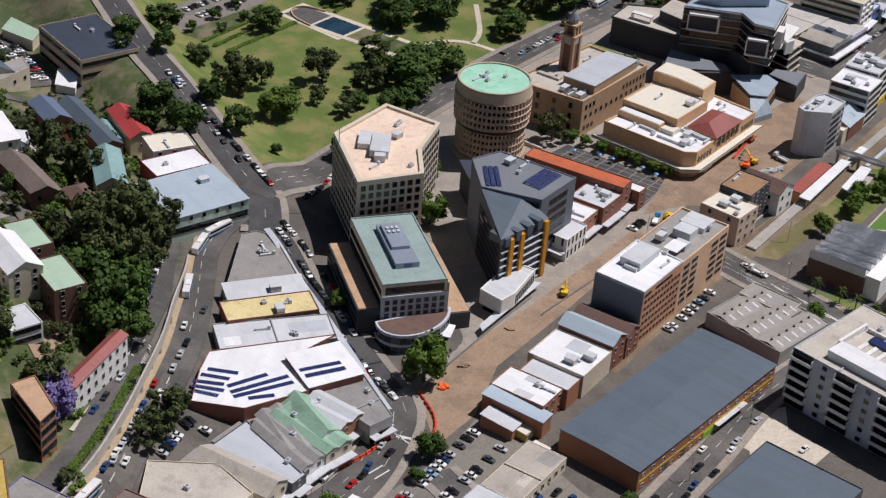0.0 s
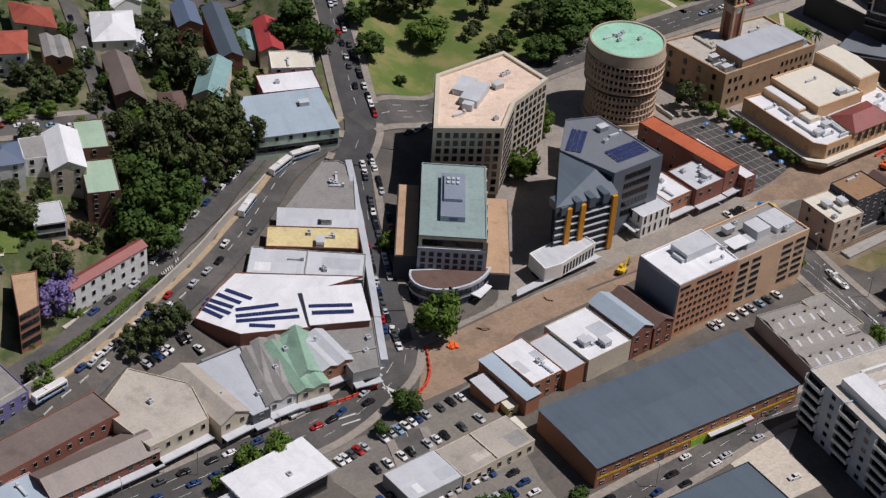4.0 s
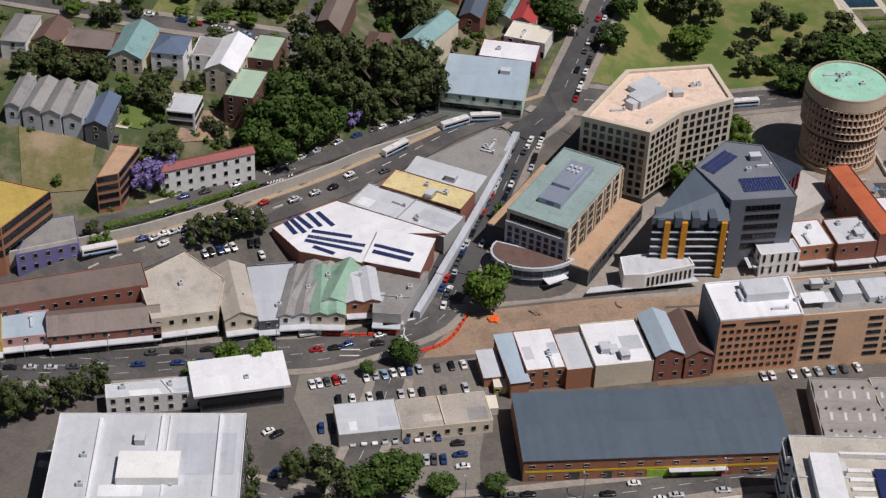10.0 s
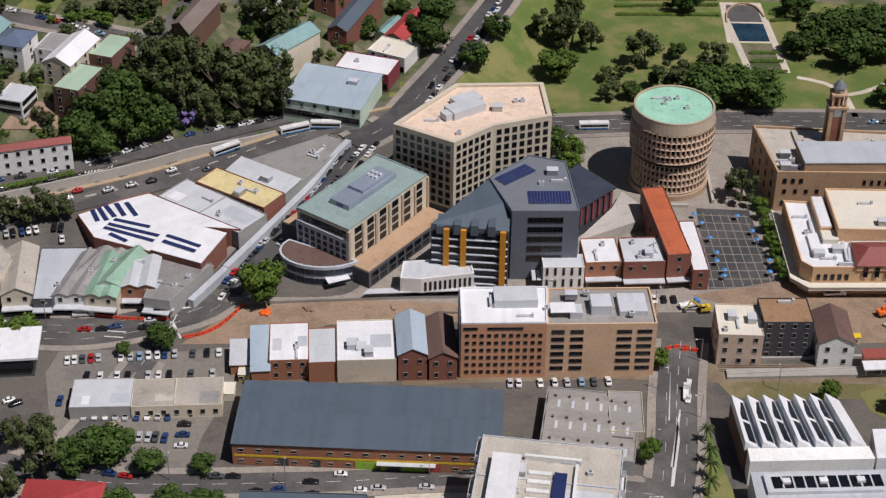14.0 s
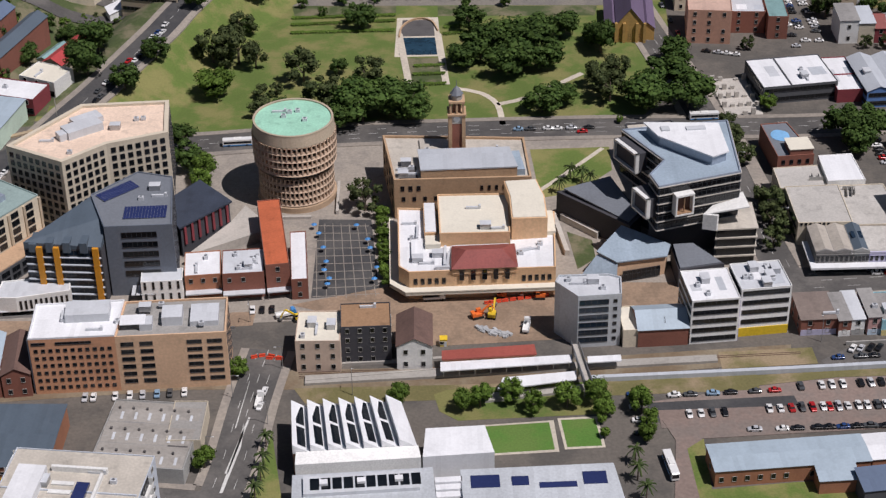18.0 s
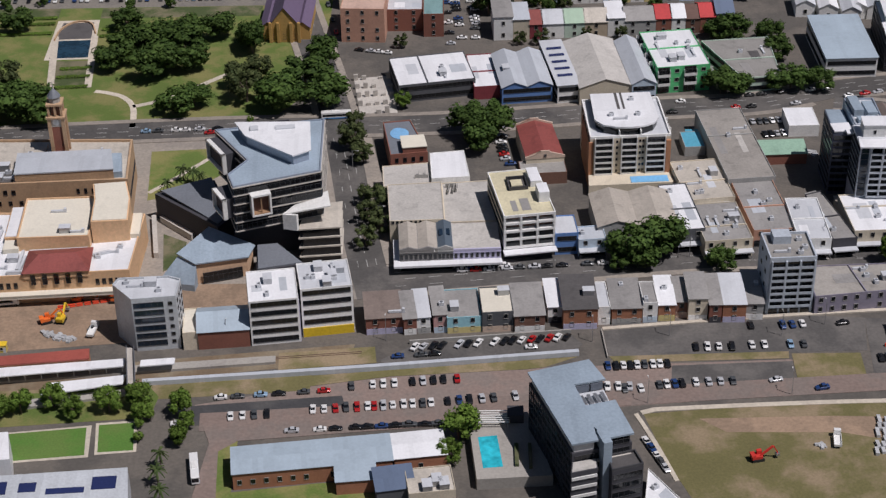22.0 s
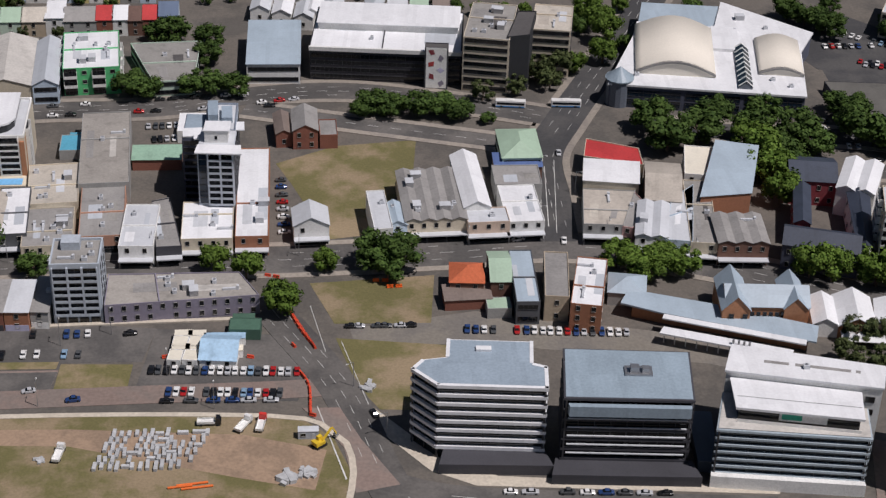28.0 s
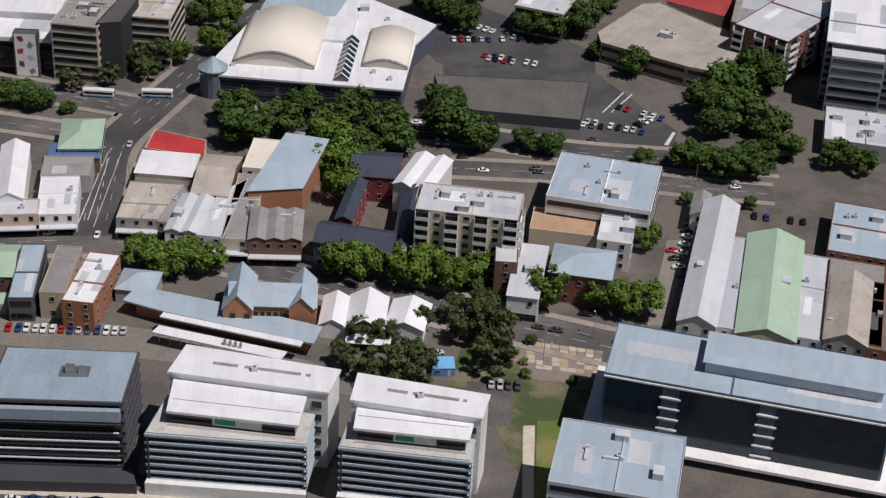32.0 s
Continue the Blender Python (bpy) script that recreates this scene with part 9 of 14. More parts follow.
def apartment_towers():
    r = mark("apartment_tower", "cream eight-storey apartment block with brick corners and a curved white roof", "apartments", 324, 37)
    p = [(309, 22.3), (339.2, 22.8), (338.6, 52.5), (309, 52)]
    block(r, "wall", p, -0.2, 19.4, "cream")
    parapet(r, p, 19.4, "white", "r_light", 1.0, 0.5)
    zs = [2.2 + 2.5 * k for k in range(7)]
    for t0, t1 in ((0.06, 0.28), (0.39, 0.58), (0.70, 0.93)):
        balcony_stack(r, p[0], p[1], t0, t1, zs, "frame_white", 0.75, 1.9, 1.3)
    for t in (0.335, 0.62, 0.66):
        x, y = lerp(p[0], p[1], t)
        wins(r, (x - 0.7, y), (x + 0.7, y), [z + 0.4 for z in zs], 1, 0.6, 0.9, "dark")
    for x in (309.0, 338.0):
        boxes(r, "brick_corner", "orange_wall", x, 22.4, 1, [(-0.5, 1.2, -0.6, 5.0, 0, 18.2)])
    balcony_stack(r, p[1], p[2], 0.2, 0.45, zs)
    wins(r, p[3], p[0], [z + 0.3 for z in zs[::2]], 5, 1.5, 1.4, "dark", margin=2)
    block(r, "side_wall", [(308.6, 30), (309.1, 30), (309.1, 45), (308.6, 45)], 0, 17.5, "orange_wall")
    top = [(312.5, 51.5), (312, 31), (314.5, 27), (319, 25), (324, 24.4), (329, 25.2), (333, 27.4), (335, 31.5), (334.5, 51.5)]
    block(r, "penthouse", top, 19.5, 22.6, "glass")
    block(r, "penthouse_roof", [(x + (x - 323.5) * 0.05, y - 0.6) for x, y in top], 22.6, 23.3, "r_white")
    boxes(r, "roof_slot", "r_dark", 322.5, 44, 0, [(-1.5, -0.5, -6, 7, 23.3, 23.42), (0.6, 1.4, -6, 7, 23.3, 23.42)])
    units(r, [(318, 33, 0), (328, 33, 0), (327, 45, 0), (321, 30, 1)], 23.3)
    boxes(r, "terrace_screen", "frame_white", 324, 24, 1, [(x - 0.2, x + 0.2, -1.2, 3.0, 19.5, 22.0) for x in (-4, 4)])
    block(r, "podium", [(308, 14), (340, 14.5), (339.4, 23), (308.8, 22.6)], -0.2, 4.5, "cream")
    block(r, "pool_deck", [(324, 15), (338, 15.2), (338, 19.5), (324, 19.3)], 4.5, 4.7, "deck_blue")

    r = mark("apartment_tower", "slim apartment tower with dark blue glass, white balconies and stepped canopies", "apartments", 406, 10)
    f = [(402.2, -6.2), (414.6, -7.0), (415.4, 9), (403, 10)]
    block(r, "front_wall", f, -0.2, 28.6, "ltgrey")
    zs = [8.6 + 2.5 * k for k in range(8)]
    balcony_stack(r, f[0], f[1], 0.30, 0.63, zs, "ltgrey", 0.75, 1.9, 1.5)
    balcony_stack(r, f[0], f[1], 0.65, 0.98, zs, "ltgrey", 0.75, 1.9, 1.5)
    wins(r, f[0], lerp(f[0], f[1], 0.28), zs, 1, 2.6, 2.2, "blue")
    wins(r, f[1], f[2], zs, 4, 2.2, 1.5, "dark", margin=1)
    for z in zs:
        bands(r, f[3], f[0], [z], 1.7, "blue", 0.8)
    block(r, "canopy", [(401.4, -8.2), (417.6, -9.6), (417.2, -3.2), (402.2, -2.2)], 29.2, 29.7, "r_white")
    block(r, "roof", [(402.4, -6), (414.4, -6.8), (415.2, 9), (403.2, 9.8)], 28.6, 28.8, "r_light")
    block(r, "lift_room", [(404.6, 0.6), (412.6, 0.2), (413, 6.6), (405, 7)], 28.8, 33.4, "white")
    wins(r, (404.6, 0.6), (412.6, 0.2), [30.2], 1, 0.8, 1.2, "dark")
    block(r, "lift_roof", [(404.2, 0.2), (413.4, -0.2), (413.8, 7.0), (404.8, 7.4)], 33.4, 33.7, "r_white")
    g = [(396.2, 9.5), (403.2, 9), (404, 27), (397, 27.5)]
    block(r, "rear_wing", g, -0.2, 25.8, "navy")
    for k in range(9):
        bands(r, g[3], g[0], [1.4 + 2.7 * k], 1.7, "blue", 0.5)
        bands(r, g[0], g[1], [1.4 + 2.7 * k], 1.7, "dark", 0.4)
    boxes(r, "roof_plate", "r_white", 399.9, 14, 3, [(-3.6, 3.4, -4.6, 1.6, 26.2, 26.6), (0.2, 5.4, -7.6, -4.4, 26.8, 27.2)])
    block(r, "roof", inset(g, 0.3), 25.8, 26.0, "r_blue2")
    h = [(404, 10), (415, 9.5), (415.5, 30), (404.5, 30.5)]
    block(r, "rear_block", h, -0.2, 28.0, "ltblue")
    for k in range(9):
        bands(r, h[1], h[2], [2.0 + 2.8 * k], 1.5, "dark", 0.8)
    parapet(r, h, 28.0, "blue_panel", "r_light", 0.8, 0.4)
    boxes(r, "plant_room", "r_blue2", 409, 22, 2, [(-4, -0.4, -5, 6, 28, 31.0), (0.8, 4.6, -6, 3, 28, 30.2), (-3.6, 3, -10, -7, 28, 29.6)])
    boxes(r, "roof_plate", "r_white", 413.5, 14, 2, [(-1.5, 4.5, -3, 3, 27.6, 28.0)])


def grey_tower():
    r = mark("office_tower", "pale blue-grey seven-storey tower with full-width balcony slots", "offices", 366, -58.5)
    p = [(358.2, -66.6), (373.8, -66.5), (373.8, -50.6), (358, -50.8)]
    block(r, "wall", p, -0.2, 21.6, "tower_grey")
    parapet(r, p, 21.6, "tower_grey", "r_conc", 1.0, 0.5)
    zs = [3.4 + 2.55 * k for k in range(7)]
    for t0, t1 in ((0.05, 0.34), (0.36, 0.64), (0.66, 0.95)):
        balcony_stack(r, p[0], p[1], t0, t1, zs, "tower_grey", 1.0, 1.6, 0.9)
    wins(r, p[0], p[1], [0.4], 4, 2.8, 2.0, "dark", margin=0.6)
    wins(r, p[1], p[2], [z + 0.2 for z in zs], 3, 1.6, 1.4, "dark", margin=1)
    wins(r, p[3], p[0], [z + 0.2 for z in zs[::2]], 2, 1.4, 1.3, "dark", margin=2)
    block(r, "lift_room", [(361, -57), (367, -57), (367, -52), (361, -52)], 21.6, 24.6, "tower_grey")
    units(r, [(370, -55, 0), (371, -60, 0), (363, -62, 1), (369, -63, 0)], 21.8)


def shopping_centre():
    r = mark("shopping_centre", "large shopping centre with white vaulted roofs and a corner turret", "shopping centre", 600, 98)
    p = [(560, 79.5), (589, 74.5), (612, 70.5), (636, 66.5), (643.5, 106), (653, 124), (621, 155), (613, 130), (581, 136), (577, 122)]
    block(r, "wall", p, -0.2, 9.5, "navy")
    block(r, "roof", inset(p, -0.6), 9.5, 10.3, "r_white")
    block(r, "rear_hall", [(581, 134), (612, 129), (619, 153), (587, 158)], -0.2, 8.6, "slate_wall")
    block(r, "rear_roof", [(580.5, 134), (612, 128.6), (619.5, 153.5), (586.5, 158.5)], 8.6, 9.2, "r_blue")
    units(r, [(632, 74, 0), (626, 80, 0), (640, 112, 1), (618, 126, 1), (625, 138, 2), (634, 128, 0), (572, 86, 0), (598, 132, 0)], 10.3)
    bands(r, p[0], p[1], [1.2, 5.2], 2.6, "blue", 1.0)
    bands(r, p[1], p[2], [1.2, 5.2], 2.6, "blue", 1.0)
    bands(r, p[2], p[3], [1.2, 5.2], 2.6, "blue", 1.0)

    def vault(cx, cy, rot, w, d, rise, z):
        bm, n = bmesh.new(), 14
        o = r.matrix_world.translation
        m = Matrix.Translation((cx - o.x, cy - o.y, 0)) @ Matrix.Rotation(radians(rot), 4, "Z")
        rows = []
        for y in (-d / 2, d / 2):
            rows.append([bm.verts.new(m @ Vector((w * (i / n - 0.5), y, z + rise * math.sin(math.pi * i / n)))) for i in range(n + 1)])
        for i in range(n):
            bm.faces.new((rows[0][i], rows[0][i + 1], rows[1][i + 1], rows[1][i])).smooth = True
        low = [bm.verts.new(m @ Vector((w * (s - 0.5), y, 10.2))) for y in (-d / 2, d / 2) for s in (0, 1)]
        bm.faces.new((low[0], low[1], *rows[0][::-1]))
        bm.faces.new((low[2], low[3], *rows[1][::-1]))
        bm.faces.new((low[0], rows[0][0], rows[1][0], low[2]))
        bm.faces.new((low[1], rows[0][-1], rows[1][-1], low[3]))
        part("vaulted_roof", (bm, "r_cream2"), r)
        bm = bmesh.new()
        arc = [m @ Vector((w * (i / n - 0.5), -d / 2 - 0.5, z + rise * math.sin(math.pi * i / n))) for i in range(n + 1)]
        for a, b in zip(arc, arc[1:]):
            q = [bm.verts.new(v) for v in (a - Vector((0, 0, 0.9)), b - Vector((0, 0, 0.9)), b, a)]
            k = [bm.verts.new(v.co + (m.to_3x3() @ Vector((0, 1.2, 0)))) for v in q]
            bm.faces.new(q)
            for i in range(4):
                bm.faces.new((q[i], k[i], k[(i + 1) % 4], q[(i + 1) % 4]))
        part("vault_edge", (bm, "r_grey"), r)

    vault(591, 107, -9, 32, 44, 5.0, 11.6)
    vault(633, 100, -9, 18, 32, 2.6, 11.4)
    boxes(r, "upper_roof", "r_white", 616, 118, -9, [(-7, 4, -12, 10, 10.2, 11.6)])
    gabled(r, "skylight_hall", 616.2, 90.5, -9, 5.4, 36, 10, 11.2, 2.2, "slate_wall", "glass_teal", 0.1)
    for i in range(9):
        gabled(r, "skylight_bar", 616.2 + (-17.4 + i * 4.35) * 0.156, 90.5 + (-17.4 + i * 4.35) * 0.988, -9, 5.4, 0.5, 10.5, 11.3, 2.2, "frame_white", "frame_white", 0.25)
    o = r.matrix_world.translation
    bm = bmesh.new()
    add_tube(bm, 5.2, -0.2, 11, 16)
    part("turret", (bm, "slate_wall"), r, Matrix.Translation((564.5 - o.x, 82.5 - o.y, 0)))
    bm = bmesh.new()
    add_tube(bm, 5.8, 11, 11.5, 16)
    add_tube(bm, 5.6, 11.5, 15.8, 16, 0, 0.3)
    part("turret_roof", (bm, "r_slate3"), r, Matrix.Translation((564.5 - o.x, 82.5 - o.y, 0)))


def gabled(root, nm, x, y, rot, w, d, z0, h, rise, wall, roof, over=0.4):
    """A gabled volume whose ridge runs along its depth."""
    o = root.matrix_world.translation
    m = Matrix.Translation((x - o.x, y - o.y, 0)) @ Matrix.Rotation(radians(rot), 4, "Z")
    bm = bmesh.new()
    add_box(bm, -w / 2, w / 2, -d / 2, d / 2, z0, h)
    for s in (-1, 1):
        bm.faces.new([bm.verts.new(c) for c in ((-w / 2, s * d / 2, h), (w / 2, s * d / 2, h), (0, s * d / 2, h + rise))])
    part(nm, (bm, wall), root, m)
    bm = bmesh.new()
    for s in (-1, 1):
        lo, hi = [], []
        for px, py, pz in ((s * (w / 2 + over), -d / 2 - over, h - rise * over * 2 / w), (0, -d / 2 - over, h + rise), (0, d / 2 + over, h + rise), (s * (w / 2 + over), d / 2 + over, h - rise * over * 2 / w)):
            lo.append(bm.verts.new((px, py, pz)))
            hi.append(bm.verts.new((px, py, pz + 0.2)))
        bm.faces.new(hi)
        bm.faces.new(lo)
        for i in range(4):
            bm.faces.new((lo[i], lo[(i + 1) % 4], hi[(i + 1) % 4], hi[i]))
    part("roof", (bm, roof), root, m)


def church():
    r = mark("church", "golden sandstone church with a purple slate roof and arched window", "church", 191, 160)
    gabled(r, "nave", 192, 168, -4, 12, 32, -0.2, 9, 7.5, "stone_gold", "r_plum")
    gabled(r, "aisle", 184.5, 169, -4, 6.5, 28, -0.2, 6, 2.6, "stone_gold", "r_plum")
    gabled(r, "aisle", 199.5, 168, -4, 6.5, 28, -0.2, 6, 2.6, "stone_gold", "r_plum")
    wins(r, (184.5, 152.6), (197, 151.7), [1.4], 3, 1.2, 2.6, "dark")
    wins(r, (188, 152.4), (194, 152.0), [6.2], 1, 2.8, 4.6, "dark")
    boxes(r, "buttress", "stone_gold", 191, 152.2, -4, [(x - 0.6, x + 0.6, -1, 0.2, 0, 9.5) for x in (-6.2, -2.8, 2.8, 6.2)])


def station_house():
    r = mark("station_building", "ornate red brick station building with pale blue gabled roofs", "station", 587, -71)
    gabled(r, "main_hall", 588, -71.5, 86, 13, 27, -0.2, 9, 4.2, "orange_wall", "r_blue")
    gabled(r, "gable_wing", 577.5, -70, -4, 9, 19, -0.2, 9, 5.0, "orange_wall", "r_blue")
    gabled(r, "gable_wing", 597, -71, -4, 7.5, 17, -0.2, 9, 4.0, "orange_wall", "r_blue")
    wins(r, (581.5, -78.2), (593.5, -79), [1.0, 5.0], 6, 1.2, 2.2, "dark")
    wins(r, (573.2, -79.4), (582, -80), [1.0, 5.0], 2, 1.4, 2.4, "dark")
    p = mark("station_canopy", "long platform canopy with pale blue metal roofing", "canopy", 575, -80)
    block(p, "roof", [(541, -69), (554, -75.5), (600, -93.5), (603, -84.5), (571, -70.5), (545, -61)], 5.0, 5.6, "r_blue")
    block(p, "wall", [(545, -69), (555, -73.5), (598, -90), (600, -84), (572, -71.5), (547, -63)], -0.1, 5.0, "orange_wall")
    block(p, "roof", [(553, -79), (596, -95.5), (597, -93), (554, -76.6)], 5.6, 6.1, "r_white")
    block(p, "roof", [(551, -85.6), (590, -100.6), (592, -96.5), (553, -82)], 4.4, 4.9, "r_white")
    for i in range(12):
        x, y = lerp((553, -84), (589, -98.4), i / 11)
        boxes(p, "post", "frame_white", x, y, 0, [(-0.15, 0.15, -0.15, 0.15, 0, 4.4)])
    boxes(p, "roof_vent", "steel", 573, -92.5, -20, [(i * 1.7, i * 1.7 + 0.7, -0.5, 0.5, 4.9, 6.6) for i in range(4)])
    g = mark("pub", "group of white-roofed gabled pavilions in a garden", "building", 622, -78)
    gabled(g, "pavilion", 617, -76, -8, 12, 18, -0.2, 5, 3.4, "orange_wall", "r_white")
    gabled(g, "pavilion", 630, -77, -14, 12, 15, -0.2, 4.5, 2.4, "white", "r_white")
    gabled(g, "pavilion", 607, -75, -8, 8, 16, -0.2, 5, 2.2, "white", "r_white")
    boxes(g, "verandah_roof", "r_white", 617, -88, -8, [(-7, 7, -3, 3, 3.2, 3.4)])


def rail_station():
    r = mark("rail_platform", "railway platform shelter with a white canopy and a rust-red roof", "station", 125, -87)
    block(r, "platform", [(60, -92), (195, -84), (195, -80.6), (60, -87.6)], -0.1, 1.0, "concrete2")
    block(r, "canopy", [(104, -91), (147, -87.6), (147, -83.4), (104, -86.2)], 3.8, 4.2, "r_white")
    block(r, "station_room", [(105, -86), (135, -84), (135, -79.6), (105, -82)], 0, 5.0, "orange_wall")
    block(r, "station_roof", [(104.5, -86.4), (135.5, -84.4), (135, -79), (104.5, -81.6)], 5.0, 5.5, "r_maroon2")
    block(r, "canopy", [(152, -88), (163, -87.2), (163, -84), (152, -84.6)], 3.8, 4.2, "r_white")
    block(r, "platform", [(118, -103), (150, -98), (150, -95), (118, -99)], -0.1, 1.0, "concrete2")
    block(r, "canopy", [(122, -101), (147.5, -96.6), (148, -92), (124, -94.8)], 3.6, 4.0, "r_white")
    for i in range(9):
        x, y = lerp((105, -89.5), (146, -86.2), i / 8)
        boxes(r, "post", "frame_white", x, y, 0, [(-0.15, 0.15, -0.15, 0.15, 0.9, 3.8)])
    b = mark("footbridge", "pale concrete pedestrian bridge across the rail line", "footbridge", 149, -90)
    block(b, "deck", [(147, -80), (149.2, -80.2), (152.2, -101), (149.4, -101.5)], 5.4, 6.0, "concrete")
    for dx in (0, 2.4):
        block(b, "railing", [(147 + dx, -80), (147.2 + dx, -80), (149.9 + dx, -101.3), (149.6 + dx, -101.3)], 6.0, 7.1, "steel")
    for y in (-81, -90, -100.5):
        boxes(b, "pier", "concrete", 147.6 + (-80 - y) * 0.13, y, 0, [(-0.5, 0.5, -0.4, 0.4, -0.1, 5.4)])


surface("r_pinkroof2", (0.68, 0.53, 0.42), 0.9, stain=0.2)
surface("r_teal2", (0.25, 0.33, 0.32), 0.7, stain=0.15)
surface("r_slate2", (0.16, 0.175, 0.20), 0.6)
surface("r_slate3", (0.27, 0.34, 0.40), 0.5, ribs=1.2)
surface("r_blue2", (0.30, 0.37, 0.44), 0.5, ribs=1.2)
surface("r_blades", (0.40, 0.47, 0.52), 0.5)
surface("green_sign", (0.02, 0.36, 0.24), 0.6)
surface("tower_grey", (0.46, 0.51, 0.57), 0.8, stain=0.12)
surface("r_plum", (0.13, 0.095, 0.16), 0.7, ribs=0.8)
surface("r_cream2", (0.76, 0.71, 0.62), 0.7, var=0.05)
surface("r_maroon2", (0.33, 0.08, 0.06), 0.7, ribs=1.0)
surface("slate_wall", (0.13, 0.15, 0.185), 0.6)
surface("orange_wall", (0.40, 0.19, 0.10), 0.85, stain=0.1)
surface("orange_render", (0.60, 0.31, 0.18), 0.85, stain=0.1)
surface("tan_wall", (0.64, 0.43, 0.28), 0.85, stain=0.1)
surface("apricot", (0.66, 0.43, 0.25), 0.85, stain=0.12)
surface("stone_tan", (0.46, 0.31, 0.19), 0.85, stain=0.15)
surface("stone_gold", (0.45, 0.28, 0.09), 0.85, stain=0.2)
surface("hub_stone2", (0.50, 0.37, 0.27), 0.85, stain=0.1)
surface("silver", (0.55, 0.58, 0.61), 0.45, 0.2, ribs=0.9)
surface("concrete2", (0.36, 0.34, 0.31), 0.9, stain=0.15)
hex_office()
green_office()
fin_office()
round_house()
tan_offices()
theatre()
city_hall()
straw_office()
stone_shops()
department_store()
maroon_hall()
deck_pub()
court_house()
silver_office()
museum()
quay_offices()
hotel()
grey_tower()
apartment_towers()
shopping_centre()
church()
station_house()
rail_station()


# ---- trees ----
def leaf_material(key, c1, c2):
    m = surface(key, c1, 0.75, var=0.28, big=0.15, fine=1.3, bump=0.1)
    nt, b = m.node_tree, m.node_tree.nodes["Principled BSDF"]
    old = b.inputs["Base Color"].links[0].from_node
    geo = nt.nodes.new("ShaderNodeNewGeometry")
    mx = nt.nodes.new("ShaderNodeMix")
    mx.data_type = "RGBA"
    mx.inputs[6].default_value, mx.inputs[7].default_value = (*c1, 1), (*c2, 1)
    nt.links.new(geo.outputs["Random Per Island"], mx.inputs[0])
    nt.links.new(mx.outputs[2], old.inputs[0])
    b.inputs["Specular IOR Level"].default_value = 0.15


leaf_material("leaf_fig", (0.030, 0.060, 0.013), (0.072, 0.118, 0.026))
leaf_material("leaf_plane", (0.060, 0.110, 0.016), (0.118, 0.182, 0.031))
leaf_material("leaf_gum", (0.042, 0.062, 0.022), (0.090, 0.108, 0.040))
leaf_material("leaf_jac", (0.16, 0.13, 0.30), (0.26, 0.20, 0.42))
leaf_material("leaf_palm", (0.04, 0.065, 0.02), (0.075, 0.10, 0.035))
surface("bark", (0.13, 0.10, 0.075), 0.95, bump=0.5)


def crown_mesh(kind, seed):
    """A crown of unit radius made of many small leaf sprays on uneven lobes."""
    rng = random.Random(seed)
    verts, faces = [], []
    lobes = []
    n = {"fig": 24, "plane": 22, "gum": 20, "jac": 18, "shrub": 8}[kind]
    for i in range(n):
        a, e = rng.random() * 6.283, rng.random()
        rr = (0.25 + 0.5 * math.sqrt(rng.random())) * (0.9 if kind != "gum" else 1.0)
        lobes.append((Vector((rr * math.cos(a), rr * math.sin(a), (e - 0.45) * (0.9 if kind != "gum" else 1.2))), (0.22 + 0.20 * rng.random()) * (0.85 if kind == "gum" else 1.0)))
    per = {"fig": 88, "plane": 90, "gum": 76, "jac": 80, "shrub": 60}[kind]
    for c, r in lobes:
        # the shaded mass of inner foliage behind the outer sprays
        k, ring = len(verts), []
        for lat, m in ((-0.6, 5), (0.25, 6)):
            ring.append([len(verts) + i for i in range(m)])
            for i in range(m):
                a = (i + lat) * 2 * math.pi / m
                verts.append(c + Vector((math.cos(a) * math.cos(lat), math.sin(a) * math.cos(lat), math.sin(lat))) * r * rng.uniform(0.55, 0.78))
        verts += [c - Vector((0, 0, r * 0.7)), c + Vector((0, 0, r * 0.7))]
        lo, hi = len(verts) - 2, len(verts) - 1
        faces += [(lo, ring[0][(i + 1) % 5], ring[0][i]) for i in range(5)] + [(hi, ring[1][i], ring[1][(i + 1) % 6]) for i in range(6)]
        faces += [(ring[0][i], ring[0][(i + 1) % 5], ring[1][(i + 1) % 6], ring[1][i]) for i in range(5)]
        for _ in range(per):
            d = Vector((rng.gauss(0, 1), rng.gauss(0, 1), rng.gauss(0, 1))).normalized()
            p = c + d * r * (0.65 + 0.5 * rng.random())
            t = d.orthogonal().normalized()
            t.rotate(Matrix.Rotation(rng.random() * 6.28, 3, d))
            b = d.cross(t)
            t = (t + d * rng.uniform(-0.7, 0.7)).normalized()
            s = rng.uniform(0.035, 0.08)
            k = len(verts)
            verts += [p - t * s - b * s * 0.7, p + t * s - b * s * 0.5, p + t * s * 0.7 + b * s, p - t * s * 0.8 + b * s * 0.8]
            faces.append((k, k + 1, k + 2, k + 3))
    me = bpy.data.meshes.new("crown")
    me.from_pydata([tuple(v) for v in verts], [], faces)
    me.materials.append(MATS["leaf_" + {"shrub": "plane"}.get(kind, kind)])
    return me


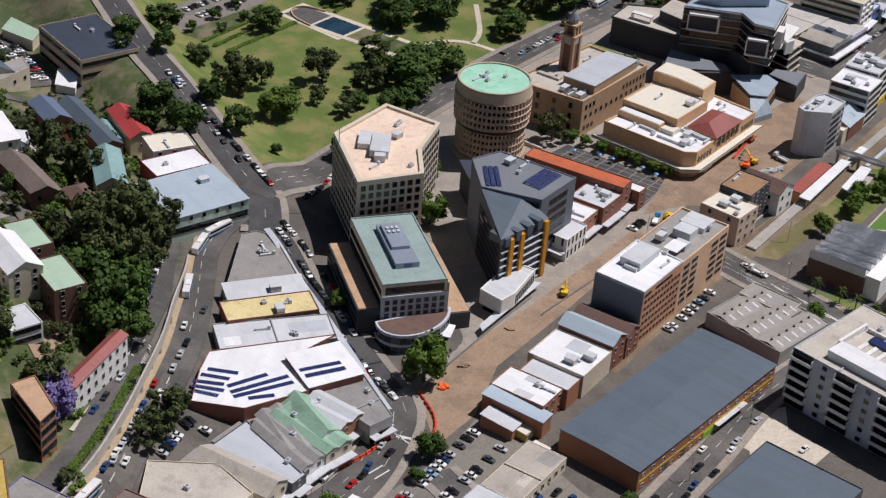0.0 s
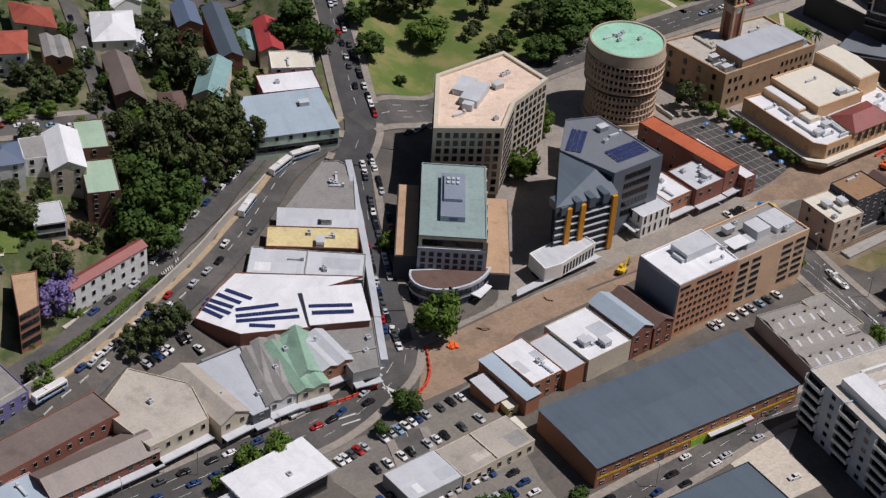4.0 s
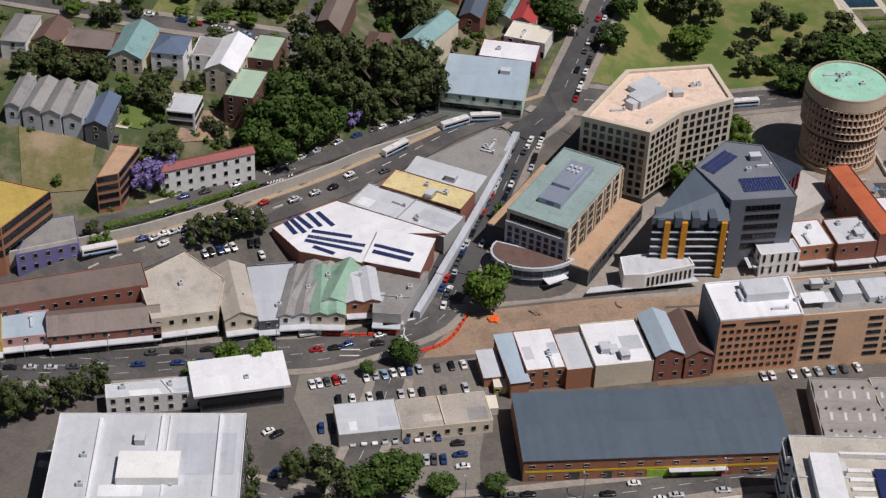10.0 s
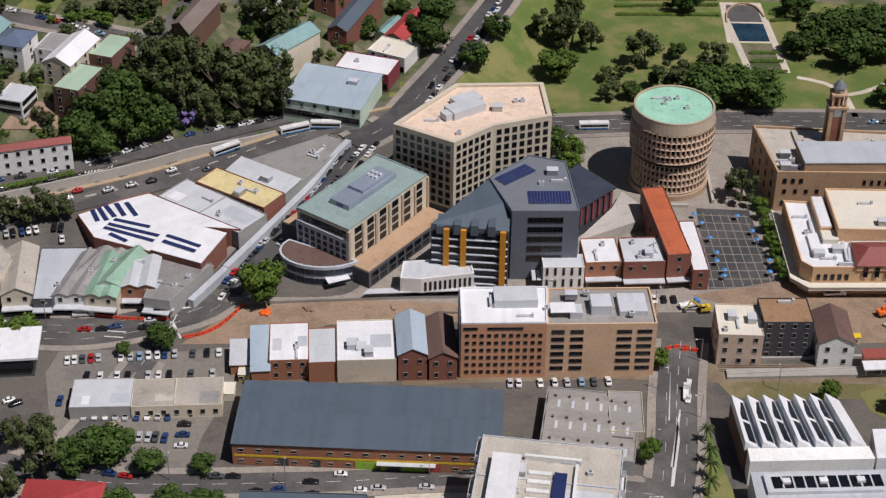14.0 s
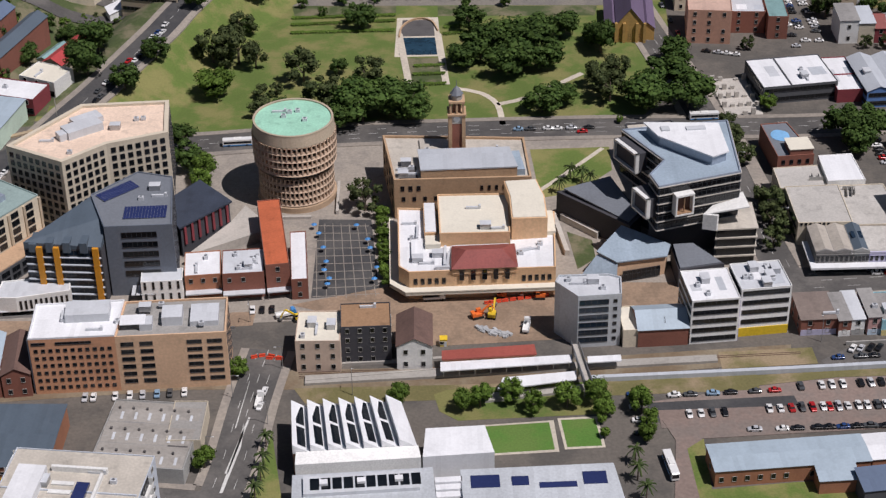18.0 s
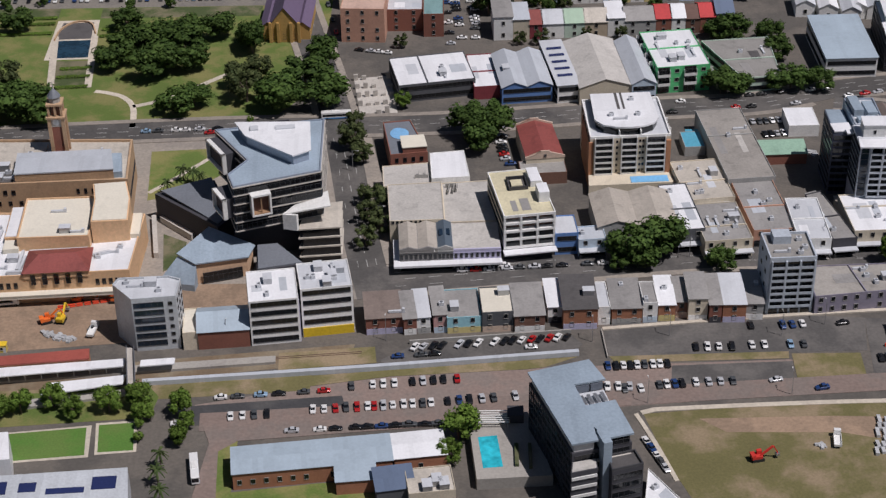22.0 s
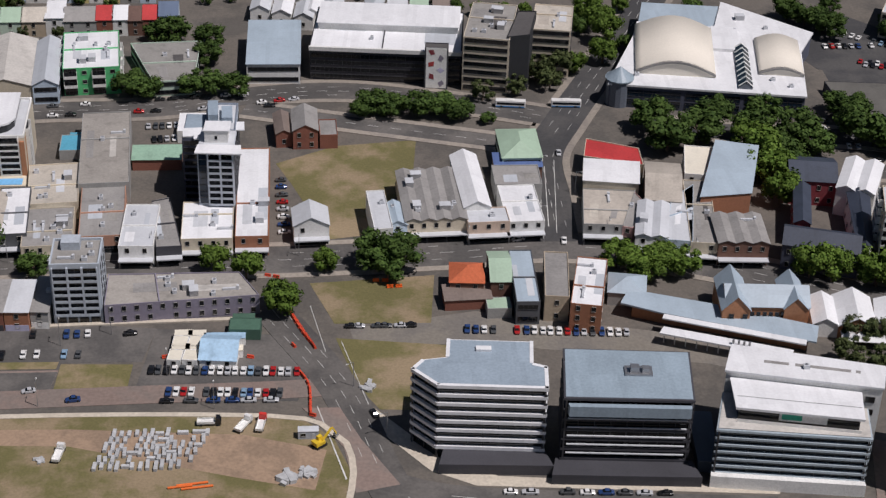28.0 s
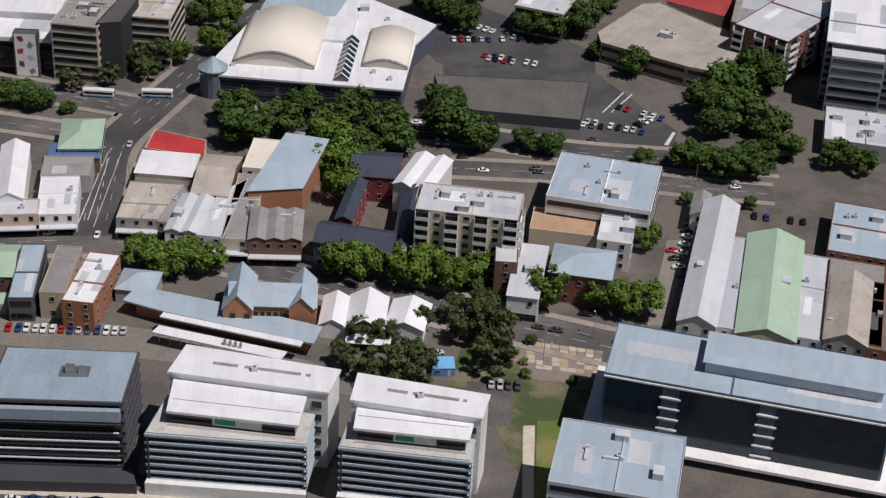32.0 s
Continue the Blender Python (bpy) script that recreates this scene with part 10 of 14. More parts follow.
def trunk_mesh(kind, seed):
    rng = random.Random(seed)
    bm = bmesh.new()

    def limb(p, q, r0, r1, n=7):
        z = (q - p).normalized()
        x = z.orthogonal().normalized()
        y = z.cross(x)
        a = [bm.verts.new(p + (x * math.cos(i * 6.283 / n) + y * math.sin(i * 6.283 / n)) * r0) for i in range(n)]
        b = [bm.verts.new(q + (x * math.cos(i * 6.283 / n) + y * math.sin(i * 6.283 / n)) * r1) for i in range(n)]
        for i in range(n):
            bm.faces.new((a[i], a[(i + 1) % n], b[(i + 1) % n], b[i]))
        bm.faces.new(b)

    top = Vector((0.03, 0.02, 0.42))
    limb(Vector((0, 0, -0.06)), top, 0.042, 0.028)
    for i in range(5):
        a = i * 1.257 + rng.random()
        limb(top - Vector((0, 0, 0.05)), Vector((0.24 * math.cos(a), 0.24 * math.sin(a), 0.62 + 0.15 * rng.random())), 0.022, 0.008, 5)
    return mesh_of("trunk", bm, "bark")


def palm_meshes():
    bm = bmesh.new()
    add_tube(bm, 0.035, -0.05, 0.7, 8, 0, 0.028)
    tr = mesh_of("trunk", bm, "bark")
    verts, faces = [], []
    rng = random.Random(5)
    for i in range(26):
        a, el = rng.random() * 6.283, rng.uniform(-0.5, 1.1)
        d = Vector((math.cos(a) * math.cos(el), math.sin(a) * math.cos(el), math.sin(el)))
        sd = Vector((-math.sin(a), math.cos(a), 0))
        prev = None
        for j in range(5):
            t = j / 4
            p = d * t * 1.0 + Vector((0, 0, -0.55 * t * t))
            wd = 0.11 * (1 - 0.8 * t) + 0.02
            k = len(verts)
            verts += [p - sd * wd - Vector((0, 0, 0.05)), p + Vector((0, 0, 0.03)), p + sd * wd - Vector((0, 0, 0.05))]
            if prev is not None:
                faces += [(prev, prev + 1, k + 1, k), (prev + 1, prev + 2, k + 2, k + 1)]
            prev = k
    me = bpy.data.meshes.new("crown")
    me.from_pydata([tuple(v) for v in verts], [], faces)
    me.materials.append(MATS["leaf_palm"])
    return tr, me


CROWNS = {k: [crown_mesh(k, i * 7 + 3) for i in range(4)] for k in ("fig", "plane", "gum", "jac", "shrub")}
TRUNKS = [trunk_mesh("any", i) for i in range(3)]
PALM = palm_meshes()
TREE_LABEL = dict(fig="broad dark green fig tree with a dense rounded crown", plane="bright green leafy street tree with a full crown",
                  gum="grey-green gum tree with an open uneven crown", jac="jacaranda tree in violet blossom", palm="tall date palm with arching fronds",
                  shrub="clipped green shrub beside the path")
tree_rng = random.Random(11)
FAR_Y = 98.5
FAR_TREES = []


def finish_far_trees():
    """The trees far beyond the park, too many to count, joined."""
    keys = ["bark", "leaf_fig", "leaf_plane", "leaf_gum", "leaf_jac"]
    verts, faces, mats = [], [], []
    for me, key, m in FAR_TREES:
        k = len(verts)
        verts += [tuple(m @ v.co) for v in me.vertices]
        faces += [tuple(k + i for i in p.vertices) for p in me.polygons]
        mats += [keys.index(key)] * len(me.polygons)
    me = bpy.data.meshes.new("far_trees")
    me.from_pydata(verts, [], faces)
    for key in keys:
        me.materials.append(MATS[key])
    me.polygons.foreach_set("material_index", mats)
    tagged(new("far_trees", me), "dark and bright green trees among the distant streets", "trees", kind="stuff")



def tree(kind, x, y, h, r, g):
    z = terr(x, y)
    if kind == "shrub":
        ob = new("shrub", tree_rng.choice(CROWNS["shrub"]))
        ob.matrix_world = Matrix.Translation((x, y, z + h * 0.32)) @ Matrix.Diagonal((r * 1.1, r * 1.1, h * 0.55, 1))
        tagged(ob, TREE_LABEL["shrub"], "shrub", "trees of the streets and park")
        return
    if y > FAR_Y and kind != "palm":
        turn = Matrix.Translation((x, y, z)) @ Matrix.Rotation(tree_rng.random() * 6.283, 4, "Z")
        FAR_TREES.append((tree_rng.choice(TRUNKS), "bark", turn @ Matrix.Diagonal((h * 0.95, h * 0.95, h, 1))))
        FAR_TREES.append((tree_rng.choice(CROWNS[kind]), "leaf_" + kind, turn @ Matrix.Translation((0, 0, h * 0.60)) @ Matrix.Diagonal((r * 1.08, r * 1.08, h * 0.52, 1))))
        return
    root = thing("tree" if kind != "shrub" else "shrub", TREE_LABEL[kind], "palm" if kind == "palm" else ("shrub" if kind == "shrub" else "tree"), Matrix.Translation((x, y, z)), "trees of the streets and park")
    turn = Matrix.Rotation(tree_rng.random() * 6.283, 4, "Z")
    if kind == "palm":
        h = max(h, 7.0)
        part("trunk", PALM[0], root, Matrix.Diagonal((h * 0.9, h * 0.9, h * 1.2, 1)))
        part("crown", PALM[1], root, Matrix.Translation((0, 0, h * 0.82)) @ turn @ Matrix.Scale(r * 1.25, 4))
        return
    part("trunk", tree_rng.choice(TRUNKS), root, turn @ Matrix.Diagonal((h * 0.95, h * 0.95, h, 1)))
    c = tree_rng.choice(CROWNS[kind])
    part("crown", c, root, Matrix.Translation((0, 0, h * 0.60)) @ turn @ Matrix.Diagonal((r * 1.08, r * tree_rng.uniform(0.95, 1.15), h * 0.52, 1)))


def hedge(pts, w, h, label="long clipped green hedge on top of the retaining wall"):
    """A clipped hedge: many small leaf sprays over a long rounded bank."""
    rng = random.Random(8)
    verts, faces = [], []
    line = sample(pts, 1.0)
    for (p, n) in line:
        for _ in range(60):
            u, v = rng.uniform(-0.5, 0.5), rng.random()
            q = Vector((p.x + n.x * u * w + rng.uniform(-0.5, 0.5), p.y + n.y * u * w + rng.uniform(-0.5, 0.5), terr(p.x, p.y) + h * (v if abs(u) > 0.4 else 1 - 0.12 * rng.random())))
            s = rng.uniform(0.1, 0.22)
            a = Vector((rng.gauss(0, 1), rng.gauss(0, 1), rng.gauss(0, 0.5))).normalized() * s
            b = a.orthogonal().normalized() * s
            k = len(verts)
            verts += [q - a - b, q + a - b, q + a + b, q - a + b]
            faces.append((k, k + 1, k + 2, k + 3))
    me = bpy.data.meshes.new("hedge")
    me.from_pydata([tuple(v) for v in verts], [], faces)
    me.materials.append(MATS["leaf_plane"])
    tagged(new("hedge", me), label, "hedge", kind="stuff")


hedge([(-219, -23.2), (-205, -17), (-191, -10), (-178, -2.4), (-168, 3.4)], 2.4, 1.8)


def far_trees(spots):
    """The small trees between the farther houses, one crowd."""
    verts, faces = [], []
    rng = random.Random(6)
    for k, (x, y, r) in enumerate(spots):
        src = CROWNS[("fig", "gum", "plane")[k % 3]][k % 4]
        m = Matrix.Translation((x, y, terr(x, y) + r * 0.95)) @ Matrix.Rotation(rng.random() * 6.28, 4, "Z") @ Matrix.Scale(r, 4)
        o = len(verts)
        verts += [tuple(m @ v.co) for v in src.vertices]
        faces += [tuple(i + o for i in p.vertices) for p in src.polygons if rng.random() < 0.7]
    me = bpy.data.meshes.new("far_trees")
    me.from_pydata(verts, [], faces)
    me.materials.append(MATS["leaf_fig"])
    tagged(new("far_trees", me), "scattered garden trees between the farther houses", "trees", kind="stuff")

# ---- planting ----
tree("plane", 252.5, -126.0, 11.5, 6.4, 0.0)
tree("plane", 249.0, -137.0, 8.0, 4.2, 0.0)
tree("fig", -22.5, 99.8, 11, 6.6, 0.0)
tree("fig", -12.6, 123.6, 10, 6.4, 0.0)
tree("plane", 12.8, 109.3, 12, 8.6, 0.0)
tree("gum", 31.8, 105.4, 6, 3.4, 0.0)
tree("gum", 38.3, 108.8, 5, 3.2, 0.0)
tree("fig", 42.0, 90.7, 7.5, 4.4, 0.0)
tree("gum", 57.9, 99.9, 12, 7.6, 0.0)
tree("gum", 49.3, 118.2, 14, 7.6, 0.0)
tree("fig", 51.4, 75.3, 11, 7.4, 0.0)
tree("gum", 77.0, 111.6, 13, 7.0, 0.0)
tree("gum", 32.4, 90.6, 8, 5.0, 0.0)
tree("fig", -17.6, 83.1, 4.5, 2.6, 0.0)
tree("gum", 9.6, 137.6, 15, 7.6, 0.0)
tree("gum", 20.2, 138.3, 16, 7.8, 0.0)
tree("gum", 28.0, 133.8, 12, 5.6, 0.0)
tree("gum", 14.8, 134.9, 11, 5, 0.0)
tree("fig", 72.8, 86.5, 12, 7.5, 0.0)
tree("gum", 20.4, 163.8, 9, 5.6, 0.0)
tree("fig", 63.9, 126.7, 7, 4, 0.0)
tree("fig", 177.3, 142.5, 15, 7, 0.0)
tree("gum", 181.7, 117.5, 11, 6, 0.0)
tree("plane", -94.1, -53.5, 15.8, 8.3, 0.0)
tree("plane", -81.9, -5.8, 6.8, 3.6, 1.2)
tree("plane", -12.0, 8.7, 12.0, 6.3, 0.0)
tree("plane", 15.9, 39.0, 10.9, 5.7, 0.0)
tree("plane", 14.4, 30.7, 9.1, 4.8, 0.0)
tree("fig", -124.4, -80.5, 8.8, 5.0, 0.0)
tree("fig", -136.2, -84.6, 4.6, 2.7, 0.0)
tree("plane", -180.0, -79.4, 9.4, 5.0, 0.0)
tree("plane", -169.8, -79.2, 10.8, 5.7, 0.0)
tree("plane", -191.6, -82.1, 6.0, 3.2, 0.0)
tree("gum", -236.3, -95.0, 12.3, 5.6, 0.0)
tree("gum", -229.6, -91.7, 11.5, 5.2, 0.0)
tree("gum", -221.2, -87.4, 10.8, 4.9, 0.0)
tree("gum", -244.5, -96.7, 13.0, 5.9, 0.0)
tree("gum", -251.0, -93.7, 13.9, 6.3, 0.0)
tree("gum", -187.7, -22.3, 9.6, 5.5, 9.1)
tree("gum", -178.0, -18.6, 11.0, 6.3, 8.1)
tree("gum", -170.2, -16.0, 9.7, 5.5, 7.3)
tree("fig", 47.4, 76.3, 9.8, 7.0, 0.0)
tree("fig", 71.7, 102.9, 10.2, 7.3, 0.0)
tree("fig", 85.0, 92.9, 13.6, 9.7, 0.0)
tree("fig", 93.4, 86.4, 14.2, 10.2, 0.0)
tree("fig", -37.8, 130.4, 14.5, 8.3, 10.2)
tree("fig", -39.8, 111.9, 15.0, 8.6, 9.5)
tree("fig", -45.1, 128.4, 10.9, 6.2, 7.3)
tree("gum", -144.6, 56.0, 21.6, 9.8, 22.6)
tree("gum", -133.6, 60.7, 20.1, 9.2, 19.9)
tree("gum", -123.3, 58.8, 21.8, 9.9, 14.3)
tree("gum", -109.5, 64.6, 20.8, 9.5, 9.2)
tree("gum", -99.6, 64.1, 17.8, 8.1, 5.3)
tree("gum", -113.3, 53.6, 15.7, 7.1, 7.9)
tree("gum", -125.1, 46.6, 14.7, 6.7, 10.1)
tree("gum", -141.6, 47.5, 18.7, 8.5, 18.3)
tree("gum", -133.6, 45.8, 18.5, 8.4, 14.0)
tree("gum", -100.7, 77.1, 17.3, 7.9, 9.4)
tree("gum", -110.7, 111.9, 17.4, 7.9, 19.5)
tree("gum", -102.1, 108.9, 18.3, 8.3, 16.2)
tree("gum", -102.3, 135.8, 13.6, 6.2, 18.7)
tree("gum", -99.1, 99.8, 14.9, 6.8, 14.1)
tree("fig", -162.2, 27.9, 18.8, 9.9, 17.7)
tree("fig", -154.9, 39.9, 16.8, 8.8, 20.4)
tree("fig", -146.0, 37.8, 17.4, 9.1, 15.8)
tree("fig", -166.3, 18.8, 16.8, 8.9, 14.4)
tree("fig", -152.5, 26.3, 17.8, 9.3, 12.6)
tree("fig", -141.4, 33.7, 15.6, 8.2, 11.8)
tree("fig", -159.9, 14.5, 12.9, 6.8, 13.1)
tree("fig", -169.6, 16.4, 9.8, 5.2, 14.5)
tree("jac", -132.3, 43.3, 8.2, 4.6, 12.2)
tree("jac", -205.2, -2.7, 12.0, 6.7, 17.7)
tree("jac", -199.5, 3.6, 8.6, 4.8, 19.4)
tree("gum", -200.0, 8.7, 10.1, 6.5, 22.2)
tree("gum", -201.6, 29.6, 9.3, 6.0, 30.2)
tree("gum", -220.6, 75.9, 8.7, 5.7, 39.8)
tree("gum", -238.0, 47.5, 9.7, 6.3, 38.3)
tree("gum", -230.4, 41.0, 9.6, 6.2, 37.0)
tree("gum", -247.6, 43.7, 9.0, 5.8, 38.3)
tree("gum", -223.6, 43.4, 8.3, 5.4, 36.9)
tree("gum", -166.7, 105.9, 8.3, 5.4, 35.6)
tree("gum", -164.8, 91.9, 8.8, 5.7, 34.1)
tree("gum", -152.9, 94.0, 8.1, 5.3, 32.6)
tree("gum", -160.9, 99.2, 7.5, 4.9, 34.3)
tree("gum", -207.0, 102.4, 6.9, 4.5, 39.8)
tree("gum", -203.7, 114.6, 7.8, 5.0, 39.9)
tree("gum", -228.1, 118.2, 4.3, 2.8, 41.6)
tree("gum", -148.7, 83.5, 6.7, 4.3, 30.4)
tree("gum", -245.9, 38.5, 6.2, 3.5, 37.6)
tree("gum", -239.5, 44.8, 7.0, 4.0, 38.1)
tree("gum", -229.6, 45.1, 5.5, 3.1, 37.5)
tree("gum", -221.2, 41.0, 5.4, 3.1, 36.3)
tree("gum", -203.0, 37.1, 7.6, 4.3, 32.4)
tree("gum", -207.7, 31.4, 6.0, 3.4, 32.0)
tree("gum", -202.8, 10.4, 5.7, 3.3, 23.9)
tree("gum", -197.6, 10.5, 4.3, 2.4, 22.2)
tree("gum", -183.7, 25.3, 5.1, 2.9, 24.1)
tree("gum", -181.0, 33.8, 4.4, 2.5, 26.4)
tree("gum", -222.7, -25.6, 4.7, 2.7, 16.9)
tree("gum", -246.3, 22.1, 3.8, 2.1, 34.8)
tree("gum", -216.4, 27.7, 4.5, 2.6, 32.9)
tree("gum", -154.6, 55.7, 7.6, 4.3, 25.7)
tree("gum", -146.2, 63.5, 8.5, 4.8, 25.4)
tree("gum", -137.9, 53.0, 9.0, 5.1, 18.9)
tree("gum", -124.9, 66.7, 9.9, 5.6, 17.6)
tree("gum", -116.5, 58.8, 8.2, 4.6, 10.7)
tree("gum", -107.1, 78.2, 7.6, 4.3, 12.1)
tree("gum", -100.8, 69.6, 7.5, 4.2, 7.0)
tree("fig", -160.7, 43.6, 10.7, 5.6, 23.8)
tree("fig", -154.6, 38.0, 11.3, 6.0, 19.5)
tree("fig", -146.4, 39.3, 10.5, 5.5, 16.7)
tree("fig", -158.7, 28.2, 10.3, 5.4, 16.5)
tree("fig", -150.6, 29.0, 8.7, 4.6, 13.2)
tree("fig", -166.8, 25.0, 7.1, 3.7, 18.1)
tree("fig", -172.8, 21.7, 5.5, 2.9, 18.7)
tree("shrub", -199.4, 19.7, 3.1, 2.1, 26.6)
tree("shrub", -184.7, 20.6, 2.8, 1.9, 22.4)
tree("shrub", -188.7, 21.9, 2.5, 1.7, 24.3)
tree("shrub", -181.7, 19.1, 3.1, 2.1, 20.7)
tree("shrub", -194.4, 15.5, 2.8, 1.9, 23.4)
tree("shrub", -244.7, 14.8, 2.6, 1.7, 33.0)
tree("shrub", -229.3, 16.2, 2.5, 1.7, 31.9)
tree("shrub", -212.2, 21.6, 2.9, 1.9, 30.4)
tree("gum", -216.5, 101.1, 5.9, 3.6, 40.6)
tree("gum", -205.1, 111.4, 5.2, 3.2, 39.9)
tree("gum", -208.0, 121.4, 6.1, 3.7, 40.4)
tree("gum", -201.7, 105.7, 4.4, 2.7, 39.4)
tree("gum", -183.1, 104.9, 4.4, 2.7, 37.4)
tree("gum", -181.4, 88.7, 5.0, 3.1, 36.1)
tree("gum", -170.7, 90.6, 5.0, 3.1, 34.8)
tree("gum", -162.1, 103.8, 5.1, 3.1, 34.8)
tree("gum", -158.9, 92.0, 5.8, 3.5, 33.3)
tree("gum", -194.3, 99.3, 4.4, 2.7, 38.3)
tree("gum", -222.5, 64.8, 4.9, 3.0, 39.2)
tree("gum", -228.8, 42.5, 5.4, 3.3, 37.1)
tree("gum", -220.9, 45.8, 4.1, 2.5, 37.0)
tree("gum", -228.9, 59.5, 4.2, 2.5, 39.1)
tree("gum", -149.0, 72.7, 5.6, 3.4, 28.4)
tree("gum", -198.3, 43.8, 5.4, 3.3, 32.9)
tree("gum", -203.4, 35.3, 5.3, 3.2, 32.1)
tree("gum", -187.7, 43.5, 4.7, 2.8, 30.7)
tree("gum", -128.3, 70.9, 7.6, 4.6, 20.5)
tree("gum", -118.0, 78.3, 7.6, 4.6, 17.1)
tree("gum", -142.8, 72.3, 7.7, 4.7, 26.6)
tree("fig", -225.8, 43.8, 5.2, 3.7, 37.1)
tree("fig", -201.9, 38.8, 6.3, 4.5, 32.5)
tree("fig", -105.9, 120.2, 5.0, 3.6, 18.6)
tree("fig", -114.8, 101.7, 4.9, 3.5, 20.0)
tree("fig", -93.5, 114.3, 4.4, 3.1, 15.5)
tree("fig", -92.0, 101.8, 4.3, 3.1, 13.3)
tree("fig", -52.2, 146.3, 5.1, 3.6, 2.9)
tree("fig", -132.6, 90.6, 4.3, 3.1, 26.4)
tree("shrub", -221.7, -26.3, 7.2, 4.8, 13.9)
tree("shrub", -173.8, 87.1, 4.7, 3.1, 34.9)
tree("shrub", -176.6, 91.8, 3.4, 2.2, 35.7)
tree("shrub", -183.0, 91.2, 3.4, 2.2, 36.5)
tree("shrub", -155.5, 89.9, 4.0, 2.7, 32.5)
tree("gum", -150.3, -144.6, 15.0, 6.8, 0.0)
tree("gum", -161.6, -131.5, 10.7, 4.8, 0.0)
tree("gum", -153.5, -128.6, 9.9, 4.5, 0.0)
tree("gum", -177.6, -137.6, 12.9, 5.9, 0.0)
tree("gum", -176.6, -152.6, 13.4, 6.1, 0.0)
tree("gum", -175.3, -164.2, 13.2, 6.0, 0.0)
tree("gum", -177.6, -125.0, 9.2, 4.2, 0.0)
tree("gum", -160.4, -153.5, 10.3, 4.7, 0.0)
tree("fig", -138.5, -137.1, 10.5, 7.5, 0.0)
tree("fig", -131.0, -136.3, 11.0, 7.9, 0.0)
tree("fig", -142.5, -140.7, 8.6, 6.1, 0.0)
tree("fig", -119.1, -141.6, 7.1, 5.1, 0.0)
tree("fig", -102.7, -141.1, 5.7, 4.0, 0.0)
tree("fig", -125.9, -160.0, 7.8, 5.6, 0.0)
tree("fig", -112.1, -157.4, 6.9, 5.0, 0.0)
tree("fig", -103.9, -157.6, 6.9, 4.9, 0.0)
tree("fig", -99.0, -157.2, 6.0, 4.3, 0.0)
tree("shrub", 23.1, -10.6, 4.8, 3.2, 0.0)
tree("plane", 38.0, -86.5, 7.0, 3.7, 0.0)
tree("plane", 31.5, -132.2, 7.3, 3.8, 0.0)
tree("palm", 49.7, -123.0, 6.8, 2.3, 0.0)
tree("palm", 49.5, -132.8, 7.3, 2.4, 0.0)
tree("palm", 49.1, -139.3, 7.2, 2.4, 0.0)
tree("palm", 48.0, -147.3, 7.6, 2.5, 0.0)
tree("palm", 162.5, -133.7, 7.3, 2.4, 0.0)
tree("palm", 162.4, -141.9, 7.7, 2.6, 0.0)
tree("palm", 164.0, -150.9, 7.6, 2.5, 0.0)
tree("plane", 84.1, 9.8, 5.0, 3.1, 0.0)
tree("plane", 84.5, 2.8, 5.0, 3.1, 0.0)
tree("plane", 84.6, -5.2, 5.3, 3.3, 0.0)
tree("plane", 84.9, -13.5, 5.2, 3.2, 0.0)
tree("plane", 85.3, -20.9, 5.2, 3.2, 0.0)
tree("plane", 85.8, -29.2, 5.1, 3.2, 0.0)
tree("plane", 86.7, -36.1, 4.7, 2.9, 0.0)
tree("plane", 90.5, -104.1, 8.2, 4.3, 0.0)
tree("plane", 111.0, -105.7, 7.5, 3.9, 0.0)
tree("plane", 116.4, -104.9, 8.2, 4.3, 0.0)
tree("plane", 126.3, -102.3, 8.2, 4.3, 0.0)
tree("plane", 133.2, -107.8, 7.5, 3.9, 0.0)
tree("plane", 144.0, -105.8, 8.2, 4.3, 0.0)
tree("plane", 154.0, -103.8, 8.9, 4.7, 0.0)
tree("plane", 155.2, -110.9, 6.8, 3.6, 0.0)
tree("plane", 166.5, -105.0, 6.2, 3.2, 0.0)
tree("plane", 168.8, -116.5, 6.1, 3.2, 0.0)
tree("plane", 154.1, -114.1, 3.4, 1.8, 0.0)
tree("plane", 154.7, -121.1, 3.3, 1.8, 0.0)
tree("fig", 74.9, 84.6, 15.9, 12.1, 0.0)
tree("fig", 65.7, 80.7, 10.9, 8.3, 0.0)
tree("fig", 86.2, 91.6, 13.5, 10.3, 0.0)
tree("fig", 95.4, 84.9, 10.3, 7.8, 0.0)
tree("fig", 201.1, 105.8, 14.5, 11.0, 0.0)
tree("fig", 192.3, 90.8, 14.8, 11.3, 0.0)
tree("fig", 208.6, 91.4, 13.6, 10.4, 0.0)
tree("fig", 207.9, 130.5, 11.0, 8.4, 0.0)
tree("fig", 148.5, 90.0, 10.4, 7.9, 0.0)
tree("fig", 155.8, 95.3, 9.8, 7.5, 0.0)
tree("fig", 134.8, 145.9, 14.4, 11.0, 0.0)
tree("fig", 147.2, 147.3, 15.1, 11.5, 0.0)
tree("fig", 124.8, 139.7, 13.0, 9.9, 0.0)
tree("fig", 136.2, 123.8, 14.7, 11.2, 0.0)
tree("fig", 151.0, 130.7, 12.9, 9.8, 0.0)
tree("fig", 117.3, 132.4, 10.3, 7.8, 0.0)
tree("fig", 160.4, 159.8, 11.3, 8.6, 0.0)
tree("fig", 174.7, 151.2, 8.5, 6.5, 0.0)
tree("fig", 120.7, 168.8, 10.0, 7.6, 0.0)
tree("gum", 77.3, 15.4, 11.9, 6.8, 0.0)
tree("gum", 176.9, 98.0, 13.3, 7.6, 0.0)
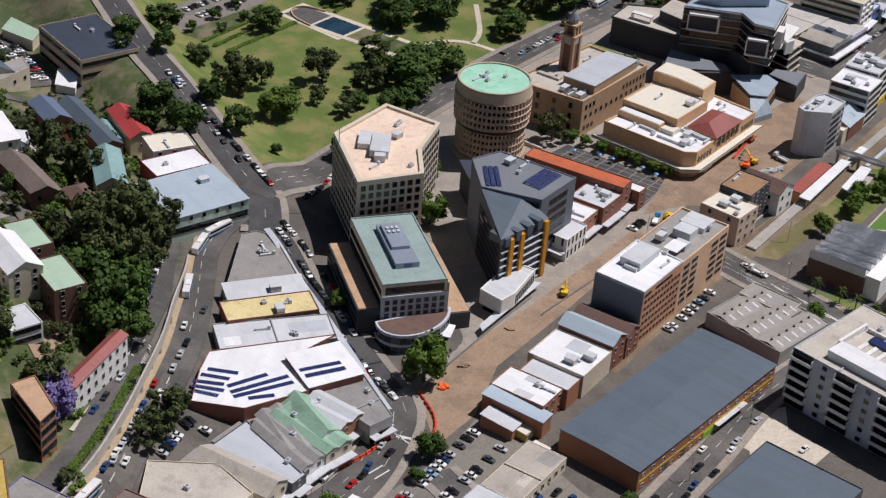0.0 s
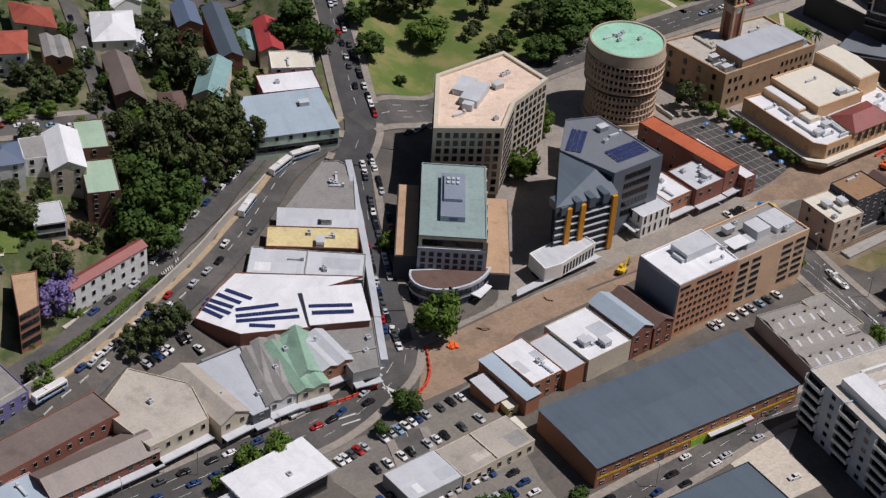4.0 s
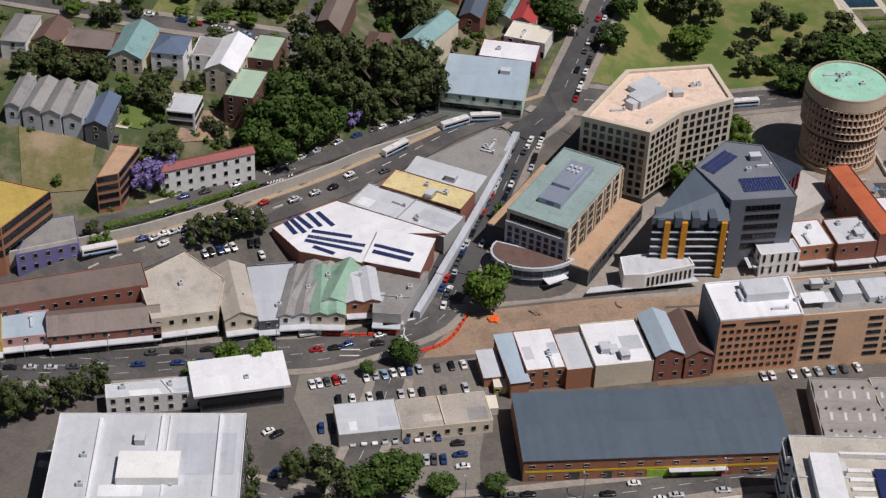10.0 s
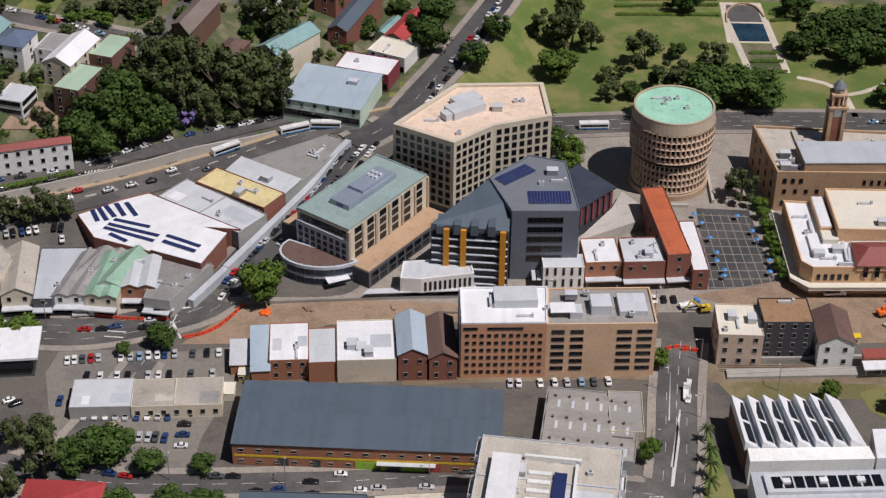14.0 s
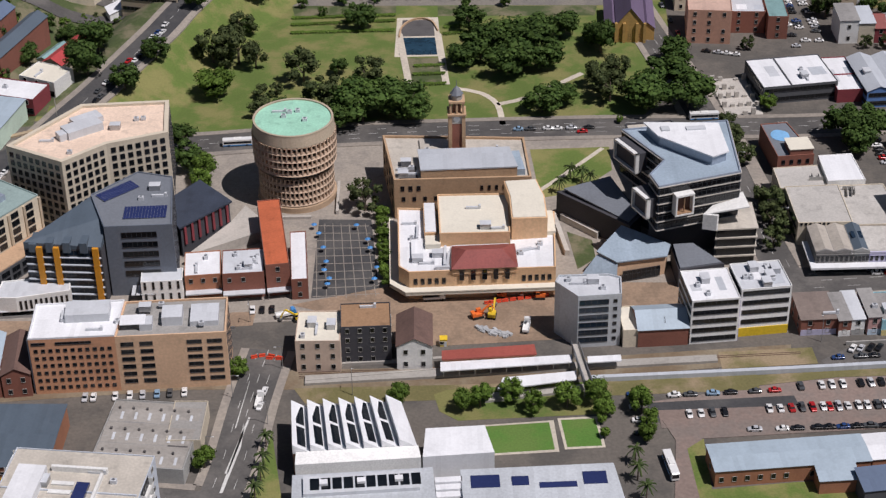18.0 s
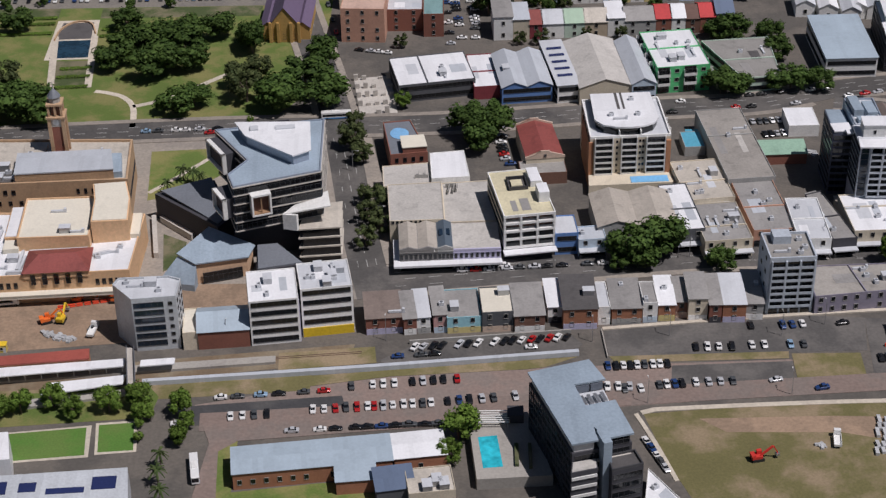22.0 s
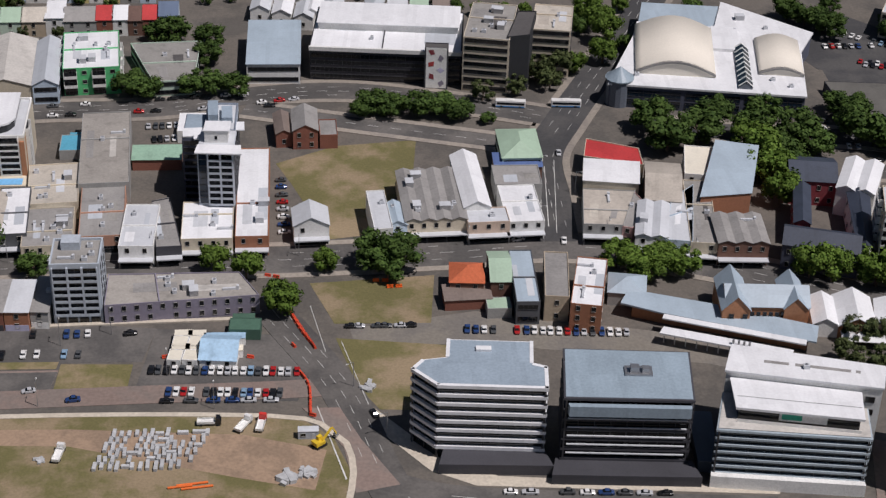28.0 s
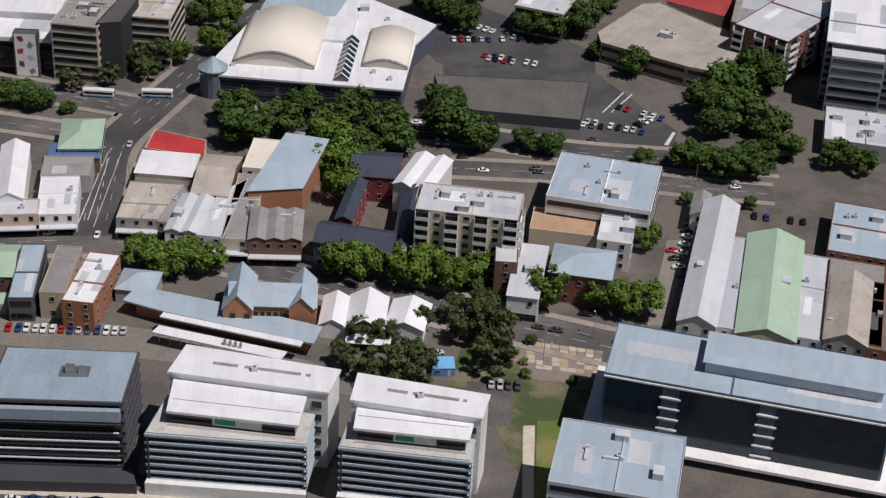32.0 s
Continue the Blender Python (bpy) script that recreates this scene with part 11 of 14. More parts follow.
tree("gum", 173.4, 110.9, 11.0, 6.2, 0.0)
tree("gum", 222.0, 71.4, 7.3, 4.1, 0.0)
tree("gum", 220.7, 56.1, 8.7, 5.0, 0.0)
tree("gum", 224.9, 14.2, 7.5, 4.3, 0.0)
tree("gum", 226.6, -0.4, 8.1, 4.6, 0.0)
tree("gum", 225.0, -15.6, 8.0, 4.5, 0.0)
tree("fig", 4.5, 66.1, 9.3, 5.9, 0.0)
tree("fig", 7.5, 49.0, 10.5, 6.7, 0.0)
tree("fig", 12.8, 38.0, 6.2, 3.9, 0.0)
tree("palm", 155.9, 35.5, 5.5, 2.6, 0.0)
tree("palm", 160.0, 33.2, 5.4, 2.6, 0.0)
tree("palm", 163.0, 30.2, 5.0, 2.4, 0.0)
tree("palm", 150.8, 25.6, 4.9, 2.3, 0.0)
tree("gum", 220.6, 56.5, 10.1, 5.7, 0.0)
tree("gum", 224.3, 44.9, 8.4, 4.8, 0.0)
tree("gum", 229.0, 8.8, 8.7, 5.0, 0.0)
tree("gum", 230.7, -6.7, 8.6, 4.9, 0.0)
tree("fig", 266.4, 61.5, 14.7, 9.4, 0.0)
tree("fig", 275.2, 62.0, 14.0, 8.9, 0.0)
tree("fig", 269.6, 51.0, 11.7, 7.4, 0.0)
tree("fig", 317.5, -31.4, 13.7, 8.7, 0.0)
tree("fig", 329.7, -27.0, 14.4, 9.2, 0.0)
tree("fig", 323.2, -34.8, 9.2, 5.9, 0.0)
tree("fig", 313.4, -35.8, 6.7, 4.3, 0.0)
tree("fig", 348.3, -38.7, 8.6, 5.5, 0.0)
tree("plane", 409.1, -39.2, 10.6, 5.6, 0.0)
tree("plane", 419.1, -43.1, 10.6, 5.6, 0.0)
tree("plane", 445.5, -39.3, 8.4, 4.4, 0.0)
tree("plane", 430.7, -63.7, 11.8, 6.2, 0.0)
tree("fig", 371.0, 90.9, 11.1, 7.9, 0.0)
tree("fig", 378.1, 91.1, 8.4, 6.0, 0.0)
tree("fig", 400.3, 136.4, 9.7, 6.9, 0.0)
tree("fig", 400.1, 120.2, 9.5, 6.8, 0.0)
tree("fig", 400.4, 93.1, 10.5, 7.5, 0.0)
tree("fig", 411.9, 91.7, 9.2, 6.6, 0.0)
tree("fig", 394.7, 93.0, 8.5, 6.1, 0.0)
tree("fig", 384.9, 140.7, 11.1, 7.9, 0.0)
tree("fig", 377.8, 141.5, 8.3, 5.9, 0.0)
tree("fig", 465.9, 78.1, 8.3, 6.8, 0.0)
tree("fig", 473.2, 73.0, 8.2, 6.7, 0.0)
tree("fig", 482.4, 74.3, 8.8, 7.2, 0.0)
tree("fig", 491.4, 73.9, 8.8, 7.2, 0.0)
tree("fig", 499.8, 69.4, 8.2, 6.7, 0.0)
tree("fig", 462.0, 73.0, 6.6, 5.4, 0.0)
tree("fig", 510.7, 66.0, 4.4, 3.6, 0.0)
tree("fig", 461.4, -36.3, 11.7, 7.4, 0.0)
tree("fig", 471.9, -37.3, 12.9, 8.2, 0.0)
tree("fig", 466.3, -43.8, 9.7, 6.2, 0.0)
tree("fig", 446.2, -37.6, 6.1, 3.8, 0.0)
tree("fig", 431.1, -58.9, 9.4, 6.0, 0.0)
tree("plane", 294.2, -142.4, 11.5, 5.0, 0.0)
tree("plane", 295.1, -134.3, 9.3, 4.1, 0.0)
tree("plane", 293.5, -148.2, 10.6, 4.7, 0.0)
tree("plane", 167.0, -109.7, 8.9, 3.9, 0.0)
tree("plane", 167.2, -123.6, 7.2, 3.1, 0.0)
tree("plane", 544.6, -39.3, 10.0, 6.6, 0.0)
tree("plane", 551.6, -44.1, 11.1, 7.3, 0.0)
tree("plane", 560.5, -42.5, 11.1, 7.3, 0.0)
tree("plane", 566.9, -45.1, 9.9, 6.5, 0.0)
tree("plane", 554.9, -49.0, 8.7, 5.7, 0.0)
tree("fig", 577.0, 42.0, 13.9, 9.4, 0.0)
tree("fig", 589.7, 45.6, 14.7, 9.9, 0.0)
tree("fig", 573.2, 58.8, 12.9, 8.7, 0.0)
tree("fig", 614.2, 33.2, 11.9, 8.0, 0.0)
tree("fig", 599.3, 62.5, 11.7, 7.9, 0.0)
tree("fig", 611.2, 47.6, 12.8, 8.6, 0.0)
tree("fig", 618.3, 31.6, 11.2, 7.6, 0.0)
tree("fig", 628.1, 46.1, 14.1, 9.5, 0.0)
tree("fig", 632.3, 35.1, 12.0, 8.0, 0.0)
tree("fig", 618.9, 62.4, 11.7, 7.9, 0.0)
tree("fig", 653.8, 46.8, 15.5, 10.4, 0.0)
tree("fig", 653.6, 60.9, 13.1, 8.8, 0.0)
tree("fig", 663.5, 38.6, 12.7, 8.6, 0.0)
tree("fig", 680.6, 36.7, 8.3, 5.5, 0.0)
tree("fig", 689.7, 33.8, 8.9, 6.0, 0.0)
tree("fig", 621.4, 19.1, 11.1, 7.4, 0.0)
tree("plane", 613.0, 16.1, 14.1, 7.4, 0.0)
tree("plane", 611.0, 1.0, 13.0, 6.8, 0.0)
tree("plane", 606.8, 17.7, 12.5, 6.6, 0.0)
tree("plane", 609.6, 26.8, 15.9, 8.4, 0.0)
tree("plane", 606.1, 36.9, 14.5, 7.6, 0.0)
tree("fig", 730.9, 100.7, 10.5, 7.1, 0.0)
tree("fig", 719.9, 115.2, 7.1, 4.7, 0.0)
tree("fig", 753.9, 63.5, 15.0, 10.1, 0.0)
tree("fig", 766.1, 76.1, 16.7, 11.2, 0.0)
tree("fig", 764.6, 53.5, 15.5, 10.4, 0.0)
tree("fig", 780.4, 94.0, 14.2, 9.6, 0.0)
tree("fig", 772.8, 42.1, 13.3, 9.0, 0.0)
tree("fig", 754.7, 48.1, 12.0, 8.0, 0.0)
tree("fig", 739.4, 22.2, 11.5, 7.7, 0.0)
tree("fig", 749.2, 18.6, 10.9, 7.3, 0.0)
tree("fig", 759.6, 17.8, 11.5, 7.8, 0.0)
tree("fig", 723.5, 25.5, 6.3, 4.3, 0.0)
tree("fig", 701.4, 133.2, 12.3, 8.3, 0.0)
tree("fig", 714.3, 137.9, 13.1, 8.8, 0.0)
tree("fig", 692.5, 136.7, 9.4, 6.3, 0.0)
tree("fig", 666.4, 140.3, 10.8, 7.3, 0.0)
tree("fig", 658.2, 152.4, 10.2, 6.9, 0.0)
tree("fig", 651.5, 158.0, 10.3, 6.9, 0.0)
tree("plane", 561.6, 152.4, 13.9, 7.3, 0.0)
tree("plane", 568.4, 136.0, 13.7, 7.2, 0.0)
tree("plane", 563.4, 117.0, 11.5, 6.1, 0.0)
tree("plane", 550.8, 108.7, 9.6, 5.1, 0.0)
tree("gum", 540.7, 102.2, 12.9, 7.3, 0.0)
tree("gum", 533.9, 102.5, 10.5, 6.0, 0.0)
tree("gum", 538.5, 94.5, 8.7, 5.0, 0.0)
tree("gum", 524.2, 90.5, 7.9, 4.5, 0.0)
tree("gum", 510.2, 84.8, 8.7, 4.9, 0.0)
tree("plane", 609.4, -48.3, 12.2, 6.8, 0.0)
tree("plane", 616.6, -50.7, 12.9, 7.1, 0.0)
tree("plane", 624.6, -46.8, 12.3, 6.8, 0.0)
tree("plane", 631.2, -54.3, 12.9, 7.1, 0.0)
tree("plane", 638.9, -52.8, 12.9, 7.1, 0.0)
tree("plane", 645.8, -57.3, 12.2, 6.7, 0.0)
tree("plane", 652.1, -53.4, 11.6, 6.4, 0.0)
tree("plane", 675.2, -65.6, 13.5, 7.5, 0.0)
tree("plane", 679.7, -52.7, 10.3, 5.7, 0.0)
tree("plane", 692.9, -66.9, 10.8, 6.0, 0.0)
tree("plane", 699.3, -71.4, 12.1, 6.7, 0.0)
tree("plane", 706.5, -72.6, 11.5, 6.4, 0.0)
tree("plane", 713.5, -30.9, 9.3, 5.1, 0.0)
tree("gum", 653.6, -79.8, 11.5, 6.5, 0.0)
tree("gum", 655.5, -90.1, 12.6, 7.2, 0.0)
tree("gum", 647.4, -85.3, 10.7, 6.1, 0.0)
tree("gum", 654.6, -101.5, 11.8, 6.7, 0.0)
tree("gum", 654.5, -68.6, 9.7, 5.5, 0.0)
tree("gum", 643.7, -73.7, 8.3, 4.7, 0.0)
tree("gum", 622.3, -85.8, 8.1, 4.6, 0.0)
tree("gum", 627.7, -99.9, 10.5, 5.9, 0.0)
tree("gum", 615.1, -86.2, 8.7, 5.0, 0.0)
tree("gum", 634.9, -78.8, 7.0, 4.0, 0.0)
tree("gum", 621.6, -107.0, 12.2, 6.9, 0.0)
tree("gum", 630.1, -108.2, 11.6, 6.6, 0.0)
tree("gum", 613.5, -103.0, 9.1, 5.2, 0.0)
tree("gum", 608.8, -97.5, 8.0, 4.5, 0.0)
tree("shrub", 667.5, -84.8, 2.1, 1.4, 0.0)
tree("shrub", 664.6, -97.4, 2.6, 1.8, 0.0)
tree("shrub", 664.6, -104.3, 3.1, 2.1, 0.0)
tree("shrub", 678.4, -107.4, 2.6, 1.7, 0.0)
tree("shrub", 662.2, -91.1, 2.4, 1.6, 0.0)
tree("fig", -147.1, 146.4, 6.9, 4.9, 35.5)
tree("fig", -137.4, 132.1, 6.0, 4.3, 32.4)
tree("fig", -114.1, 150.6, 6.7, 4.8, 23.6)
tree("fig", -54.9, 155.0, 7.9, 5.6, 3.5)
tree("fig", -67.8, 128.7, 8.3, 6.0, 7.5)
tree("fig", -1.8, 184.8, 9.3, 6.6, 15.0)
tree("fig", 25.3, 190.6, 12.2, 8.7, 7.2)
tree("fig", 71.7, 172.4, 10.8, 7.7, 0.0)
tree("fig", 714.1, -30.3, 7.5, 5.0, 0.0)
tree("fig", 733.7, -1.5, 4.2, 2.8, 0.0)
tree("fig", 756.5, -4.7, 4.2, 2.8, 0.0)
tree("fig", 752.4, 16.4, 10.6, 7.1, 0.0)
tree("fig", 766.6, 23.3, 10.1, 6.8, 0.0)
tree("fig", 779.3, 31.1, 9.6, 6.4, 0.0)
tree("fig", 794.8, 25.1, 9.6, 6.4, 0.0)
tree("fig", 804.3, 20.3, 8.9, 6.0, 0.0)
tree("fig", 767.1, 74.8, 14.9, 10.0, 0.0)
tree("fig", 781.5, 88.5, 15.9, 10.7, 0.0)
tree("fig", 767.8, 57.6, 13.2, 8.9, 0.0)
tree("fig", 733.2, 103.8, 8.9, 6.0, 0.0)
tree("fig", 720.6, 118.1, 5.6, 3.7, 0.0)
tree("fig", 667.8, -86.6, 3.1, 2.1, 0.0)
tree("fig", 664.0, -103.9, 2.5, 1.7, 0.0)
tree("fig", 678.2, -107.6, 2.5, 1.7, 0.0)
tree("fig", 660.8, -93.6, 2.6, 1.7, 0.0)
tree("fig", 660.4, -88.9, 2.3, 1.6, 0.0)
tree("fig", 738.0, 27.4, 8.1, 5.5, 0.0)
tree("fig", 746.5, 22.5, 8.7, 5.9, 0.0)
far_trees([(279, 176, 5.1), (292, 174, 3.0), (303, 181, 3.6), (315, 178, 3.0), (327, 186, 3.6), (342, 180, 3.1), (382, 143, 5.4), (338, 196, 4.2), (353, 193, 3.6), (373, 185, 4.1), (312, 199, 3.6), (297, 196, 3.6), (454, 190, 4.2), (466, 185, 4.7), (493, 189, 4.2), (507, 170, 3.6), (409, 182, 3.1), (418, 192, 4.2), (382, 195, 3.6), (279, 175, 5.6), (301, 181, 3.6), (313, 178, 3.5), (342, 184, 3.1), (382, 145, 5.4), (377, 188, 3.6), (397, 180, 3.5), (486, 182, 3.6), (498, 178, 3.1)])
far_trees([(610, 160, 5.7), (563, 158, 4.6), (574, 129, 4.5), (290, 169, 4.1), (335, 170, 3.1), (356, 174, 3.7), (308, 175, 3.6), (-112, 156, 5.4), (-102, 166, 4.9), (-84, 144, 4.2), (-65, 158, 4.7), (45, 194, 3.1), (63, 196, 3.1), (79, 198, 3.1), (120, 190, 3.1), (138, 192, 3.1), (55, 184, 2.8), (72, 186, 2.8), (556, 146, 5.3), (570, 147, 3.8), (663, 154, 4.9), (672, 152, 3.9), (756, 155, 3.0), (699, 137, 5.8), (708, 150, 4.9), (-140, 111, 4.1), (-140, 96, 3.6), (-110, 107, 3.6)])
far_trees([(-82, 137, 4.7), (-42, 218, 3.6), (0, 165, 5.7), (23, 166, 4.6), (-11, 178, 4.6)])
tree("gum", 281.2, 173.3, 12.1, 6.1, 0.0)
tree("gum", 292.7, 142.5, 5.8, 2.9, 0.0)
tree("gum", 301.7, 142.0, 6.7, 3.4, 0.0)
tree("gum", 321.9, 145.9, 5.3, 2.7, 0.0)
tree("gum", 315.4, 175.5, 7.0, 3.5, 0.0)
tree("gum", 342.7, 182.5, 6.1, 3.1, 0.0)
tree("gum", 336.7, 144.5, 5.8, 2.9, 0.0)
tree("gum", 241.0, 143.2, 5.8, 2.9, 0.0)
tree("plane", 240.8, 88.8, 6.7, 3.9, 0.0)
tree("plane", 179.2, 79.5, 3.1, 1.8, 0.0)
tree("plane", 288.3, 48.2, 5.2, 3.0, 0.0)
tree("plane", 515.7, 166.3, 6.3, 3.7, 0.0)
tree("plane", 525.9, 166.4, 6.3, 3.7, 0.0)
tree("plane", 536.5, 165.9, 5.9, 3.4, 0.0)
tree("plane", 506.1, 166.7, 5.0, 2.9, 0.0)
tree("plane", 561.6, 152.6, 7.5, 4.4, 0.0)
tree("plane", 571.3, 158.4, 7.5, 4.4, 0.0)
tree("plane", 578.9, 168.9, 7.6, 4.4, 0.0)
tree("plane", 488.3, 146.1, 4.9, 2.9, 0.0)
tree("plane", 468.0, 150.4, 5.0, 2.9, 0.0)
tree("fig", 653.0, 159.7, 8.1, 5.4, 0.0)
tree("fig", 664.1, 149.7, 8.7, 5.9, 0.0)
tree("fig", 673.0, 166.7, 7.4, 5.0, 0.0)
tree("fig", 703.3, 143.7, 10.2, 6.9, 0.0)
tree("fig", 714.4, 142.4, 9.5, 6.4, 0.0)
tree("fig", 723.7, 152.4, 8.9, 6.0, 0.0)
tree("fig", 732.1, 161.3, 7.5, 5.0, 0.0)
tree("fig", 693.7, 154.3, 4.4, 2.9, 0.0)
tree("fig", 623.2, 73.7, 7.9, 5.3, 0.0)
tree("fig", 634.6, 54.4, 6.4, 4.3, 0.0)
tree("fig", 650.2, 70.8, 9.2, 6.2, 0.0)
tree("fig", 687.9, 34.9, 7.0, 4.7, 0.0)
tree("fig", 665.8, 38.1, 8.2, 5.5, 0.0)

def hill_gardens(count):
    """Bushes and small trees that fill the gardens between the hillside houses, clear of walls and streets."""
    rng, verts, faces, mats = random.Random(17), [], [], []
    lines = [(line[::2], w) for line, w, _, _ in ROADS]
    tries = 0
    while count and tries < 6000:
        tries += 1
        x, y = rng.uniform(-262, -34), rng.uniform(14, 250)
        if side_of(x, y) < 9 or any(math.hypot(x - a, y - b) < r * 0.82 + 1.2 for a, b, r in PLOTS):
            continue
        if any(min((Vector((x, y)) - p).length for p, _ in l) < w / 2 + 4 for l, w in lines):
            continue
        count -= 1
        r, tall = rng.uniform(1.3, 3.4), rng.uniform(0.7, 1.25)
        src = rng.choice(CROWNS["shrub"])
        m = Matrix.Translation((x, y, terr(x, y) + r * tall * 0.55)) @ Matrix.Rotation(rng.random() * 6.28, 4, "Z") @ Matrix.Diagonal((r, r, r * tall, 1))
        o, mi = len(verts), rng.choice((0, 0, 1, 2))
        verts += [tuple(m @ v.co) for v in src.vertices]
        faces += [tuple(i + o for i in p.vertices) for p in src.polygons]
        mats += [mi] * len(src.polygons)
    me = bpy.data.meshes.new("garden_bushes")
    me.from_pydata(verts, [], faces)
    for key in ("leaf_fig", "leaf_gum", "leaf_plane"):
        me.materials.append(MATS[key])
    me.polygons.foreach_set("material_index", mats)
    tagged(new("garden_bushes", me), "dense garden bushes between the hillside houses", "bushes", kind="stuff")


hill_gardens(230)
finish_far_trees()


# ---- cars ----
CAR_COLOURS = [("white", (0.78, 0.78, 0.77), 10), ("silver", (0.50, 0.51, 0.53), 5), ("black", (0.015, 0.015, 0.017), 8), ("dark grey", (0.08, 0.085, 0.09), 5),
               ("red", (0.42, 0.02, 0.02), 2), ("blue", (0.025, 0.06, 0.18), 3), ("pale blue", (0.25, 0.38, 0.52), 1)]
for n_, c_, w_ in CAR_COLOURS:
    m_ = surface("paint " + n_, c_, 0.25, 0.1, var=0.05, bump=0.0)
    m_.node_tree.nodes["Principled BSDF"].inputs["Coat Weight"].default_value = 0.5
surface("tyre", (0.015, 0.015, 0.015), 0.9)


def loft(bm, sections, mi=0):
    """Skins cross-sections (x, half width, z0, z1) along the car's length."""
    rings = []
    for x, w, z0, z1 in sections:
        rings.append([bm.verts.new((x, s * w * k, z)) for s, z, k in ((-1, z0, 1), (-1, z1 - 0.06, 1), (-1, z1, 0.9), (1, z1, 0.9), (1, z1 - 0.06, 1), (1, z0, 1))])
    for a, b in zip(rings, rings[1:]):
        for i in range(6):
            bm.faces.new((a[i], a[(i + 1) % 6], b[(i + 1) % 6], b[i])).material_index = mi
    bm.faces.new(rings[0]).material_index = mi
    bm.faces.new(rings[-1][::-1]).material_index = mi


def car_protos():
    out = {}
    bm = bmesh.new()
    loft(bm, [(-1.25, 0.70, 0.85, 0.95), (-0.75, 0.68, 0.85, 1.32), (0.35, 0.68, 0.85, 1.34), (1.05, 0.72, 0.85, 0.95)])
    glass = mesh_of("window", bm, "glass")
    bm = bmesh.new()
    add_tube(bm, 0.32, -0.1, 0.1, 12)
    wheel = mesh_of("wheel", bm, "tyre")
    for n, _, _ in CAR_COLOURS:
        bm = bmesh.new()
        loft(bm, [(-2.15, 0.78, 0.30, 0.70), (-2.0, 0.86, 0.22, 0.88), (-1.2, 0.90, 0.20, 0.93), (1.0, 0.90, 0.20, 0.90), (1.95, 0.84, 0.22, 0.74), (2.15, 0.74, 0.28, 0.60)])
        body = mesh_of("body", bm, "paint " + n)
        bm = bmesh.new()
        loft(bm, [(-0.78, 0.64, 1.30, 1.42), (-0.5, 0.66, 1.30, 1.46), (0.2, 0.66, 1.30, 1.46), (0.42, 0.62, 1.30, 1.42)])
        roof = mesh_of("roof", bm, "paint " + n)
        out[n] = (body, glass, roof, wheel)
    return out


CARS = car_protos()
car_rng = random.Random(23)
CAR_POOL = [n for n, _, w in CAR_COLOURS for _ in range(w)]
USED, QUEUE = [], []


def car_at(x, y, ang, z):
    if any((x - a) ** 2 + (y - b) ** 2 < 3.4 for a, b in USED):
        return
    USED.append((x, y))
    s = car_rng.uniform(0.94, 1.08)
    m = Matrix.Translation((x, y, terr(x, y) + (0.57 if terr(x, y) > 0.5 else 0.17))) @ Matrix.Rotation(radians(ang + (180 if car_rng.random() < 0.5 else 0) + car_rng.uniform(-2, 2)), 4, "Z") @ Matrix.Diagonal((s, 1, car_rng.choice((1.0, 1.0, 1.15)), 1))
    QUEUE.append((car_rng.choice(CAR_POOL), m))


WHEELS = [Matrix.Translation((x, s * 0.8, 0.32)) @ Matrix.Rotation(math.pi / 2, 4, "X") for x in (-1.3, 1.35) for s in (-1, 1)]


def finish_cars(limit=105):
    """The cars that stand nearest the flight line are things of their own; the rest are one crowd of far cars."""
    first, rest = {}, bmesh.new()
    mats = ["paint " + n for n, _, _ in CAR_COLOURS] + ["glass", "tyre"]
    for k, (n, m) in enumerate(sorted(QUEUE, key=lambda c: c[1].translation.y)):
        body, glass, roof, wheel = CARS[n]
        if k < limit and n in first:
            copy_thing(first[n], m)
        elif k < limit:
            root = first[n] = thing("car", n + " car standing on the asphalt", "car", m, "cars in the streets and lots")
            part("body", body, root)
            part("window", glass, root)
            part("roof", roof, root)
            for w in WHEELS:
                part("wheel", wheel, root, w)
        else:
            for me, l, mi in ((body, Matrix(), mats.index("paint " + n)), (glass, Matrix(), len(mats) - 2), (roof, Matrix(), mats.index("paint " + n)), *((wheel, w, len(mats) - 1) for w in WHEELS)):
                v0, f0 = len(rest.verts), len(rest.faces)
                rest.from_mesh(me)
                rest.verts.ensure_lookup_table()
                rest.faces.ensure_lookup_table()
                for v in rest.verts[v0:]:
                    v.co = m @ l @ v.co
                for f in rest.faces[f0:]:
                    f.material_index = mi
    tagged(new("cars", mesh_of("cars", rest, mats)), "mixed cars parked along the farther streets", "car", kind="stuff")


def car_row(x0, y0, x1, y1, n, mode, fill, z):
    ang = math.degrees(math.atan2(y1 - y0, x1 - x0))
    turn = {"nose": 90, "side": 90, "diag": 55}.get(mode, 0)
    for i in range(n):
        if car_rng.random() > fill:
            continue
        t = i / max(1, n - 1)
        j = car_rng.uniform(-0.25, 0.25) if turn else car_rng.uniform(-1.2, 1.2)
        car_at(x0 + (x1 - x0) * t + j * math.cos(radians(ang)), y0 + (y1 - y0) * t + j * math.sin(radians(ang)), ang + turn, z)

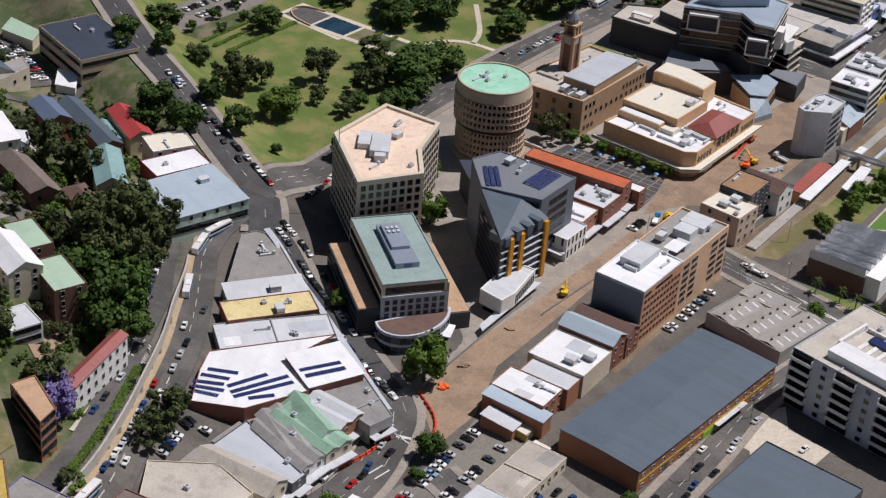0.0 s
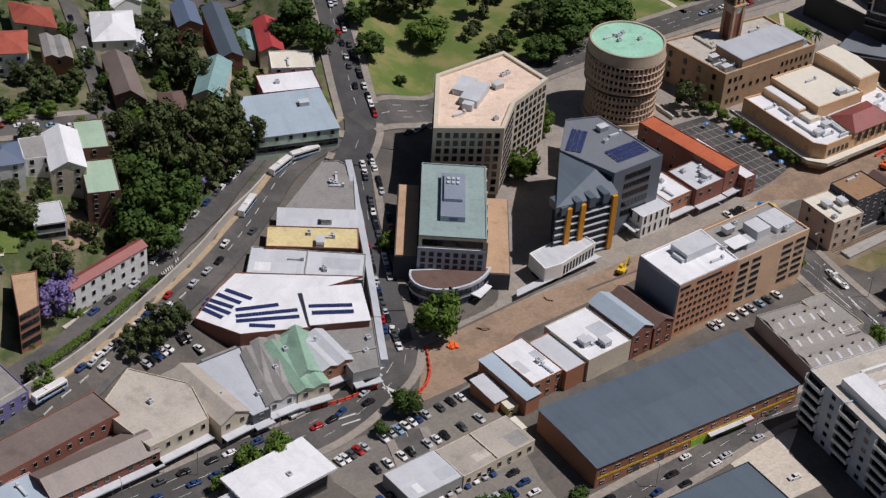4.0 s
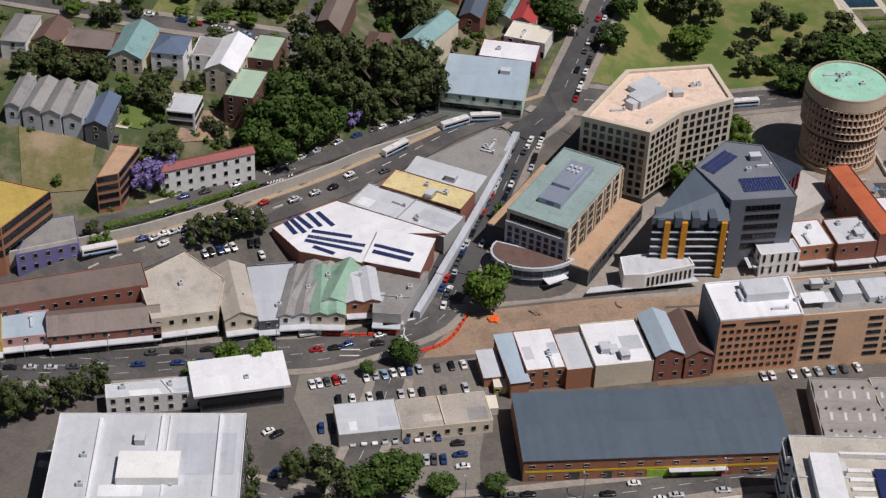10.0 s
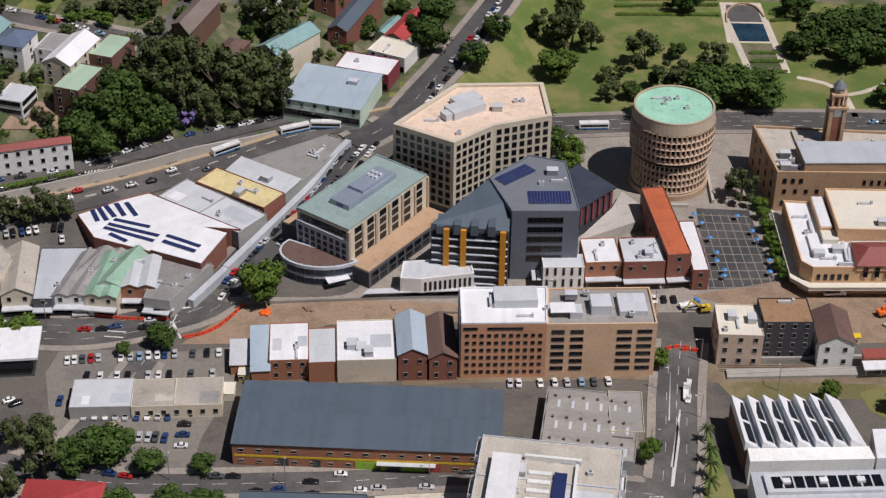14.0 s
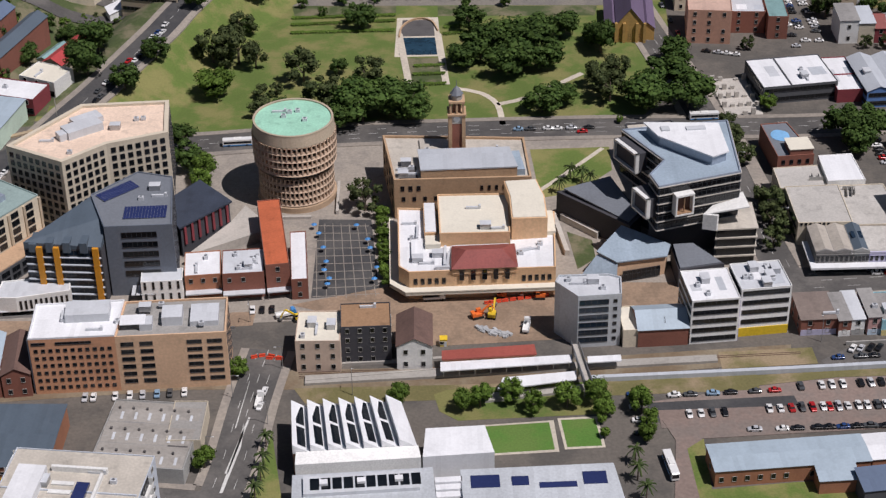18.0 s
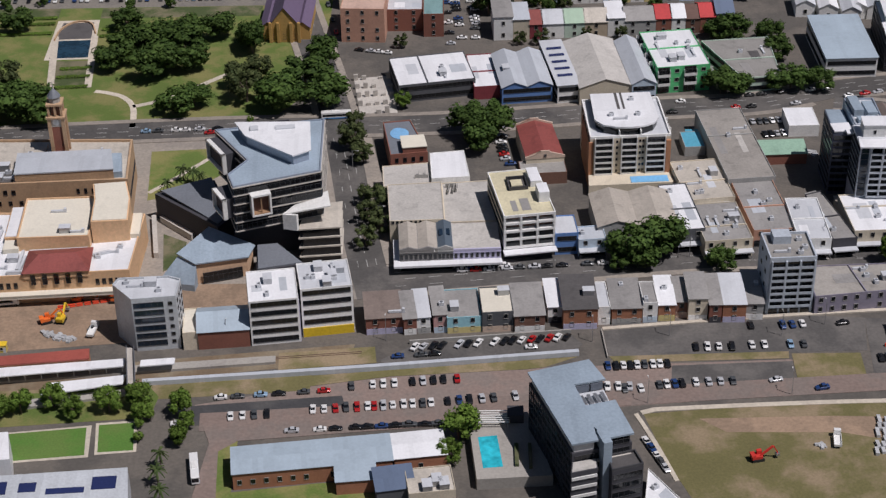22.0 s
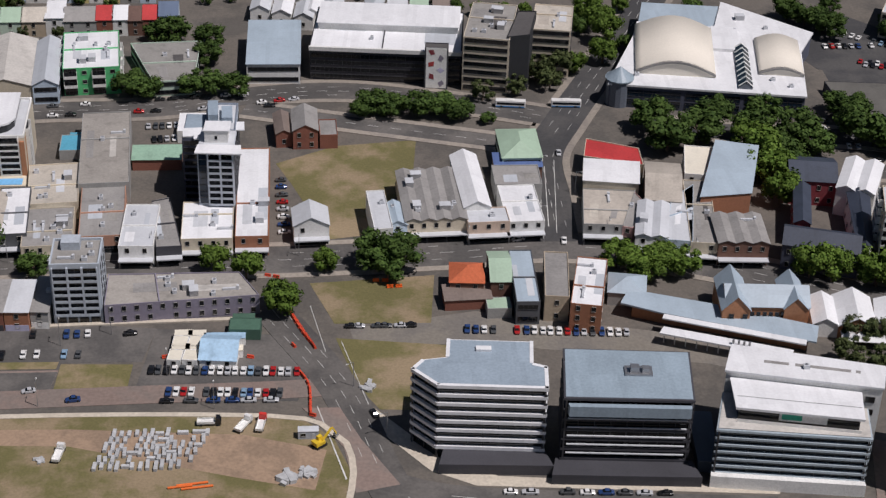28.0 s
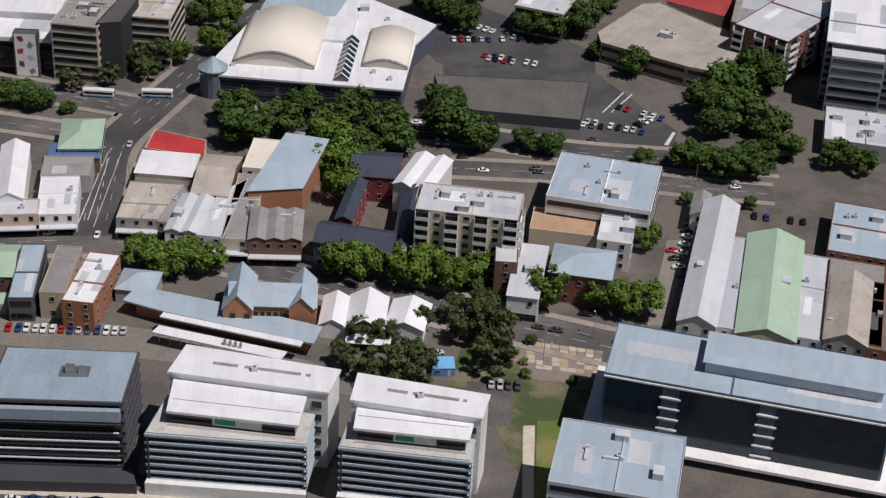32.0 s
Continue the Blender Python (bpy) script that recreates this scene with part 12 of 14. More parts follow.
# ---- parked and standing cars ----
car_row(-48.0, 202.0, -38.0, 232.0, 11, "nose", 0.85, 0.0)
car_row(-40.0, 195.0, -28.0, 228.0, 12, "nose", 0.8, 0.0)
car_row(60.0, 203.0, 196.0, 198.0, 46, "nose", 0.7, 0.0)
car_row(60.0, 212.0, 196.0, 206.0, 46, "nose", 0.6, 0.0)
car_row(268.0, 150.0, 266.0, 204.0, 18, "nose", 0.7, 0.0)
car_row(275.0, 160.0, 273.0, 204.0, 14, "nose", 0.7, 0.0)
car_row(390.6, -93.6, 435.4, -96.2, 20, "nose", 0.95, 0.0)
car_row(396.8, -105.1, 430.4, -107.1, 16, "nose", 0.95, 0.0)
car_row(397.5, -109.8, 427.9, -110.5, 6, "para", 0.95, 0.0)
car_row(302.4, -92.5, 321.4, -92.4, 9, "nose", 0.95, 0.0)
car_row(300.6, -103.4, 308.0, -103.8, 3, "nose", 0.95, 0.0)
car_row(317.3, -103.5, 324.4, -103.1, 4, "nose", 0.95, 0.0)
car_row(329.1, -102.8, 340.8, -102.9, 4, "nose", 0.80, 0.0)
car_row(340.4, -72.8, 352.0, -72.9, 3, "nose", 0.80, 0.0)
car_row(362.9, -73.5, 369.2, -73.2, 3, "nose", 0.95, 0.0)
car_row(332.1, -83.8, 343.6, -84.5, 4, "nose", 0.80, 0.0)
car_row(350.7, -84.0, 375.6, -84.8, 7, "nose", 0.75, 0.0)
car_at(382.8, -73.7, 10, 0.0)
car_at(392.4, -93.4, 10, 0.0)
car_at(368.2, -108.3, 10, 0.0)
car_at(354.5, -103.2, 10, 0.0)
car_row(490.6, -75.1, 541.7, -78.7, 20, "nose", 0.92, 0.0)
car_row(448.1, -72.0, 477.0, -72.3, 8, "para", 0.90, 0.0)
car_row(219.6, -97.8, 233.2, -97.2, 5, "nose", 0.95, 0.0)
car_row(239.0, -96.8, 249.1, -96.3, 4, "nose", 0.95, 0.0)
car_row(253.5, -96.2, 265.1, -95.5, 4, "nose", 0.70, 0.0)
car_row(177.4, -101.4, 211.3, -99.8, 6, "para", 0.90, 0.0)
car_row(178.6, -111.4, 193.1, -110.6, 5, "nose", 0.95, 0.0)
car_row(207.7, -109.4, 224.9, -108.7, 6, "nose", 0.95, 0.0)
car_row(226.7, -108.8, 244.9, -108.1, 7, "nose", 0.95, 0.0)
car_row(249.8, -107.7, 264.2, -106.8, 5, "nose", 0.95, 0.0)
car_row(271.2, -106.3, 273.3, -106.1, 1, "nose", 0.95, 0.0)
car_row(197.5, -119.6, 246.9, -118.8, 12, "para", 0.85, 0.0)
car_row(240.6, -78.2, 290.6, -75.8, 18, "diag", 0.95, 0.0)
car_row(229.9, -83.2, 290.0, -80.0, 11, "para", 0.60, 0.0)
car_row(303.0, -104.9, 309.3, -104.3, 3, "nose", 0.95, 0.0)
car_row(311.0, -104.9, 323.5, -104.3, 3, "nose", 0.90, 0.0)
car_row(309.4, -132.2, 313.0, -144.1, 5, "para", 0.95, 0.0)
car_row(-154.4, -88.9, -141.9, -86.6, 6, "nose", 0.95, 0.0)
car_row(-136.9, -86.8, -120.1, -84.3, 7, "nose", 0.90, 0.0)
car_row(-113.7, -83.8, -105.4, -83.1, 3, "nose", 0.95, 0.0)
car_row(-146.6, -97.1, -142.1, -96.9, 2, "nose", 0.95, 0.0)
car_row(-136.8, -96.5, -106.3, -94.4, 10, "nose", 0.80, 0.0)
car_row(-143.6, -116.6, -117.4, -115.9, 9, "nose", 0.90, 0.0)
car_row(-124.9, -126.2, -117.2, -126.4, 4, "nose", 0.95, 0.0)
car_row(-152.8, -109.6, -149.3, -109.7, 2, "nose", 0.95, 0.0)
car_row(-111.9, -115.2, -111.6, -129.7, 4, "side", 0.80, 0.0)
car_row(-151.3, -140.0, -125.9, -144.3, 5, "para", 0.90, 0.0)
car_row(-118.5, -167.7, -102.4, -166.3, 7, "nose", 0.80, 0.0)
car_row(-166.7, -156.5, -167.6, -168.0, 4, "para", 0.95, 0.0)
car_at(-167.6, -128.2, 60, 0.0)
car_at(-168.6, -109.8, 30, 0.0)
car_at(-166.2, -111.2, 30, 0.0)
car_at(-99.1, -143.8, 2, 0.0)
car_at(-94.0, -143.5, 2, 0.0)
car_at(-86.6, -150.2, 2, 0.0)
car_at(-79.9, -149.2, 2, 0.0)
car_at(-70.5, -145.3, 0, 0.0)
car_at(-69.9, -150.7, 0, 0.0)
car_at(-55.6, -148.6, 0, 0.0)
car_at(-50.4, -147.5, 0, 0.0)
car_at(-61.9, -141.6, 0, 0.0)
car_at(-36.0, -146.7, 0, 0.0)
car_at(-24.2, -139.5, 0, 0.0)
car_at(-51.1, -156.0, -5, 0.0)
car_at(-52.6, -165.4, -5, 0.0)
car_at(-38.7, -165.7, -5, 0.0)
car_row(-13.1, -96.6, -7.7, -96.5, 3, "nose", 0.95, 0.0)
car_row(-0.5, -96.2, 25.6, -94.3, 7, "nose", 0.90, 0.0)
car_at(47.2, -95.0, 80, 0.0)
car_at(46.3, -102.9, 80, 0.0)
car_row(36.7, -49.3, 46.7, -48.9, 4, "nose", 0.95, 0.0)
car_row(165.4, -100.4, 165.9, -120.4, 4, "side", 0.90, 0.0)
car_at(133.2, -60.3, 60, 0.0)
car_at(134.1, -61.3, 60, 0.0)
car_row(658.8, 130.9, 682.4, 131.2, 9, "nose", 0.70, 0.0)
car_row(667.1, 118.8, 696.0, 107.2, 10, "nose", 0.70, 0.0)
car_row(707.4, 58.9, 726.8, 50.8, 8, "nose", 0.80, 0.0)
car_row(721.4, 71.0, 736.5, 61.8, 6, "nose", 0.70, 0.0)
car_row(725.4, -35.0, 735.9, -9.1, 6, "side", 0.90, 0.0)
car_row(756.4, -11.1, 772.7, -15.0, 5, "nose", 0.60, 0.0)
car_row(728.1, -26.0, 733.7, -12.9, 4, "side", 0.80, 0.0)
car_row(-70.6, 37.0, -100.6, -29.5, 26, "paral", 0.80, 0.0)
car_row(-100.6, -29.5, -108.0, -51.5, 8, "paral", 0.80, 0.0)
car_row(-60.0, 39.6, -73.1, 6.2, 14, "paral", 0.60, 0.0)
car_row(-71.9, 8.0, -105.1, -43.2, 14, "paral", 0.50, 0.0)
car_row(-64.7, 38.2, -90.5, -19.2, 24, "paral", 0.70, 0.0)
car_row(-107.9, -43.0, -71.1, 36.3, 20, "paral", 0.75, 0.0)
car_row(-43.4, 62.7, -12.2, 143.2, 26, "paral", 0.80, 0.0)
car_row(-44.6, 70.2, -11.9, 148.9, 18, "paral", 0.50, 0.0)
car_row(-32.4, 233.7, -41.4, 198.5, 9, "nose", 0.80, 0.0)
car_row(-34.4, 51.2, -4.7, 61.2, 8, "paral", 0.85, 0.0)
car_row(-162.8, 13.2, -87.5, 69.2, 22, "paral", 0.90, 0.0)
car_row(-207.9, -26.6, -130.3, 19.1, 16, "paral", 0.55, 0.0)
car_row(-207.8, -30.1, -122.0, 20.2, 14, "paral", 0.40, 0.0)
car_row(-198.9, -14.9, -166.6, 3.1, 5, "paral", 0.70, 0.0)
car_row(-188.0, -74.5, -131.7, -70.4, 9, "paral", 0.60, 0.0)
car_row(-234.9, -74.1, -182.8, -75.3, 9, "paral", 0.80, 0.0)
car_row(-253.7, -72.6, -236.6, -73.9, 4, "paral", 0.90, 0.0)
car_row(-212.3, -69.5, -171.4, -68.7, 6, "paral", 0.40, 0.0)
car_row(-142.6, -70.2, -131.0, -66.2, 2, "paral", 0.95, 0.0)
car_row(-207.4, -24.5, -194.1, -18.8, 3, "paral", 0.80, 0.0)
car_row(-187.0, -26.8, -176.9, -22.9, 5, "nose", 0.90, 0.0)
car_row(-171.2, -20.6, -168.9, -20.3, 2, "nose", 0.95, 0.0)
car_row(-184.1, -20.1, -181.3, -19.5, 2, "nose", 0.95, 0.0)
car_row(-167.4, -25.6, -163.6, -24.8, 1, "nose", 0.95, 0.0)
car_row(259.3, -33.8, 306.8, -32.5, 11, "paral", 0.85, 0.0)
car_row(228.8, -50.6, 246.4, -48.0, 3, "paral", 0.60, 0.0)
car_row(138.2, 74.6, 165.3, 75.0, 6, "paral", 0.80, 0.0)
car_row(143.0, 70.6, 163.2, 71.9, 3, "paral", 0.70, 0.0)
car_row(317.0, 73.3, 425.6, 81.7, 18, "paral", 0.50, 0.0)
car_row(326.7, 81.5, 415.9, 91.8, 14, "paral", 0.40, 0.0)
car_row(303.9, -31.2, 256.8, -32.0, 10, "paral", 0.80, 0.0)
car_row(404.4, -25.8, 380.1, -26.8, 5, "paral", 0.60, 0.0)
car_row(430.2, 22.7, 431.6, -13.6, 8, "side", 0.90, 0.0)
car_row(382.3, 54.9, 397.1, 56.7, 7, "nose", 0.95, 0.0)
car_row(379.4, 65.6, 397.7, 66.8, 8, "nose", 0.90, 0.0)
car_row(278.3, 56.1, 279.1, 42.8, 5, "side", 0.90, 0.0)
car_row(422.4, 84.5, 436.2, 87.3, 3, "paral", 0.95, 0.0)
car_row(391.0, -26.2, 406.6, -26.3, 4, "paral", 0.80, 0.0)
car_row(512.9, -20.9, 515.0, -20.3, 1, "paral", 0.95, 0.0)
car_row(529.0, -21.8, 535.1, 39.6, 3, "paral", 0.50, 0.0)
car_row(524.8, -23.6, 490.9, -26.8, 3, "paral", 0.50, 0.0)
car_row(665.7, -76.7, 681.3, -81.7, 4, "paral", 0.80, 0.0)
car_row(674.5, -68.8, 692.5, -72.4, 4, "paral", 0.60, 0.0)
car_row(629.1, -35.7, 635.6, -37.6, 2, "paral", 0.95, 0.0)
car_row(652.9, -108.3, 660.9, -109.3, 4, "nose", 0.95, 0.0)
car_row(638.0, -91.7, 639.0, -97.7, 2, "side", 0.95, 0.0)
car_at(649.1, -100.9, 10, 0.0)
car_at(695.9, -86.7, 10, 0.0)
car_row(722.6, -33.4, 723.2, -54.6, 5, "side", 0.90, 0.0)
car_row(705.4, 56.6, 721.3, 52.9, 6, "nose", 0.90, 0.0)
car_row(726.6, 56.5, 733.7, 63.4, 4, "nose", 0.90, 0.0)
car_row(665.4, 148.1, 689.8, 131.6, 10, "nose", 0.80, 0.0)
car_row(668.3, 115.4, 684.0, 110.2, 6, "nose", 0.70, 0.0)
car_row(653.3, 21.8, 692.9, 19.5, 5, "paral", 0.50, 0.0)
car_row(680.9, 48.5, 719.2, 43.0, 4, "paral", 0.50, 0.0)
car_row(753.9, 8.7, 754.7, -11.2, 5, "side", 0.70, 0.0)
car_row(-225.2, 14.4, -215.9, 14.0, 3, "nose", 0.90, 27.0)
car_row(-210.5, 84.7, -163.5, 74.7, 9, "paral", 0.70, 31.0)
car_row(-137.6, 112.8, -128.7, 147.3, 5, "paral", 0.70, 24.0)
car_row(-175.0, 3.2, -192.9, -4.5, 4, "paral", 0.70, 11.0)
car_row(262.4, 207.1, 262.9, 144.5, 7, "side", 0.80, 0.0)
car_row(275.1, 178.2, 273.9, 149.4, 4, "side", 0.80, 0.0)
car_row(223.2, 141.2, 236.4, 137.2, 4, "paral", 0.90, 0.0)
car_row(209.3, 187.8, 213.1, 158.4, 3, "paral", 0.80, 0.0)
car_row(278.6, 67.8, 280.8, 38.7, 5, "side", 0.95, 0.0)
car_row(632.8, 45.5, 651.8, 42.4, 7, "nose", 0.90, 0.0)
car_row(634.7, 54.0, 646.6, 53.1, 3, "nose", 0.80, 0.0)
car_at(641.5, 57.6, 5, 0.0)
car_at(643.4, 63.1, 5, 0.0)
car_at(682.3, 46.7, 5, 0.0)
car_at(707.1, 45.7, 5, 0.0)
car_at(682.9, 22.5, 5, 0.0)
car_at(656.7, 31.1, 5, 0.0)
car_row(495.9, -156.4, 540.7, -158.9, 9, "paral", 0.80, 0.0)
car_at(458.7, -118.4, 110, 0.0)

finish_cars()

# ---- street works, vehicles and small fittings ----
surface("paint_orange", (0.75, 0.16, 0.03), 0.45)
surface("paint_red", (0.55, 0.04, 0.03), 0.45)
surface("paint_yellow", (0.70, 0.48, 0.03), 0.45)
surface("paint_blue", (0.06, 0.24, 0.55), 0.45)
surface("block_grey", (0.42, 0.43, 0.44), 0.9, var=0.25)
surface("tile_tan", (0.40, 0.30, 0.19), 0.9)
surface("tile_mauve", (0.24, 0.19, 0.18), 0.9)
surface("tile_pale", (0.48, 0.42, 0.34), 0.9)
ONE = {}


def shared(key, name, boxes, mats):
    """A mesh of touching boxes, made once and used again."""
    if key not in ONE:
        bm = bmesh.new()
        for b in boxes:
            add_box(bm, *b[:6], b[6] if len(b) > 6 else 0)
        ONE[key] = mesh_of(name, bm, mats)
    return ONE[key]


def spot(x, y, ang=0.0, lift=0.16):
    return Matrix.Translation((x, y, terr(x, y) + lift + (0.4 if terr(x, y) > 0.5 else 0.0))) @ Matrix.Rotation(radians(ang), 4, "Z")


def barrier_line(pts, mat="red_plastic"):
    root = thing("barrier_line", ("red" if mat == "red_plastic" else "orange") + " plastic road-works barriers standing end to end", "barrier", spot(*pts[0]))
    inv = root.matrix_world.inverted()
    for (p, n), (q, _) in zip(sample(pts, 2.2), sample(pts, 2.2)[1:]):
        a = math.degrees(math.atan2(q.y - p.y, q.x - p.x))
        me = shared(("barrier", mat), "barrier", [(-1.08, 1.08, -0.45, 0.45, 0, 0.25), (-1.08, 1.08, -0.25, 0.25, 0.25, 1.0)], [mat])
        part("barrier", me, root, inv @ spot((p.x + q.x) / 2, (p.y + q.y) / 2, a))


def low_wall(name, label, pts, h, t, mat, step=6.0):
    line = sample(pts, step)
    bm = bmesh.new()
    strip(bm, line, -t / 2, t / 2, h, thick=h + 0.3)
    tagged(new(name, mesh_of(name, bm, mat)), label, "wall", kind="structure")


def bus(x, y, ang, mat, label):
    root = thing("bus", label, "bus", spot(x, y, ang), "buses in the streets")
    bm = bmesh.new()
    loft(bm, [(-6.0, 1.15, 0.45, 2.9), (-5.8, 1.25, 0.35, 3.05), (5.7, 1.25, 0.35, 3.05), (6.0, 1.12, 0.45, 2.85)])
    part("body", (bm, mat), root)
    part("window_band", shared("bus_glass", "window_band", [(-5.4, 5.5, -1.28, 1.28, 1.35, 2.3)], ["glass"]), root)
    part("windscreen", shared("bus_screen", "windscreen", [(5.9, 6.04, -1.05, 1.05, 1.2, 2.6)], ["glass"]), root)
    part("skirt", shared("bus_skirt", "skirt", [(-5.7, 5.6, -1.27, 1.27, 0.35, 0.85)], ["paint_blue"]), root)
    part("roof_unit", shared("bus_unit", "roof_unit", [(-1.5, 1.5, -0.8, 0.8, 3.0, 3.3)], ["frame_white"]), root)
    for wx in (-3.6, 3.7):
        for s in (-1, 1):
            part("wheel", CARS["white"][3], root, Matrix.Translation((wx, s * 1.12, 0.48)) @ Matrix.Rotation(math.pi / 2, 4, "X") @ Matrix.Scale(1.5, 4))


def excavator(x, y, ang, mat, label):
    root = thing("excavator", label, "excavator", spot(x, y, ang, 0.1), "machines of the street works")
    for s in (-1, 1):
        part("track", shared("track", "track", [(-1.9, 1.9, -0.3, 0.3, 0, 0.8), (-1.6, 1.6, -0.3, 0.3, 0.8, 0.95)], ["tyre"]), root, Matrix.Translation((0, s * 1.1, 0)))
    part("house", shared(("exc", mat), "house", [(-2.0, 1.3, -1.25, 1.25, 0.9, 1.9), (-2.2, -0.9, -1.2, 1.2, 1.9, 2.4)], [mat]), root)
    cab = part("cab", shared(("cab", mat), "cab", [(-0.2, 1.3, 0.1, 1.2, 1.9, 3.1)], [mat]), root)
    part("window", shared("cab_glass", "window", [(-0.1, 1.34, 0.2, 1.23, 2.1, 2.95)], ["glass"]), cab)
    part("boom", shared(("boom", mat), "boom", [(0, 4.6, -0.28, 0.28, 0, 0.55)], [mat]), root, Matrix.Translation((1.0, -0.4, 1.6)) @ Matrix.Rotation(radians(-38), 4, "Y"))
    part("arm", shared(("arm", mat), "arm", [(0, 3.4, -0.2, 0.2, 0, 0.4)], [mat]), root, Matrix.Translation((4.5, -0.4, 4.5)) @ Matrix.Rotation(radians(62), 4, "Y"))
    part("bucket", shared("bucket", "bucket", [(-0.6, 0.6, -0.6, 0.6, 0, 0.8)], ["steel"]), root, Matrix.Translation((6.1, -0.4, 0.9)))


def truck(x, y, ang, mat, label):
    root = thing("truck", label, "truck", spot(x, y, ang), "trucks of the works and streets")
    part("cab", shared(("tcab", mat), "cab", [(2.0, 3.6, -1.1, 1.1, 0.5, 2.0), (2.0, 3.2, -1.05, 1.05, 2.0, 2.7)], [mat]), root)
    part("windscreen", shared("tscreen", "windscreen", [(3.15, 3.3, -0.95, 0.95, 1.9, 2.5)], ["glass"]), root)
    part("tray", shared("tray", "tray", [(-3.6, 1.8, -1.15, 1.15, 0.8, 1.0), (-3.6, -3.5, -1.15, 1.15, 1.0, 1.6), (-3.5, 1.8, -1.15, -1.05, 1.0, 1.6), (-3.5, 1.8, 1.05, 1.15, 1.0, 1.6)], ["frame_white"]), root)
    for wx in (-2.3, 2.6):
        for s in (-1, 1):
            part("wheel", CARS["white"][3], root, Matrix.Translation((wx, s * 1.0, 0.45)) @ Matrix.Rotation(math.pi / 2, 4, "X") @ Matrix.Scale(1.4, 4))


def site_hut(x, y, ang, w, d, wall, roof, label):
    root = thing("site_hut", label, "site hut", spot(x, y, ang, 0.1), "huts of the works")
    bm = bmesh.new()
    add_box(bm, -w / 2, w / 2, -d / 2, d / 2, 0, 2.7)
    part("wall", (bm, wall), root)
    bm = bmesh.new()
    add_box(bm, -w / 2 - 0.1, w / 2 + 0.1, -d / 2 - 0.1, d / 2 + 0.1, 2.7, 2.9)
    part("roof", (bm, roof), root)
    part("window", window_mesh(1.4, 1.0), root, Matrix.Translation((-w / 4, -d / 2, 1.1)))
    bm = bmesh.new()
    add_box(bm, -0.45, 0.45, -0.06, 0.05, 0, 2.1)
    part("door", (bm, "r_light"), root, Matrix.Translation((w / 4, -d / 2, 0)))


def heap(x, y, r, mat, name, label):
    rng = random.Random(int(x * 3 + y))
    bm = bmesh.new()
    for i in range(12):
        a, d = rng.random() * 6.28, rng.random() * r * 0.7
        s = r * rng.uniform(0.25, 0.5)
        m = Matrix.Translation((d * math.cos(a), d * math.sin(a), s * 0.25)) @ Matrix.Rotation(rng.random() * 3, 4, "Z") @ Matrix.Rotation(rng.uniform(-0.3, 0.3), 4, "X")
        add_box(bm, -s, s, -s * 0.5, s * 0.5, -s * 0.35, s * 0.35, 0, m)
    ob = new(name, mesh_of(name, bm, mat))
    ob.matrix_world = spot(x, y, 0, 0.1)
    tagged(ob, label, "pile", kind="stuff")


def lamp_post(x, y, ang):
    root = thing("street_lamp", "grey steel street lamp on the footpath", "street lamp", spot(x, y, ang, 0.2), "lamps along the streets")
    part("pole", shared("pole", "pole", [(-0.09, 0.09, -0.09, 0.09, 0, 9.0)], ["steel"]), root)
    part("arm", shared("larm", "arm", [(0, 2.2, -0.05, 0.05, 8.9, 9.0)], ["steel"]), root)
    part("lamp_head", shared("lhead", "lamp_head", [(1.7, 2.5, -0.17, 0.17, 8.75, 8.9)], ["frame_white"]), root)


def umbrella(x, y):
    root = thing("umbrella", "bright blue market umbrella on the dark square", "umbrella", spot(x, y, 0, 0.05), "umbrellas on the square")
    part("pole", shared("upole", "pole", [(-0.05, 0.05, -0.05, 0.05, 0, 2.4)], ["steel"]), root)
    if "canopy" not in ONE:
        bm = bmesh.new()
        add_tube(bm, 1.05, 2.2, 2.7, 8, 0, 0.1)
        ONE["canopy"] = mesh_of("canopy", bm, "paint_blue")
    part("canopy", ONE["canopy"], root)


def pallet_block(x, y, ang, w):
    ob = new("block_pallet", shared(("pallet", round(w, 1)), "block_pallet", [(-w / 2, w / 2, -0.55, 0.55, 0.12, 1.0), (-w / 2, w / 2, -0.5, 0.5, 0, 0.12)], ["block_grey"]))
    ob.matrix_world = spot(x, y, ang, 0.08)
    tagged(ob, "pallet of grey concrete blocks on the grass", "pallet", "pallets on the grass site")


def pipe(x, y, ang, ln):
    bm = bmesh.new()
    add_tube(bm, 0.35, -ln / 2, ln / 2, 10)
    ob = new("pipe", mesh_of("pipe", bm, "paint_orange"))
    ob.matrix_world = spot(x, y, ang, 0.45) @ Matrix.Rotation(math.pi / 2, 4, "Y")
    tagged(ob, "long orange plastic pipe lying on the ground", "pipe", "pipes on the grass site")


def solar_row(x0, y0, x1, y1, z):
    ln = math.hypot(x1 - x0, y1 - y0)
    root = thing("solar_array", "row of dark blue solar panels on a white roof", "solar panels", Matrix.Translation(((x0 + x1) / 2, (y0 + y1) / 2, z)) @ Matrix.Rotation(math.atan2(y1 - y0, x1 - x0), 4, "Z"), "solar rows on the store roof")
    n = max(2, round(ln / 1.05))
    for i in range(n):
        part("panel", shared("panel", "panel", [(-0.5, 0.5, -0.9, 0.9, 0.25, 0.31)], ["solar"]), root, Matrix.Translation(((i + 0.5) * ln / n - ln / 2, 0, 0)))


def paint_quad(name, label, quads, mat="line_paint", lift=0.19):
    bm = bmesh.new()
    for pts in quads:
        hi = [bm.verts.new((x, y, terr(x, y) + lift + (0.42 if terr(x, y) > 0.5 else 0.0))) for x, y in pts]
        bm.faces.new(hi)
    tagged(new(name, mesh_of(name, bm, mat)), label, "road marking", kind="stuff")


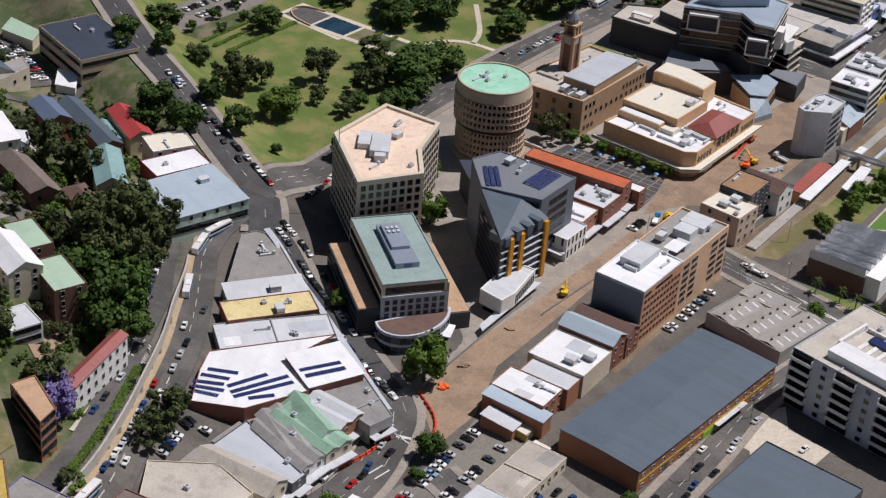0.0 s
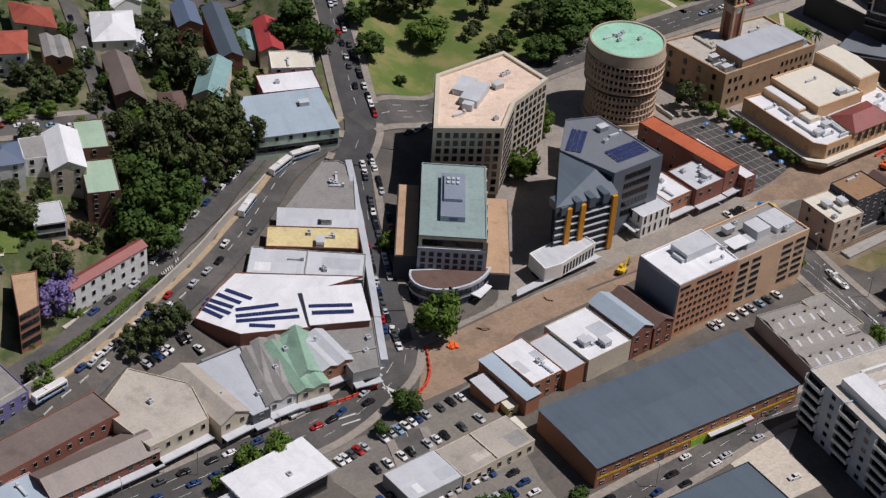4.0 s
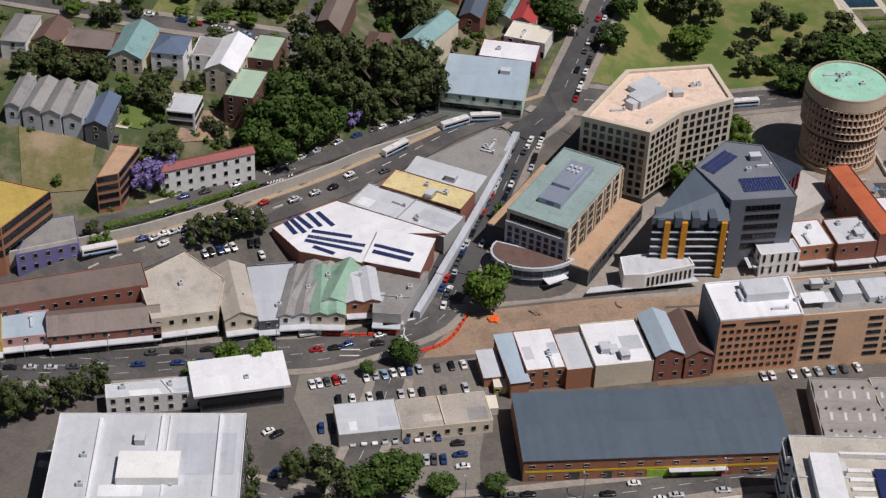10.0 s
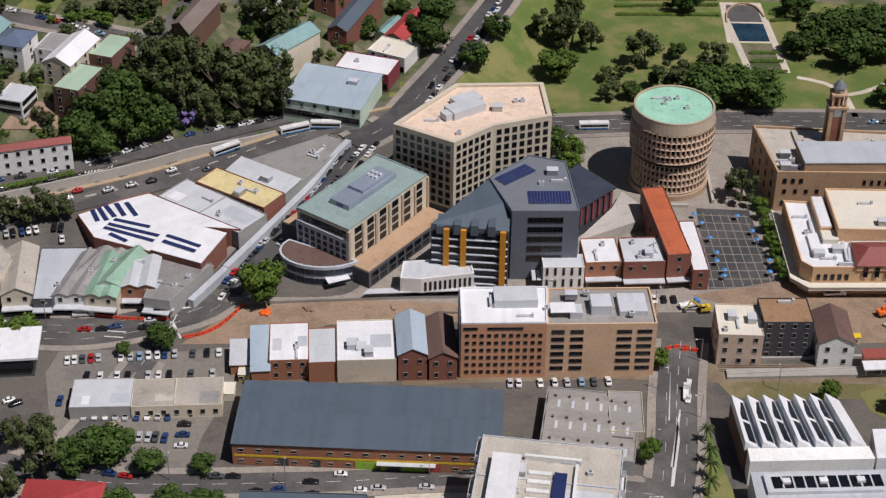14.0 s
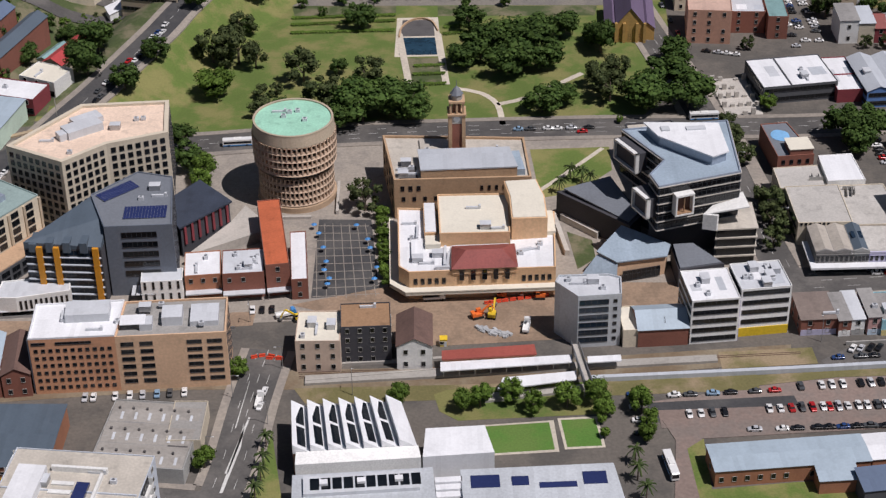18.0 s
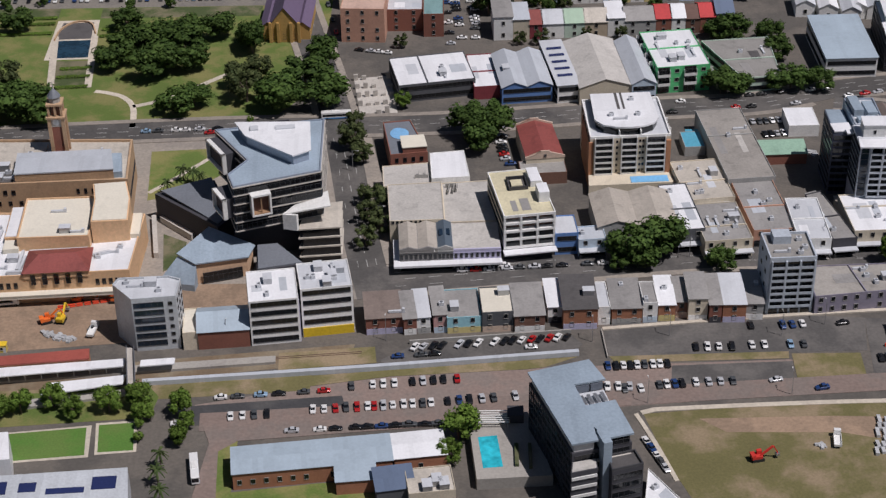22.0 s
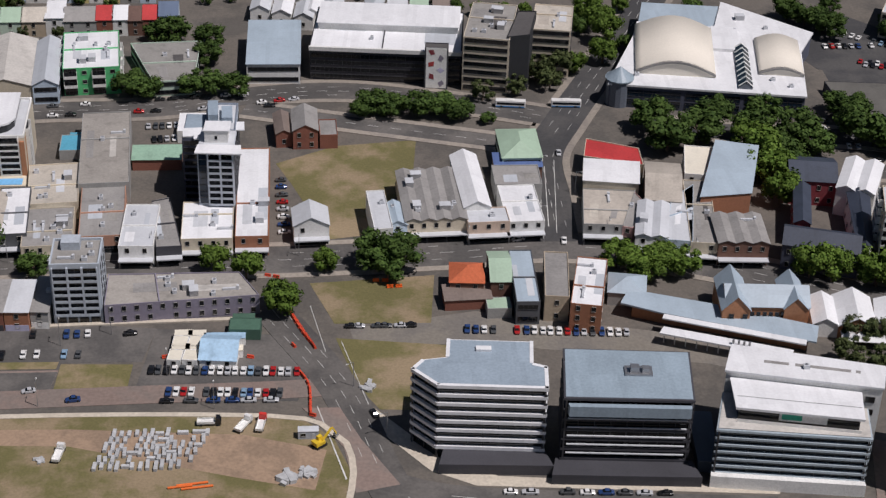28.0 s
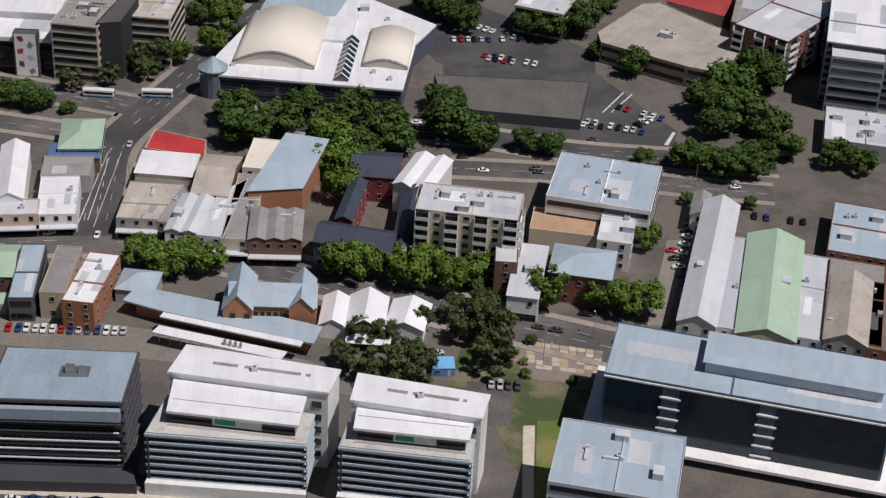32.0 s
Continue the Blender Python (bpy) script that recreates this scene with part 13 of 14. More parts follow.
def drape(name, label, corners, mat, lift=0.1, n=10):
    """A sheet of ground cover laid over the slope between four corners."""
    a, b, c, d = (Vector(p) for p in corners)
    bm = bmesh.new()
    g = []
    for j in range(n + 1):
        row = []
        for i in range(n + 1):
            u, v = i / n, j / n
            p = (a * (1 - u) + b * u) * (1 - v) + (d * (1 - u) + c * u) * v
            row.append(bm.verts.new((p.x, p.y, terr(p.x, p.y) + lift + (0.3 if terr(p.x, p.y) > 0.5 else 0.0))))
        g.append(row)
    for j in range(n):
        for i in range(n):
            bm.faces.new((g[j][i], g[j][i + 1], g[j + 1][i + 1], g[j + 1][i])).smooth = True
    return tagged(new(name, mesh_of(name, bm, mat)), label, "ground cover", kind="structure")


def plaza(corners, nu, nv):
    base = drape("plaza", "paved plaza of tan and mauve squares", corners, "footpath", 0.08, 2)
    a, b, c, d = (Vector(p) for p in corners)
    rng = random.Random(4)
    for j in range(nv):
        for i in range(nu):
            q = [(a * (1 - u) + b * u) * (1 - v) + (d * (1 - u) + c * u) * v for u, v in (((i + 0.04) / nu, (j + 0.04) / nv), ((i + 0.96) / nu, (j + 0.04) / nv), ((i + 0.96) / nu, (j + 0.96) / nv), ((i + 0.04) / nu, (j + 0.96) / nv))]
            bm = bmesh.new()
            add_prism(bm, [(p.x, p.y) for p in q], 0.02, 0.13)
            part("tile", (bm, ("tile_tan", "tile_mauve", "tile_pale")[(i + j + (rng.random() < 0.3)) % 3]), base)


def words(text, x, y, ang, size):
    cu = bpy.data.curves.new("road_lettering", "FONT")
    cu.body, cu.size, cu.extrude, cu.align_x = text, size, 0.01, "CENTER"
    cu.materials.append(MATS["line_paint"])
    ob = new("road_lettering", cu)
    ob.matrix_world = spot(x, y, ang, 0.2) @ Matrix.Diagonal((1, 1.6, 1, 1))
    tagged(ob, "white painted words on the asphalt lane", "road marking", kind="structure")

# ---- works, vehicles, markings and fittings, place by place ----
barrier_line([(-149.7, -63.7), (-137.6, -65.3), (-124.9, -64.9)])
barrier_line([(-118.2, -75.1), (-112.0, -72.7), (-106.9, -67.9), (-102.9, -61.1), (-100.2, -55.8)])
barrier_line([(41.4, -76.6), (46.6, -75.3), (52.6, -77.7)])
barrier_line([(436.3, -95.8), (439.3, -103.5), (439.6, -117.9), (440.9, -118.6)])
barrier_line([(433.5, -63.0), (436.6, -72.4), (441.4, -83.5)])
barrier_line([(424.7, -40.6), (430.3, -42.3)])
barrier_line([(425.6, -51.1), (427.7, -53.6)])
barrier_line([(433.5, -80.2), (435.7, -83.8)])
barrier_line([(393.0, -87.1), (396.1, -86.3)])
barrier_line([(419.0, -87.1), (423.2, -88.3)])
barrier_line([(433.3, -62.1), (441.3, -83.5)])
barrier_line([(120.1, -47.5), (142.0, -43.3)])
barrier_line([(46.1, -76.8), (52.2, -77.5)])
barrier_line([(460.7, -45.1), (466.9, -45.5)], "orange_plastic")
barrier_line([(465.3, -49.3), (471.2, -48.9)], "orange_plastic")
low_wall("wall_low", "long pale concrete wall beside the rail line", [(152.9, -92.2), (222.2, -89.2), (293.6, -85.0)], 1.70, 1.60, "r_light2")
low_wall("wall_low", "long pale concrete wall beside the rail line", [(238.8, -75.6), (265.0, -74.3), (292.4, -72.8)], 1.50, 0.50, "frame_grey")
low_wall("wall_low", "pale concrete kerb strip behind the shops", [(302.9, -71.5), (354.9, -68.2), (417.6, -66.1)], 0.50, 1.60, "concrete_path")
low_wall("wall_low", "low concrete wall at the lot edge", [(302.5, -72.2), (302.7, -87.8)], 0.90, 0.30, "concrete2")
low_wall("wall_low", "pale concrete kerb path round the grass site", [(309.6, -116.9), (314.0, -115.5), (375.1, -115.3), (427.6, -117.9), (442.6, -122.3), (449.9, -131.7), (451.6, -145.2), (449.9, -158.1)], 0.25, 2.00, "concrete_path")
low_wall("wall_low", "pale concrete kerb path round the grass site", [(307.9, -117.3), (311.7, -131.3), (315.7, -149.7)], 0.25, 1.40, "concrete_path")
low_wall("wall_low", "pale concrete edge of the rail line", [(60.2, -90.4), (105.2, -85.3)], 1.20, 0.50, "concrete2")
low_wall("wall_low", "pale platform edge along the rail line", [(58.9, -81.8), (105.6, -79.1)], 1.00, 1.20, "concrete2")
low_wall("fence", "mesh fence along the street works", [(-100.6, -55.8), (-48.8, -51.0), (-27.5, -49.7)], 1.00, 0.30, "steel")
low_wall("fence", "mesh fence along the street works", [(34.9, -59.3), (-34.0, -58.9)], 1.00, 0.25, "steel")
low_wall("rail", "rusty steel rail on the ballast", [(58.0, -87.9), (223.0, -79.9)], 0.25, 0.14, "r_brown")
low_wall("rail", "rusty steel rail on the ballast", [(57.9, -87.0), (223.1, -79.0)], 0.25, 0.14, "r_brown")
low_wall("rail", "rusty steel rail on the ballast", [(57.5, -84.9), (156.4, -82.8)], 0.25, 0.14, "r_brown")
low_wall("rail", "rusty steel rail on the ballast", [(57.7, -85.8), (156.4, -83.7)], 0.25, 0.14, "r_brown")
bus(-91.8, 51.8, 25, "paint white", "white and blue bus waiting in the street")
bus(-79.8, 54.3, 0, "paint white", "white and blue bus waiting in the street")
bus(-221.0, -32.0, 14, "paint white", "white and blue bus in the hill road")
bus(-116.3, 33.3, 38, "paint white", "white bus on the hill road")
bus(25.6, 66.8, 4, "paint white", "white and blue bus beside the office tower")
bus(172.9, -137.1, -83, "paint white", "white coach parked by the palms")
bus(520.9, 79.5, -7, "paint white", "white and blue bus beside the planted median")
bus(543.1, 79.2, -4, "paint white", "white and blue bus crossing the junction")
bus(753.7, -91.8, -12, "paint white", "white bus on the main street")
bus(213.6, 81.3, 2, "paint white", "white bus in the cross street")
excavator(-17.5, -57.0, 30, "paint_yellow", "yellow excavator on the bare earth")
excavator(125.7, -43.6, 170, "paint_orange", "orange excavator on the bare earth")
excavator(138.9, -44.5, 180, "paint_orange", "orange excavator on the bare earth")
excavator(117.1, -55.4, 20, "paint_orange", "orange excavator on the bare earth")
excavator(56.3, -55.0, 190, "paint_yellow", "yellow excavator beside the street works")
excavator(122.1, -55.3, 80, "paint_yellow", "yellow excavator on the bare earth")
excavator(341.1, -141.4, 10, "paint_red", "small red excavator on the grass")
excavator(442.0, -132.7, 40, "paint_yellow", "yellow excavator on the grass site")
truck(51.6, -52.5, 20, "paint_blue", "blue flatbed truck at the street works")
truck(133.5, -62.4, 80, "paint white", "white tray truck on the bare earth")
truck(366.8, -134.5, 80, "paint white", "white tray truck on the grass site")
truck(424.9, -122.6, 80, "paint_red", "red and white truck on the grass site")
truck(419.7, -122.8, 60, "paint white", "white truck on the grass site")
truck(-153.5, -63.9, 8, "paint white", "white box truck in the street")
truck(409.5, -121.1, 0, "paint black", "dark truck and trailer on the track")
truck(102.7, -44.3, 5, "paint white", "white truck at the street works")
truck(46.0, -100.5, 85, "paint white", "white truck in the side street")
truck(102.2, -44.2, 5, "paint white", "white truck beside the theatre")
site_hut(399.9, -77.2, 0, 5.5, 3.0, "white", "r_cream", "cream site hut with a flat roof")
site_hut(404.2, -77.5, 0, 5.5, 3.0, "white", "r_cream", "cream site hut with a flat roof")
site_hut(399.4, -84.7, 0, 5.5, 3.0, "white", "r_cream", "cream site hut with a flat roof")
site_hut(403.7, -84.9, 0, 5.5, 3.0, "white", "r_cream", "cream site hut with a flat roof")
site_hut(412.9, -79.3, 0, 13.0, 3.2, "white", "r_bluebright3", "white site hut with a blue roof")
site_hut(412.3, -86.1, 0, 13.0, 3.0, "white", "r_cream", "long cream site hut")
site_hut(438.8, -128.2, 0, 6.0, 2.5, "ltgrey", "r_light", "grey shipping box on the grass site")
site_hut(418.7, -69.7, 0, 7.0, 5.0, "dkgreen", "r_dkgreen", "dark green shed at the end of the lot")
site_hut(105.3, -70.9, 0, 2.4, 2.4, "yellow", "paint_yellow", "yellow site box by the station")
site_hut(-95.6, -95.7, 0, 4.0, 4.0, "yellow", "r_cream", "small yellow site hut beside the shops")
site_hut(639.0, -100.3, 0, 7.0, 6.0, "blue", "deck_blue", "bright blue roofed shelter in the parking lot")
site_hut(353.3, 54.3, 0, 5.0, 5.0, "blue", "r_bluebright", "bright blue garden shed")
site_hut(-100.8, -104.5, 0, 6.0, 6.0, "cream", "r_cream", "cream kiosk beside the parking lot")
heap(-93.2, -60.8, 2.6, "orange_plastic", "barrier_pile", "pile of orange plastic barriers and mesh")
heap(117.7, -53.1, 2.0, "orange_plastic", "barrier_pile", "pile of orange barriers on bare earth")
heap(433.0, -147.6, 4.0, "block_grey", "rubble_pile", "pile of pale building rubble on the grass")
heap(438.3, -144.9, 3.5, "block_grey", "rubble_pile", "pile of pale building rubble on the grass")
heap(361.8, -136.0, 2.0, "block_grey", "rubble_pile", "small pile of pale rubble on the grass")
heap(118.4, -62.5, 3.0, "block_grey", "rubble_pile", "pile of pale rubble on bare earth")
heap(126.2, -66.9, 2.5, "block_grey", "rubble_pile", "pile of pale rubble on bare earth")
heap(122.4, -64.2, 2.5, "block_grey", "rubble_pile", "pile of pale rubble on bare earth")
heap(-48.6, -55.9, 2.0, "dirt", "earth_pile", "pile of brown earth in the street works")
heap(-78.3, -57.8, 2.2, "dirt", "earth_pile", "pile of brown earth in the street works")
heap(457.8, -104.6, 3.0, "block_grey", "rubble_pile", "pile of pale rubble beside the road")
heap(397.4, 39.3, 3.0, "block_grey", "rubble_pile", "stored white goods in a yard")
lamp_post(-243.5, -72.8, 80)
lamp_post(-217.6, -71.9, 80)
lamp_post(-193.1, -71.8, 80)
lamp_post(-164.5, -71.1, 80)
lamp_post(-78.1, -146.6, 90)
lamp_post(-35.2, -144.2, 90)
lamp_post(-112.9, -145.1, 90)
lamp_post(37.2, -97.8, 0)
lamp_post(32.1, -128.3, 0)
lamp_post(49.4, -111.6, 180)
lamp_post(52.4, -82.7, 180)
lamp_post(75.6, -97.3, 90)
lamp_post(39.7, -55.7, 270)
lamp_post(144.3, -37.7, 270)
lamp_post(178.8, -72.0, 90)
lamp_post(231.1, -73.2, 90)
lamp_post(229.7, -2.8, 0)
lamp_post(220.3, 38.2, 0)
lamp_post(298.8, -78.3, 90)
lamp_post(324.5, -76.7, 90)
lamp_post(361.3, -78.9, 90)
lamp_post(395.7, -96.5, 90)
lamp_post(312.3, -112.0, 90)
lamp_post(358.0, -110.5, 90)
lamp_post(410.7, -113.7, 90)
lamp_post(248.8, -31.8, 270)
lamp_post(338.6, -30.0, 270)
lamp_post(386.8, -25.5, 270)
lamp_post(436.6, -28.5, 270)
lamp_post(376.8, -73.4, 90)
lamp_post(525.9, 23.2, 0)
lamp_post(521.4, -12.6, 0)
lamp_post(495.2, -23.3, 270)
lamp_post(544.7, -20.5, 270)
lamp_post(572.4, -35.5, 270)
lamp_post(462.0, -129.1, 200)
lamp_post(452.9, -104.0, 200)
lamp_post(537.4, 11.0, 0)
lamp_post(661.4, -80.9, 90)
lamp_post(687.9, -84.4, 90)
lamp_post(613.1, -41.1, 270)
lamp_post(669.9, -99.1, 0)
lamp_post(739.5, 10.7, 0)
SQ = [Vector(p) for p in [(59.8, -43.7), (84.3, -42.4), (79.2, 6.9), (57.8, 7.9)]]


def sq(u, v):
    a, b, c, d = SQ
    p = (a * (1 - u) + b * u) * (1 - v) + (d * (1 - u) + c * u) * v
    return (p.x, p.y)


paint_quad("paving_joint", "pale paving joints in a grid on the dark square", [[sq(u - 0.006, 0.02), sq(u + 0.006, 0.02), sq(u + 0.006, 0.98), sq(u - 0.006, 0.98)] for u in (0.08, 0.22, 0.36, 0.5, 0.64, 0.78, 0.92)] + [[sq(0.02, v - 0.004), sq(0.98, v - 0.004), sq(0.98, v + 0.004), sq(0.02, v + 0.004)] for v in (0.05, 0.15, 0.25, 0.35, 0.45, 0.55, 0.65, 0.75, 0.85, 0.95)], "footpath", 0.09)
umbrella(62.9, -12.7)
umbrella(64.3, -22.0)
umbrella(65.8, -32.8)
umbrella(65.3, -36.3)
umbrella(79.8, -13.5)
umbrella(78.8, -7.8)
umbrella(81.6, -33.5)
umbrella(82.5, -26.4)
umbrella(58.9, 2.8)
umbrella(60.9, -3.1)
umbrella(63.8, -27.4)
umbrella(74.5, 2.0)
pallet_block(377.5, -140.3, 85, 3.2)
pallet_block(378.6, -137.2, 92, 3.2)
pallet_block(379.9, -131.5, 85, 4.0)
pallet_block(381.2, -128.6, 85, 3.2)
pallet_block(381.9, -125.4, 88, 4.0)
pallet_block(379.5, -140.1, 88, 2.4)
pallet_block(380.3, -137.4, 92, 2.4)
pallet_block(381.5, -134.8, 92, 2.4)
pallet_block(382.1, -131.6, 88, 4.0)
pallet_block(383.1, -128.4, 92, 2.4)
pallet_block(384.1, -125.6, 85, 2.4)
pallet_block(382.0, -140.3, 88, 3.2)
pallet_block(382.4, -137.7, 85, 4.0)
pallet_block(383.5, -134.5, 85, 4.0)
pallet_block(384.5, -131.6, 88, 2.4)
pallet_block(385.4, -128.4, 88, 2.4)
pallet_block(386.3, -125.6, 85, 2.4)
pallet_block(383.9, -140.4, 85, 4.0)
pallet_block(385.6, -134.2, 92, 4.0)
pallet_block(388.6, -125.3, 88, 2.4)
pallet_block(386.3, -140.6, -2, 2.4)
pallet_block(387.2, -137.6, 85, 3.2)
pallet_block(387.9, -134.5, -2, 3.2)
pallet_block(389.1, -131.7, 85, 2.4)
pallet_block(390.0, -128.5, 85, 2.4)
pallet_block(390.8, -125.7, 88, 4.0)
pallet_block(388.2, -140.4, 88, 2.4)
pallet_block(390.1, -134.2, 85, 3.2)
pallet_block(391.5, -131.7, 92, 3.2)
pallet_block(392.2, -128.1, 85, 4.0)
pallet_block(393.0, -125.6, 85, 4.0)
pallet_block(390.6, -140.6, 85, 3.2)
pallet_block(392.3, -134.6, 88, 2.4)
pallet_block(393.6, -131.6, 88, 4.0)
pallet_block(394.2, -128.2, 92, 2.4)
pallet_block(395.2, -125.7, -2, 2.4)
pallet_block(392.6, -140.1, 92, 4.0)
pallet_block(393.4, -137.2, -2, 2.4)
pallet_block(394.8, -134.1, 85, 4.0)
pallet_block(395.8, -131.6, -2, 4.0)
pallet_block(396.6, -128.5, -2, 3.2)
pallet_block(397.6, -125.3, 85, 4.0)
pallet_block(395.0, -140.7, 88, 4.0)
pallet_block(395.6, -137.0, 85, 2.4)
pallet_block(397.0, -134.4, 92, 4.0)
pallet_block(397.8, -131.2, 85, 4.0)
pallet_block(398.8, -128.7, 92, 3.2)
pallet_block(396.7, -140.0, 88, 4.0)
pallet_block(398.4, -137.2, 88, 3.2)
pallet_block(398.9, -134.6, -2, 3.2)
pallet_block(399.9, -131.4, 88, 4.0)
pallet_block(402.0, -125.4, -2, 3.2)
pallet_block(399.3, -140.2, 88, 4.0)
pallet_block(400.1, -137.4, 88, 4.0)
pallet_block(401.5, -134.2, 92, 4.0)
pallet_block(402.2, -131.1, 85, 3.2)
pallet_block(401.5, -140.0, 88, 3.2)
pallet_block(403.8, -134.7, 85, 3.2)
pallet_block(404.5, -131.6, 92, 2.4)
pallet_block(405.3, -128.6, 92, 2.4)
pallet_block(406.8, -125.2, -2, 4.0)
pallet_block(404.9, -137.7, 85, 2.4)
pallet_block(406.0, -134.2, 92, 2.4)
pallet_block(406.7, -131.5, -2, 2.4)
pallet_block(408.1, -128.5, 92, 4.0)
pallet_block(409.2, -125.5, 85, 2.4)
pipe(405.7, -148.9, 8, 9)
pipe(407.2, -150.5, 8, 9)
pipe(402.3, -150.0, 8, 7)
solar_row(-159.1, -11.9, -155.7, -19.7, 8.95)
solar_row(-157.4, -9.9, -152.5, -19.1, 8.95)
solar_row(-155.4, -8.2, -150.1, -16.7, 8.95)
solar_row(-151.2, -7.6, -146.8, -15.9, 8.95)
solar_row(-147.6, -7.0, -142.6, -15.7, 8.95)
solar_row(-150.1, -18.2, -136.6, -22.7, 8.95)
solar_row(-151.7, -21.1, -132.6, -28.2, 8.95)
solar_row(-152.8, -23.4, -133.9, -31.5, 8.95)
solar_row(-150.2, -27.3, -143.3, -32.0, 8.95)
solar_row(-124.6, -22.5, -112.3, -30.4, 10.50)
solar_row(-126.6, -25.8, -113.6, -31.6, 10.50)
solar_row(-129.6, -30.0, -116.9, -36.6, 10.50)
solar_row(-130.4, -33.5, -118.2, -39.6, 10.50)
paint_quad("zebra_crossing", "white diagonal stripes painted across the upper road", [[(-164.6, 4.6), (-164.1, 4.8), (-162.9, 11.4), (-163.4, 11.3)], [(-163.5, 5.2), (-163.0, 5.4), (-161.8, 11.8), (-162.3, 11.8)], [(-162.5, 5.8), (-162.0, 6.1), (-160.7, 12.3), (-161.2, 12.2)], [(-161.4, 6.4), (-160.9, 6.7), (-159.6, 12.7), (-160.1, 12.7)], [(-160.3, 7.1), (-159.8, 7.3), (-158.5, 13.2), (-159.0, 13.1)], [(-159.2, 7.7), (-158.7, 7.8), (-157.4, 13.6), (-157.9, 13.6)], [(-158.1, 8.2), (-157.6, 8.9), (-156.3, 14.1), (-156.8, 14.1)], [(-157.0, 9.3), (-156.5, 9.7), (-155.1, 14.6), (-155.7, 14.5)], [(-155.9, 10.1), (-155.4, 10.4), (-154.0, 15.0), (-154.5, 15.0)]])
paint_quad("road_marking", "white painted islands and lines on the streets", [[(37.0, -144.1), (38.0, -144.0), (41.8, -122.7), (42.1, -111.8)], [(39.1, -113.3), (39.5, -113.3), (42.0, -88.9), (41.9, -89.0)], [(-144.3, -71.7), (-137.8, -72.2), (-137.9, -72.8), (-144.4, -72.2)], [(-144.6, -74.7), (-138.2, -75.2), (-138.3, -75.8), (-144.8, -75.2)], [(-124.1, -59.0), (-117.5, -57.1), (-117.5, -58.0), (-124.2, -59.9)], [(-124.2, -66.2), (-122.7, -66.1), (-118.7, -75.4), (-119.5, -75.4)], [(37.8, -135.1), (38.8, -135.2), (43.6, -108.0), (43.0, -108.0)], [(441.5, -113.8), (441.8, -113.8), (449.7, -148.2), (449.3, -148.7)], [(440.0, -59.4), (440.2, -59.4), (444.8, -85.6), (444.6, -85.6)]])
paint_quad("road_marking", "white painted islands and lines on the streets", [[(449.6, -79.6), (449.8, -79.6), (457.2, -113.3), (457.0, -113.3)], [(532.7, 35.9), (532.9, 35.9), (527.3, -16.4), (527.1, -16.4)], [(527.8, 35.9), (528.0, 35.9), (521.7, -16.3), (521.4, -16.3)], [(528.5, 31.3), (528.7, 31.3), (525.0, -11.9), (524.7, -11.9)], [(714.1, 67.2), (714.8, 67.2), (725.8, 84.0), (725.1, 84.0)], [(717.5, 67.2), (718.1, 67.2), (729.0, 82.6), (728.3, 82.6)], [(733.7, 41.0), (738.9, 51.3), (740.1, 50.8), (735.4, 41.0)], [(-124.8, -75.6), (-124.2, -75.6), (-122.2, -62.3), (-122.5, -62.3)]])
words("KEEP", 32.3, -150.6, 0, 2.0)
words("CLEAR", 31.7, -154.2, 0, 2.0)
plaza([(665.4, -99.6), (687.0, -103.8), (690.0, -91.1), (666.0, -85.0)], 9, 6)
drape("car_park_surface", "grey asphalt car park beside the long hall", [(-55.0, 196.0), (-38.0, 188.0), (-21.5, 235.0), (-36.0, 243.0)], "asphalt")
drape("yard", "grey asphalt lane below the long hall", [(-105.0, 176.0), (-34.0, 172.0), (-32.0, 180.0), (-103.0, 188.0)], "asphalt", 0.15, 16)
drape("lawn", "grass field beside the brick flats", [(-246.6, -10.5), (-225.1, -6.9), (-221.7, 16.3), (-249.1, 19.0)], "dry_grass")
drape("lawn", "small garden lawn of a hillside house", [(-216.1, 20.0), (-207.3, 19.5), (-202.8, 27.1), (-212.8, 30.2)], "lawn")
drape("lawn", "small garden lawn behind a hillside house", [(-204.4, 86.5), (-189.1, 86.7), (-185.3, 105.2), (-197.7, 106.6)], "lawn")
drape("yard", "bare rocky bank below the brick flats", [(-196.5, 16.5), (-176.9, 23.3), (-178.1, 34.8), (-191.1, 31.4)], "dirt")
drape("yard", "grey driveway behind the townhouses", [(-230.5, 85.2), (-218.8, 83.4), (-213.5, 94.7), (-229.2, 98.7)], "concrete_path")
drape("lane", "narrow concrete lane by the cottages", [(-249.1, 19.0), (-212.1, 18.9), (-210.4, 21.8), (-249.4, 21.7)], "concrete_path")
drape("forecourt", "pale concrete forecourt of the motel", [(-204.0, -11.4), (-166.6, 5.6), (-167.7, 9.1), (-205.3, -7.0)], "concrete_path")
low_wall("awning", "long pale metal street awning along the shops", [(-70.1, 39.6), (-89.7, -2.0), (-118.0, -58.1)], 3.4, 2.4, "r_light2")
tree("fig", -263, 75, 4.3, 3.0, 0)
tree("shrub", -67, 111, 4.1, 2.2, 0)
tree("shrub", -121, 55, 5.1, 2.8, 0)
tree("plane", -170, 154, 6.6, 4.6, 0)
tree("shrub", -222, 152, 5.1, 3.4, 0)
tree("shrub", -215, 142, 1.7, 1.2, 0)
tree("plane", -81, 161, 7.5, 4.0, 0)
tree("shrub", -257, 101, 3.6, 2.2, 0)
tree("shrub", -254, -8, 3.3, 2.2, 0)
tree("fig", -251, 99, 5.7, 4.1, 0)
tree("shrub", -105, 71, 1.9, 1.2, 0)
tree("shrub", -224, 47, 5.6, 3.4, 0)
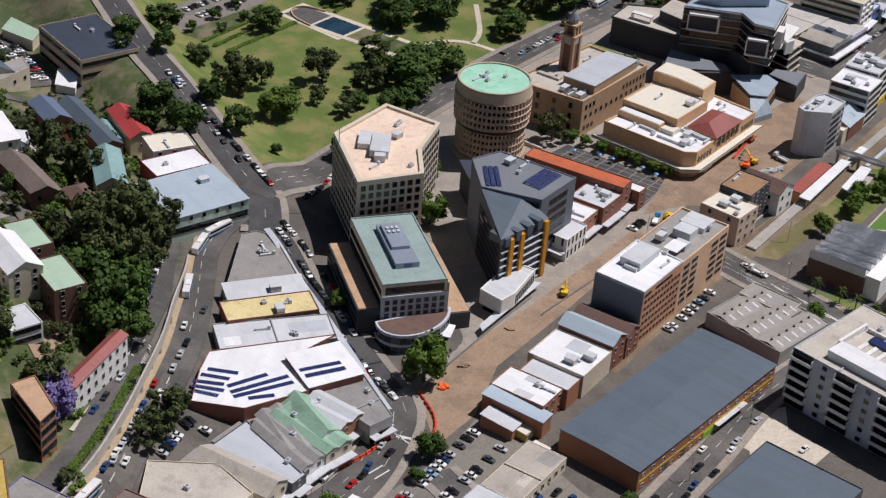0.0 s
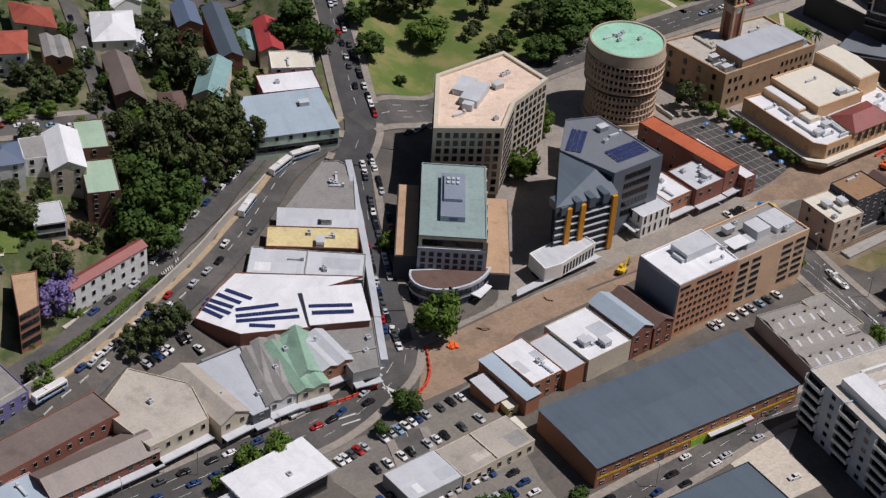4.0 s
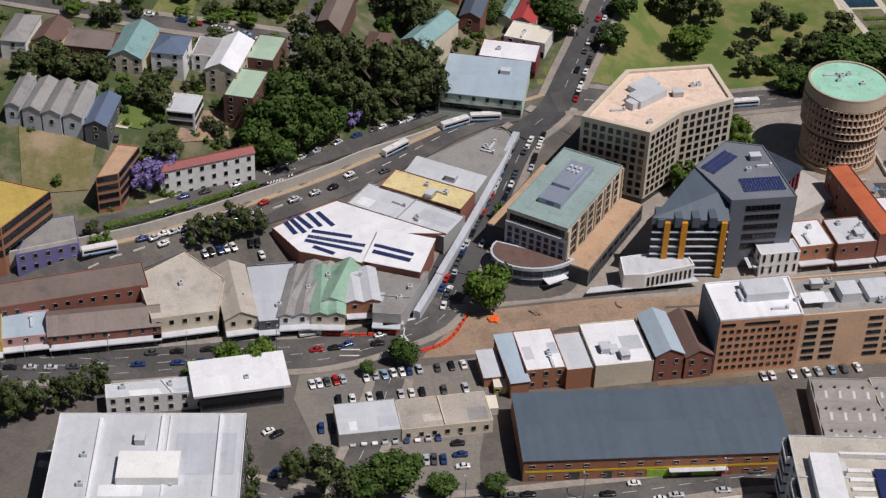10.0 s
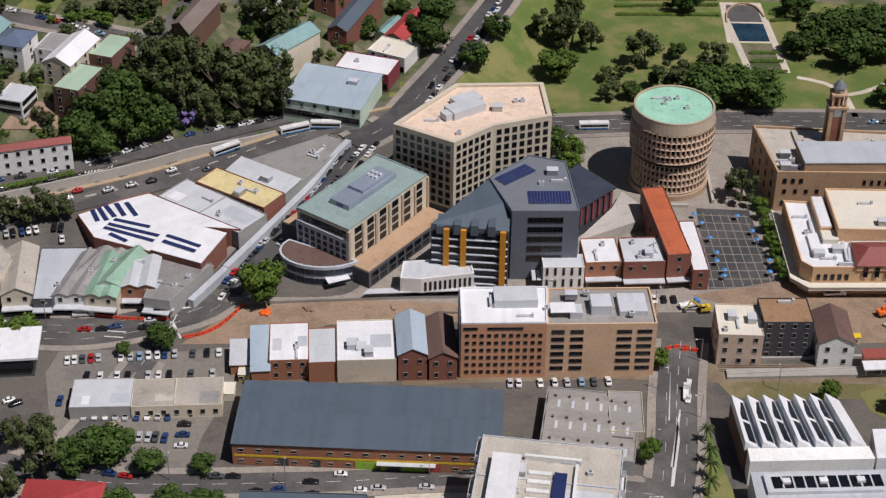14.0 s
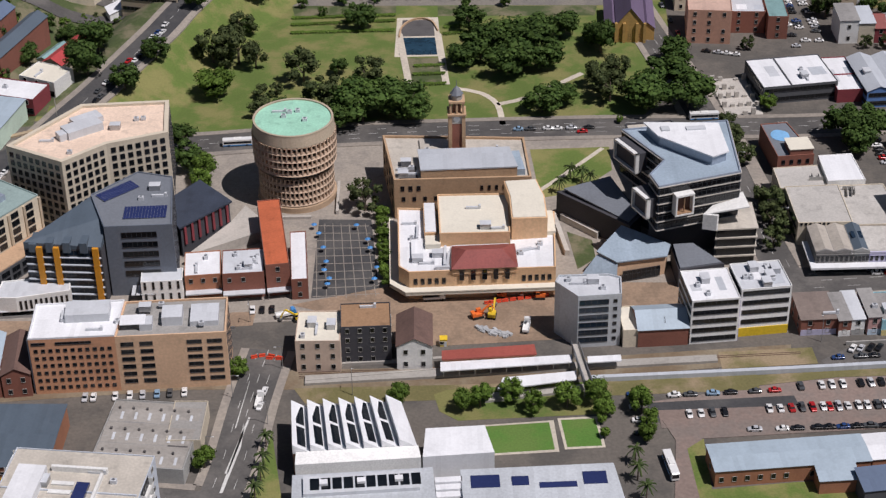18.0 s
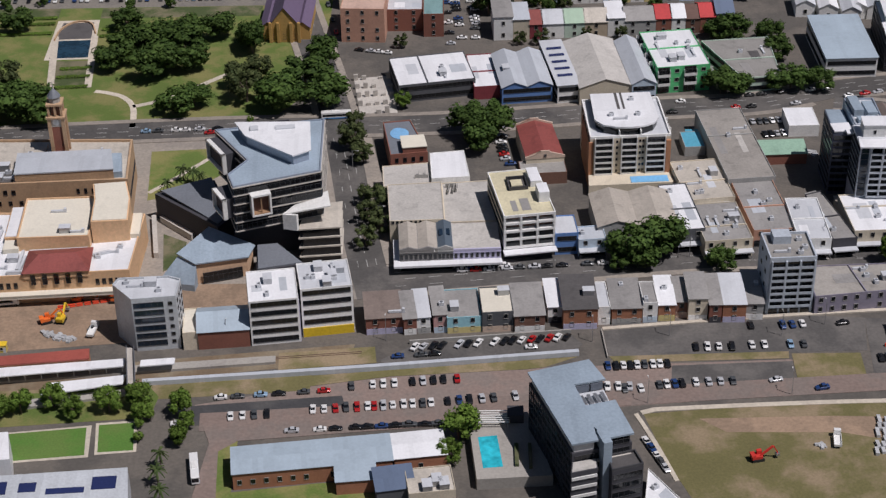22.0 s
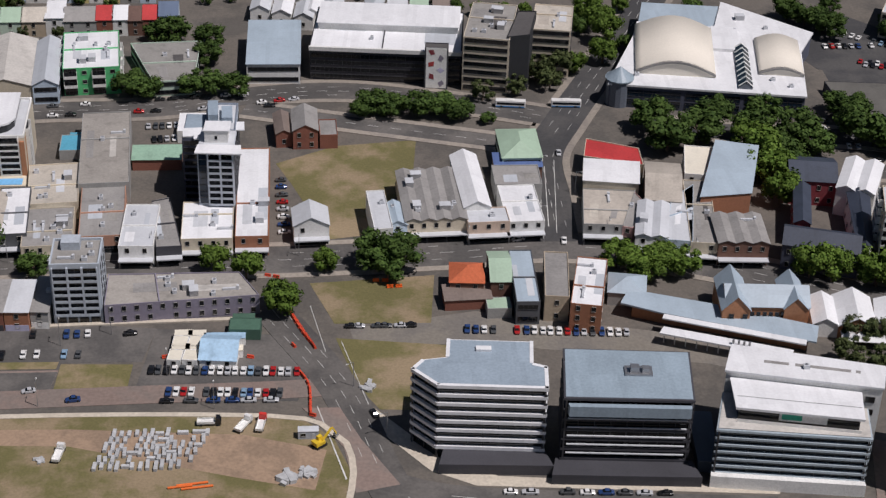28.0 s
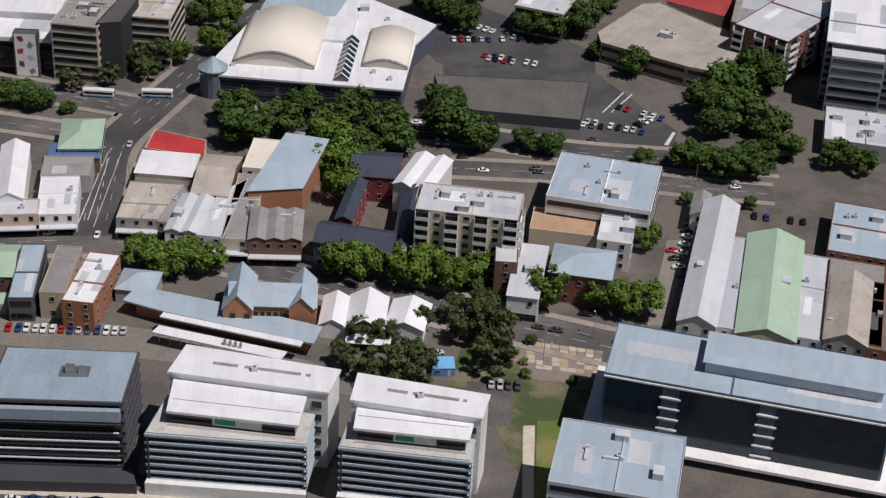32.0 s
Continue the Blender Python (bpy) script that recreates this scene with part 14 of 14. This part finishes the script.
tree("gum", -180, 24, 5.3, 3.2, 0)
tree("shrub", -263, 46, 1.8, 1.2, 0)
tree("shrub", -235, -5, 4.1, 2.8, 0)
tree("plane", -139, 74, 7.0, 4.2, 0)
tree("shrub", -206, 4, 2.4, 1.6, 0)
tree("shrub", -232, 161, 2.3, 1.6, 0)
tree("fig", -211, 89, 7.0, 4.3, 0)
tree("shrub", -158, 76, 4.0, 2.8, 0)
tree("shrub", -94, 130, 6.1, 3.4, 0)
tree("fig", -230, 32, 5.5, 2.9, 0)
tree("shrub", -258, 161, 2.1, 1.2, 0)
tree("shrub", -228, 144, 5.1, 3.4, 0)
tree("fig", -161, 128, 6.2, 3.8, 0)
tree("shrub", -260, 78, 2.7, 1.6, 0)
tree("shrub", -192, 157, 4.6, 2.8, 0)
tree("fig", -134, 108, 4.6, 2.8, 0)
tree("shrub", -84, 89, 6.1, 3.4, 0)
tree("shrub", -194, 104, 5.2, 2.8, 0)
tree("fig", -237, 130, 5.8, 3.4, 0)
tree("shrub", -202, 73, 2.3, 1.6, 0)
tree("shrub", -208, 139, 2.2, 1.2, 0)
tree("gum", -243, 132, 5.5, 3.1, 0)
tree("shrub", -147, 46, 3.9, 2.2, 0)
tree("shrub", -223, 116, 1.8, 1.2, 0)
tree("plane", -98, 137, 6.2, 4.1, 0)
tree("shrub", -223, 160, 4.9, 2.8, 0)
tree("shrub", -106, 106, 3.5, 2.2, 0)
tree("gum", -181, 101, 6.9, 3.8, 0)
tree("shrub", -230, 88, 5.2, 3.4, 0)
tree("shrub", -112, 117, 3.8, 2.2, 0)
tree("fig", -63, 80, 6.0, 3.3, 0)
tree("shrub", -201, 130, 5.6, 3.4, 0)
tree("shrub", -74, 104, 5.2, 2.8, 0)
tree("plane", -233, 83, 5.5, 3.6, 0)
tree("shrub", -188, 80, 5.3, 2.8, 0)
tree("shrub", -259, -5, 4.4, 2.8, 0)
tree("fig", -259, 129, 6.2, 4.0, 0)
tree("shrub", -100, 67, 4.9, 3.4, 0)
tree("shrub", -237, 96, 2.6, 1.6, 0)
tree("gum", -103, 151, 5.1, 2.9, 0)
tree("shrub", -182, 67, 4.6, 2.8, 0)
tree("shrub", -127, 73, 2.8, 1.6, 0)
tree("plane", -206, 6, 5.2, 3.5, 0)
tree("shrub", -256, 36, 2.9, 1.6, 0)
tree("shrub", -237, 52, 2.1, 1.2, 0)
tree("plane", -191, 133, 6.4, 3.5, 0)
tree("shrub", -218, 79, 6.2, 3.4, 0)
tree("shrub", -226, 153, 4.7, 2.8, 0)
tree("plane", -207, 159, 5.9, 3.9, 0)
tree("shrub", -199, 160, 3.8, 2.2, 0)
tree("shrub", -184, 147, 2.4, 1.6, 0)
tree("gum", -131, 55, 6.7, 4.0, 0)
tree("shrub", -142, 164, 5.1, 3.4, 0)
tree("shrub", -74, 114, 2.4, 1.6, 0)
tree("plane", -261, 118, 5.5, 3.9, 0)
tree("shrub", -161, 132, 3.6, 2.2, 0)
tree("shrub", -139, 65, 5.4, 3.4, 0)
tree("plane", -144, 70, 7.6, 4.4, 0)
tree("shrub", -192, 85, 5.8, 3.4, 0)
tree("shrub", -237, 91, 4.8, 3.4, 0)
tree("gum", -135, 49, 7.1, 3.7, 0)
tree("shrub", -107, 76, 4.5, 2.8, 0)
tree("shrub", -218, 130, 4.7, 2.8, 0)
tree("fig", -213, 32, 6.3, 3.6, 0)
tree("shrub", -112, 86, 4.0, 2.2, 0)
tree("shrub", -144, 34, 5.9, 3.4, 0)
tree("plane", -261, 132, 5.9, 3.7, 0)
tree("shrub", -64, 114, 4.3, 2.8, 0)
tree("shrub", -262, 48, 3.8, 2.2, 0)
tree("fig", -204, 102, 5.3, 3.5, 0)
tree("shrub", -261, 40, 4.4, 2.8, 0)
tree("shrub", -216, 152, 2.3, 1.6, 0)
tree("plane", -109, 107, 6.7, 4.5, 0)
tree("shrub", -187, 97, 2.0, 1.2, 0)
tree("shrub", -200, 10, 2.0, 1.2, 0)
tree("fig", -153, 93, 5.4, 3.1, 0)
tree("shrub", -176, 132, 2.6, 1.6, 0)
tree("shrub", -87, 114, 4.2, 2.8, 0)
tree("fig", -144, 148, 5.1, 3.5, 0)
tree("shrub", -214, 43, 4.1, 2.8, 0)
tree("shrub", -194, 68, 2.7, 1.6, 0)
tree("gum", -125, 61, 4.8, 3.0, 0)
tree("shrub", -106, 145, 2.0, 1.2, 0)
tree("shrub", -205, 141, 3.2, 2.2, 0)
tree("gum", -265, -11, 5.9, 4.1, 0)
tree("shrub", -163, 73, 2.5, 1.6, 0)
tree("shrub", -199, -3, 4.3, 2.8, 0)
tree("fig", -164, 154, 7.1, 3.8, 0)
tree("shrub", -155, 48, 4.5, 2.8, 0)
tree("shrub", -162, 45, 3.8, 2.2, 0)
tree("gum", -182, 155, 6.3, 4.4, 0)
tree("shrub", -209, 130, 5.4, 3.4, 0)
tree("shrub", -249, 95, 1.9, 1.2, 0)
tree("plane", -182, 82, 4.4, 3.0, 0)
tree("shrub", -258, 151, 4.9, 2.8, 0)
tree("shrub", -201, 26, 6.0, 3.4, 0)
tree("fig", -158, 29, 5.7, 3.3, 0)
tree("shrub", -172, 151, 5.4, 3.4, 0)
tree("shrub", -202, 85, 2.1, 1.2, 0)
tree("plane", -92, 111, 6.9, 3.7, 0)
tree("shrub", -202, 111, 6.1, 3.4, 0)
tree("shrub", -117, 71, 6.4, 3.4, 0)
tree("fig", -88, 101, 5.6, 4.0, 0)
tree("shrub", -265, 96, 4.0, 2.2, 0)
tree("shrub", -177, 84, 4.9, 3.4, 0)
tree("plane", -192, 96, 6.2, 4.1, 0)
tree("shrub", -224, 72, 3.7, 2.2, 0)
tree("shrub", -258, 81, 4.1, 2.2, 0)
tree("gum", -222, 118, 5.4, 3.2, 0)
tree("shrub", -152, 38, 2.2, 1.2, 0)
tree("shrub", -193, 147, 5.3, 3.4, 0)
tree("gum", -165, 108, 5.9, 3.2, 0)
tree("shrub", -221, 45, 2.9, 1.6, 0)
tree("shrub", -160, 114, 3.3, 2.2, 0)
tree("gum", -180, 69, 6.3, 4.4, 0)
tree("shrub", -152, 27, 2.0, 1.2, 0)
tree("shrub", -162, 48, 3.8, 2.2, 0)
tree("gum", -159, 69, 5.2, 3.0, 0)
tree("shrub", -220, 70, 1.9, 1.2, 0)
tree("shrub", -106, 82, 2.9, 1.6, 0)
tree("gum", -86, 97, 5.6, 3.1, 0)
tree("shrub", -178, 129, 2.3, 1.6, 0)
tree("shrub", -121, 119, 2.2, 1.2, 0)
tree("gum", -209, 82, 5.2, 3.1, 0)
tree("shrub", -158, 103, 3.6, 2.2, 0)
tree("shrub", -126, 54, 4.3, 2.8, 0)
tree("fig", -137, 57, 6.1, 3.4, 0)
tree("shrub", -76, 109, 6.4, 3.4, 0)
tree("shrub", -164, 162, 2.0, 1.2, 0)
tree("fig", -239, 137, 8.5, 4.5, 0)
tree("shrub", -166, 130, 2.4, 1.6, 0)
tree("shrub", -221, 30, 5.6, 3.4, 0)
tree("fig", -224, 142, 6.5, 3.9, 0)
tree("shrub", -218, -12, 3.7, 2.2, 0)
tree("shrub", -252, 139, 5.8, 3.4, 0)
tree("plane", -168, 82, 6.5, 3.7, 0)
tree("shrub", -138, 164, 3.7, 2.2, 0)
tree("shrub", -238, 143, 1.9, 1.2, 0)
hedge([(41.4, 175.1), (64.3, 176.4), (87.2, 177.7)], 1.8, 0.9, "low clipped hedge of the park terraces")
hedge([(41.5, 167.0), (64.2, 167.4), (86.9, 167.8)], 1.8, 0.9, "low clipped hedge of the park terraces")
hedge([(41.3, 182.1), (64.3, 182.8), (87.4, 183.5)], 1.8, 0.9, "low clipped hedge of the park terraces")
hedge([(109.8, 170.0), (117.4, 171.3), (125.1, 172.5)], 1.8, 0.9, "low clipped hedge of the park terraces")
hedge([(109.4, 163.1), (117.0, 164.4), (124.6, 165.7)], 1.8, 0.9, "low clipped hedge of the park terraces")
hedge([(95.9, 124.7), (102.4, 124.8), (108.9, 125.0)], 1.8, 0.9, "low clipped hedge of the park terraces")
hedge([(96.3, 132.5), (102.6, 132.7), (108.9, 132.9)], 1.8, 0.9, "low clipped hedge of the park terraces")
hedge([(96.5, 115.3), (102.8, 115.5), (109.1, 115.7)], 1.8, 0.9, "low clipped hedge of the park terraces")
low_wall("wall_curved", "curved stone wall behind the park pool", [(89.5, 160.9), (90.8, 171.1), (95.1, 177.8), (99.8, 179.3), (104.2, 176.1), (106.8, 166.7)], 0.9, 0.6, "stone_tan", 2.0)
